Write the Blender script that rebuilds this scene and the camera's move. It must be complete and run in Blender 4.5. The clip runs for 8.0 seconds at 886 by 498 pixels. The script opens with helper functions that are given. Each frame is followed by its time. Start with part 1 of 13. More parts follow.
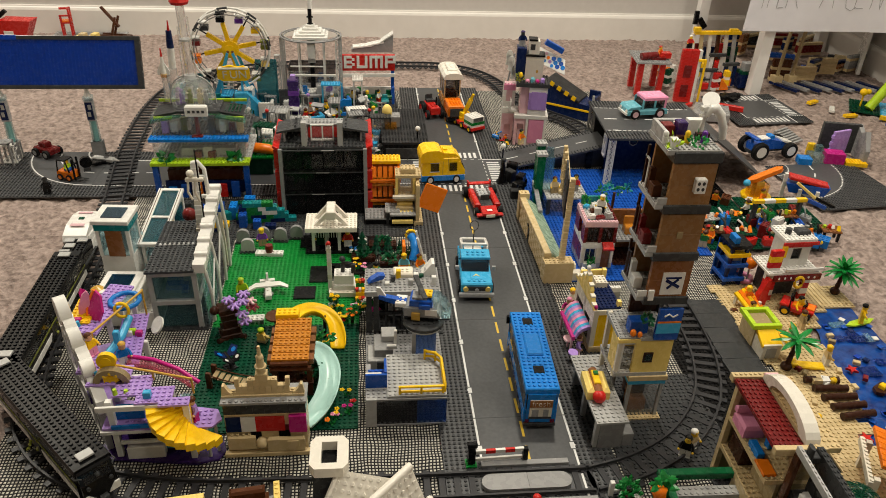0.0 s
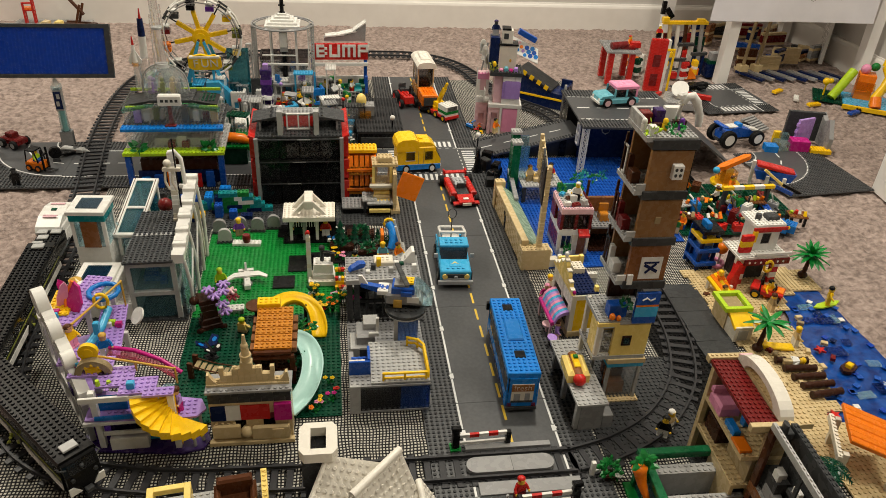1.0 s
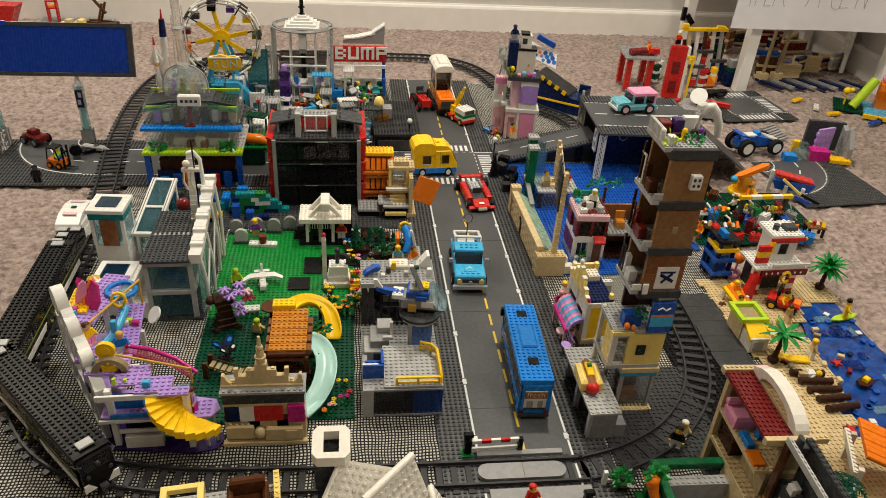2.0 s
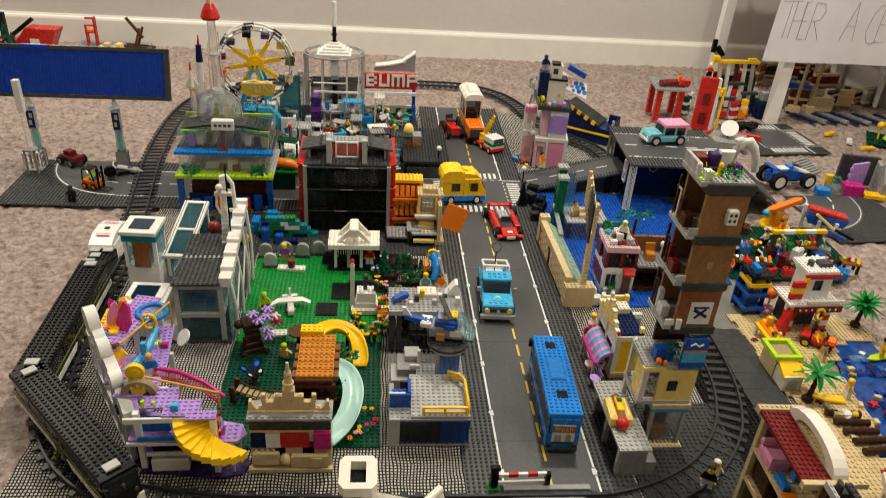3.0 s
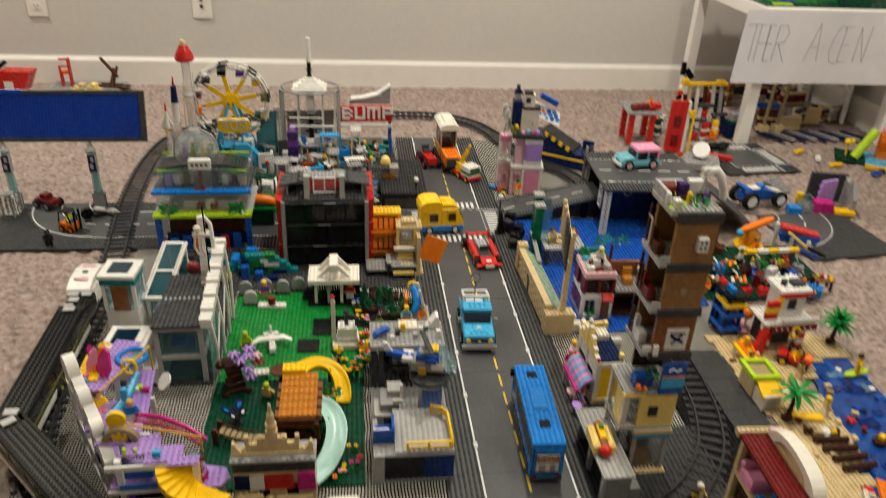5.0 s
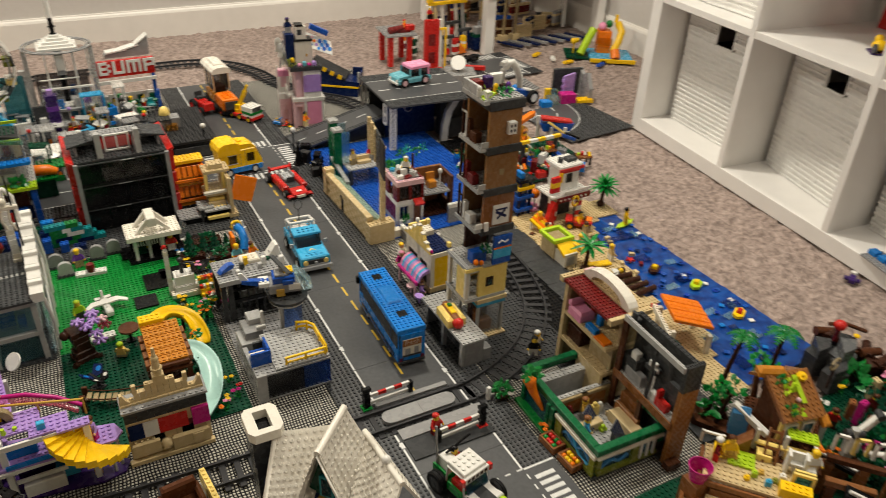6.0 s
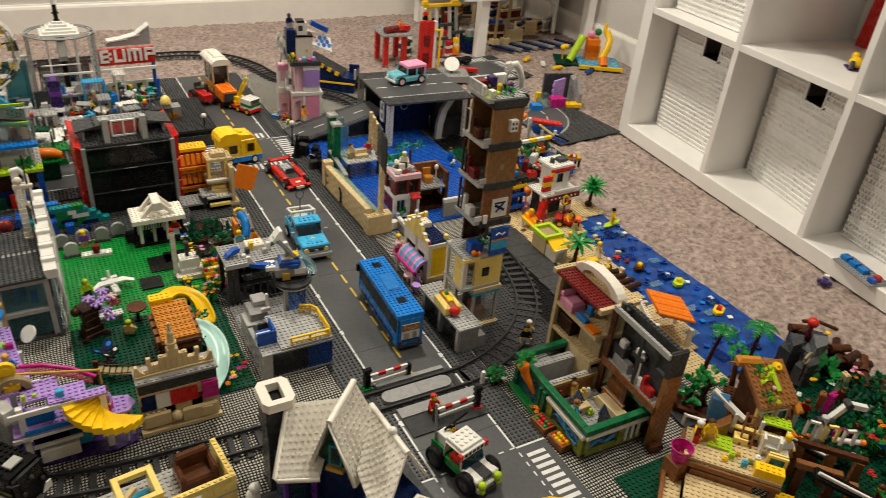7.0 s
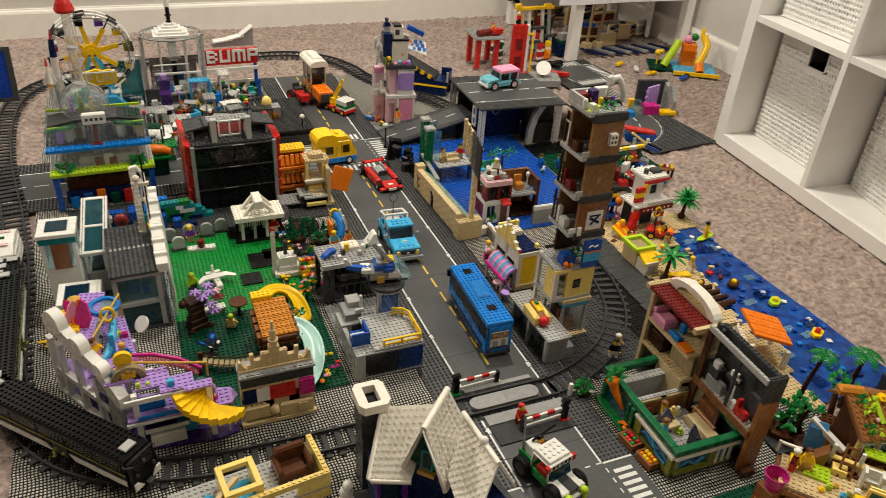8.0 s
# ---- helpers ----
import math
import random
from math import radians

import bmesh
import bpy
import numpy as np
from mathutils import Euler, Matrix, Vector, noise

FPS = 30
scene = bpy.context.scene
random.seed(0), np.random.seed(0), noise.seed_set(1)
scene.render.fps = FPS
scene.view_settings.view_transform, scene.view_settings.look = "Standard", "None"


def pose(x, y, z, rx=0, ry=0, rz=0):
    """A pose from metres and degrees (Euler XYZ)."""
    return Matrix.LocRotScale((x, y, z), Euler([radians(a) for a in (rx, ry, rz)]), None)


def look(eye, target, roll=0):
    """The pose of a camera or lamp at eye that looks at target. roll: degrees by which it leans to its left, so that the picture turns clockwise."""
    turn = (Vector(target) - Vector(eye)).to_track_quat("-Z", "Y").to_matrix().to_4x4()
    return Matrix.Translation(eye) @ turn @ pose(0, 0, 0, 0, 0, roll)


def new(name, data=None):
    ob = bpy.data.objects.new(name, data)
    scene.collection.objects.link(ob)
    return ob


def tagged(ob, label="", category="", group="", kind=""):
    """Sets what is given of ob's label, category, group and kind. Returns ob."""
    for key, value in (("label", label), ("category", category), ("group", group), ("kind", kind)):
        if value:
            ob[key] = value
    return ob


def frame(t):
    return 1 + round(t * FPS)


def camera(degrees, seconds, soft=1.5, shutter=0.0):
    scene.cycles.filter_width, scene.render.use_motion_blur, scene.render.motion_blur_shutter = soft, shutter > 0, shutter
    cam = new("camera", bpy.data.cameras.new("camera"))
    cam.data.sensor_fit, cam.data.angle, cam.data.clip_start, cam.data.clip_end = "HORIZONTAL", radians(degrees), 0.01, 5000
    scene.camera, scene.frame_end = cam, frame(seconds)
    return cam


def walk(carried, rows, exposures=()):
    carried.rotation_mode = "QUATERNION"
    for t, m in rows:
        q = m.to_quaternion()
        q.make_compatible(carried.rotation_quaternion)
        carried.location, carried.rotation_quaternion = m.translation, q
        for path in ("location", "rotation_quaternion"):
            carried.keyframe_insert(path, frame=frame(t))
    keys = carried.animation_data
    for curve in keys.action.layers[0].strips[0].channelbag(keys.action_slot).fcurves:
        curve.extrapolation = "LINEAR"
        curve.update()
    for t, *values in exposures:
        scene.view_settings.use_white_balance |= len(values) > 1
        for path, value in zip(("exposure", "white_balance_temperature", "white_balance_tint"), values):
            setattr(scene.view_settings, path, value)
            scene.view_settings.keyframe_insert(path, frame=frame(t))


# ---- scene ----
cam = camera(61.5, 8.0, soft=0.85, shutter=0.4)
PATH = [
    (0, (0.027, 0.096, 0.813), (0.22, 1.793, -0.228), 2.5),
    (0.5, (0.007, 0.097, 0.816), (0.258, 1.781, -0.232), 3.1),
    (1, (0.005, 0.087, 0.814), (0.283, 1.76, -0.245), 3.5),
    (2.5, (-0.004, 0.092, 0.822), (0.207, 1.778, -0.233), 4.2),
    (3, (-0.01, 0.097, 0.822), (0.173, 1.817, -0.182), 4.1),
    (3.5, (-0.007, 0.118, 0.858), (0.162, 1.911, -0.013), 3.6),
    (4, (-0.006, 0.157, 0.942), (0.169, 2.019, 0.232), 3.2),
    (4.2, (-0.004, 0.153, 0.94), (0.172, 2.025, 0.26), 2.9),
    (5.3, (-0.004, 0.069, 0.823), (0.302, 1.752, -0.214), 2.2),
    (5.5, (-0.036, 0.054, 0.83), (0.418, 1.69, -0.228), 2.2),
    (6, (-0.162, 0.02, 0.839), (0.665, 1.508, -0.211), 2.6),
    (6.5, (-0.202, -0.007, 0.852), (0.748, 1.415, -0.185), 5.0),
    (7, (-0.227, -0.017, 0.851), (0.656, 1.445, -0.19), 5.4),
    (7.5, (-0.244, -0.009, 0.867), (0.533, 1.505, -0.185), 4.7),
    (8, (-0.257, -0.005, 0.875), (0.442, 1.538, -0.189), 4.2),
]
walk(cam, [(t, look(eye, target, roll)) for t, eye, target, roll in PATH],
     [(0.0, -0.08), (2.5, -0.05), (3.4, 0.05), (3.75, -0.04), (4.0, -0.18), (4.3, -0.25), (4.7, -0.2), (5.4, -0.02), (8.0, -0.04)])

# ---------------------------------------------------------------- light
world = bpy.data.worlds.new("room_world")
world.use_nodes = True
world.node_tree.nodes["Background"].inputs[0].default_value = (1.0, 0.86, 0.7, 1)
world.node_tree.nodes["Background"].inputs[1].default_value = 0.05
scene.world = world


def ceiling_lamp(x, y, power, radius=0.09):
    """An assumed disc lamp just below the ceiling, out of view."""
    data = bpy.data.lights.new("unseen_lamp", "AREA")
    data.shape, data.size, data.energy, data.color = "DISK", 2 * radius, power, (1.0, 0.93, 0.79)
    ob = new("unseen_lamp", data)
    ob.matrix_world = pose(x, y, 2.42)
    return ob


# unseen lamps, placed and powered to brighten walls, shelf and town as needed
LAMPS = [(0.5, 1.9, 37), (0.4, 0.75, 6), (1.25, 0.7, 18), (-1.65, 2.55, 42), (-1.5, 0.3, 1.5), (1.1, -0.6, 7)]
for lx, ly, lp in LAMPS:
    ceiling_lamp(lx, ly, lp)

# ---------------------------------------------------------------- materials
MATS = {}


def _nodes(name):
    m = bpy.data.materials.new(name)
    m.use_nodes = True
    n, l = m.node_tree.nodes, m.node_tree.links
    return m, n, l, n["Principled BSDF"]


def plastic(name, col, rough=0.25, spread=0.12, scale=90.0):
    """Moulded toy plastic: slight tone changes from piece to piece, faint scuffs and dust."""
    m, n, l, p = _nodes(name)
    info = n.new("ShaderNodeObjectInfo")
    geo = n.new("ShaderNodeNewGeometry")
    mix = n.new("ShaderNodeMath"); mix.operation = "ADD"
    l.new(info.outputs["Random"], mix.inputs[0]); l.new(geo.outputs["Random Per Island"], mix.inputs[1])
    tone = n.new("ShaderNodeMapRange")
    tone.inputs[2].default_value = 2.0
    tone.inputs[3].default_value, tone.inputs[4].default_value = 1 - spread, 1 + spread
    l.new(mix.outputs[0], tone.inputs[0])
    tc = n.new("ShaderNodeTexCoord")
    nz = n.new("ShaderNodeTexNoise"); nz.inputs["Scale"].default_value = scale; nz.inputs["Detail"].default_value = 5
    l.new(tc.outputs["Object"], nz.inputs["Vector"])
    hsv = n.new("ShaderNodeHueSaturation"); hsv.inputs["Color"].default_value = (*col, 1)
    l.new(tone.outputs[0], hsv.inputs["Value"])
    l.new(hsv.outputs[0], p.inputs["Base Color"])
    rr = n.new("ShaderNodeMapRange"); rr.inputs[3].default_value, rr.inputs[4].default_value = rough - 0.1, rough + 0.14
    l.new(nz.outputs["Fac"], rr.inputs[0]); l.new(rr.outputs[0], p.inputs["Roughness"])
    bump = n.new("ShaderNodeBump"); bump.inputs["Strength"].default_value = 0.08; bump.inputs["Distance"].default_value = 0.001
    l.new(nz.outputs["Fac"], bump.inputs["Height"]); l.new(bump.outputs[0], p.inputs["Normal"])
    p.inputs["IOR"].default_value = 1.48
    p.inputs["Specular IOR Level"].default_value = 0.2 if max(col) < 0.1 else 0.38
    MATS[name] = m
    return m


def clear(name, col, rough=0.03, alpha=0.35):
    """Transparent moulded plastic."""
    m, n, l, p = _nodes(name)
    p.inputs["Base Color"].default_value = (*col, 1)
    p.inputs["Roughness"].default_value = rough
    p.inputs["Transmission Weight"].default_value = 0.8
    p.inputs["IOR"].default_value = 1.3
    p.inputs["Alpha"].default_value = alpha
    MATS[name] = m
    return m


COLORS = dict(
    red=(0.55, 0.02, 0.015), dkred=(0.16, 0.012, 0.012), blue=(0.012, 0.085, 0.42), azure=(0.008, 0.19, 0.6), dkblue=(0.006, 0.016, 0.075),
    yellow=(0.9, 0.56, 0.008), paleyellow=(0.9, 0.68, 0.2), orange=(0.85, 0.2, 0.008), green=(0.006, 0.22, 0.035), dkgreen=(0.004, 0.055, 0.028),
    leaf=(0.01, 0.19, 0.035), lime=(0.42, 0.62, 0.02), olive=(0.2, 0.22, 0.03), white=(0.77, 0.76, 0.72), cream=(0.74, 0.69, 0.58), black=(0.006, 0.006, 0.0065),
    grey=(0.29, 0.29, 0.29), dkgrey=(0.05, 0.052, 0.054), ltgrey=(0.42, 0.42, 0.41), tan=(0.62, 0.48, 0.26), dktan=(0.33, 0.25, 0.13),
    brown=(0.085, 0.03, 0.013), rust=(0.23, 0.09, 0.03), dkorange=(0.52, 0.2, 0.02), lav=(0.4, 0.25, 0.62), purple=(0.13, 0.03, 0.3), dkpurple=(0.035, 0.012, 0.11), pink=(0.8, 0.3, 0.48), magenta=(0.5, 0.015, 0.2),
    palepink=(0.78, 0.5, 0.54), aqua=(0.45, 0.72, 0.66), teal=(0.01, 0.22, 0.24), medblue=(0.05, 0.38, 0.66), skyteal=(0.14, 0.43, 0.52), skin=(0.85, 0.55, 0.04), flesh=(0.66, 0.38, 0.22), sandgreen=(0.3, 0.42, 0.3),
    deepblue=(0.005, 0.048, 0.38), silver=(0.4, 0.41, 0.42), oak=(0.27, 0.135, 0.048), ivory=(0.8, 0.76, 0.675), nougat=(0.32, 0.13, 0.035), forest=(0.004, 0.12, 0.04), water=(0.05, 0.2, 0.42), hedge=(0.006, 0.1, 0.035), rock=(0.12, 0.125, 0.13), bark=(0.045, 0.017, 0.01), gold=(0.6, 0.36, 0.06),
)
for cname, cval in COLORS.items():
    plastic(cname, cval)
plastic("tyre", (0.008, 0.008, 0.0085), 0.6)
plastic("rail", (0.04, 0.04, 0.043), 0.34)
for cname, cval, a in (("glass", (0.92, 0.97, 0.97), 0.24), ("ltblueglass", (0.45, 0.8, 0.9), 0.5), ("blueglass", (0.03, 0.12, 0.5), 0.75), ("smoke", (0.06, 0.06, 0.065), 0.72),
                       ("amber", (0.95, 0.4, 0.02), 0.6), ("redglass", (0.7, 0.02, 0.02), 0.75), ("tealglass", (0.2, 0.47, 0.54), 0.5), ("greenglass", (0.05, 0.35, 0.2), 0.6)):
    clear(cname, cval, alpha=a)


def surface(name, col_a, col_b, scale, rough, bump=0.2, dist=0.002, detail=6.0, big=3.0, big_amt=0.25):
    """A two-scale surface: fine grain between two tones, broad stains over it, relief from the grain."""
    m, n, l, p = _nodes(name)
    tc = n.new("ShaderNodeTexCoord")
    nz = n.new("ShaderNodeTexNoise"); nz.inputs["Scale"].default_value = scale; nz.inputs["Detail"].default_value = detail
    l.new(tc.outputs["Object"], nz.inputs["Vector"])
    ramp = n.new("ShaderNodeValToRGB")
    ramp.color_ramp.elements[0].position, ramp.color_ramp.elements[1].position = 0.3, 0.7
    ramp.color_ramp.elements[0].color, ramp.color_ramp.elements[1].color = (*col_a, 1), (*col_b, 1)
    l.new(nz.outputs["Fac"], ramp.inputs[0])
    nb = n.new("ShaderNodeTexNoise"); nb.inputs["Scale"].default_value = big; nb.inputs["Detail"].default_value = 3
    l.new(tc.outputs["Object"], nb.inputs["Vector"])
    mr = n.new("ShaderNodeMapRange"); mr.inputs[3].default_value, mr.inputs[4].default_value = 1 - big_amt, 1 + big_amt
    l.new(nb.outputs["Fac"], mr.inputs[0])
    hsv = n.new("ShaderNodeHueSaturation"); l.new(ramp.outputs[0], hsv.inputs["Color"]); l.new(mr.outputs[0], hsv.inputs["Value"])
    l.new(hsv.outputs[0], p.inputs["Base Color"])
    p.inputs["Roughness"].default_value = rough
    b = n.new("ShaderNodeBump"); b.inputs["Strength"].default_value = bump; b.inputs["Distance"].default_value = dist
    l.new(nz.outputs["Fac"], b.inputs["Height"]); l.new(b.outputs[0], p.inputs["Normal"])
    MATS[name] = m
    return m


clear("redpink", (0.75, 0.12, 0.2), 0.1, 0.8)
clear("tealpane", (0.02, 0.2, 0.26), 0.05, 0.86)
clear("skyglass", (0.02, 0.1, 0.17), 0.05, 0.88)
clear("domeglass", (0.85, 0.93, 0.93), 0.06, 0.45)
clear("frost", (0.86, 0.86, 0.84), 0.12, 0.6)
surface("carpet", (0.19, 0.142, 0.122), (0.47, 0.37, 0.325), 80, 0.95, 1.0, 0.012, 9, 14, 0.22)
surface("wall_paint", (0.6, 0.572, 0.54), (0.63, 0.602, 0.57), 60, 0.75, 0.05, 0.001, 4, 1.2, 0.06)
surface("trim_paint", (0.8, 0.77, 0.72), (0.84, 0.81, 0.76), 25, 0.45, 0.04, 0.001, 4, 2.0, 0.04)
surface("laminate", (0.85, 0.83, 0.8), (0.89, 0.87, 0.84), 18, 0.38, 0.03, 0.001, 4, 2.0, 0.04)
surface("ceiling_paint", (0.72, 0.7, 0.66), (0.76, 0.74, 0.7), 40, 0.8, 0.1, 0.001)
surface("paper", (0.7, 0.69, 0.73), (0.76, 0.75, 0.79), 14, 0.8, 0.1, 0.002, 4, 5.0, 0.06)
surface("asphalt_print", (0.052, 0.054, 0.057), (0.07, 0.072, 0.076), 160, 0.42, 0.05, 0.0005, 5, 9, 0.14)
surface("line_print", (0.66, 0.67, 0.66), (0.76, 0.76, 0.74), 120, 0.45, 0.03, 0.0004, 5, 30, 0.1)
surface("yellow_print", (0.66, 0.44, 0.03), (0.74, 0.5, 0.05), 120, 0.45, 0.03, 0.0004)
surface("sand", (0.55, 0.41, 0.2), (0.68, 0.54, 0.3), 90, 0.5, 0.15, 0.001)
surface("cloth_water", (0.003, 0.022, 0.15), (0.009, 0.085, 0.38), 45, 0.16, 0.5, 0.006, 4, 8, 0.4)
surface("basket", (0.84, 0.83, 0.8), (0.9, 0.89, 0.86), 60, 0.8, 0.3, 0.002)
plastic("jet", (0.004, 0.004, 0.0045), 0.16)
surface("map_print", (0.6, 0.66, 0.72), (0.72, 0.77, 0.82), 5, 0.5, 0.02, 0.0005, 6, 1.5, 0.12)
# darker copy of the basket tone: shade put into the weave gaps
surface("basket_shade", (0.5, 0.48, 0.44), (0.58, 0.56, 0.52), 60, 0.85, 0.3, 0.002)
surface("charcoal", (0.008, 0.008, 0.009), (0.024, 0.024, 0.026), 60, 0.6, 0.6, 0.004)


def weave(name, pitch):
    """Black and white woven cloth."""
    m, n, l, p = _nodes(name)
    tc = n.new("ShaderNodeTexCoord")
    warp = n.new("ShaderNodeTexNoise"); warp.inputs["Scale"].default_value = 14
    l.new(tc.outputs["Object"], warp.inputs["Vector"])
    mixv = n.new("ShaderNodeVectorMath"); mixv.operation = "MULTIPLY_ADD"
    mixv.inputs[1].default_value = (0.012, 0.014, 0)
    l.new(warp.outputs["Color"], mixv.inputs[0]); l.new(tc.outputs["Object"], mixv.inputs[2])
    sep = n.new("ShaderNodeSeparateXYZ"); l.new(mixv.outputs[0], sep.inputs[0])
    waves = []
    for axis in (0, 1):
        mul = n.new("ShaderNodeMath"); mul.operation = "MULTIPLY"; mul.inputs[1].default_value = 2 * math.pi / pitch[axis]
        l.new(sep.outputs[axis], mul.inputs[0])
        si = n.new("ShaderNodeMath"); si.operation = "SINE"; l.new(mul.outputs[0], si.inputs[0])
        waves.append(si)
    add = n.new("ShaderNodeMath"); add.operation = "SMOOTH_MIN"; add.inputs[2].default_value = 0.35
    l.new(waves[0].outputs[0], add.inputs[0]); l.new(waves[1].outputs[0], add.inputs[1])
    nz = n.new("ShaderNodeTexNoise"); nz.inputs["Scale"].default_value = 260
    l.new(tc.outputs["Object"], nz.inputs["Vector"])
    mr = n.new("ShaderNodeMapRange"); mr.inputs[1].default_value, mr.inputs[2].default_value = -0.5, -0.02
    l.new(add.outputs[0], mr.inputs[0])
    ramp = n.new("ShaderNodeMix"); ramp.data_type = "RGBA"
    ramp.inputs["A"].default_value, ramp.inputs["B"].default_value = (0.006, 0.006, 0.007, 1), (0.66, 0.63, 0.55, 1)
    l.new(mr.outputs[0], ramp.inputs["Factor"])
    hsv = n.new("ShaderNodeHueSaturation"); l.new(ramp.outputs["Result"], hsv.inputs["Color"])
    mv = n.new("ShaderNodeMapRange"); mv.inputs[3].default_value, mv.inputs[4].default_value = 0.6, 1.3
    l.new(nz.outputs["Fac"], mv.inputs[0]); l.new(mv.outputs[0], hsv.inputs["Value"])
    l.new(hsv.outputs[0], p.inputs["Base Color"]); p.inputs["Roughness"].default_value = 0.9
    b = n.new("ShaderNodeBump"); b.inputs["Strength"].default_value = 0.6; b.inputs["Distance"].default_value = 0.002
    l.new(add.outputs[0], b.inputs["Height"]); l.new(b.outputs[0], p.inputs["Normal"])
    MATS[name] = m
    return m


weave("weave", (0.0049, 0.0054))

# ---------------------------------------------------------------- mesh building, in millimetres
MM = 0.001
STUD = 8.0
BR = 9.6
PL = 3.2


class G:
    """Collects faces for one mesh; lengths in millimetres; m is the material slot."""

    def __init__(s):
        s.v, s.f, s.m, s.t, s.smooth = [], [], [], Matrix.Identity(4), set()

    def at(s, x=0, y=0, z=0, rx=0, ry=0, rz=0):
        s.t = Matrix.LocRotScale((x, y, z), Euler([radians(a) for a in (rx, ry, rz)]), None)
        return s

    def add(s, vs, fs, m=0, smooth=False):
        b, t = len(s.v), s.t
        s.v += [t @ Vector(p) for p in vs]
        for f in fs:
            if smooth:
                s.smooth.add(len(s.f))
            s.f.append([b + i for i in f]); s.m.append(m)
        return s

    def box(s, x0, y0, z0, x1, y1, z1, m=0, c=0.0):
        """A box; c: chamfer round the top edge."""
        if c <= 0:
            vs = [(x, y, z) for z in (z0, z1) for x, y in ((x0, y0), (x1, y0), (x1, y1), (x0, y1))]
            return s.add(vs, [(3, 2, 1, 0), (4, 5, 6, 7), (0, 1, 5, 4), (1, 2, 6, 5), (2, 3, 7, 6), (3, 0, 4, 7)], m)
        q = [(x0, y0), (x1, y0), (x1, y1), (x0, y1)]
        k = [(x0 + c, y0 + c), (x1 - c, y0 + c), (x1 - c, y1 - c), (x0 + c, y1 - c)]
        vs = [(x, y, z0) for x, y in q] + [(x, y, z1 - c) for x, y in q] + [(x, y, z1) for x, y in k]
        fs = [(3, 2, 1, 0), (8, 9, 10, 11)]
        for a in (0, 4):
            fs += [(a + i, a + (i + 1) % 4, a + 4 + (i + 1) % 4, a + 4 + i) for i in range(4)]
        return s.add(vs, fs, m)

    def studs(s, x0, y0, z, nx, ny, m=0, skip=None, seg=8):
        ring = [(2.4 * math.cos(2 * math.pi * (i + 0.5) / seg), 2.4 * math.sin(2 * math.pi * (i + 0.5) / seg)) for i in range(seg)]
        for i in range(nx):
            for j in range(ny):
                cx, cy = x0 + 8 * i + 4, y0 + 8 * j + 4
                if skip and skip(cx, cy):
                    continue
                vs = [(cx + a, cy + b, z) for a, b in ring] + [(cx + a, cy + b, z + 1.7) for a, b in ring]
                s.add(vs, [tuple(range(seg, 2 * seg))] + [(k, (k + 1) % seg, seg + (k + 1) % seg, seg + k) for k in range(seg)], m)
        return s

    def plate(s, x0, y0, z, nx, ny, h=3.2, m=0, studs=True):
        s.box(x0 + 0.1, y0 + 0.1, z, x0 + 8 * nx - 0.1, y0 + 8 * ny - 0.1, z + h, m)
        return s.studs(x0, y0, z + h, nx, ny, m) if studs else s

    def cyl(s, p0, p1, r0, r1=None, seg=12, m=0, caps=True):
        r1 = r0 if r1 is None else r1
        a, b = Vector(p0), Vector(p1)
        w = (b - a).normalized()
        u = w.orthogonal().normalized(); q = w.cross(u)
        vs = []
        for c, r in ((a, r0), (b, r1)):
            vs += [tuple(c + r * (math.cos(2 * math.pi * i / seg) * u + math.sin(2 * math.pi * i / seg) * q)) for i in range(seg)]
        s.add(vs, [(i, (i + 1) % seg, seg + (i + 1) % seg, seg + i) for i in range(seg)], m, smooth=seg > 8)
        if caps:
            s.add(vs, [tuple(range(seg - 1, -1, -1)), tuple(range(seg, 2 * seg))], m)
        return s

    def tube(s, pts, r, seg=8, m=0, closed=False):
        n = len(pts)
        pts = [Vector(p) for p in pts]
        vs = []
        for i, p in enumerate(pts):
            a = pts[(i - 1) % n] if closed or i else p
            b = pts[(i + 1) % n] if closed or i < n - 1 else p
            w = (b - a).normalized()
            ref = Vector((0, 0, 1)) if abs(w.z) < 0.9 else Vector((1, 0, 0))
            u = w.cross(ref).normalized(); q = u.cross(w)
            rr = r(i / (n - 1)) if callable(r) else r
            vs += [tuple(p + rr * (math.cos(2 * math.pi * k / seg) * u + math.sin(2 * math.pi * k / seg) * q)) for k in range(seg)]
        fs = []
        for i in range(n if closed else n - 1):
            j = (i + 1) % n
            fs += [(i * seg + k, i * seg + (k + 1) % seg, j * seg + (k + 1) % seg, j * seg + k) for k in range(seg)]
        s.add(vs, fs, m, smooth=True)
        if not closed:
            s.add(vs, [tuple(range(seg - 1, -1, -1)), tuple(range((n - 1) * seg, n * seg))], m)
        return s

    def prism(s, poly, a, b, axis="y", m=0):
        """A polygon (in the two axes left over, in order) drawn out along an axis from a to b."""
        put = {"x": lambda p, d: (d, p[0], p[1]), "y": lambda p, d: (p[0], d, p[1]), "z": lambda p, d: (p[0], p[1], d)}[axis]
        n = len(poly)
        vs = [put(p, a) for p in poly] + [put(p, b) for p in poly]
        fs = [tuple(range(n)), tuple(range(2 * n - 1, n - 1, -1))] + [(i, n + i, n + (i + 1) % n, (i + 1) % n) for i in range(n)]
        return s.add(vs, fs, m)

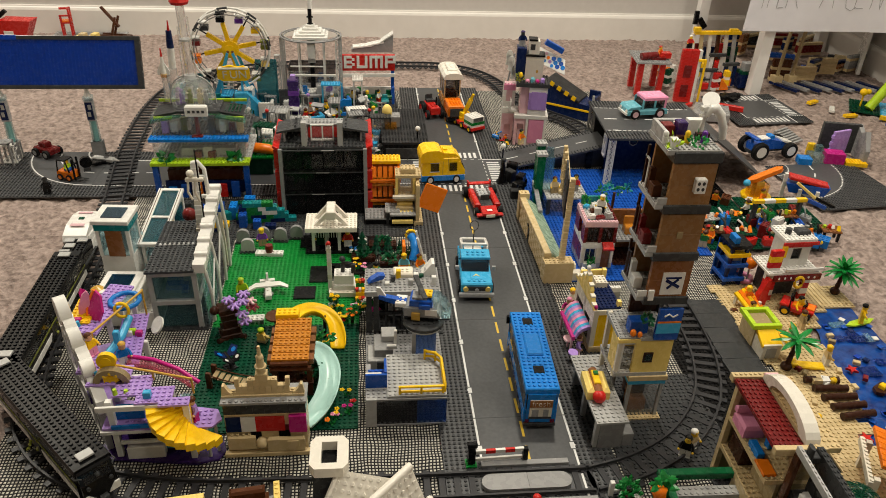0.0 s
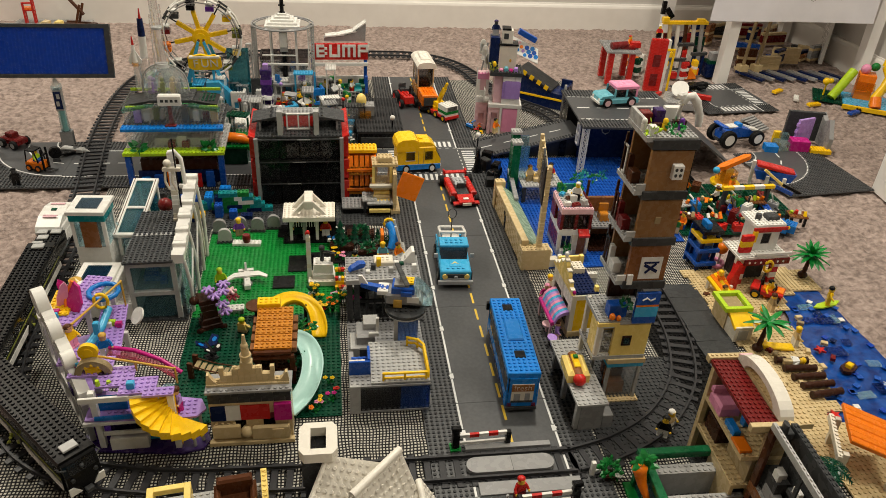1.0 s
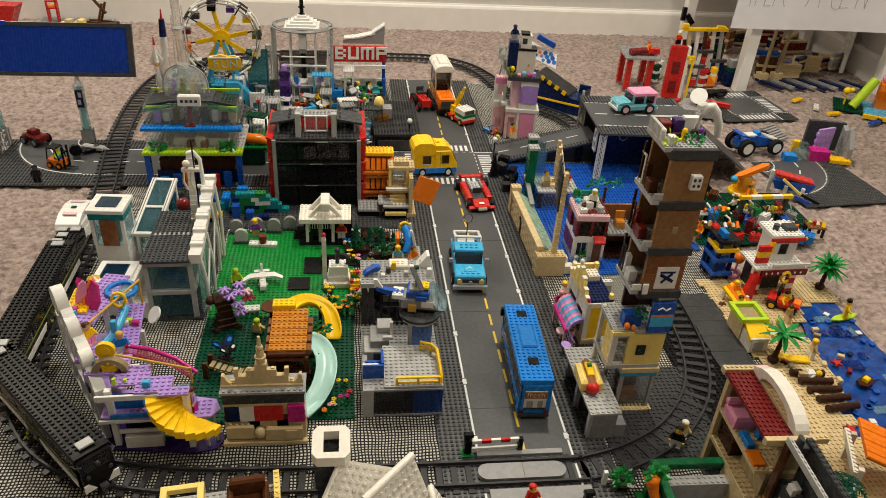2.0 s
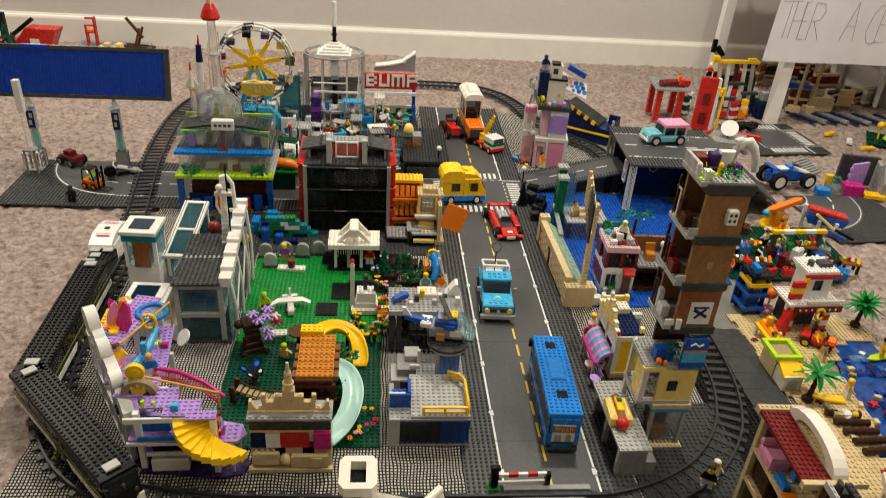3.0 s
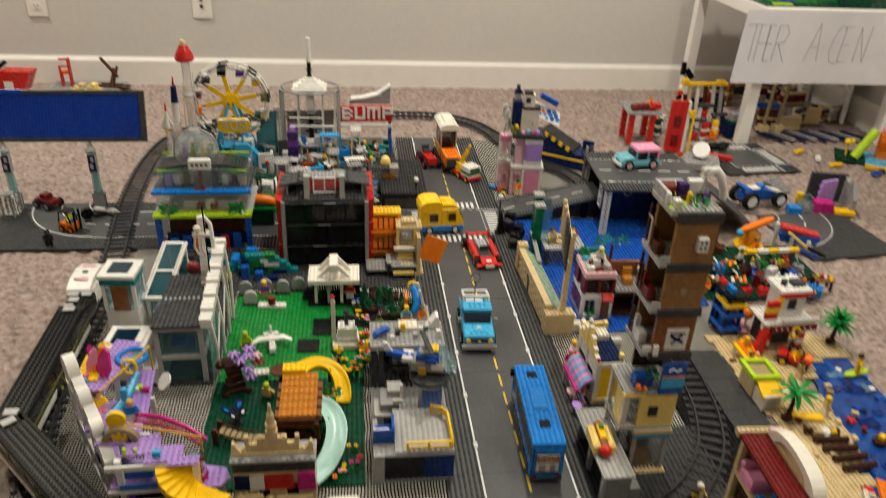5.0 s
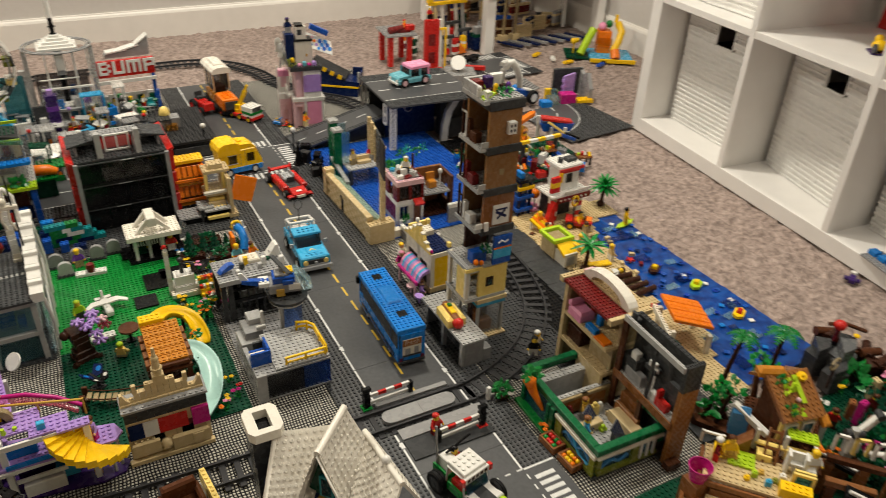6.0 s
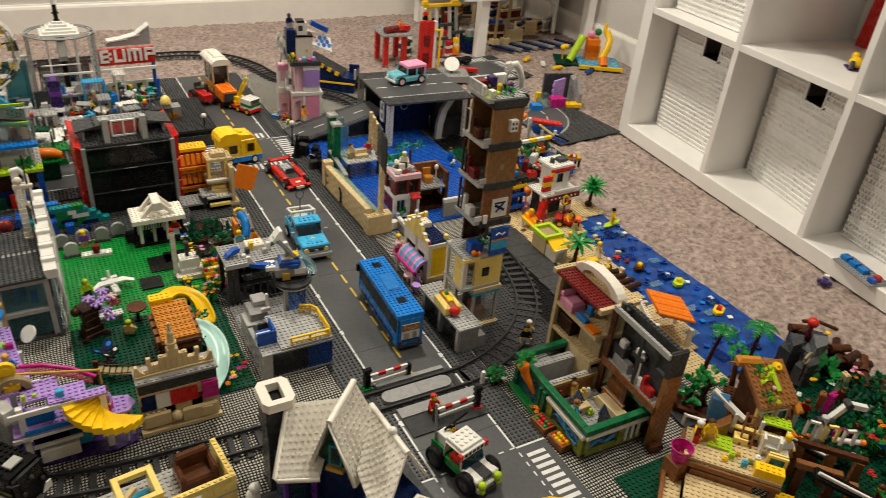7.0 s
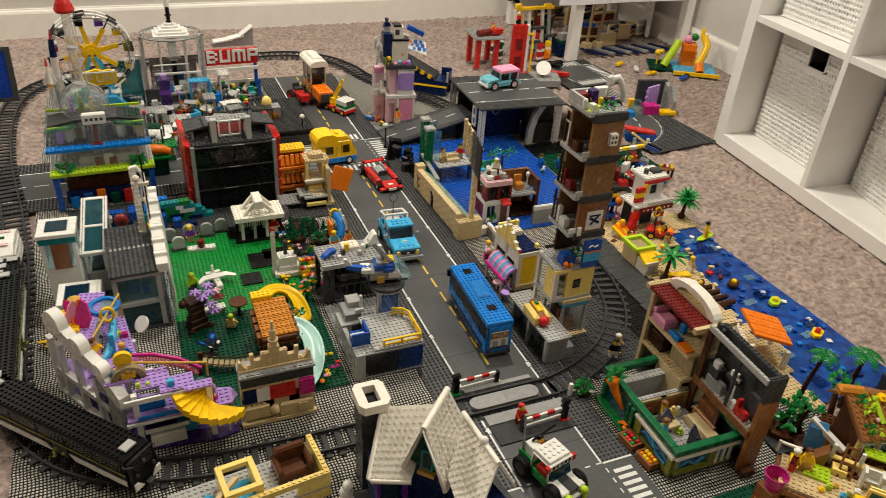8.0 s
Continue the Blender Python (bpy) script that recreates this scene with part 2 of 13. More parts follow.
    def ball(s, c, r, m=0, seg=10, rings=6, sz=1.0):
        vs, fs = [(c[0], c[1], c[2] - r * sz)], []
        for j in range(1, rings):
            a = math.pi * j / rings
            vs += [(c[0] + r * math.sin(a) * math.cos(2 * math.pi * i / seg), c[1] + r * math.sin(a) * math.sin(2 * math.pi * i / seg), c[2] - r * sz * math.cos(a)) for i in range(seg)]
        vs.append((c[0], c[1], c[2] + r * sz))
        fs += [(0, 1 + (i + 1) % seg, 1 + i) for i in range(seg)]
        for j in range(rings - 2):
            o = 1 + j * seg
            fs += [(o + i, o + (i + 1) % seg, o + seg + (i + 1) % seg, o + seg + i) for i in range(seg)]
        o = 1 + (rings - 2) * seg
        fs += [(o + i, o + (i + 1) % seg, len(vs) - 1) for i in range(seg)]
        return s.add(vs, fs, m, smooth=True)

    def arch(s, cx, z0, r_in, r_out, y0, y1, seg=12, a0=0, a1=180, m=0):
        """A half ring standing in the x-z plane, in one piece."""
        vs = []
        for i in range(seg + 1):
            t = radians(a0 + (a1 - a0) * i / seg)
            vs += [(cx + r * math.cos(t), y, z0 + r * math.sin(t)) for r, y in ((r_in, y0), (r_out, y0), (r_out, y1), (r_in, y1))]
        fs = [(4 * i + k, 4 * i + (k + 1) % 4, 4 * i + 4 + (k + 1) % 4, 4 * i + 4 + k) for i in range(seg) for k in range(4)]
        return s.add(vs, fs + [(3, 2, 1, 0), (4 * seg, 4 * seg + 1, 4 * seg + 2, 4 * seg + 3)], m)

    def mesh(s, name):
        me = bpy.data.meshes.new(name)
        me.from_pydata([tuple(p * MM) for p in s.v], [], s.f)
        me.polygons.foreach_set("material_index", s.m)
        if s.smooth:
            me.polygons.foreach_set("use_smooth", [i in s.smooth for i in range(len(s.f))])
        bm = bmesh.new(); bm.from_mesh(me)
        bmesh.ops.recalc_face_normals(bm, faces=bm.faces)
        bm.to_mesh(me); bm.free()
        return me


def mats_of(names):
    return [MATS[n] for n in names.split()]


def thing(name, label, category, x=0, y=0, z=0, rz=0, group="", kind="", k=1.0):
    """An Empty at the base of a thing, place in millimetres."""
    ob = new(name)
    ob.empty_display_size = 0.01
    ob.matrix_world = pose(x * MM, y * MM, z * MM, 0, 0, rz) @ Matrix.Scale(k, 4)
    return tagged(ob, label, category, group, kind)


def part(name, g, material, parent, label="", at=None, kind=""):
    """One mesh object under a thing or a part."""
    me = g.mesh(name)
    for mt in mats_of(material):
        me.materials.append(mt)
    ob = new(name, me)
    ob.parent = parent
    if at:
        ob.matrix_basis = pose(at[0] * MM, at[1] * MM, at[2] * MM, *(at[3:] or (0, 0, 0)))
    return tagged(ob, label, kind=kind)


def solo(name, g, material, label, category, x=0, y=0, z=0, rz=0, group="", kind=""):
    """A thing that is a single mesh."""
    me = g.mesh(name)
    for mt in mats_of(material):
        me.materials.append(mt)
    ob = new(name, me)
    ob.matrix_world = pose(x * MM, y * MM, z * MM, 0, 0, rz)
    return tagged(ob, label, category, group, kind)


def each(name, boxes, material, parent, label=""):
    """One part for every box (x0, y0, z0, x1, y1, z1)."""
    for b in boxes:
        part(name, G().box(*b[:6], 0, 0.4), material, parent, label)


def stretch(ob, sx, sy, sz):
    """Stretch a thing along its own axes."""
    ob.matrix_world = ob.matrix_world @ Matrix.Diagonal((sx, sy, sz, 1))


BRICKS = {}


def brick(parent, mat, x, y, z, nx, ny, h=BR, top=True, name="brick"):
    """One toy brick of nx by ny studs as an object of its own; alike bricks share their mesh."""
    key = (mat, nx, ny, h, top, name)
    if key not in BRICKS:
        g = G().box(0.15, 0.15, 0, 8 * nx - 0.15, 8 * ny - 0.15, h - 0.1, 0, 0.25)
        if top:
            g.studs(0, 0, h - 0.1, nx, ny, 0, None, 8 if nx * ny < 9 else 6)
        me = g.mesh(name)
        me.materials.append(MATS[mat])
        BRICKS[key] = me
    ob = new(name, BRICKS[key])
    ob.parent = parent
    ob.matrix_basis = pose(x * MM, y * MM, z * MM)
    return ob


def wall(parent, mat, x, y, z, n, axis, courses, holes=(), mix=(), seed=1, top=True):
    """A wall of bricks one stud thick, n studs long, in running bond. holes: (from, to, low course, high course) left open.
    mix: (course, material) rows of another colour."""
    rnd = random.Random(seed)
    other = dict(mix)
    for c in range(courses):
        used = [any(a <= i < b and lo <= c < hi for a, b, lo, hi in holes) for i in range(n)]
        i = 0
        first = 2 if c % 2 else 4
        while i < n:
            if used[i]:
                i += 1
                continue
            want = first if i == 0 else rnd.choice((4, 4, 3, 2))
            k = 0
            while k < want and i + k < n and not used[i + k]:
                k += 1
            shown = top and (c == courses - 1)
            mt = other.get(c, mat)
            if axis == "x":
                brick(parent, mt, x + 8 * i, y, z + c * BR, k, 1, BR, shown)
            else:
                brick(parent, mt, x, y + 8 * i, z + c * BR, 1, k, BR, shown)
            i += k


def slab(parent, mat, x, y, z, nx, ny, h=PL, label="", name="floor_plate", studs=True):
    return part(name, G().plate(0, 0, 0, nx, ny, h, 0, studs), mat, parent, label, (x, y, z))


def window(parent, x, y, z, w, h, axis="x", frame_mat="white", pane_mat="ltblueglass", bars=1, name="window"):
    """A window in a wall: frame with bars, and a pane."""
    g = G()
    t = 1.6
    g.box(0, 0, 0, w, 6, t).box(0, 0, h - t, w, 6, h).box(0, 0, t, t, 6, h - t).box(w - t, 0, t, w, 6, h - t)
    for i in range(bars):
        xx = w * (i + 1) / (bars + 1)
        g.box(xx - 0.6, 1, t, xx + 0.6, 5, h - t)
    fr = part(name, g, frame_mat, parent, "", (x, y, z, 0, 0, 0 if axis == "x" else 90))
    part("pane", G().box(t, 2.4, t, w - t, 3.6, h - t), pane_mat, fr)
    return fr


def figure(x, y, z, rz=0, torso="red", legs="blue", hair="brown", head="skin", sit=False, label="", lie=0):
    """A small toy figure in one mesh."""
    g = G()
    if lie:
        g.at(0, 0, 5, 90 * lie, 0, 0)
    k = 0
    if sit:
        g.box(-8, -12, 3, -0.4, 3, 10, 1).box(0.4, -12, 3, 8, 3, 10, 1)
        k = -7
    else:
        g.box(-8, -5, 0, -0.4, 3.2, 3, 1).box(0.4, -5, 0, 8, 3.2, 3, 1)
        g.box(-7.8, -3.5, 3, -0.4, 3.2, 13, 1).box(0.4, -3.5, 3, 7.8, 3.2, 13, 1)
    g.box(-7.8, -3.6, 13 + k, 7.8, 3.6, 15.5 + k, 1)
    g.prism([(-7.8, 15.5 + k), (7.8, 15.5 + k), (5.4, 28 + k), (-5.4, 28 + k)], -3.6, 3.6, "y", 0)
    for sgn in (-1, 1):
        g.tube([(sgn * 6, 0, 26 + k), (sgn * 9, -0.8, 21 + k), (sgn * 10, -5, 17 + k)], 2.1, 6, 0)
        g.ball((sgn * 10, -6.5, 16 + k), 2.1, 2, 6, 4)
    g.cyl((0, 0, 28 + k), (0, 0, 30 + k), 3.2, None, 8, 2)
    g.cyl((0, 0, 29.5 + k), (0, 0, 37.5 + k), 5, None, 10, 2)
    g.ball((0, 0.8, 36 + k), 6.0, 3, 8, 5, 0.75)
    return solo("toy_figure", g, f"{torso} {legs} {head} {hair}", label or f"small plastic toy figure with {torso} top and {legs} legs", "toy figure", x, y, z, rz)

# ---------------------------------------------------------------- the room
WALL_Y, WALL_E, WALL_W, WALL_S, CEIL = 3.045, 1.87, -3.4, -2.6, 2.46


def carpet_mesh():
    """Pile carpet: a fine sheet of small tufts, uneven in height."""
    xs = np.arange(WALL_W, WALL_E + 0.1, 0.0075)
    ys = np.arange(WALL_S, WALL_Y + 0.1, 0.0075)
    rng = np.random.default_rng(4)
    nx, ny = len(xs), len(ys)
    base = rng.normal(0, 1, (nx, ny))
    soft = (base + np.roll(base, 1, 0) + np.roll(base, 1, 1) + np.roll(base, (1, 1), (0, 1))) / 2
    big = rng.normal(0, 1, (nx // 8 + 2, ny // 8 + 2))
    big = np.kron(big, np.ones((8, 8)))[:nx, :ny]
    for _ in range(3):
        big = (big + np.roll(big, 3, 0) + np.roll(big, -3, 1) + np.roll(big, 3, 1) + np.roll(big, -3, 0)) / 5
    z = -0.0085 + 0.0022 * np.clip(soft, -2, 2) + 0.0011 * np.clip(big, -1.5, 1.5)
    gx, gy = np.meshgrid(xs, ys, indexing="ij")
    jx, jy = rng.normal(0, 0.0013, (2, nx, ny))
    verts = np.stack([gx + jx, gy + jy, z], -1).reshape(-1, 3)
    i, j = np.meshgrid(np.arange(nx - 1), np.arange(ny - 1), indexing="ij")
    a = (i * ny + j).ravel()
    faces = np.stack([a, a + ny, a + ny + 1, a + 1], -1)
    me = bpy.data.meshes.new("floor")
    me.from_pydata(verts.tolist(), [], faces.tolist())
    me.polygons.foreach_set("use_smooth", [True] * len(faces))
    me.materials.append(MATS["carpet"])
    return me


tagged(new("floor", carpet_mesh()), "beige pile carpet, soft and uneven", "carpet", kind="structure")


def structure(name, g, mat, label, category):
    return solo(name, g, mat, label, category, kind="structure")


structure("wall_north", G().box(WALL_W * 1000 - 120, WALL_Y * 1000, -20, WALL_E * 1000 + 120, WALL_Y * 1000 + 120, 2460), "wall_paint", "plain grey-beige painted wall", "wall")
structure("wall_east", G().box(WALL_E * 1000, WALL_S * 1000, -20, WALL_E * 1000 + 120, WALL_Y * 1000, 2460), "wall_paint", "plain grey-beige painted wall", "wall")
structure("wall_west", G().box(WALL_W * 1000 - 120, WALL_S * 1000, -20, WALL_W * 1000, WALL_Y * 1000, 2460), "wall_paint", "plain grey-beige painted wall", "wall")
structure("wall_south", G().box(WALL_W * 1000 - 120, WALL_S * 1000 - 120, -20, WALL_E * 1000 + 120, WALL_S * 1000, 2460), "wall_paint", "plain grey-beige painted wall", "wall")
structure("ceiling", G().box(WALL_W * 1000 - 120, WALL_S * 1000 - 120, 2460, WALL_E * 1000 + 120, WALL_Y * 1000 + 120, 2560), "ceiling_paint", "plain white ceiling", "ceiling")


def baseboard(name, length, x, y, rz):
    prof = [(0, -15), (-14, -15), (-14, 78), (-11, 86), (-7, 90), (-6, 94), (0, 94)]
    ob = structure(name, G().prism(prof, 0, length, "x"), "trim_paint", "white painted baseboard with a moulded top edge", "baseboard")
    ob.matrix_world = pose(x, y, 0, 0, 0, rz)


baseboard("baseboard", (WALL_E - WALL_W) * 1000, WALL_W, WALL_Y, 0)
baseboard("baseboard", (WALL_Y - WALL_S) * 1000 - 16, WALL_E, WALL_Y - 0.016, -90)


def outlet(x, z, kind):
    o = thing("wall_outlet" if kind else "wall_jack", "white wall plate with two sockets" if kind else "white wall plate with two round jacks", "wall outlet", x, WALL_Y * 1000, z)
    part("cover_plate", G().prism([(-35, -57), (35, -57), (35, 57), (-35, 57)], -4, 0, "y").box(-33, -6, -55, 33, -4, 55), "trim_paint", o)
    for zz in (-20, 20):
        if kind:
            s = part("socket", G().prism([(-14, zz - 12), (14, zz - 12), (16, zz), (14, zz + 12), (-14, zz + 12), (-16, zz)], -8, -6, "y"), "trim_paint", o)
            part("slot", G().box(-7, -8.4, zz - 1, -5, -8, zz + 8).box(5, -8.4, zz - 1, 7, -8, zz + 7).box(-2, -8.4, zz - 9, 2, -8, zz - 5), "black", s)
        else:
            part("jack", G().cyl((0, -7, zz * 0.6), (0, -10, zz * 0.6), 6, None, 10), "black", o)


outlet(-1152, 294, True)
outlet(-567, 300, False)

# wall map: a plain printed sheet with a graduated lower edge
wm = thing("wall_map", "large pale wall map with a printed scale along its lower edge", "map", -365, WALL_Y * 1000 - 2, 650)
part("sheet", G().box(-993, -24, 16, 990, -6, 1150), "map_print", wm, "pale blue map print")
part("frame_edge", G().box(-995, -26, 8, 992, 0, 16), "grey", wm)
part("frame_edge", G().box(990, -26, 16, 996, 0, 1150), "grey", wm)
def map_text(text, x, z, size, mat="dkgrey"):
    """Flat print on the wall map."""
    cu = bpy.data.curves.new("map_lettering", "FONT")
    cu.body, cu.size, cu.extrude, cu.align_x, cu.align_y = text, size * MM, 0.0002, "CENTER", "CENTER"
    cu.materials.append(MATS[mat])
    ob = new("map_lettering", cu)
    ob.parent = wm
    ob.matrix_basis = pose(x * MM, -0.0246, z * MM, 90)
    return ob


for i in range(24):
    n = i - 11
    map_text(f"{n:+d}" if n else "0", -957 + i * 79.7, 43, 15)
    part("scale_mark", G().box(-962 + i * 79.7, -24.6, 30, -952 + i * 79.7, -24, 33), "grey", wm)
map_text("P a c i f i c", 800, 181, 22)
map_text("O c e a n", 804, 134, 22)
part("meridian_line", G().box(-86, -24.6, 64, -83, -24, 150), "black", wm)
part("date_line", G().box(906, -24.6, 60, 908, -24, 240), "grey", wm)
mrn = random.Random(4)
for xx, zz, w, rows in ((-620, 90, 34, 9), (-560, 84, 30, 8), (-470, 70, 60, 4), (-420, 140, 70, 7), (-250, 130, 60, 5), (-480, 190, 90, 5), (890, 150, 20, 3), (10, 200, 16, 1), (340, 200, 24, 2)):
    for k in range(rows):
        part("printed_line", G().box(xx + mrn.uniform(0, 8), -24.6, zz + 9 * k, xx + w - mrn.uniform(0, w / 3), -24, zz + 3 + 9 * k), "grey", wm)
for k in range(5):
    part("legend_patch", G().box(-500, -24.6, 84 + 14 * k, -486, -24, 97 + 14 * k), ["brown", "dktan", "tan", "cream", "white"][k], wm)
lg = random.Random(9)
for k in range(30):
    x0, z0 = lg.uniform(-930, 930), lg.uniform(330, 1000)
    r = lg.uniform(40, 170)
    part("land_patch", G().prism([(x0 + r * lg.uniform(0.6, 1.1) * math.cos(a * 0.524), z0 + 0.7 * r * lg.uniform(0.6, 1.1) * math.sin(a * 0.524)) for a in range(12)], -24.4 - 0.02 * k, -24, "y"), ["sandgreen", "cream", "tan", "paleyellow"][k % 4], wm)

# woven cloth under the town
def cloth(name, x0, y0, x1, y1, mat, label, step=10, amp=0.9, z0=-1.8):
    nx, ny = int((x1 - x0) / step) + 1, int((y1 - y0) / step) + 1
    vs = []
    for i in range(nx):
        for j in range(ny):
            x, y = x0 + i * step, y0 + j * step
            vs.append((x, y, z0 + amp * noise.noise((x * 0.02, y * 0.03, 3))))
    fs = [(i * ny + j, (i + 1) * ny + j, (i + 1) * ny + j + 1, i * ny + j + 1) for i in range(nx - 1) for j in range(ny - 1)]
    return solo(name, G().add(vs, fs, 0, True), mat, label, "cloth")


cloth("woven_mat", -505, 330, 770, 2400, "weave", "black and white woven floor mat, slightly wrinkled")

# ---------------------------------------------------------------- road plates
RX, PP = 250, 249.5
HALF = PP / 2
LINE = 69.5


def road_plate(cx, cy, rz=0, z=0, kind="straight", studs=True, yellow=True, label="", zebras=(0, 1, 2, 3)):
    """A square road plate: smooth printed road, studded margins."""
    o = thing("road_plate", label or "dark grey toy road plate with white edge lines and studded margins", "road plate", cx, cy, z, rz, "road plates")
    g = G().box(-HALF + 0.3, -HALF + 0.3, -1.4, HALF - 0.3, HALF - 0.3, 1.0)
    part("base", g, "asphalt_print", o)
    k = PP / 32
    if kind == "straight":
        st = [i for i in range(32) if i < 7 or i > 24]
        cells = [(i, j) for i in st for j in range(32)]
    elif kind == "cross":
        cells = [(i, j) for i in range(32) for j in range(32) if (i < 7 or i > 24) and (j < 7 or j > 24)]
    elif kind == "tee":
        cells = [(i, j) for i in range(32) for j in range(32) if i < 7 or (i > 24 and (j < 7 or j > 24))]
    else:
        cells = [(i, j) for i in range(32) for j in range(32) if not 7 * k < math.hypot((i + .5) * k, (j + .5) * k) < 25 * k]
    sg = G()
    for i, j in cells:
        sg.studs(-HALF + i * k, -HALF + j * k, 1.0, 1, 1, 0, None, 6)
    part("studs", sg, "dkgrey", o, kind="stuff")
    ln, yl = G(), G()
    z0, z1 = 1.0, 1.25
    if kind == "straight":
        for sx in (-LINE, LINE):
            for c in (-62, 62):
                ln.box(sx - 4, c - 6, z0, sx + 4, c + 6, z1)
            for a, b in ((-HALF + 1, -70), (-54, 54), (70, HALF - 1)):
                ln.box(sx - 1.6, a, z0, sx + 1.6, b, z1)
        for i in range(5):
            a = -HALF + 8 + i * 50
            if yellow:
                yl.box(-1.9, a, z0, 1.9, a + 32, z1)
            else:
                ln.box(-1.9, a, z0, 1.9, a + 32, z1)
    elif kind in ("cross", "tee"):
        for q in range(4):
            if kind == "tee" and q == 2:
                ln.at(0, 0, 0, 0, 0, 180).box(LINE - 1.6, -HALF + 1, z0, LINE + 1.6, HALF - 1, z1)
                continue
            ln.at(0, 0, 0, 0, 0, 90 * q)
            for i in range(9 if q in zebras else 0):
                a = -58 + i * 13
                ln.box(LINE + 10, a, z0, LINE + 42, a + 7, z1)
            for i in range(7):
                a = -LINE + i * 20
                ln.box(LINE + 0, a, z0, LINE + 2.4, a + 9, z1)
            for sg_ in (-1, 1):
                ln.box(LINE + 2, sg_ * LINE - 1.6, z0, HALF - 1, sg_ * LINE + 1.6, z1)
        ln.at()
    else:
        for r, w in ((7.6 * k, 1.6), (24.4 * k, 1.6)):
            n = 30
            for i in range(n):
                a, b = (radians(90 * (i + d) / n) for d in (0.0, 1.0 if kind == "curve" else 0.6))
                ln.prism([(-HALF + q * math.cos(t), -HALF + q * math.sin(t)) for q, t in ((r - w, a), (r + w, a), (r + w, b), (r - w, b))], z0, z1, "z")
        for i in range(4):
            a, b = radians(6 + 22 * i), radians(18 + 22 * i)
            r = 16 * k
            yl.prism([(-HALF + q * math.cos(t), -HALF + q * math.sin(t)) for q, t in ((r - 1.8, a), (r + 1.8, a), (r + 1.8, b), (r - 1.8, b))], z0, z1, "z")
    if ln.v:
        part("white_line", ln, "line_print", o, kind="stuff")
    if yl.v:
        part("centre_line", yl, "yellow_print" if yellow else "line_print", o, kind="stuff")
    return o


for i, kind in enumerate(("cross", "straight", "straight", "straight", "straight", "cross", "straight", "straight")):
    road_plate(RX, 923 - 1.5 * PP + i * PP, 0, 0, kind, zebras=(0,) if i == 0 else (0, 1, 2, 3))
YJ = 923 + 3.5 * PP
for i in (1, 2, 3):
    road_plate(RX - i * PP, YJ, 90, 0, "straight", yellow=False)
road_plate(RX - 4 * PP, YJ, 180, 0, "curve", yellow=False)

# flat studded baseplates
def baseplate(x0, y0, nx, ny, mat, label, z=-0.6, skip=None, group="baseplates"):
    g = G().box(x0, y0, z - 1.0, x0 + 8 * nx, y0 + 8 * ny, z + 1.2)
    o = thing("baseplate", label, "baseplate", 0, 0, 0, 0, group)
    part("base", g, mat, o)
    part("studs", G().studs(x0, y0, z + 1.2, nx, ny, 0, skip, 6), mat, o, kind="stuff")
    return o


baseplate(-252, 1166, 32, 38, "green", "bright green studded baseplate of the park", 0)
baseplate(-252, 912, 32, 32, "dkgreen", "dark green studded baseplate under the playground", 0.2)
baseplate(-440, 1480, 39, 22, "dkgrey", "dark grey studded baseplate beneath the garage block", -0.2)
baseplate(-130, 1478, 31, 24, "dkgrey", "dark grey studded baseplate beneath the garage block", -0.6)
baseplate(-440, 1925, 64, 58, "dkgrey", "dark grey studded baseplate under the fairground", -0.4)
baseplate(-425, 1165, 21, 40, "dkgrey", "dark grey studded baseplate under the modern houses", -0.7)
baseplate(380, 800, 22, 26, "dkgrey", "dark grey studded baseplate beside the road", -0.3)
# black here stands for the shade between the sleepers
baseplate(545, 860, 18, 44, "black", "dark grey studded baseplate under the track curve, coloured black for shade", -0.9)
baseplate(380, 1290, 30, 11, "blue", "blue studded baseplate like a harbour basin", 0.3)
baseplate(380, 1378, 46, 53, "blue", "blue studded baseplate reaching under the viaduct", 0.3)
baseplate(754, 1400, 18, 32, "dkgreen", "dark green studded baseplate with toys", 0.6)
baseplate(905, 1480, 20, 20, "dkgreen", "dark green studded baseplate with toys", 0.2)
baseplate(425, 300, 16, 26, "dkgreen", "dark green studded baseplate by the jungle house", -0.4)

# ---------------------------------------------------------------- railway
def spline(pts, step):
    """Points along a smooth line through pts, at even steps."""
    out = []
    n = len(pts)
    for i in range(n - 1):
        p0, p1, p2, p3 = (Vector(pts[max(0, min(n - 1, i + d))]) for d in (-1, 0, 1, 2))
        for k in range(20):
            t = k / 20
            out.append(0.5 * (2 * p1 + (p2 - p0) * t + (2 * p0 - 5 * p1 + 4 * p2 - p3) * t * t + (3 * p1 - p0 - 3 * p2 + p3) * t ** 3))
    out.append(Vector(pts[-1]))
    res, acc = [out[0]], 0.0
    for a, b in zip(out, out[1:]):
        d = (b - a).length
        while acc + d >= step:
            f = (step - acc) / d
            a = a + (b - a) * f
            res.append(a.copy()); d = (b - a).length; acc = 0.0
        acc += d
    return res


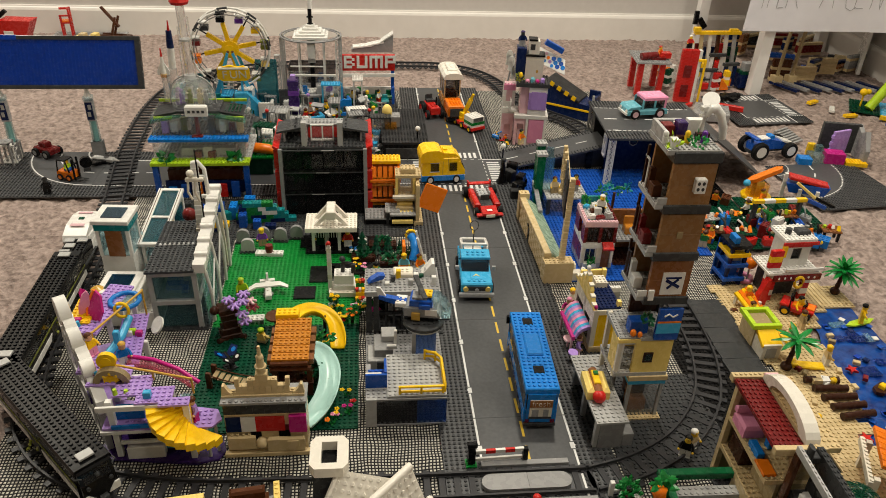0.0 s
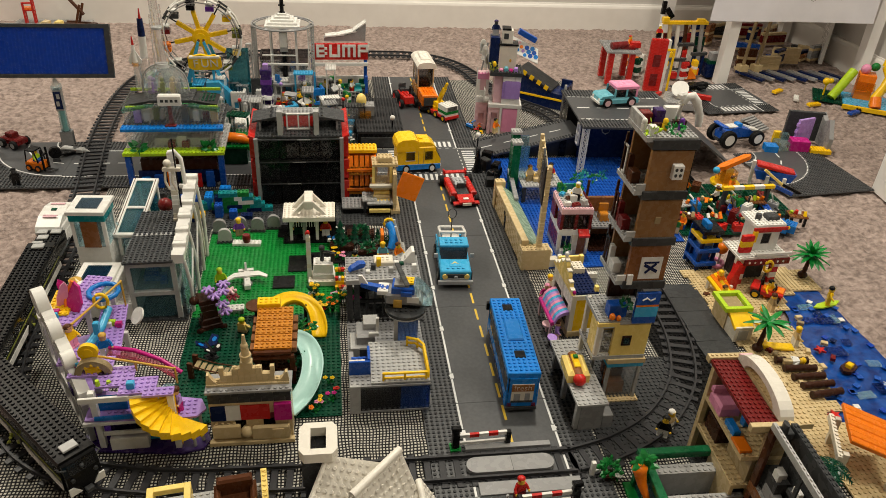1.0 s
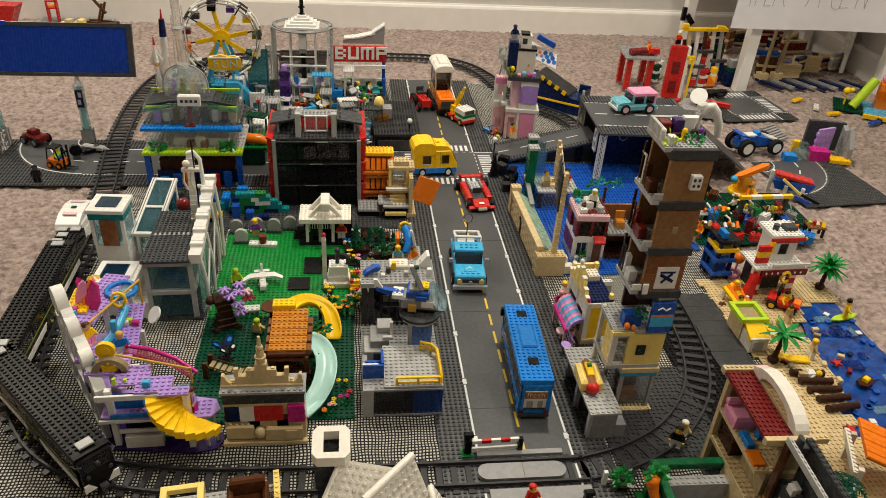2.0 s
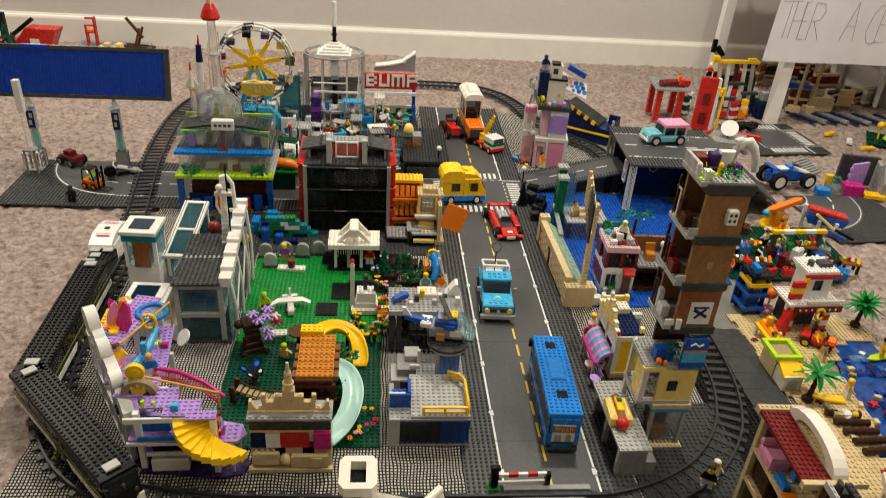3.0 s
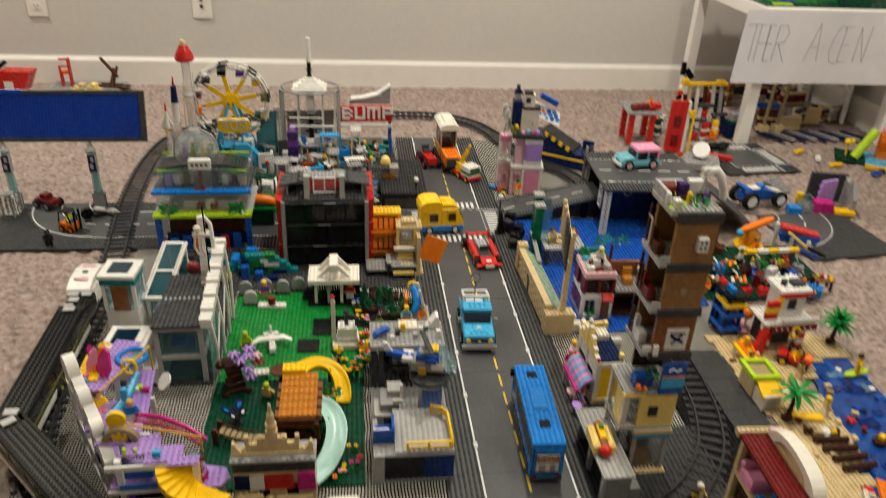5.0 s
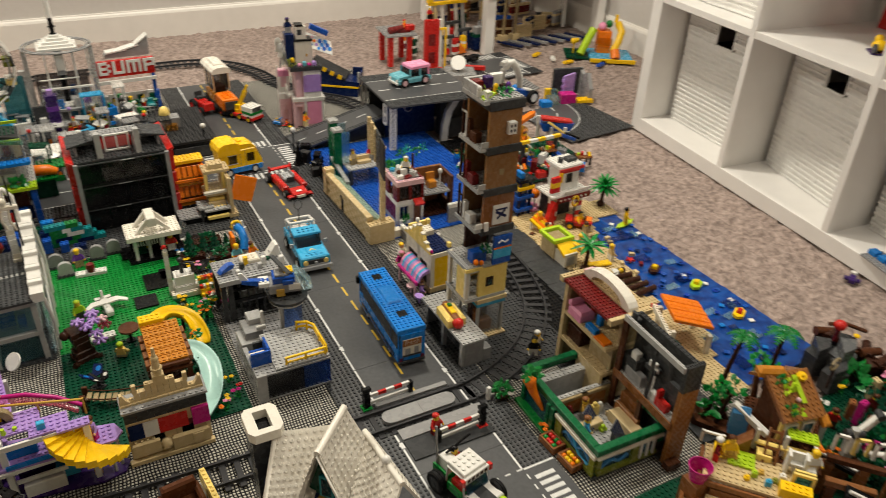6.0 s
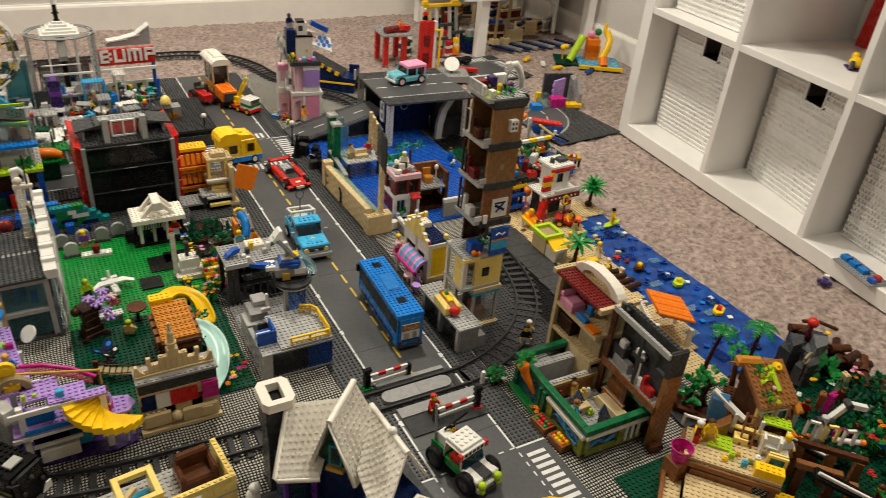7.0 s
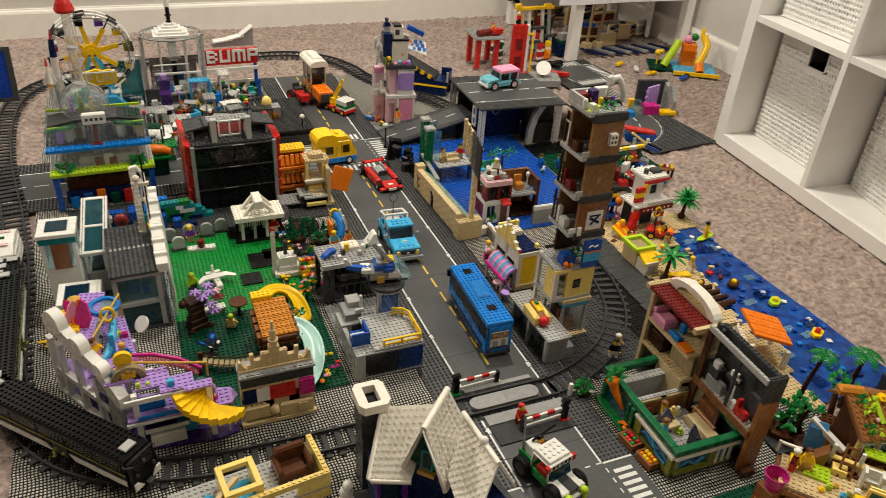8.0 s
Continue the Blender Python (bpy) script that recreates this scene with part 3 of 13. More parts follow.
def railway(pts, label):
    o = thing("train_track", label, "train track")
    line = spline(pts, 10.5)
    sleeper = G().box(-4.6, -31, 0, 4.6, 31, 3.0, 0, 0.4).box(-7.5, -23, 0, 7.5, -17, 3.6, 0, 0.4).box(-7.5, 17, 0, 7.5, 23, 3.6, 0, 0.4).mesh("sleeper")
    sleeper.materials.append(MATS["rail"])
    rails = [G(), G()]
    rows = [[], []]
    for i, p in enumerate(line):
        a, b = line[max(0, i - 1)], line[min(len(line) - 1, i + 1)]
        d = (b - a).normalized()
        nrm = Vector((-d.y, d.x, 0))
        for k, s in enumerate((-20, 20)):
            rows[k].append((p + nrm * (s - 1.6), p + nrm * (s + 1.6)))
        if i % 2 == 0 and len([c for c in o.children if c.name.startswith("sleeper")]) < 300:
            ob = new("sleeper", sleeper)
            ob.parent = o
            ob.matrix_basis = pose(p.x * MM, p.y * MM, p.z * MM, 0, 0, math.degrees(math.atan2(d.y, d.x)))
    for k in (0, 1):
        vs, fs = [], []
        for a, b in rows[k]:
            vs += [(a.x, a.y, a.z + 3), (b.x, b.y, b.z + 3), (b.x, b.y, b.z + 9), (a.x, a.y, a.z + 9)]
        for i in range(len(rows[k]) - 1):
            q = 4 * i
            fs += [(q + c, q + (c + 1) % 4, q + 4 + (c + 1) % 4, q + 4 + c) for c in range(4)]
        rails[k].add(vs, fs)
        part("rail_bar", rails[k], "rail", o)
    return o


railway([(330, 792, 0), (120, 792, 0), (-100, 795, 0), (-260, 806, 0), (-390, 848, 0), (-475, 940, 0), (-512, 1070, 0), (-520, 1200, 0), (-525, 1400, 0), (-548, 1640, 1.5),
         (-590, 1950, 1.5), (-600, 2250, 0), (-560, 2440, 0), (-440, 2570, 0), (-260, 2640, 0), (-60, 2660, 0), (130, 2650, 0), (280, 2640, 0), (390, 2570, 0), (450, 2460, 0), (478, 2350, 0),
         (545, 2200, 2), (620, 2090, 6), (655, 1960, 8)], "dark grey toy railway track looping round the town")
railway([(330, 792, 0), (410, 815, 0), (490, 862, 0), (556, 940, 0), (590, 1030, 0), (602, 1120, 0), (605, 1230, 0)], "dark grey curved toy railway track")

# ---------------------------------------------------------------- helpers for toys
def wheel(parent, x, y, z, r=9, w=8, rim="silver", along="x"):
    """A wheel with its axle along x (or y): a tyre with a tread groove, and a rim."""
    a = (1, 0, 0) if along == "x" else (0, 1, 0)
    v = Vector(a)
    c = Vector((x, y, z))
    u, q = (Vector((0, 1, 0)), Vector((0, 0, 1))) if along == "x" else (Vector((1, 0, 0)), Vector((0, 0, 1)))
    n, prof = 18, ((-0.5, 0.62), (-0.5, 0.88), (-0.34, 1.0), (-0.05, 1.0), (-0.03, 0.95), (0.03, 0.95), (0.05, 1.0), (0.34, 1.0), (0.5, 0.88), (0.5, 0.62))
    vs = [tuple(c + v * w * a + (u * math.cos(2 * math.pi * k / n) + q * math.sin(2 * math.pi * k / n)) * r * b) for a, b in prof for k in range(n)]
    m = len(prof)
    fs = [(i * n + k, i * n + (k + 1) % n, ((i + 1) % m) * n + (k + 1) % n, ((i + 1) % m) * n + k) for i in range(m) for k in range(n)]
    t = part("tyre", G().add(vs, fs), "tyre", parent)
    h = G().cyl(c - v * (w * 0.46), c + v * (w * 0.46), r * 0.64, r * 0.64, 14)
    part("rim", h, rim, t)
    return t


def leaf_clump(g, c, r, n, rnd, m=0, size=6):
    """Small pointed leaves scattered round a centre."""
    for _ in range(n):
        d = Vector((rnd.gauss(0, 1), rnd.gauss(0, 1), rnd.gauss(0, 0.7))).normalized()
        p = Vector(c) + d * r * rnd.uniform(0.3, 1)
        u = d.orthogonal().normalized() * size * 0.4
        w = (d + Vector((0, 0, rnd.uniform(-0.2, 0.6)))).normalized() * size
        e = u.cross(w).normalized() * 0.8
        g.add([p - u, p + w * 0.5 - u * 0.9 + e, p + w, p + w * 0.5 + u * 0.9 + e, p + u, p + w * 0.5 - e], [(0, 1, 5), (1, 2, 5), (2, 3, 5), (3, 4, 5), (4, 0, 5), (0, 4, 3, 1), (1, 3, 2)], m)
    return g


def flower_plant(x, y, z=1.4, n=3, col="red", seed=0, label=""):
    o = thing("flower_plant", label or f"small toy plant with {col} flowers on a green stem", "flower", x, y, z)
    rnd = random.Random(seed)
    st = G()
    heads = []
    for i in range(n):
        a = rnd.uniform(0, 6.28)
        tip = (6 * math.cos(a), 6 * math.sin(a), rnd.uniform(7, 15))
        st.tube([(0, 0, 0), (tip[0] * 0.4, tip[1] * 0.4, tip[2] * 0.6), tip], 1.0, 5)
        heads.append(tip)
    leaf_clump(st, (0, 0, 4), 4, 5, rnd, 0, 5)
    part("stem", st, "leaf", o)
    for t in heads:
        g = G()
        for k in range(5):
            a = 1.2566 * k
            g.ball((t[0] + 2.6 * math.cos(a), t[1] + 2.6 * math.sin(a), t[2] + 1), 1.9, 0, 6, 4, 0.6)
        g.ball((t[0], t[1], t[2] + 2), 1.6, 0, 6, 4)
        part("flower_head", g, col, o)
    return o


def palm(x, y, z, h=70, lean=6, mat="green", n=7, seed=0, r=30, label="toy palm tree with brown ringed trunk and green fronds"):
    rnd = random.Random(seed)
    o = thing("palm_tree", label, "palm tree", x, y, z)
    g = G()
    k = max(4, int(h / 9))
    for i in range(k):
        f0, f1 = i / k, (i + 1) / k
        g.cyl((lean * f0 * f0 * 2, 0, h * f0), (lean * f1 * f1 * 2, 0, h * f1), 5.2 - 1.6 * f0, 3.8 - 1.4 * f1, 10)
    part("trunk", g, "bark", o)
    top = Vector((lean * 2, 0, h))
    for i in range(n):
        a = 6.283 * i / n + rnd.uniform(-0.2, 0.2)
        fr = G()
        d, s = Vector((math.cos(a), math.sin(a), 0)), Vector((-math.sin(a), math.cos(a), 0))
        pts = []
        for j in range(9):
            t = j / 8
            pts.append(top + d * r * t + Vector((0, 0, 9 * math.sin(t * 2.2) - 13 * t * t)))
        for j in range(8):
            w = 11 * math.sin(math.pi * (0.12 + 0.86 * j / 8))
            p, q = pts[j], pts[j + 1]
            for sg in (-1, 1):
                tip = (p + q) / 2 + s * sg * w + d * 3 - Vector((0, 0, 2.4))
                fr.add([p, q, tip, p - Vector((0, 0, 1.2)), q - Vector((0, 0, 1.2)), tip - Vector((0, 0, 0.6))], [(0, 1, 2), (3, 5, 4), (0, 2, 5, 3), (1, 4, 5, 2)])
        fr.tube(pts, 0.9, 5)
        part("frond", fr, mat, o)
    return o


def blade_palm(x, y, z, h, r, tiers, seed):
    """A beach palm whose fronds are solid pointed blades in one or more rings: (count, tilt)."""
    rr = random.Random(seed)
    o = thing("palm_tree", "toy palm tree with brown trunk and pointed green blades", "palm tree", x, y, z)
    g = G().ball((0, 0, 6), 10, 0, 10, 6, 0.8)
    for i in range(6):
        g.cyl((0.8 * i, 0, h * i / 6), (0.8 * i + 0.8, 0, h * (i + 1) / 6), 5.6 - 0.3 * i, 4.4 - 0.3 * i, 10)
    part("trunk", g, "bark", o)
    top = Vector((5, 0, h))
    for n, tilt in tiers:
        for i in range(n):
            a = 6.283 * (i + 0.3 * tilt / 30) / n + rr.uniform(-0.1, 0.1)
            t = radians(tilt + rr.uniform(-8, 8))
            d = Vector((math.cos(a) * math.cos(t), math.sin(a) * math.cos(t), math.sin(t)))
            w = Vector((-math.sin(a), math.cos(a), 0))
            up = w.cross(d) * -1
            rows = []
            for f, hw in ((0.0, 1.6), (0.3, 4.6), (0.6, 4.8), (0.85, 2.8), (1.0, 0.3)):
                p = top + d * r * f - Vector((0, 0, 9 * f * f))
                rows += [p - w * hw, p + up * 1.4, p + w * hw, p - up * 0.8]
            fs = [(4 * q + k, 4 * q + (k + 1) % 4, 4 * q + 4 + (k + 1) % 4, 4 * q + 4 + k) for q in range(4) for k in range(4)]
            part("frond", G().add(rows, fs + [(3, 2, 1, 0), (16, 17, 18, 19)]), "green", o)


def lattice(parent, x, y, z, h, w=14, mat="white", name="lattice_pillar"):
    g = G()
    for sx in (0, w - 2.4):
        for sy in (0, w - 2.4):
            g.box(sx, sy, 0, sx + 2.4, sy + 2.4, h)
    g.box(0, 0, 0, w, w, 2.4).box(0, 0, h - 2.4, w, w, h)
    n = max(2, int(h / w))
    for i in range(n):
        za, zb = 2.4 + (h - 4.8) * i / n, 2.4 + (h - 4.8) * (i + 1) / n
        for yy in (1.2, w - 1.2):
            g.cyl((1, yy, za), (w - 1, yy, zb), 0.9, None, 5).cyl((w - 1, yy, za), (1, yy, zb), 0.9, None, 5)
        for xx in (1.2, w - 1.2):
            g.cyl((xx, 1, za), (xx, w - 1, zb), 0.9, None, 5).cyl((xx, w - 1, za), (xx, 1, zb), 0.9, None, 5)
    return part(name, g, mat, parent, "", (x, y, z))


def letters(parent, text, x, y, z, size, mat, rx=90, rz=0, depth=0.4, name="lettering"):
    cu = bpy.data.curves.new(name, "FONT")
    cu.offset = -0.026 * size * MM if depth < 0.35 else 0.0
    cu.body, cu.size, cu.extrude, cu.align_x, cu.align_y = text, size * MM, depth * MM, "CENTER", "CENTER"
    cu.materials.append(MATS[mat])
    ob = new(name, cu)
    ob.parent = parent
    ob.matrix_basis = pose(x * MM, y * MM, z * MM, rx, 0, rz)
    return ob


# ---------------------------------------------------------------- vehicles on the road
def bus():
    o = thing("toy_bus", "blue toy city bus with studded roof and dark windows", "bus", 279, 995, 1.2, -2.5)
    L, W = 190, 50
    body = G().box(-25, -L / 2, 9, 25, L / 2, 34, 0, 0.6)
    for yy in (-58, 52):
        body.arch(0, 9, 0.1, 0.2, 0, 0.1)
    part("body", body, "azure", o)
    for sx in (-1, 1):
        x0, x1 = (sx * 23, sx * 24.6) if sx > 0 else (-24.6, -23)
        for i in range(6):
            part("side_window", G().box(x0, -90 + i * 28, 35, x1, -90 + i * 28 + 26.6, 66), "smoke", o)
        part("lower_panel", G().box(min(sx * 25, sx * 25.7), -80, 12, max(sx * 25, sx * 25.7), 80, 20), "dkblue", o)
    part("inner_floor", G().box(-22, -92, 34, 22, 92, 35), "dkgrey", o)
    pil = G()
    for sx in (-24.5, 22.5):
        for yy in (-95, -61.5, 93):
            pil.box(sx, yy, 34, sx + 2, yy + 2, 67)
    part("window_pillar", pil, "azure", o, kind="stuff")
    roof = G().box(-25.4, -L / 2 - 0.4, 66.5, 25.4, L / 2 + 0.4, 76, 0, 1.2)
    roof.studs(-24, -92, 76, 6, 23, 0, lambda a, b: (abs(a) < 14 and -20 < b < 34) or (abs(a) < 10 and (-62 < b < -43 or 58 < b < 77)))
    rf = part("roof", roof, "azure", o, "studded blue roof")
    part("roof_panel", G().box(-13, -20, 76, 13, 34, 79.5, 0, 2.2), "azure", rf)
    for yy in (-61, 59):
        part("roof_hatch", G().box(-8, yy, 76, 8, yy + 16, 78, 0, 0.6), "black", rf)
    part("windscreen", G().box(-22, L / 2 - 2, 22, 22, L / 2 + 1.2, 65), "smoke", o)
    back = part("rear_panel", G().box(-21, -L / 2 - 2.4, 12, 21, -L / 2, 66, 0), "azure", o)
    ad = part("poster", G().box(-17, -L / 2 - 3.2, 20, 17, -L / 2 - 2.4, 56), "cream", back, "pale advertising poster with orange band")
    part("poster_band", G().box(-17, -L / 2 - 3.5, 42, 17, -L / 2 - 3.2, 55), "nougat", ad)
    part("poster_figure", G().box(-13, -L / 2 - 3.5, 21, -3, -L / 2 - 3.2, 37), "grey", ad)
    part("poster_figure", G().box(4, -L / 2 - 3.5, 21, 12, -L / 2 - 3.2, 38), "grey", ad)
    part("poster_ground", G().box(-17, -L / 2 - 3.8, 20, 17, -L / 2 - 3.5, 24), "dkgrey", ad)
    letters(ad, "fresh", 0, -L / 2 - 3.8, 49, 14, "cream", 90, 0, 0.2)
    for sx in (-19, 19):
        part("tail_light", G().box(sx - 3, -L / 2 - 4, 13, sx + 3, -L / 2 - 2.4, 18), "redglass", o)
        part("mirror", G().box(sx * 1.4 - 3, L / 2 - 1, 52, sx * 1.4 + 3, L / 2 + 5, 66), "black", o)
    part("bumper", G().box(-24, -L / 2 - 4.5, 6, 24, -L / 2, 11), "dkgrey", o)
    part("chassis", G().box(-22, -90, 5, 22, 90, 9), "black", o)
    for yy in (-56, 54):
        for sx in (-21, 21):
            wheel(o, sx, yy, 9.5, 9.6, 8)
    return o


def pickup():
    o = thing("toy_pickup", "light blue toy pickup truck with white roll bar and chrome bumper", "truck", 227, 1302, 1.2, -3, k=1.22)
    part("chassis", G().box(-24, -56, 7, 24, 56, 13), "dkgrey", o)
    part("hood", G().box(-24, -56, 14, 24, -20, 30, 0, 2).studs(-16, -52, 30, 4, 1).box(-9, -44, 30, 9, -24, 31.2, 0, 0.5), "medblue", o, "bright light blue hood")
    part("hood_emblem", G().prism([(-6, -38), (0, -30), (6, -38), (0, -34)], 31.2, 31.6, "z"), "paleyellow", o)
    part("cab", G().box(-24, -20, 14, 24, 18, 28), "medblue", o)
    part("windscreen", G().prism([(-20, 29), (-10, 46), (-8, 46), (-18, 29)], -21, 21, "x"), "smoke", o)
    each("side_glass", ((-22, -9, 29, -20.5, 16, 45), (20.5, -9, 29, 22, 16, 45)), "smoke", o)
    part("roof", G().box(-23, -12, 46, 23, 14, 50, 0, 1).studs(-16, -8, 50, 4, 2), "medblue", o, "light blue studded roof")
    bed = part("cargo_bed", G().box(-24, 18, 14, -20, 56, 30).box(20, 18, 14, 24, 56, 30).box(-20, 52, 14, 20, 56, 30).box(-20, 18, 14, 20, 52, 16), "medblue", o)
    bar = G()
    for sx in (-20, 20):
        bar.tube([(sx, 20, 28), (sx, 20, 55), (sx, 50, 47), (sx, 50, 28)], 2.4, 6)
    bar.tube([(-20, 20, 55), (20, 20, 55)], 2.4, 6).tube([(-20, 50, 47), (20, 50, 47)], 2.4, 6).box(-14, 26, 28, 14, 50, 34)
    part("roll_bar", bar, "white", bed)
    part("bumper", G().box(-27, -61, 8, 27, -56, 15, 0, 1.5).box(-20, -59, 15, 20, -57, 18), "silver", o, "chrome front bumper")
    part("grille", G().box(-16, -58, 16, 16, -56, 25), "dkgrey", o)
    for sx in (-17, 17):
        part("headlight", G().cyl((sx, -56, 21), (sx, -59, 21), 4.2, None, 10), "paleyellow", o)
        part("mirror", G().box(sx * 1.7 - 3, -18, 30, sx * 1.7 + 3, -15, 37), "silver", o)
    part("badge", G().cyl((0, -58, 20), (0, -60, 20), 3, None, 8), "silver", o)
    for yy in (-36, 36):
        for sx in (-23, 23):
            wheel(o, sx, yy, 10.5, 10.6, 9, "white")
    ring = [(7 * math.cos(a / 10 * 6.283), 40, 78 + 9 * math.sin(a / 10 * 6.283)) for a in range(11)]
    part("antenna", G().tube([(0, 40, 30), (0, 40, 69)], 1.0, 5).tube(ring, 0.8, 5), "dkgrey", o)


def race_car():
    o = thing("toy_race_car", "red low toy race car with grey engine and black tyres", "race car", 290, 1612, 1.2, 5, k=1.0)
    part("floor_pan", G().box(-26, -68, 4, 26, 68, 8), "black", o)
    part("nose", G().prism([(-68, 8), (-68, 14), (-40, 20), (-40, 8)], -18, 18, "x").box(-30, -68, 6, 30, -56, 11, 0, 1), "red", o, "red wedge nose")
    part("side_pod", G().box(-30, -36, 8, -16, 44, 24, 0, 3), "red", o)
    part("side_pod", G().box(16, -36, 8, 30, 44, 24, 0, 3), "red", o)
    part("cockpit", G().box(-14, -38, 8, 14, -4, 18, 0, 1).box(-10, -8, 18, 10, -4, 30), "dkgrey", o)
    eng = G().box(-12, 2, 8, 12, 40, 24, 0, 1).studs(-8, 8, 24, 2, 3)
    for k in range(4):
        eng.cyl((-14, 8 + 9 * k, 22), (-14, 8 + 9 * k, 30), 2.4, None, 8).cyl((14, 8 + 9 * k, 22), (14, 8 + 9 * k, 30), 2.4, None, 8)
    part("engine", eng, "silver", o)
    part("rear_wing", G().box(-28, 54, 26, 28, 66, 29).box(-28, 54, 16, -25, 66, 34).box(25, 54, 16, 28, 66, 34), "red", o)
    part("number_patch", G().box(-6, -60, 16.6, 6, -48, 17.4), "white", o)
    part("front_lip", G().box(-10, -71, 6, 10, -68, 12), "cream", o)
    for sx in (-1, 1):
        wheel(o, sx * 28, -44, 9, 9, 9, "silver")
        wheel(o, sx * 33, 50, 12, 12, 14, "silver")


def camper():
    o = thing("toy_camper_van", "yellow toy camper van with light blue sill, parked across the junction", "camper van", 202, 1750, 1.2, 6, k=1.1)
    stretch(o, 0.84, 1, 1.06)
    part("body", G().box(-56, -24, 20, 40, 24, 58, 0, 1.5).prism([(40, 20), (58, 20), (58, 30), (46, 48), (40, 50)], -24, 24, "y"), "yellow", o, "bright yellow shell")
    part("roof_cap", G().prism([(-60, 50), (-2, 50), (0, 62), (-4, 72), (-14, 76), (-44, 76), (-56, 71), (-61, 62)], -26, 26, "y"), "yellow", o, "rounded yellow roof bulge")
    part("cab_roof", G().prism([(0, 50), (46, 48), (44, 58), (30, 67), (0, 69)], -22, 22, "y").box(2, -6, 69, 12, 6, 72), "yellow", o)
    part("sill", G().box(-58, -25, 8, 58, 25, 20, 0, 1), "azure", o, "light blue lower band")
    part("side_window", G().box(-34, -25.4, 30, -12, -24, 48), "smoke", o)
    part("side_window_trim", G().box(-36, -25, 28, -10, -24.1, 30).box(-36, -25, 48, -10, -24.1, 50), "white", o)
    part("cab_window", G().box(16, -25.4, 30, 36, -24, 48), "smoke", o)
    part("door_line", G().box(-2, -24.6, 21, -1, -24, 56).box(12, -24.6, 21, 13, -24, 56), "dktan", o)
    part("windscreen", G().prism([(47, 31), (58.6, 31), (50, 49), (47, 49)], -20, 20, "y"), "smoke", o)
    for yy in (-17, 17):
        part("headlight", G().box(58, yy - 4, 12, 60, yy + 4, 18), "white", o)
    for xx in (-34, 36):
        for yy in (-22, 22):
            wheel(o, xx, yy, 10, 10, 8, "white", "y")


def orange_engine():
    o = thing("toy_road_train", "orange toy engine with a white roofed cabin behind", "train engine", 272, 2196, 1.2, 4, k=1.3)
    stretch(o, 0.8, 1, 1)
    part("base", G().box(-26, -70, 9, 26, 70, 16), "black", o)
    part("hood", G().box(-22, -62, 16, 22, -8, 40, 0, 2).studs(-16, -58, 40, 4, 6), "orange", o, "orange engine hood")
    part("cabin", G().box(-24, -6, 16, 24, 60, 34), "dkorange", o)
    part("cabin_seat", G().box(-16, 10, 34, 16, 22, 48, 0, 1), "bark", o)
    part("cabin_seat", G().box(-16, 36, 34, 16, 48, 48, 0, 1), "bark", o)
    posts = G()
    for sx in (-23, 20):
        for yy in (-4, 26, 56):
            posts.box(sx, yy, 40, sx + 3, yy + 3, 84)
    part("cabin_post", posts, "tan", o, kind="stuff")
    part("cabin_glass", G().box(-21, -3, 41, 21, -2, 83).box(-22.4, 0, 41, -21.6, 56, 83).box(21.6, 0, 41, 22.4, 56, 83), "smoke", o)
    part("roof", G().prism([(-27, 84), (27, 84), (28, 89), (22, 95), (10, 98), (-10, 98), (-22, 95), (-28, 89)], -16, 72, "y").box(-13, 4, 98, 13, 56, 102, 0, 2), "ivory", o, "white rounded cabin roof")
    part("front_grille", G().box(-18, -69, 18, 18, -66, 36), "dkgrey", o)
    for yy in (-48, 0, 46):
        for sx in (-22, 22):
            wheel(o, sx, yy, 9, 9, 8, "red")


def tractor():
    o = thing("toy_tractor", "dark red toy tractor with large black tyres", "tractor", 212, 2180, 1.2, 15, k=1.2)
    part("body", G().box(-12, -30, 12, 12, 26, 30, 0, 2).studs(-8, -24, 30, 2, 4), "red", o)
    part("seat", G().box(-9, 8, 30, 9, 24, 36).box(-9, 22, 36, 9, 25, 46), "dkgrey", o)
    part("exhaust", G().cyl((6, -16, 30), (6, -16, 52), 2, None, 8), "black", o)
    for sx in (-18, 18):
        wheel(o, sx, 16, 16, 16, 11, "red")
        wheel(o, sx, -22, 11, 11, 8, "red")


def crane_truck():
    o = thing("toy_crane_truck", "white and green toy crane truck with yellow boom", "truck", 312, 2085, 1.2, 28, k=1.15)
    part("base", G().box(-20, -40, 7, 20, 46, 14), "red", o)
    part("cab", G().box(-18, -38, 14, 18, -4, 40, 0, 1.5).studs(-16, -36, 40, 4, 4), "white", o, "white cab with green stripe")
    part("stripe", G().box(-18.6, -38.6, 20, 18.6, -4, 27), "green", o)
    part("windscreen", G().box(-14, -39.2, 28, 14, -38, 38), "smoke", o)
    part("turntable", G().cyl((0, 22, 14), (0, 22, 22), 14, None, 12).box(-11, 12, 22, 11, 38, 34), "yellow", o)
    part("boom", G().at(0, 20, 34, 30).box(-4, -4, 0, 4, 4, 46, 0).box(-2.5, -2.5, 46, 2.5, 2.5, 64), "yellow", o, "yellow crane boom")
    for yy in (-28, 4, 32):
        for sx in (-18, 18):
            wheel(o, sx, yy, 8, 8, 7, "yellow")


bus()
pickup()
race_car()
camper()
orange_engine()
tractor()
crane_truck()


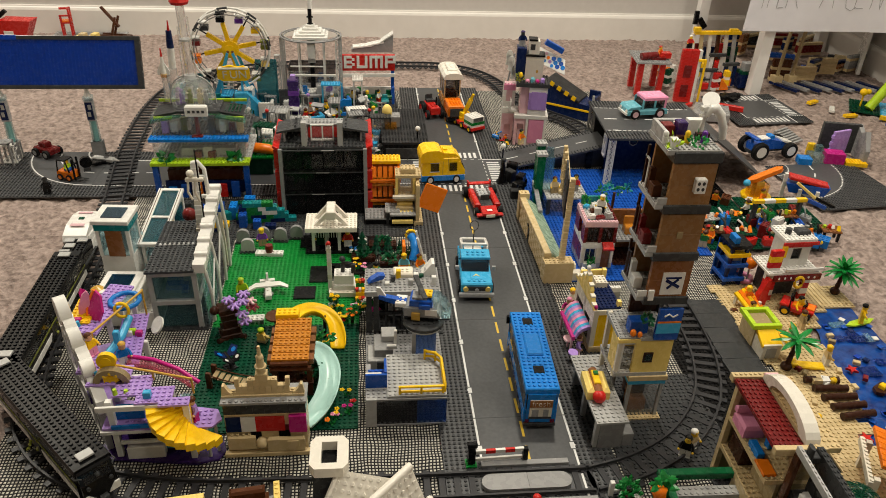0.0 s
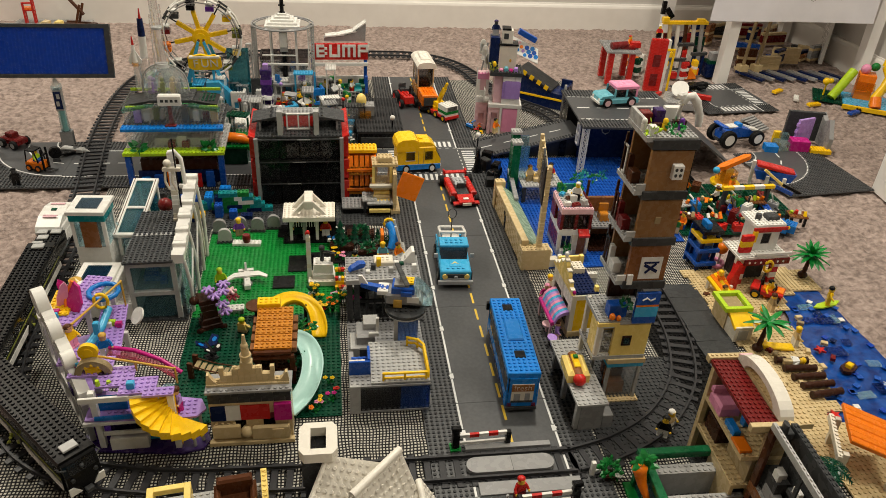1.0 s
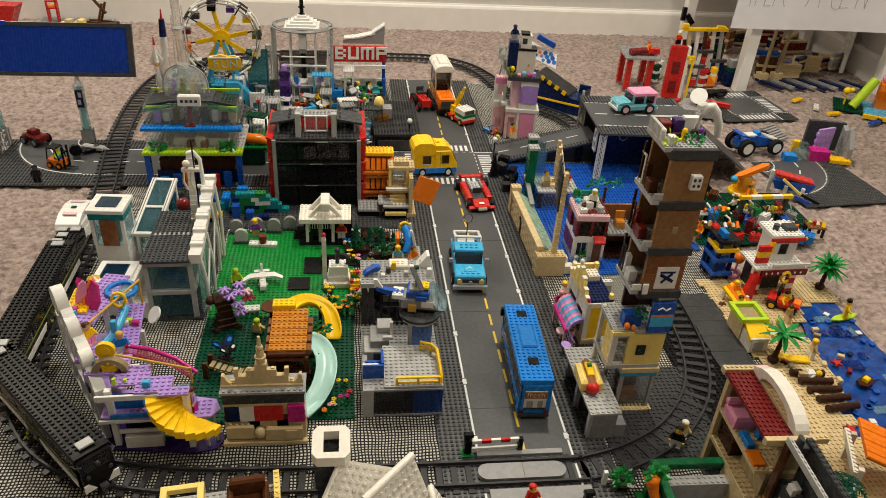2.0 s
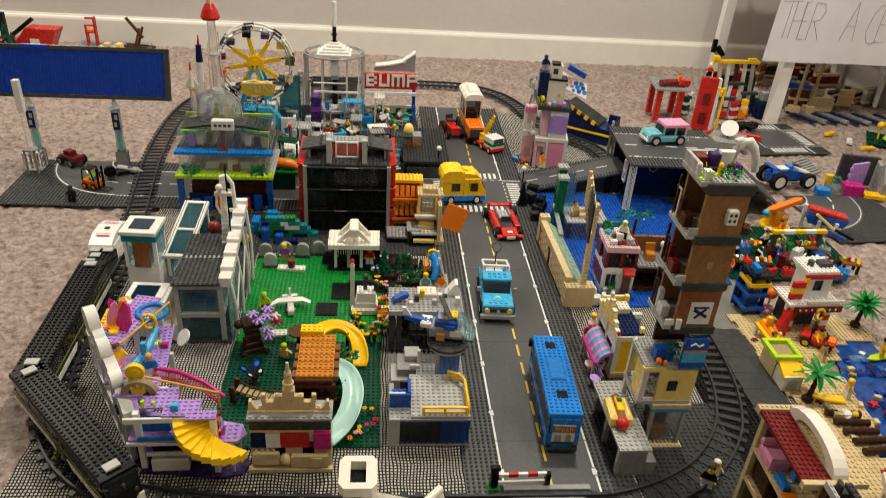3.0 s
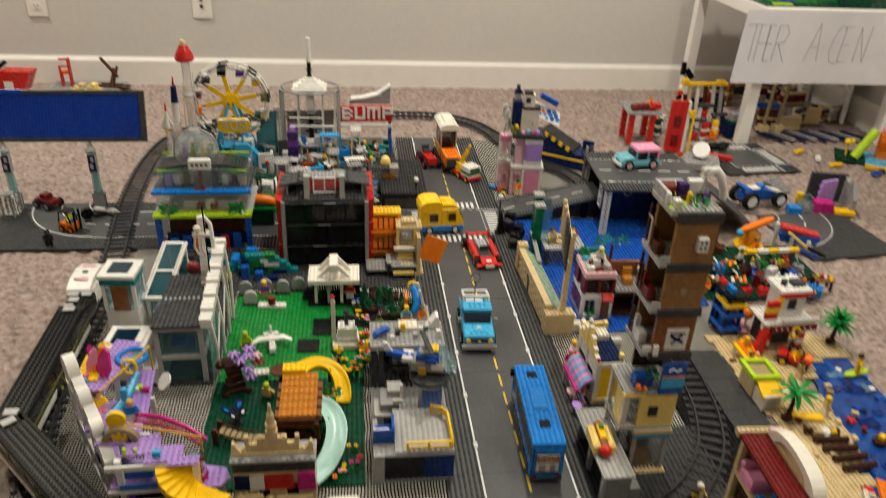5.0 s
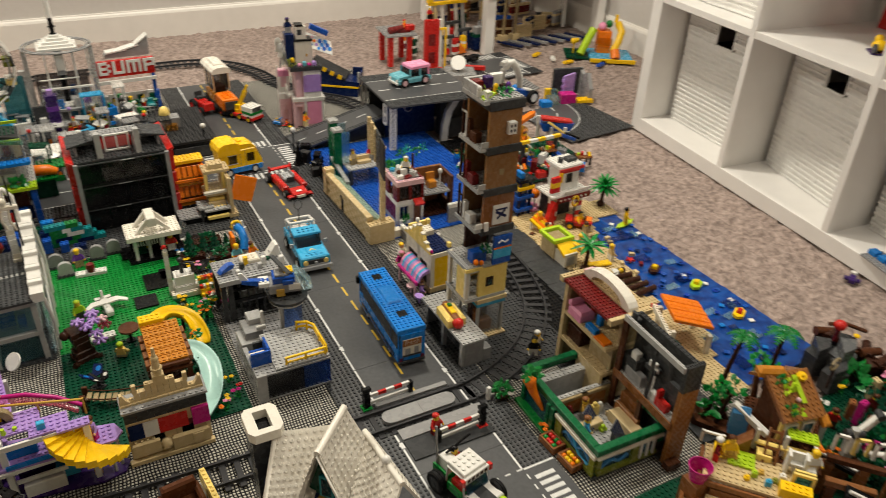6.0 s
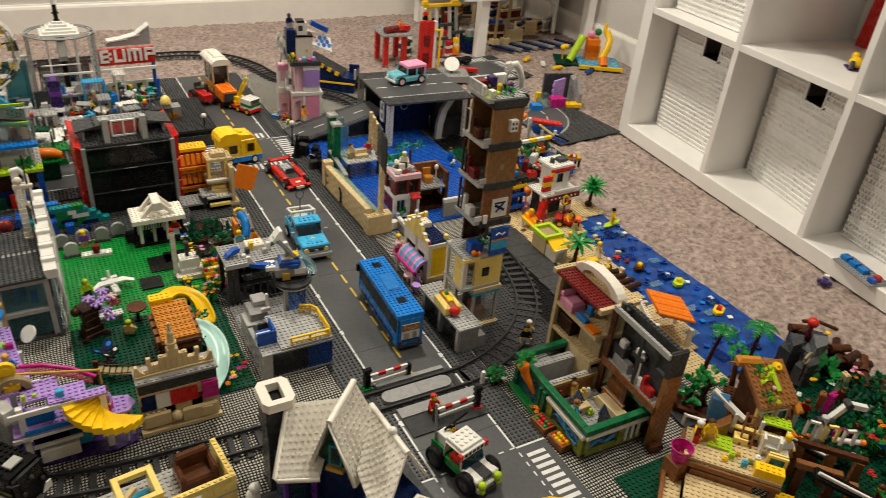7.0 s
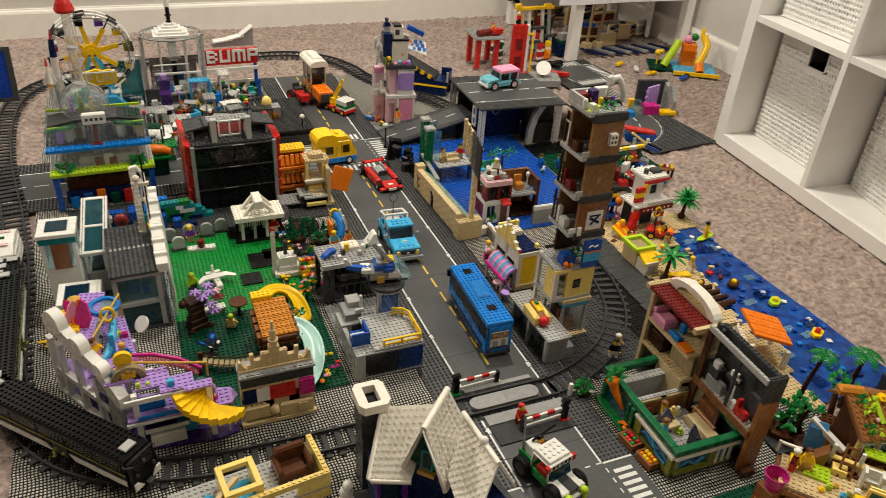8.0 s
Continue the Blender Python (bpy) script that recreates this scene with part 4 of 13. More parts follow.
def off_roader():
    o = thing("toy_off_roader", "white and green toy off-road truck with tall black tyres", "truck", 224, 616, 1.2, 14, k=1.12)
    part("frame", G().box(-18, -44, 12, 18, 44, 18), "green", o)
    part("side_skirt", G().box(-21, -14, 14, -18, 14, 26, 0, 0.5).box(18, -14, 14, 21, 14, 26, 0, 0.5), "green", o)
    part("hood", G().box(-20, -44, 18, 20, -16, 27, 0, 1.5), "white", o)
    part("hood_stripe", G().box(-8, -44.4, 20, 8, -16, 27.6), "dkgrey", o)
    part("roof", G().box(-18, -12, 50, 18, 18, 56, 0, 0.8).studs(-16, -8, 56, 4, 3), "white", o, "white studded roof")
    part("sign_bar", G().box(-20, -16, 43, 20, -12, 52, 0, 0.5), "white", o)
    for k in range(5):
        part("sign_mark", G().box(-16 + 7 * k, -16.5, 45, -11.5 + 7 * k, -16, 50), "bark", o)
    each("sign_end", ((-25, -17, 43, -20, -11, 52), (20, -17, 43, 25, -11, 52)), "red", o)
    part("windscreen", G().prism([(-20, 27), (-14, 43), (-12, 43), (-18, 27)], -17, 17, "x"), "skyglass", o)
    part("roll_frame", G().tube([(-19, -15, 20), (-19, -11, 50), (-19, 16, 50), (-19, 18, 20)], 1.6, 6).tube([(19, -15, 20), (19, -11, 50), (19, 16, 50), (19, 18, 20)], 1.6, 6), "white", o)
    part("cargo", G().box(-18, 20, 18, 18, 44, 24).box(-18, 20, 24, -15, 44, 32).box(15, 20, 24, 18, 44, 32), "green", o)
    part("seat", G().box(-17, -8, 20, 17, 10, 34, 0, 2), "red", o)
    part("cargo_box", G().box(-13, 22, 24, 2, 40, 46, 0, 1), "white", o)
    part("tank", G().cyl((2, 30, 30), (15, 30, 30), 7, None, 10), "red", o)
    part("antenna", G().tube([(-14, 40, 24), (-15, 44, 92)], 1.6, 6), "grey", o)
    part("flag_rod", G().tube([(-6, 34, 48), (30, 30, 62)], 1.8, 6), "black", o)
    part("bull_bar", G().box(-20, -49, 10, 20, -44, 18, 0, 1), "white", o)
    part("winch", G().box(-9, -52, 8, 9, -49, 16, 0, 1), "dkgrey", o)
    for sx in (-14, 14):
        part("headlight", G().ball((sx, -49, 22), 6, 0, 8, 6), "lime", o)
        part("fog_light", G().ball((sx, -50, 12), 4.5, 0, 8, 6), "lime", o)
    for yy in (-29, 29):
        for sx in (-23, 23):
            wheel(o, sx, yy, 15, 15, 12, "dkgrey")
    figure(221, 650, 30, 14, "red", "red", "black", sit=True)
    figure(238, 738, 1.2, 20, "red", "dkred", "red")


off_roader()


# ---------------------------------------------------------------- level crossing
def barrier(x, y, rz, post_green=True):
    o = thing("crossing_barrier", "red and white striped toy railway barrier on a black post", "barrier", x, y, 1.2, rz, "crossing barriers")
    part("post", G().box(-5, -5, 3, 5, 5, 30, 0, 1).cyl((0, 0, 30), (0, 0, 36), 6, None, 10).box(-7, -4, 36, 7, 4, 42, 0, 1), "black", o)
    part("foot", G().plate(-8, -8, 0, 2, 2, 3.2), "green" if post_green else "red", o)
    for i in range(5):
        part("arm_segment", G().box(6 + i * 14, -2, 21, 20 + i * 14, 2, 27), "red" if i % 2 else "white", o)
    part("lower_bar", G().box(6, -1.5, 7, 74, 1.5, 12), "white", o)
    part("end_post", G().box(74, -4, 0, 81, 4, 27, 0, 1), "black", o)


barrier(164, 832, 2)
barrier(310, 722, 183, False)

cr = thing("crossing_deck", "light grey smooth tiles filling the railway crossing", "crossing deck", 0, 0, 1.2)
mid = [(300 - 14 + 14 * math.sin(a), 792 - 14 * math.cos(a)) for a in [i * math.pi / 8 for i in range(9)]]
mid2 = [(188 - 14 * math.sin(a), 792 + 14 * math.cos(a)) for a in [i * math.pi / 8 for i in range(9)]]
part("rounded_tile", G().prism(mid + [(239, 806), (239, 778)], 0, 8.0, "z"), "grey", cr)
part("rounded_tile", G().prism(mid2 + [(238.6, 778), (238.6, 806)], 0, 8.0, "z"), "grey", cr)
part("edge_tile", G().box(178, 824, 0, 304, 833, 4.5, 0, 0.4), "grey", cr)
part("edge_tile", G().box(186, 742, 0, 330, 764, 4.5, 0, 0.4), "grey", cr)
part("ramp_tile", G().box(186, 700, 0, 322, 741, 2.6), "dkgrey", cr)


# ---------------------------------------------------------------- black train
def carriage(x, y, rz, L, front=False):
    o = thing("train_carriage", "glossy black toy train carriage with studded roof and white side stripe", "train", x, y, 9, rz, "train carriages")
    for yb in (-L / 2 + 14, L / 2 - 44):
        bg = part("bogie", G().box(-16, yb, 0, 16, yb + 30, 8, 0, 0.6), "dkgrey", o)
        for yy in (yb + 7, yb + 23):
            part("wheel", G().cyl((-21, yy, 6), (-17, yy, 6), 7.5, None, 12).cyl((17, yy, 6), (21, yy, 6), 7.5, None, 12), "black", bg)
    part("underframe", G().box(-23, -L / 2, 8, 23, L / 2, 14), "black", o)
    part("side_body", G().box(-24, -L / 2 + 1, 14, 24, L / 2 - 1, 38, 0, 0.6), "jet", o)
    for sx in (-1, 1):
        lo, hi = min(sx * 24, sx * 25), max(sx * 24, sx * 25)
        # slanted white stripe in two runs, a door gap with a plant between them
        for a, b, q in ((-L / 2 + 2, -L * 0.12, 1), (L * 0.0, L / 2 - 2, -1)):
            part("side_stripe", G().prism([(a, 15), (b - (10 if q > 0 else 0), 15), (b, 25), (a + (10 if q < 0 else 0), 25)], lo, hi, "x"), "white", o, "white side stripe")
        part("olive_line", G().box(lo, -L / 2 + 2, 34, hi - 0.3 * sx, L / 2 - 2, 36.5), "olive", o)
        part("door_recess", G().box(lo, -L * 0.11, 14, hi - 0.4 * sx, -L * 0.01, 33), "charcoal", o)
        part("step_plant", leaf_clump(G(), (sx * 26, -L * 0.06, 24), 7, 14, random.Random(int(L)), 0, 6), "olive", o)
        for i in range(5):
            a = -L / 2 + 10 + i * (L - 20) / 5
            part("side_window", G().box(min(sx * 23, sx * 24.4), a, 40, max(sx * 23, sx * 24.4), a + (L - 20) / 5 - 5, 56, 0, 0.4), "smoke", o)
    part("wall", G().box(-22.8, -L / 2 + 2, 38, 22.8, L / 2 - 2, 57), "jet", o)
    roof = G().prism([(-25, 56), (25, 56), (25, 60), (23, 64), (-23, 64), (-25, 60)], -L / 2 - 1, L / 2 + 1, "y")
    n = int((L - 20) / 8)
    roof.studs(-24, -4 * n, 64, 6, n, 0, None, 8)
    rf = part("roof", roof, "jet", o, "black studded roof")
    for yy in (-L / 2 + 8, L / 2 - 22):
        part("roof_tile", G().box(-11, yy, 65.8, 9, yy + 14, 68.6, 0, 0.5), "ltgrey", rf)
    if front:
        part("nose", G().prism([(-L / 2 - 12, 10), (-L / 2, 10), (-L / 2, 60), (-L / 2 - 5, 58), (-L / 2 - 9, 40)], -22, 22, "x"), "jet", o)
        for sx in (-1, 1):
            part("nose_stripe", G().prism([(sx * 8, 12), (sx * 23.4, 12), (sx * 23.4, 24), (sx * 17, 24)], -L / 2 - 13.4, -L / 2 - 11, "y"), "white", o)
            part("headlight", G().cyl((sx * 15, -L / 2 - 12.4, 34), (sx * 15, -L / 2 - 9, 34), 2.8, None, 10), "dkgrey", o)
            part("grip_bar", G().tube([(sx * 25.5, -L / 2 + 2, 54), (sx * 26.5, -L / 2 - 6, 56), (sx * 20, -L / 2 - 12, 57)], 1.3, 5), "dkgrey", o)
        part("windscreen", G().prism([(-L / 2 - 10, 42), (-L / 2 - 8.6, 42), (-L / 2 - 5.4, 57), (-L / 2 - 7, 57)], -17, 17, "x"), "smoke", o)
        part("lamp_ball", G().ball((0, -L / 2 - 10, 50), 3.2, 0, 10, 7), "dkgrey", o)
        part("coupling", G().box(-5, -L / 2 - 20, 10, 5, -L / 2 - 12, 15), "dkgrey", o)


carriage(-428, 903, 42.8, 286, True)
carriage(-522, 1158, 1.4, 312)
nose = thing("train_engine", "white toy train engine with rounded sloping nose and thin red stripes", "train", -541, 1440, 9, -1)
part("body", G().box(-24, -50, 8, 24, 50, 34, 0, 3), "white", nose)
part("roof", G().prism([(-52, 34), (52, 34), (54, 44), (44, 56), (16, 63), (-22, 62), (-48, 52), (-54, 42)], -22, 22, "x").box(-24, -40, 34, 24, 42, 50, 0, 4), "white", nose, "white rounded engine hood")
for yy in (-26, 24):
    part("emblem", G().at(0, yy, 62, 4 if yy < 0 else -6).box(-13, -2, 0, 13, 2, 1.4).box(-13, 4, -0.4, 13, 6, 1.0), "palepink", nose)
part("centre_hatch", G().box(-5, -3, 62.5, 5, 5, 64.4, 0, 0.4), "dkgreen", nose)
part("skirt", G().box(-25, -50, 3, 25, 50, 8), "black", nose)
cp_ = thing("train_tender", "black toy train coupling wagon with grey tiles and pipes", "train", -530, 1352, 9, 1)
part("deck", G().box(-22, -32, 8, 22, 32, 50, 0, 1).studs(-20, -28, 50, 5, 7), "jet", cp_)
for tx, ty in ((-12, -20), (-8, 2), (-14, 22), (10, 22)):
    part("roof_tile", G().box(tx - 9, ty - 7, 51.7, tx + 9, ty + 7, 54, 0, 0.4), "ltgrey", cp_)
part("pipe", G().tube([(26, -34, 30), (30, 0, 34), (26, 34, 30)], 2.2, 6).tube([(-26, -34, 24), (-28, 0, 28), (-26, 34, 24)], 2.2, 6), "dkgrey", cp_)
part("wheels", G().box(-18, -24, 0, 18, 24, 8), "dkgrey", cp_)

# ---------------------------------------------------------------- park and playground
def pavilion():
    o = thing("garden_pavilion", "small cream toy pavilion with flat eaves and a raised frame roof", "pavilion", -58, 1434, 1.4)
    for sx in (-34, -8, 18):
        for sy in (-20, 18):
            part("post", G().box(sx, sy, 3, sx + 6, sy + 5, 52), "ltgrey" if sx == -8 else "white", o)
    part("floor_slab", G().plate(-48, -28, 0, 14, 8, 3.2), "black", o)
    for sx in (-28, -2):
        part("grille", G().box(sx, -19, 46, sx + 20, -17, 52).box(sx + 2, -19, 34, sx + 3.4, -17, 46).box(sx + 7, -19, 34, sx + 8.4, -17, 46).box(sx + 12, -19, 34, sx + 13.4, -17, 46).box(sx + 17, -19, 34, sx + 18.4, -17, 46), "white", o)
    part("roof_plate", G().plate(-46, -30, 52, 13, 8, 9.6), "ivory", o, "flat cream roof slab")
    for sy in (-20, 12):
        part("roof_beam", G().prism([(-30, 61), (-22, 61), (6, 88), (34, 61), (42, 61), (12, 95), (0, 95)], sy, sy + 8, "y"), "ivory", o)
    part("roof_cap", G().box(-3, -26, 78, 15, 22, 96, 0, 1.5), "ivory", o)
    part("round_window", G().cyl((62, -12, 58), (62, -9, 58), 10, None, 14), "glass", o)
    part("back_panel", G().box(-40, 24, 3, 60, 27, 60), "black", o)
    figure(-20, 1432, 5, 0, "red", "white", "rust")
    figure(-76, 1440, 5, 0, "black", "dkgreen", "brown")


pavilion()

for gx, gy, r in ((-236, 1458, 0), (-196, 1466, 5), (-160, 1462, -4), (-128, 1472, 0), (-222, 1420, 3)):
    o = thing("gravestone", "grey rounded toy gravestone on green ground", "gravestone", gx, gy, 1.4, r, "gravestones")
    part("stone", G().box(-13, -4, 3, 13, 4, 18).arch(0, 18, 0.1, 13, -4, 4), "grey" if gx % 3 else "ltgrey", o)
    part("foot", G().plate(-16, -8, 0, 4, 2, 3.2), "dkgrey", o)
figure(-196, 1446, 1.4, 10, "purple", "dktan", "yellow")

bench = thing("memorial_bench", "white toy bench with a dark red barrel on it", "bench", -178, 1408, 1.4, -4)
part("seat", G().plate(-28, -8, 0, 7, 2, 6), "white", bench)
part("barrel", G().cyl((0, 0, 7), (0, 0, 15), 7, 8.5, 12).cyl((0, 0, 15), (0, 0, 23), 8.5, 7, 12), "dkred", bench)

pl = thing("toy_airplane", "small white toy airplane on the green lawn", "airplane", -166, 1272, 1.6, 8)
part("fuselage", G().box(-6, -30, 4, 6, 26, 14, 0, 2).studs(-4, -16, 14, 1, 3), "white", pl)
part("wing", G().prism([(-36, -14), (-22, -4), (22, -4), (36, -14), (38, -6), (22, 10), (-22, 10), (-38, -6)], 14, 17.2, "z"), "white", pl)
part("tail_fin", G().prism([(18, 14), (27, 14), (27, 28), (22, 28)], -2, 2, "x").box(-14, 18, 12, 14, 26, 14.4), "white", pl)
each("undercarriage", ((-9, -14, 0, 9, -6, 5), (-3, 16, 0, 3, 22, 5)), "grey", pl)
figure(-212, 1262, 2, 20, "lime", "dkgrey", "lime")

bp = thing("path_plate", "black smooth toy path tiles across the lawn", "path", 0, 0, 1.4)
for bx, by, bw, bh in ((-118, 1246, 5, 5), (-92, 1300, 6, 7), (-60, 1326, 17, 5), (-118, 1430, 5, 6), (20, 1400, 6, 9)):
    part("path_tile", G().box(bx, by, 1.8, bx + 8 * bw, by + 8 * bh, 3.6, 0, 0.3), "black", bp)

# white memorial with tall pillar and flower beds
mo = thing("white_monument", "white stepped toy monument with a dark statue and a tall pillar", "monument", -24, 1274, 2.6)
part("step", G().plate(-28, -24, 0, 7, 5, 9.6), "cream", mo)
part("step", G().plate(-20, -16, 9.6, 5, 4, 9.6), "white", mo)
part("block", G().box(-18, -12, 19.2, 18, 14, 40, 0, 0.6).studs(-16, -10, 40, 4, 3), "white", mo)
for k in range(10):
    part("pillar_brick", G().box(-30, -6, 9.6 * k, -22, 2, 9.6 * k + 9.3, 0, 0.5), "white" if k % 3 else "cream", mo)
part("pillar_top", G().box(-29, -5, 96, -23, 1, 102, 0, 0.5).ball((-26, -2, 105), 4, 1, 8, 6).box(-31, -4, 101, -22, 0, 104, 1), "white red", mo, "white pillar tip with a red bird")
part("statue", G().cyl((-2, 2, 41), (-2, 2, 62), 4, 3, 8).ball((-2, 2, 68), 6, 0, 8, 6).tube([(-2, 2, 60), (8, 0, 62), (18, -2, 60)], 2, 6).box(14, -6, 42, 22, 2, 60, 0, 1), "dkgrey", mo, "dark grey statue")
rnd = random.Random(11)
FC = ["yellow", "yellow", "white", "orange", "pink", "yellow", "magenta", "red"]
for i in range(11):
    fx, fy = rnd.gauss(0, 24), rnd.gauss(1200, 24)
    if fx < -40 and fy < 1170:
        continue
    flower_plant(fx, fy, 2, rnd.choice((2, 3, 4)), FC[i % 8], i)
for k, (bx, by, br) in enumerate(((-42, 1216, 9), (6, 1196, 9), (24, 1228, 8), (-8, 1172, 7))):
    o = thing("flower_shrub", "leafy green toy shrub among the flowers", "shrub", bx, by, 1.6)
    part("stem", G().cyl((0, 0, 0), (0, 0, 16), 3, None, 7), "bark", o)
    part("leaves", leaf_clump(G(), (0, 0, 18), br, 22, random.Random(300 + k), 0, 8), "leaf" if k % 2 else "hedge", o, kind="stuff")
    flower_plant(bx + 2, by - 3, 20 if k == 0 else 12, 6 if k == 0 else 3, FC[k], 350 + k)
for i in range(6):
    flower_plant(rnd.uniform(-36, 2), rnd.uniform(915, 985), 1.6, 2, FC[(i * 3) % 8], 80 + i)
for i in range(6):
    flower_plant(rnd.uniform(-10, 80), rnd.uniform(1330, 1450), 2, 3, ["white", "yellow", "pink", "azure"][i % 4], 120 + i)

# raised flower boxes between monument and station
for k in range(6):
    o = thing("flower_box", "white and yellow toy brick box with clustered flowers", "flower box", 6 + 18 * (k % 2), 1226 + 15 * (k // 2), 1.6)
    part("box", G().plate(-8, -6, 0, 2, 2, 9.6 + 9.6 * (k // 2)), ("cream", "green", "yellow")[k % 3], o)
    for q in range(3):
        part("bloom", G().cyl((-5 + 5 * q, 0, 10 + 9.6 * (k // 2)), (-5 + 5 * q, 0, 17 + 9.6 * (k // 2)), 3.6, 4.2, 8), ("yellow", "orange", "red", "white")[(k + q) % 4], o)

# hedges and small fir trees behind the monument
def fir(x, y, h, s):
    o = thing("fir_tree", "small dark green toy fir tree in tiers", "tree", x, y, 1.4)
    part("trunk", G().cyl((0, 0, 0), (0, 0, h * 0.3), 3, None, 8), "bark", o)
    for k in range(4):
        z0 = h * (0.15 + 0.2 * k)
        g = G()
        r = 17 * (1 - 0.2 * k) * h / 60
        for i in range(8):
            a, b = 0.785 * i, 0.785 * (i + 0.5)
            g.add([(0, 0, z0 + h * 0.26), (r * math.cos(a), r * math.sin(a), z0), (r * 0.7 * math.cos(b), r * 0.7 * math.sin(b), z0 + 3), (r * math.cos(a + .785), r * math.sin(a + .785), z0), (0, 0, z0)],
                  [(0, 1, 2), (0, 2, 3), (4, 2, 1), (4, 3, 2)])
        part("tier", g, s, o)


for fx, fy, fh in ((10, 1392, 62), (38, 1398, 48), (62, 1400, 46), (86, 1410, 30)):
    fir(fx, fy, fh, "dkgreen")
for hx, hy, n in ((-12, 1372, 6), (44, 1352, 5), (24, 1420, 7), (80, 1372, 4)):
    h = thing("hedge", "clipped green toy hedge of leafy pieces", "hedge", hx, hy, 1.4)
    part("soil", G().plate(0, 0, 0, n, 3, 9.6), "bark", h)
    g = leaf_clump(G(), (4 * n, 12, 14), 14, 60, random.Random(n), 0, 7)
    part("leaves", g, "hedge", h)

# blossoming tree with brown trunk
bt = thing("blossom_tree", "dark brown toy tree of stacked knotty pieces with lilac blossom", "tree", -216, 1146, 1.4, 20)
g = G()
for k, (tx, ty, tz, tw, th) in enumerate(((-18, -14, 0, 36, 10), (-15, -12, 10, 30, 12), (-12, -10, 22, 24, 16), (-14, -10, 38, 26, 12), (-16, -10, 50, 34, 10))):
    g.box(tx, ty, tz, tx + tw, ty + tw * 0.8, tz + th - 0.3, 0, 1.5)
g.tube([(0, 0, 40), (14, 4, 56), (28, 2, 66)], 4.5, 7).tube([(0, 0, 44), (-14, 4, 52), (-22, 2, 60)], 6, 7).ball((-22, 2, 56), 8, 0, 8, 6).tube([(-10, -8, 0), (-24, -16, 4)], 5, 7).tube([(8, -8, 0), (22, -18, 3)], 5, 7)
part("trunk", g, "bark", bt)
for k, (bx, by, bz, col) in enumerate(((2, -2, 74, "lav"), (10, -12, 66, "lav"), (24, -8, 68, "lav"), (20, -20, 52, "lav"), (38, -2, 62, "palepink"), (30, 8, 72, "lav"), (22, -26, 40, "lav"), (40, -10, 54, "redpink"))):
    g = G()
    for q in range(6):
        a = q * 1.047 + k
        g.tube([(bx, by, bz), (bx + 5 * math.cos(a), by + 5 * math.sin(a), bz + 3), (bx + 9 * math.cos(a), by + 9 * math.sin(a), bz)], 1.9, 5)
        g.ball((bx + 9 * math.cos(a), by + 9 * math.sin(a), bz), 3.2, 0, 6, 4)
    part("blossom", g.ball((bx, by, bz), 5, 0, 8, 5), col, bt)

# bench and round table under the tree
tb = thing("picnic_table", "round brown toy table beside a white bench", "table", -140, 1160, 1.6)
part("tabletop", G().cyl((0, 0, 26), (0, 0, 29), 17, None, 20), "brown", tb)
part("table_leg", G().cyl((0, 0, 0), (0, 0, 26), 3, None, 8).cyl((0, 0, 0), (0, 0, 3), 8, None, 10), "black", tb)
bn = thing("white_bench", "white toy bench with studs", "bench", -182, 1178, 1.6, 4)
part("seat", G().plate(-20, -8, 9, 5, 2, 3.2), "white", bn)
each("bench_leg", ((-18, -6, 0, -12, 6, 9), (12, -6, 0, 18, 6, 9)), "grey", bn)
figure(-160, 1120, 1.6, 160, "paleyellow", "tan", "lime", sit=True)

# butterfly play figure and a rope bridge
bf = thing("toy_butterfly", "blue and white patterned toy butterfly on the lawn", "butterfly", -204, 1058, 1.6, 35, k=1.1)
part("body", G().cyl((0, -14, 16), (0, 14, 20), 2.6, None, 8), "black", bf)
for sx in (-1, 1):
    for i, (yy, rr, c) in enumerate(((6, 15, "dkblue"), (-10, 11, "black"))):
        w = part("wing", G().at(sx * 2, yy, 18, 0, -35 * sx, 0).prism([(0, -3), (sx * rr * 0.6, -rr * 0.7), (sx * rr * 1.3, 0), (sx * rr, rr * 0.8), (0, 5)], 0, 1.8, "z"), c, bf)
        part("wing_spot", G().at(sx * 2, yy, 18, 0, -35 * sx, 0).cyl((sx * rr * 0.8, 0, 1.8), (sx * rr * 0.8, 0, 2.4), rr * 0.28, None, 8), "white" if i else "azure", w)
part("stand", G().cyl((0, 0, 0), (0, 0, 16), 1.6, None, 6).plate(-8, -8, 0, 2, 2, 3.2), "dkgrey", bf)
rb = thing("rope_bridge", "brown toy rope bridge with wooden planks", "bridge", -222, 1020, 2, -14)
for i in range(11):
    t = i / 10
    part("plank", G().box(i * 9, -9, 14 - 30 * t * (1 - t) + 4, i * 9 + 7, 9, 16.4 - 30 * t * (1 - t) + 4), "dktan", rb)
for sy in (-10, 10):
    part("rope", G().tube([(i * 9.9, sy, 24 - 30 * (i / 10) * (1 - i / 10)) for i in range(11)], 1.1, 5), "brown", rb)
for xx in (-4, 100):
    each("bridge_post", ((xx - 4, -13, 0, xx + 4, -8, 30), (xx - 4, 8, 0, xx + 4, 13, 30)), "brown", rb)


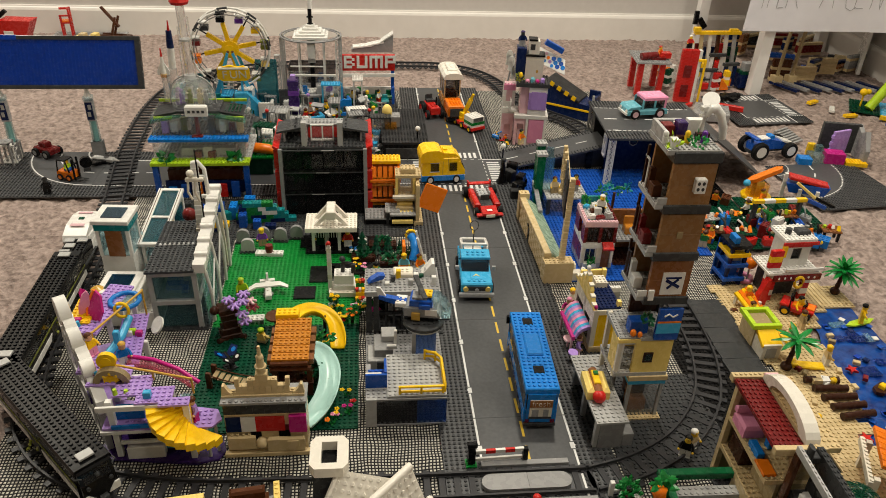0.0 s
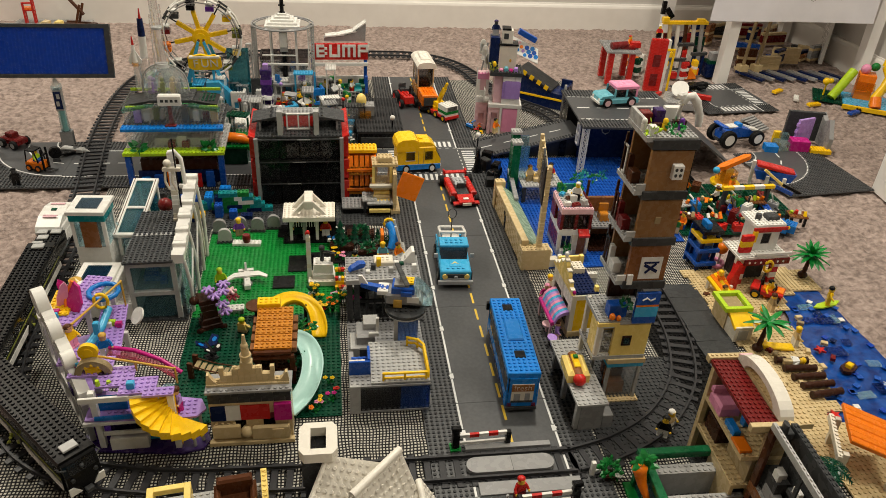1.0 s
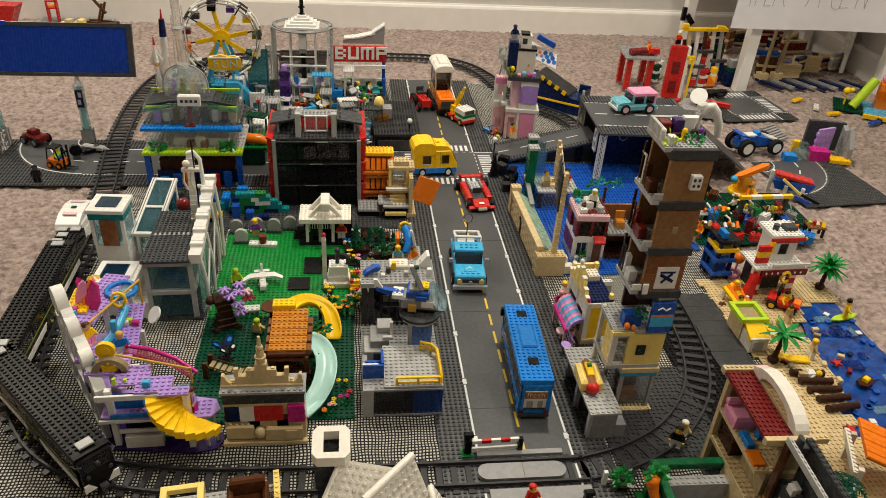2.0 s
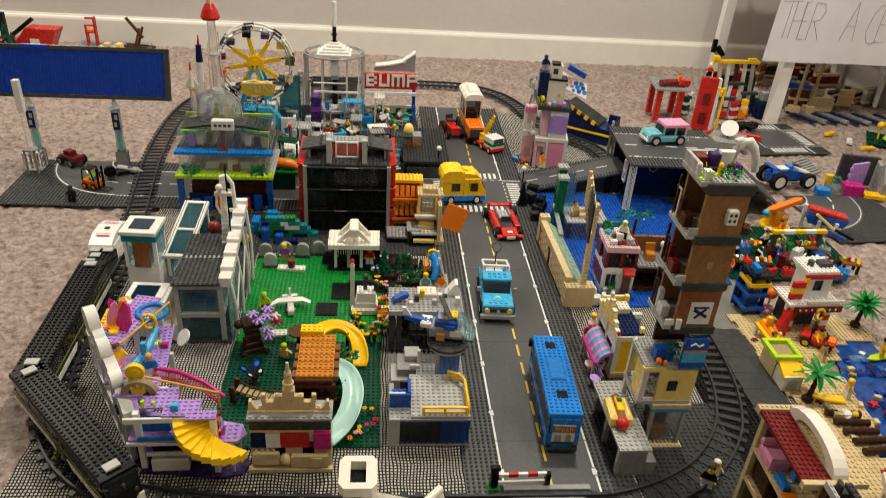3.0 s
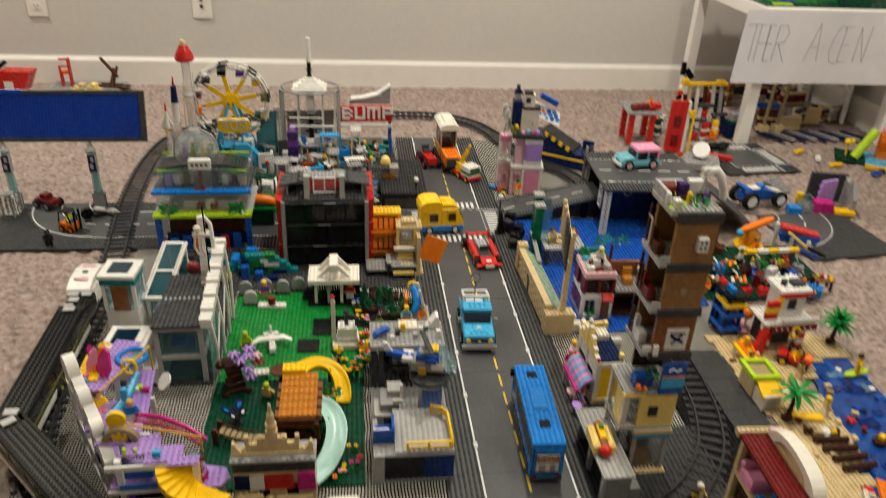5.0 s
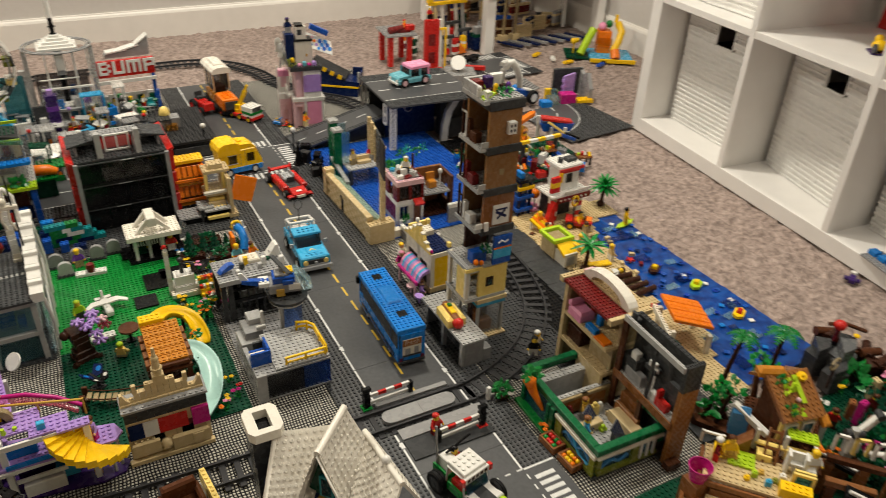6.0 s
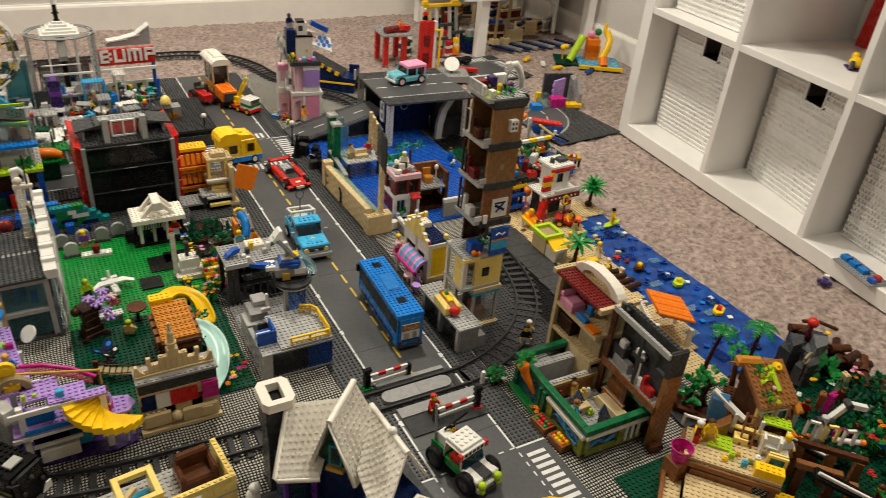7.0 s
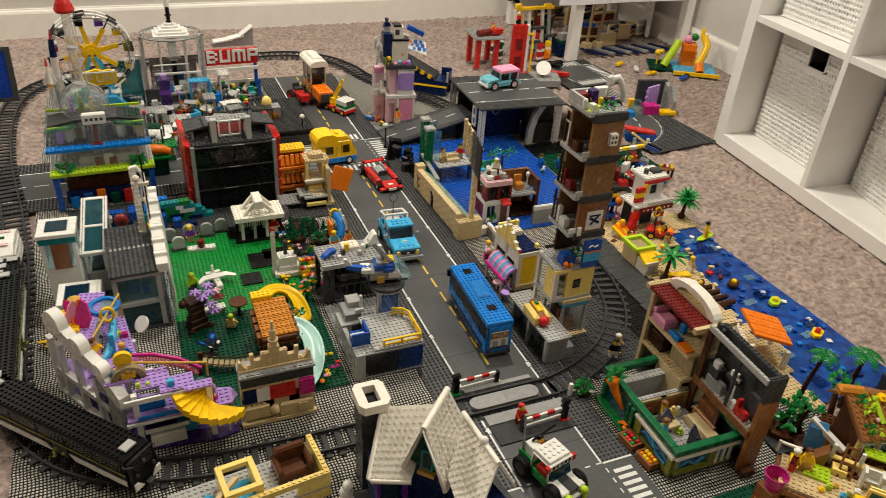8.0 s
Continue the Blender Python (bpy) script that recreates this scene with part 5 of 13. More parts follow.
# play house with two slides
def playhouse():
    o = thing("play_house", "toy tree house with orange studded roof, yellow and aqua slides", "play house", -96, 1030, 1.6)
    for sx in (-30, 22):
        for sy in (-44, 36):
            part("post", G().box(sx, sy, 0, sx + 8, sy + 8, 62), "brown", o)
    part("deck", G().plate(-32, -48, 26, 8, 12, 3.2), "bark", o)
    part("side_panel", G().box(-31, -40, 30, -28, 40, 58), "brown", o)
    for k in range(6):
        part("roof_plate", G().plate(-29, -52 + 16 * k, 74 + 1.2 * k, 7, 2, 6), "dkorange", o, "orange studded roof row")
    for sx in (-36, 24):
        for k in range(4):
            part("roof_edge_brick", G().box(sx, -44 + 22 * k, 64, sx + 10, -28 + 22 * k, 73, 0, 0.6), "rust", o)
    part("ridge_tile", G().box(-30, 42, 78, 6, 62, 94, 0, 1).studs(-28, 44, 94, 4, 2), "yellow", o)
    part("front_log", G().cyl((-31, -40, 56), (-31, 36, 56), 4, None, 8).cyl((-31, -40, 47), (-31, 36, 47), 4, None, 8), "brown", o)
    part("gable_log", G().cyl((-30, -54, 64), (30, -54, 64), 4.5, None, 8).cyl((-30, -54, 73), (26, -54, 73), 4.5, None, 8), "brown", o)
    # yellow helical slide
    def chute(pts, half, wallh, mat, label):
        g = G()
        pts = spline(pts, 5.0)
        n = len(pts)
        rows = []
        for i, p in enumerate(pts):
            a, b = Vector(pts[max(0, i - 1)]), Vector(pts[min(n - 1, i + 1)])
            d = (b - a); d.z = 0; d.normalize()
            s = Vector((-d.y, d.x, 0))
            prof = [(-half, wallh), (-half * 0.86, 1.2), (0, 0), (half * 0.86, 1.2), (half, wallh)]
            rows.append([Vector(p) + s * u + Vector((0, 0, w)) for u, w in prof] + [Vector(p) + s * u * 1.05 + Vector((0, 0, w - 2.2)) for u, w in reversed(prof)])
        vs = [v for r in rows for v in r]
        m = 10
        fs = [(i * m + k, i * m + (k + 1) % m, (i + 1) * m + (k + 1) % m, (i + 1) * m + k) for i in range(n - 1) for k in range(m)]
        fs += [tuple(range(m)), tuple(range((n - 1) * m, n * m))]
        part("slide", g.add(vs, fs, 0, True), mat, o, label)
    chute([(-12, 58, 62), (0, 84, 60), (20, 104, 54), (42, 108, 44), (58, 98, 30), (65, 80, 14), (65, 64, 5)], 13, 11, "yellow", "yellow curved slide")
    chute([(14, 10, 48), (34, 8, 46), (48, -6, 42), (56, -28, 36), (56, -52, 29), (50, -76, 22), (38, -98, 15), (22, -114, 9)], 16, 7, "aqua", "pale aqua curved slide")
    part("slide_support", G().cyl((42, 104, 0), (42, 104, 44), 3, None, 8).cyl((54, -40, 0), (54, -40, 32), 3, None, 8), "bark", o)
    lf = leaf_clump(G(), (44, 52, 40), 18, 40, random.Random(3), 0, 8)
    part("vine", lf, "leaf", o)
    part("vine", leaf_clump(G(), (30, -20, 30), 16, 40, random.Random(5), 0, 8), "hedge", o)


playhouse()
for i, (fx, fy) in enumerate(((-52, 1100), (-46, 1112), (-58, 1090))):
    flower_plant(fx, fy, 12, 3, ["yellow", "orange", "yellow"][i], 200 + i)


# ---------------------------------------------------------------- tan heritage facade with tricolour banner
def banner_house():
    o = thing("tan_facade", "tan toy facade with stepped parapet and a tricolour banner", "building", -178, 872, 0.5)
    stretch(o, 1, 1, 1.1)
    wall(o, "tan", 0, 0, 0, 14, "x", 9, [(4, 6, 1, 4), (9, 11, 1, 4)], [(4, "dkred"), (7, "dkgrey"), (8, "dkgrey")], 3, False)
    wall(o, "tan", 0, 8, 0, 3, "y", 9, (), [(7, "dkgrey"), (8, "dkgrey")], 4, False)
    wall(o, "tan", 104, 8, 0, 3, "y", 9, (), [(7, "dkgrey"), (8, "dkgrey")], 5, False)
    part("cornice", G().box(-2, -5, 86.4, 114, 34, 90, 0, 0.4).studs(0, -5, 90, 14, 1), "grey", o, "grey cornice plate")
    bn = part("banner", G().box(2, -3, 40, 22, -1, 64), "dkblue", o, "tricolour banner")
    part("banner_band", G().box(22.2, -3, 40, 42, -1, 64), "white", bn)
    part("banner_band", G().box(42.2, -3, 40, 82, -1, 64), "red", bn)
    part("awning", G().box(88, -5, 38, 112, 4, 66, 0, 1), "magenta", o)
    for x0, z0, n, h in ((-1, 90, 14, PL), (11, 93.2, 11, PL), (19, 96.4, 9, BR), (35, 106, 5, BR)):
        for i in range(n):
            brick(o, "tan", x0 + 8 * i, 6 if z0 == 90 else 9, z0, 1, 1, h, i in (0, n - 1))
    for xx, q in ((-1, 1), (111, -1)):
        part("corner_fin", G().prism([(xx, 93), (xx + 16 * q, 93), (xx + 9 * q, 100), (xx + 5 * q, 108), (xx + 2 * q, 108)], 8, 15, "y"), "tan", o)
    for xx in (19, 87):
        part("parapet_post", G().box(xx - 1, 9, 106, xx + 5, 15, 118, 0, 0.6), "tan", o)
    part("finial", G().box(47, 7, 112, 63, 19, 126, 0, 1).cyl((55, 13, 126), (55, 13, 146), 6.5, 5, 10).cyl((55, 13, 133), (55, 13, 136), 8, None, 10).ball((55, 13, 149), 5.5, 0, 8, 6).cyl((55, 13, 150), (55, 13, 166), 3.4, 2.0, 8), "tan", o, "tan turned finial")
    part("relief", G().box(2, -6, 12, 40, 0, 34, 0, 3).studs(4, -6, 34, 4, 1), "tan", o, "weathered tan relief")
    part("relief", G().box(56, -7, 8, 108, 0, 30, 0, 3).box(84, -9, 12, 100, -7, 26, 0, 0.6), "tan", o, "weathered tan relief")
    part("relief", G().ball((48, -3, 20), 9, 0, 8, 5), "tan", o)
    part("ground_step", G().box(-4, -8, 0, 114, 0, 6, 0, 0.5), "tan", o)
    part("window_glass", G().box(32, 3, 10, 48, 5, 38), "smoke", o)
    part("window_glass", G().box(72, 3, 10, 88, 5, 38), "smoke", o)
    part("inner_box", G().box(12, 20, 0, 98, 32, 80), "dkred", o)


banner_house()


# ---------------------------------------------------------------- lilac and white villa with spiral stair
def villa():
    o = thing("pool_villa", "white and lilac toy villa with terraces and yellow spiral stair", "villa", -370, 866, 0.5, 2)
    part("base", G().prism([(8, 4), (150, -18), (180, -12), (188, 4), (182, 24), (150, 34), (20, 50)], 0, 3.2, "z"), "dkpurple", o, "dark purple rounded base")
    for px, py, h in ((40, 4, 104), (34, 52, 104), (118, 20, 100), (76, 44, 100), (142, -8, 104)):
        part("column", G().box(px, py, 3, px + 8, py + 8, h), "white", o)
    part("lower_floor", G().prism([(30, 0), (140, -8), (176, -8), (188, 6), (180, 26), (140, 36), (30, 60)], 58, 61.2, "z").studs(136, -4, 61.2, 5, 4).studs(56, 8, 61.2, 9, 4), "lav", o, "lilac studded terrace")
    part("floor_edge", G().box(28, -4, 53, 136, 0, 58), "white", o)
    for x0, y0, nx, ny in ((112, -12, 5, 2), (80, -4, 6, 4), (48, 12, 6, 5), (8, 36, 7, 5), (-12, 64, 5, 4)):
        part("roof_terrace", G().plate(x0, y0, 104 + 0.3 * (x0 % 5), nx, ny, 3.2), "lav", o, "lilac studded roof terrace")
    each("beam", ((30, -6, 96, 132, -2, 104), (30, 56, 96, 76, 60, 104)), "white", o)
    # rear terraces
    part("rear_terrace", G().at(-42, 150, 0, 0, 0, -12).plate(0, 0, 112, 5, 16, 3.2), "lav", o, "long lilac terrace")
    part("rear_terrace", G().at(18, 104, 0, 0, 0, 5).plate(0, 0, 74, 5, 17, 3.2), "lav", o, "long lilac terrace")
    for px, py, h in ((-30, 158, 112), (-4, 190, 112), (-8, 262, 112), (20, 244, 112), (24, 112, 74), (50, 170, 74), (16, 232, 74)):
        part("column", G().box(px, py, 0, px + 7, py + 7, h), "white", o)
    # white arched flank, running back at a slant
    def fx(y):
        return 34 - 0.56 * y
    def sheet(y0, y1, zs0, zs1, th=11):
        """A slanting upright panel between two places of the flank, each with its own foot and top."""
        (a0, a1), (b0, b1) = zs0, zs1
        xa, xb = fx(y0), fx(y1)
        return G().add([(xa, y0, a0), (xb, y1, b0), (xb, y1, b1), (xa, y0, a1), (xa + th, y0 + th / 2, a0), (xb + th, y1 + th / 2, b0), (xb + th, y1 + th / 2, b1), (xa + th, y0 + th / 2, a1)],
                       [(0, 1, 2, 3), (7, 6, 5, 4), (3, 2, 6, 7), (0, 4, 5, 1), (0, 3, 7, 4), (1, 5, 6, 2)])
    tops = [(18, 92), (44, 112), (60, 128), (84, 134), (104, 138), (124, 146), (150, 156), (176, 154)]
    for (ya, za), (yb, zb) in zip(tops, tops[1:]):
        part("flank_band", sheet(ya, yb, (za - 28, za), (zb - 28, zb), 14), "white", o, "curved white side band")
    part("flank_panel", sheet(18, 48, (0, 70), (0, 84), 7), "ltgrey", o, "pale grey side wall")
    part("flank_panel", sheet(48, 70, (58, 84), (58, 96), 7), "ltgrey", o)
    part("flank_sill", sheet(48, 180, (44, 54), (44, 54), 8), "white", o)
    part("flank_sill", sheet(48, 180, (0, 6), (0, 6), 8), "white", o)
    for yy in (70, 112, 152, 174):
        part("flank_column", sheet(yy, yy + 8, (0, 108), (0, 112), 7), "white", o)
    part("side_floor", G().add([(fx(48) + 8, 52, 50), (fx(178) + 8, 182, 50), (fx(178) + 60, 200, 50), (fx(48) + 40, 66, 50), (fx(48) + 8, 52, 54), (fx(178) + 8, 182, 54), (fx(178) + 60, 200, 54), (fx(48) + 40, 66, 54)], [(3, 2, 1, 0), (4, 5, 6, 7), (0, 1, 5, 4), (2, 3, 7, 6), (1, 2, 6, 5), (3, 0, 4, 7)]), "lav", o, "lilac inner floor")
    part("side_floor", G().add([(fx(48) + 8, 52, 0), (fx(178) + 8, 182, 0), (fx(178) + 60, 200, 0), (fx(48) + 40, 66, 0), (fx(48) + 8, 52, 3), (fx(178) + 8, 182, 3), (fx(178) + 60, 200, 3), (fx(48) + 40, 66, 3)], [(3, 2, 1, 0), (4, 5, 6, 7), (0, 1, 5, 4), (2, 3, 7, 6), (1, 2, 6, 5), (3, 0, 4, 7)]), "dkpurple", o)
    for cy, cz, r in ((150, 154, 21), (100, 138, 17), (54, 122, 13)):
        part("scroll", G().cyl((fx(cy) - 2, cy - 1, cz), (fx(cy) + 12, cy + 7, cz), r, None, 20), "white", o)
        part("scroll_band", G().cyl((fx(cy) + 11, cy + 6.4, cz), (fx(cy) + 13, cy + 7.6, cz), r * 0.55, None, 14), "gold", o)
    part("purple_window", sheet(46, 62, (66, 78), (66, 78), -2), "dkpurple", o)
    # emblem over the front
    em = part("emblem_arch", G().at(-20, 44, 0).arch(62, 107, 15, 24, -6, 4, 14), "dktan", o, "arched tan emblem with gold crown")
    part("crown", G().at(-20, 44, 0).box(52, -4, 108, 72, 2, 118, 0, 2).ball((54, -2, 120), 5, 0, 8, 5).ball((70, -2, 120), 5, 0, 8, 5).ball((62, -2, 124), 5, 0, 8, 5), "yellow", em)
    part("gold_disc", G().at(-22, 48, -4).cyl((60, 0, 142), (60, 7, 142), 13, None, 16).cyl((60, -1, 142), (60, 0, 142), 7, None, 12).box(50, 0, 122, 70, 7, 134, 0, 2), "yellow", o, "gold disc ornament")
    # spiral stair from the roof to the lower terrace
    cx, cy = 146, 0
    n = 11
    for i in range(n):
        a, b = radians(172 + i * 14.5), radians(172 + (i + 1) * 14.5)
        z1 = 104 - i * 4.4
        part("stair_step", G().prism([(cx + r * math.cos(t), cy + r * math.sin(t)) for r, t in ((5, a), (52, a), (52, b), (5, b))], z1 - 12, z1, "z"), "yellow", o)
    part("stair_column", G().cyl((cx, cy, 3), (cx, cy, 106), 5, None, 10), "yellow", o)
    # rails, pool and small fittings
    part("gold_rail", G().tube([(40, 62, 122), (150, 30, 116)], 1.8, 6).tube([(40, 62, 107), (40, 62, 124)], 1.6, 6).tube([(96, 46, 104), (96, 46, 120)], 1.6, 6).tube([(150, 30, 90), (150, 30, 118)], 1.6, 6), "gold", o)
    part("gold_rail", G().tube([(0, 120, 134), (44, 236, 126)], 1.8, 6).tube([(0, 120, 108), (0, 120, 136)], 1.6, 6).tube([(44, 236, 80), (44, 236, 128)], 1.6, 6), "gold", o)
    part("gold_ring", G().tube([(24 + 10 * math.cos(i * 0.52), 188, 124 + 13 * math.sin(i * 0.52)) for i in range(12)], 2.6, 6, 0, True), "yellow", o)
    part("pool_rim", G().tube([(20 + 22 * math.cos(i * 0.524), 222 + 22 * math.sin(i * 0.524), 118) for i in range(12)], 4, 7, 0, True), "azure", o, "blue oval pool rim")
    part("pool_water", G().cyl((20, 222, 114), (20, 222, 116), 20, None, 14), "ltblueglass", o)
    part("blue_panel", G().box(44, -4, 62, 112, -1, 68), "azure", o)
    part("blue_post", G().box(20, 140, 76, 28, 148, 118, 0, 1), "medblue", o)
    part("blue_slide", G().tube([(30, 196, 104), (26, 160, 96), (14, 128, 90), (-4, 108, 86)], 6, 8), "medblue", o)
    part("pink_slide", G().tube([(44, 116, 92), (80, 110, 88), (116, 98, 78), (146, 84, 62)], 3.2, 8), "magenta", o, "magenta slide rail")
    part("pink_slide", G().tube([(44, 102, 88), (80, 96, 84), (116, 84, 74), (140, 74, 60)], 2.6, 8).add([(44, 104, 88), (44, 114, 90), (80, 108, 86), (80, 98, 84), (116, 96, 76), (116, 86, 74), (142, 82, 61), (138, 76, 59)], [(0, 1, 2, 3), (3, 2, 4, 5), (5, 4, 6, 7)]), "redpink", o, "translucent pink slide bed")
    part("counter", G().box(44, 16, 62, 84, 30, 78, 0, 1), "azure", o)
    part("counter", G().box(96, 14, 3, 124, 30, 22, 0, 1), "medblue", o)
    part("white_counter", G().box(56, -2, 3, 106, 10, 24, 0, 1).box(50, 0, 30, 112, 3, 36), "white", o)
    part("dark_core", G().box(50, 30, 3, 136, 34, 56), "dkpurple", o)
    part("fan_disc", G().at(70, 190, 92, 0, 40, 30).cyl((0, 0, 0), (3, 0, 0), 14, None, 16).cyl((3, 0, 0), (4, 0, 0), 9, None, 12), "white", o)
    part("fan_disc", G().at(138, 20, 84, 0, 60, 70).cyl((0, 0, 0), (3, 0, 0), 13, None, 16).cyl((3, 0, 0), (4, 0, 0), 8, None, 12), "ltblueglass", o)
    part("sun_umbrella", G().cyl((-22, 236, 116), (-22, 236, 136), 1.6, None, 6).cyl((-22, 236, 133), (-22, 236, 138), 10, 2, 10), "gold", o)
    part("surfboard", G().at(-34, 190, 114, 10, 14, 20).prism([(-6, 0), (6, 0), (8, 20), (5, 44), (0, 52), (-5, 44), (-8, 20)], -1.5, 1.5, "y"), "pink", o)
    part("surfboard", G().at(-22, 200, 114, -8, -10, 40).prism([(-6, 0), (6, 0), (8, 20), (5, 40), (0, 46), (-5, 40), (-8, 20)], -1.5, 1.5, "y"), "magenta", o)
    part("yellow_deck", G().plate(-50, 166, 116, 4, 8, 3.2), "yellow", o)
    part("flower_pot", leaf_clump(G(), (150, 14, 68), 8, 12, random.Random(17), 0, 6), "lav", o)
    vr = random.Random(14)
    for k in range(16):
        x, y, z = vr.choice(((60, 20, 107.4), (26, 50, 107.4), (4, 74, 107.4), (100, 6, 107.4), (-30, 170, 115.4), (-14, 220, 115.4), (30, 130, 77.4), (36, 190, 77.4), (150, 2, 61.2)))
        x, y = x + vr.uniform(-9, 9), y + vr.uniform(-7, 7)
        c = vr.choice(["pink", "magenta", "gold", "azure", "white", "yellow", "lime", "medblue"])
        part("terrace_item", G().cyl((x, y, z), (x, y, z + vr.uniform(5, 16)), 3.6, 2.6, 8) if k % 2 else G().box(x - 5, y - 4, z, x + 5, y + 4, z + vr.uniform(4, 12), 0, 1), c, o)
    part("chain_post", G().cyl((178, 4, 3), (178, 4, 58), 2.4, None, 8).cyl((168, -6, 3), (168, -6, 58), 2.4, None, 8), "ltgrey", o)


villa()
sl = thing("pink_sail", "magenta toy sail panel with an orange edge on the villa", "sail", -392, 1044, 112, -30)
part("sail", G().at(0, 0, 0, -20).prism([(-12, 0), (10, 0), (16, 20), (8, 44), (-4, 50), (-14, 24)], -2, 2, "y"), "magenta", sl)
part("sail_edge", G().at(0, 0, 0, -20).tube([(-12, -2, 0), (-14, -2, 24), (-4, -2, 50)], 2.4, 6), "orange", sl)
part("foot", G().plate(-12, -8, -2, 3, 2, 4), "paleyellow", sl)
figure(-372, 968, 108, 60, "yellow", "pink", "brown", "flesh")
figure(-336, 984, 78, 20, "azure", "white", "gold", "flesh")
figure(-220, 880, 62, -40, "lav", "magenta", "brown", "flesh")


# ---------------------------------------------------------------- white house with dark studded roof and tall white frames
def modern_house():
    o = thing("white_glass_house", "two storey white toy house with blue glass and dark studded roof", "house", -346, 1168, 0.5, 2)
    for z in (0, 57.6):
        for px in (0, 72):
            part("corner_post", G().box(px, 0, z, px + 8, 8, z + 54), "ltgrey", o)
            part("corner_post", G().box(px, 92, z, px + 8, 100, z + 54), "ltgrey", o)
        part("front_glass", G().box(8, 3, z + 4, 72, 5.4, z + 50), "tealglass", o)
        part("side_glass", G().box(74.6, 8, z + 4, 77, 92, z + 50), "tealglass", o)
        part("lintel", G().box(0, 0, z + 50, 80, 100, z + 57.6), "ltgrey", o)
    wall(o, "white", 0, 8, 0, 10, "y", 12, (), (), 7, False)
    wall(o, "white", 8, 92, 0, 8, "x", 12, (), (), 8, False)
    part("floor_inside", G().box(8, 8, 0, 72, 92, 3), "dkgrey", o)
    part("furniture", G().box(20, 30, 60, 44, 60, 72).box(48, 20, 60, 60, 30, 78), "blue", o)
    part("roof", G().at(0, 0, 116, -3).plate(-2, -4, 0, 10, 24, 4), "dkgrey", o, "dark grey studded roof")
    part("low_wing", G().box(-40, 2, 0, 0, 60, 34, 0, 1).studs(-40, 4, 34, 5, 6), "white", o)


modern_house()


def stepped_edge():
    """A chunky white beam of overlapping slope bricks climbing along the roof edge, on slim slanting legs."""
    o = thing("stepped_parapet", "white stepped toy beam climbing on slim slanting legs", "parapet", -262, 1176, 0.5)
    for i in range(6):
        y0, z0 = 33 * i, 112 + 8.6 * i
        part("beam_brick", G().prism([(y0 - 4, z0), (y0 + 34, z0 + 8), (y0 + 34, z0 + 22), (y0 + 6, z0 + 15), (y0 + 6, z0 + 20), (y0 - 4, z0 + 17)], -8, 12, "x"), "white", o)
        part("beam_lip", G().box(-9, y0 + 20, z0 + 12, 13, y0 + 32, z0 + 25, 0, 1), "white", o)
    for y0, z1 in ((4, 112), (70, 128), (134, 146), (186, 160)):
        part("slant_leg", G().tube([(10, y0, z1), (15, y0 + 3, z1 * 0.55), (12, y0 + 8, 0)], 3.2, 6), "white", o)
    for y0, z1 in ((36, 116), (104, 134)):
        part("cross_brace", G().tube([(13, y0 - 30, z1 * 0.25), (13, y0 + 30, z1 * 0.85)], 1.8, 6), "white", o)
    part("side_glass", G().box(3, 2, 2, 5, 92, 52), "ltblueglass", o)
    part("side_glass", G().box(3, 2, 58, 5, 92, 108), "ltblueglass", o)
    part("slope_panel", G().prism([(196, 0), (214, 0), (196, 120)], 0, 7, "x"), "cream", o)


stepped_edge()


def white_pylon():
    o = thing("white_pylon", "tall white toy pylon of stepped bricks with an arched frame", "pylon", -290, 1316, 0.5, 3)
    for i in range(14):
        part("pylon_brick", G().prism([(1.8 * i, 118 + 8.4 * i), (1.8 * i + 15, 118 + 8.4 * i), (1.8 * i + 12, 126.2 + 8.4 * i), (1.8 * i, 126.2 + 8.4 * i)], 0, 12, "x"), "white" if i % 5 else "cream", o)
    part("pylon_leg", G().box(-1, -4, 0, 12, 20, 118, 0, 0.5), "cream", o)
    part("pylon_frame", G().tube([(22, 26, 118), (24, 28, 180), (22, 30, 222), (12, 28, 238), (2, 26, 236)], 4, 7), "white", o)
    part("frame_rung", G().box(10, 22, 168, 22, 28, 173, 0, 0.5).box(10, 24, 206, 22, 30, 211, 0, 0.5), "white", o)


white_pylon()
sk = thing("skeleton_rack", "white jointed toy skeleton hanging from a thin black mast", "skeleton", -268, 1290, 0.5)
part("mast", G().cyl((0, 0, 0), (0, 0, 285), 1.5, None, 6), "black", sk)
part("bone_frame", G().box(-22, -4, 226, 8, 4, 232, 0, 1).tube([(-18, 0, 226), (-20, -2, 206), (-15, 0, 190)], 2.2, 6).tube([(-6, 0, 226), (-8, -2, 204), (-2, 0, 186)], 2.2, 6).ball((-13, 0, 240), 7, 0, 8, 6), "cream", sk)
gb = thing("rust_globe", "small dark red toy globe on a pole", "globe", -322, 1400, 0.5)
part("globe", G().ball((0, 0, 100), 14, 0, 12, 8), "dkred", gb)
part("pole", G().cyl((0, 0, 0), (0, 0, 88), 3, None, 8), "white", gb)


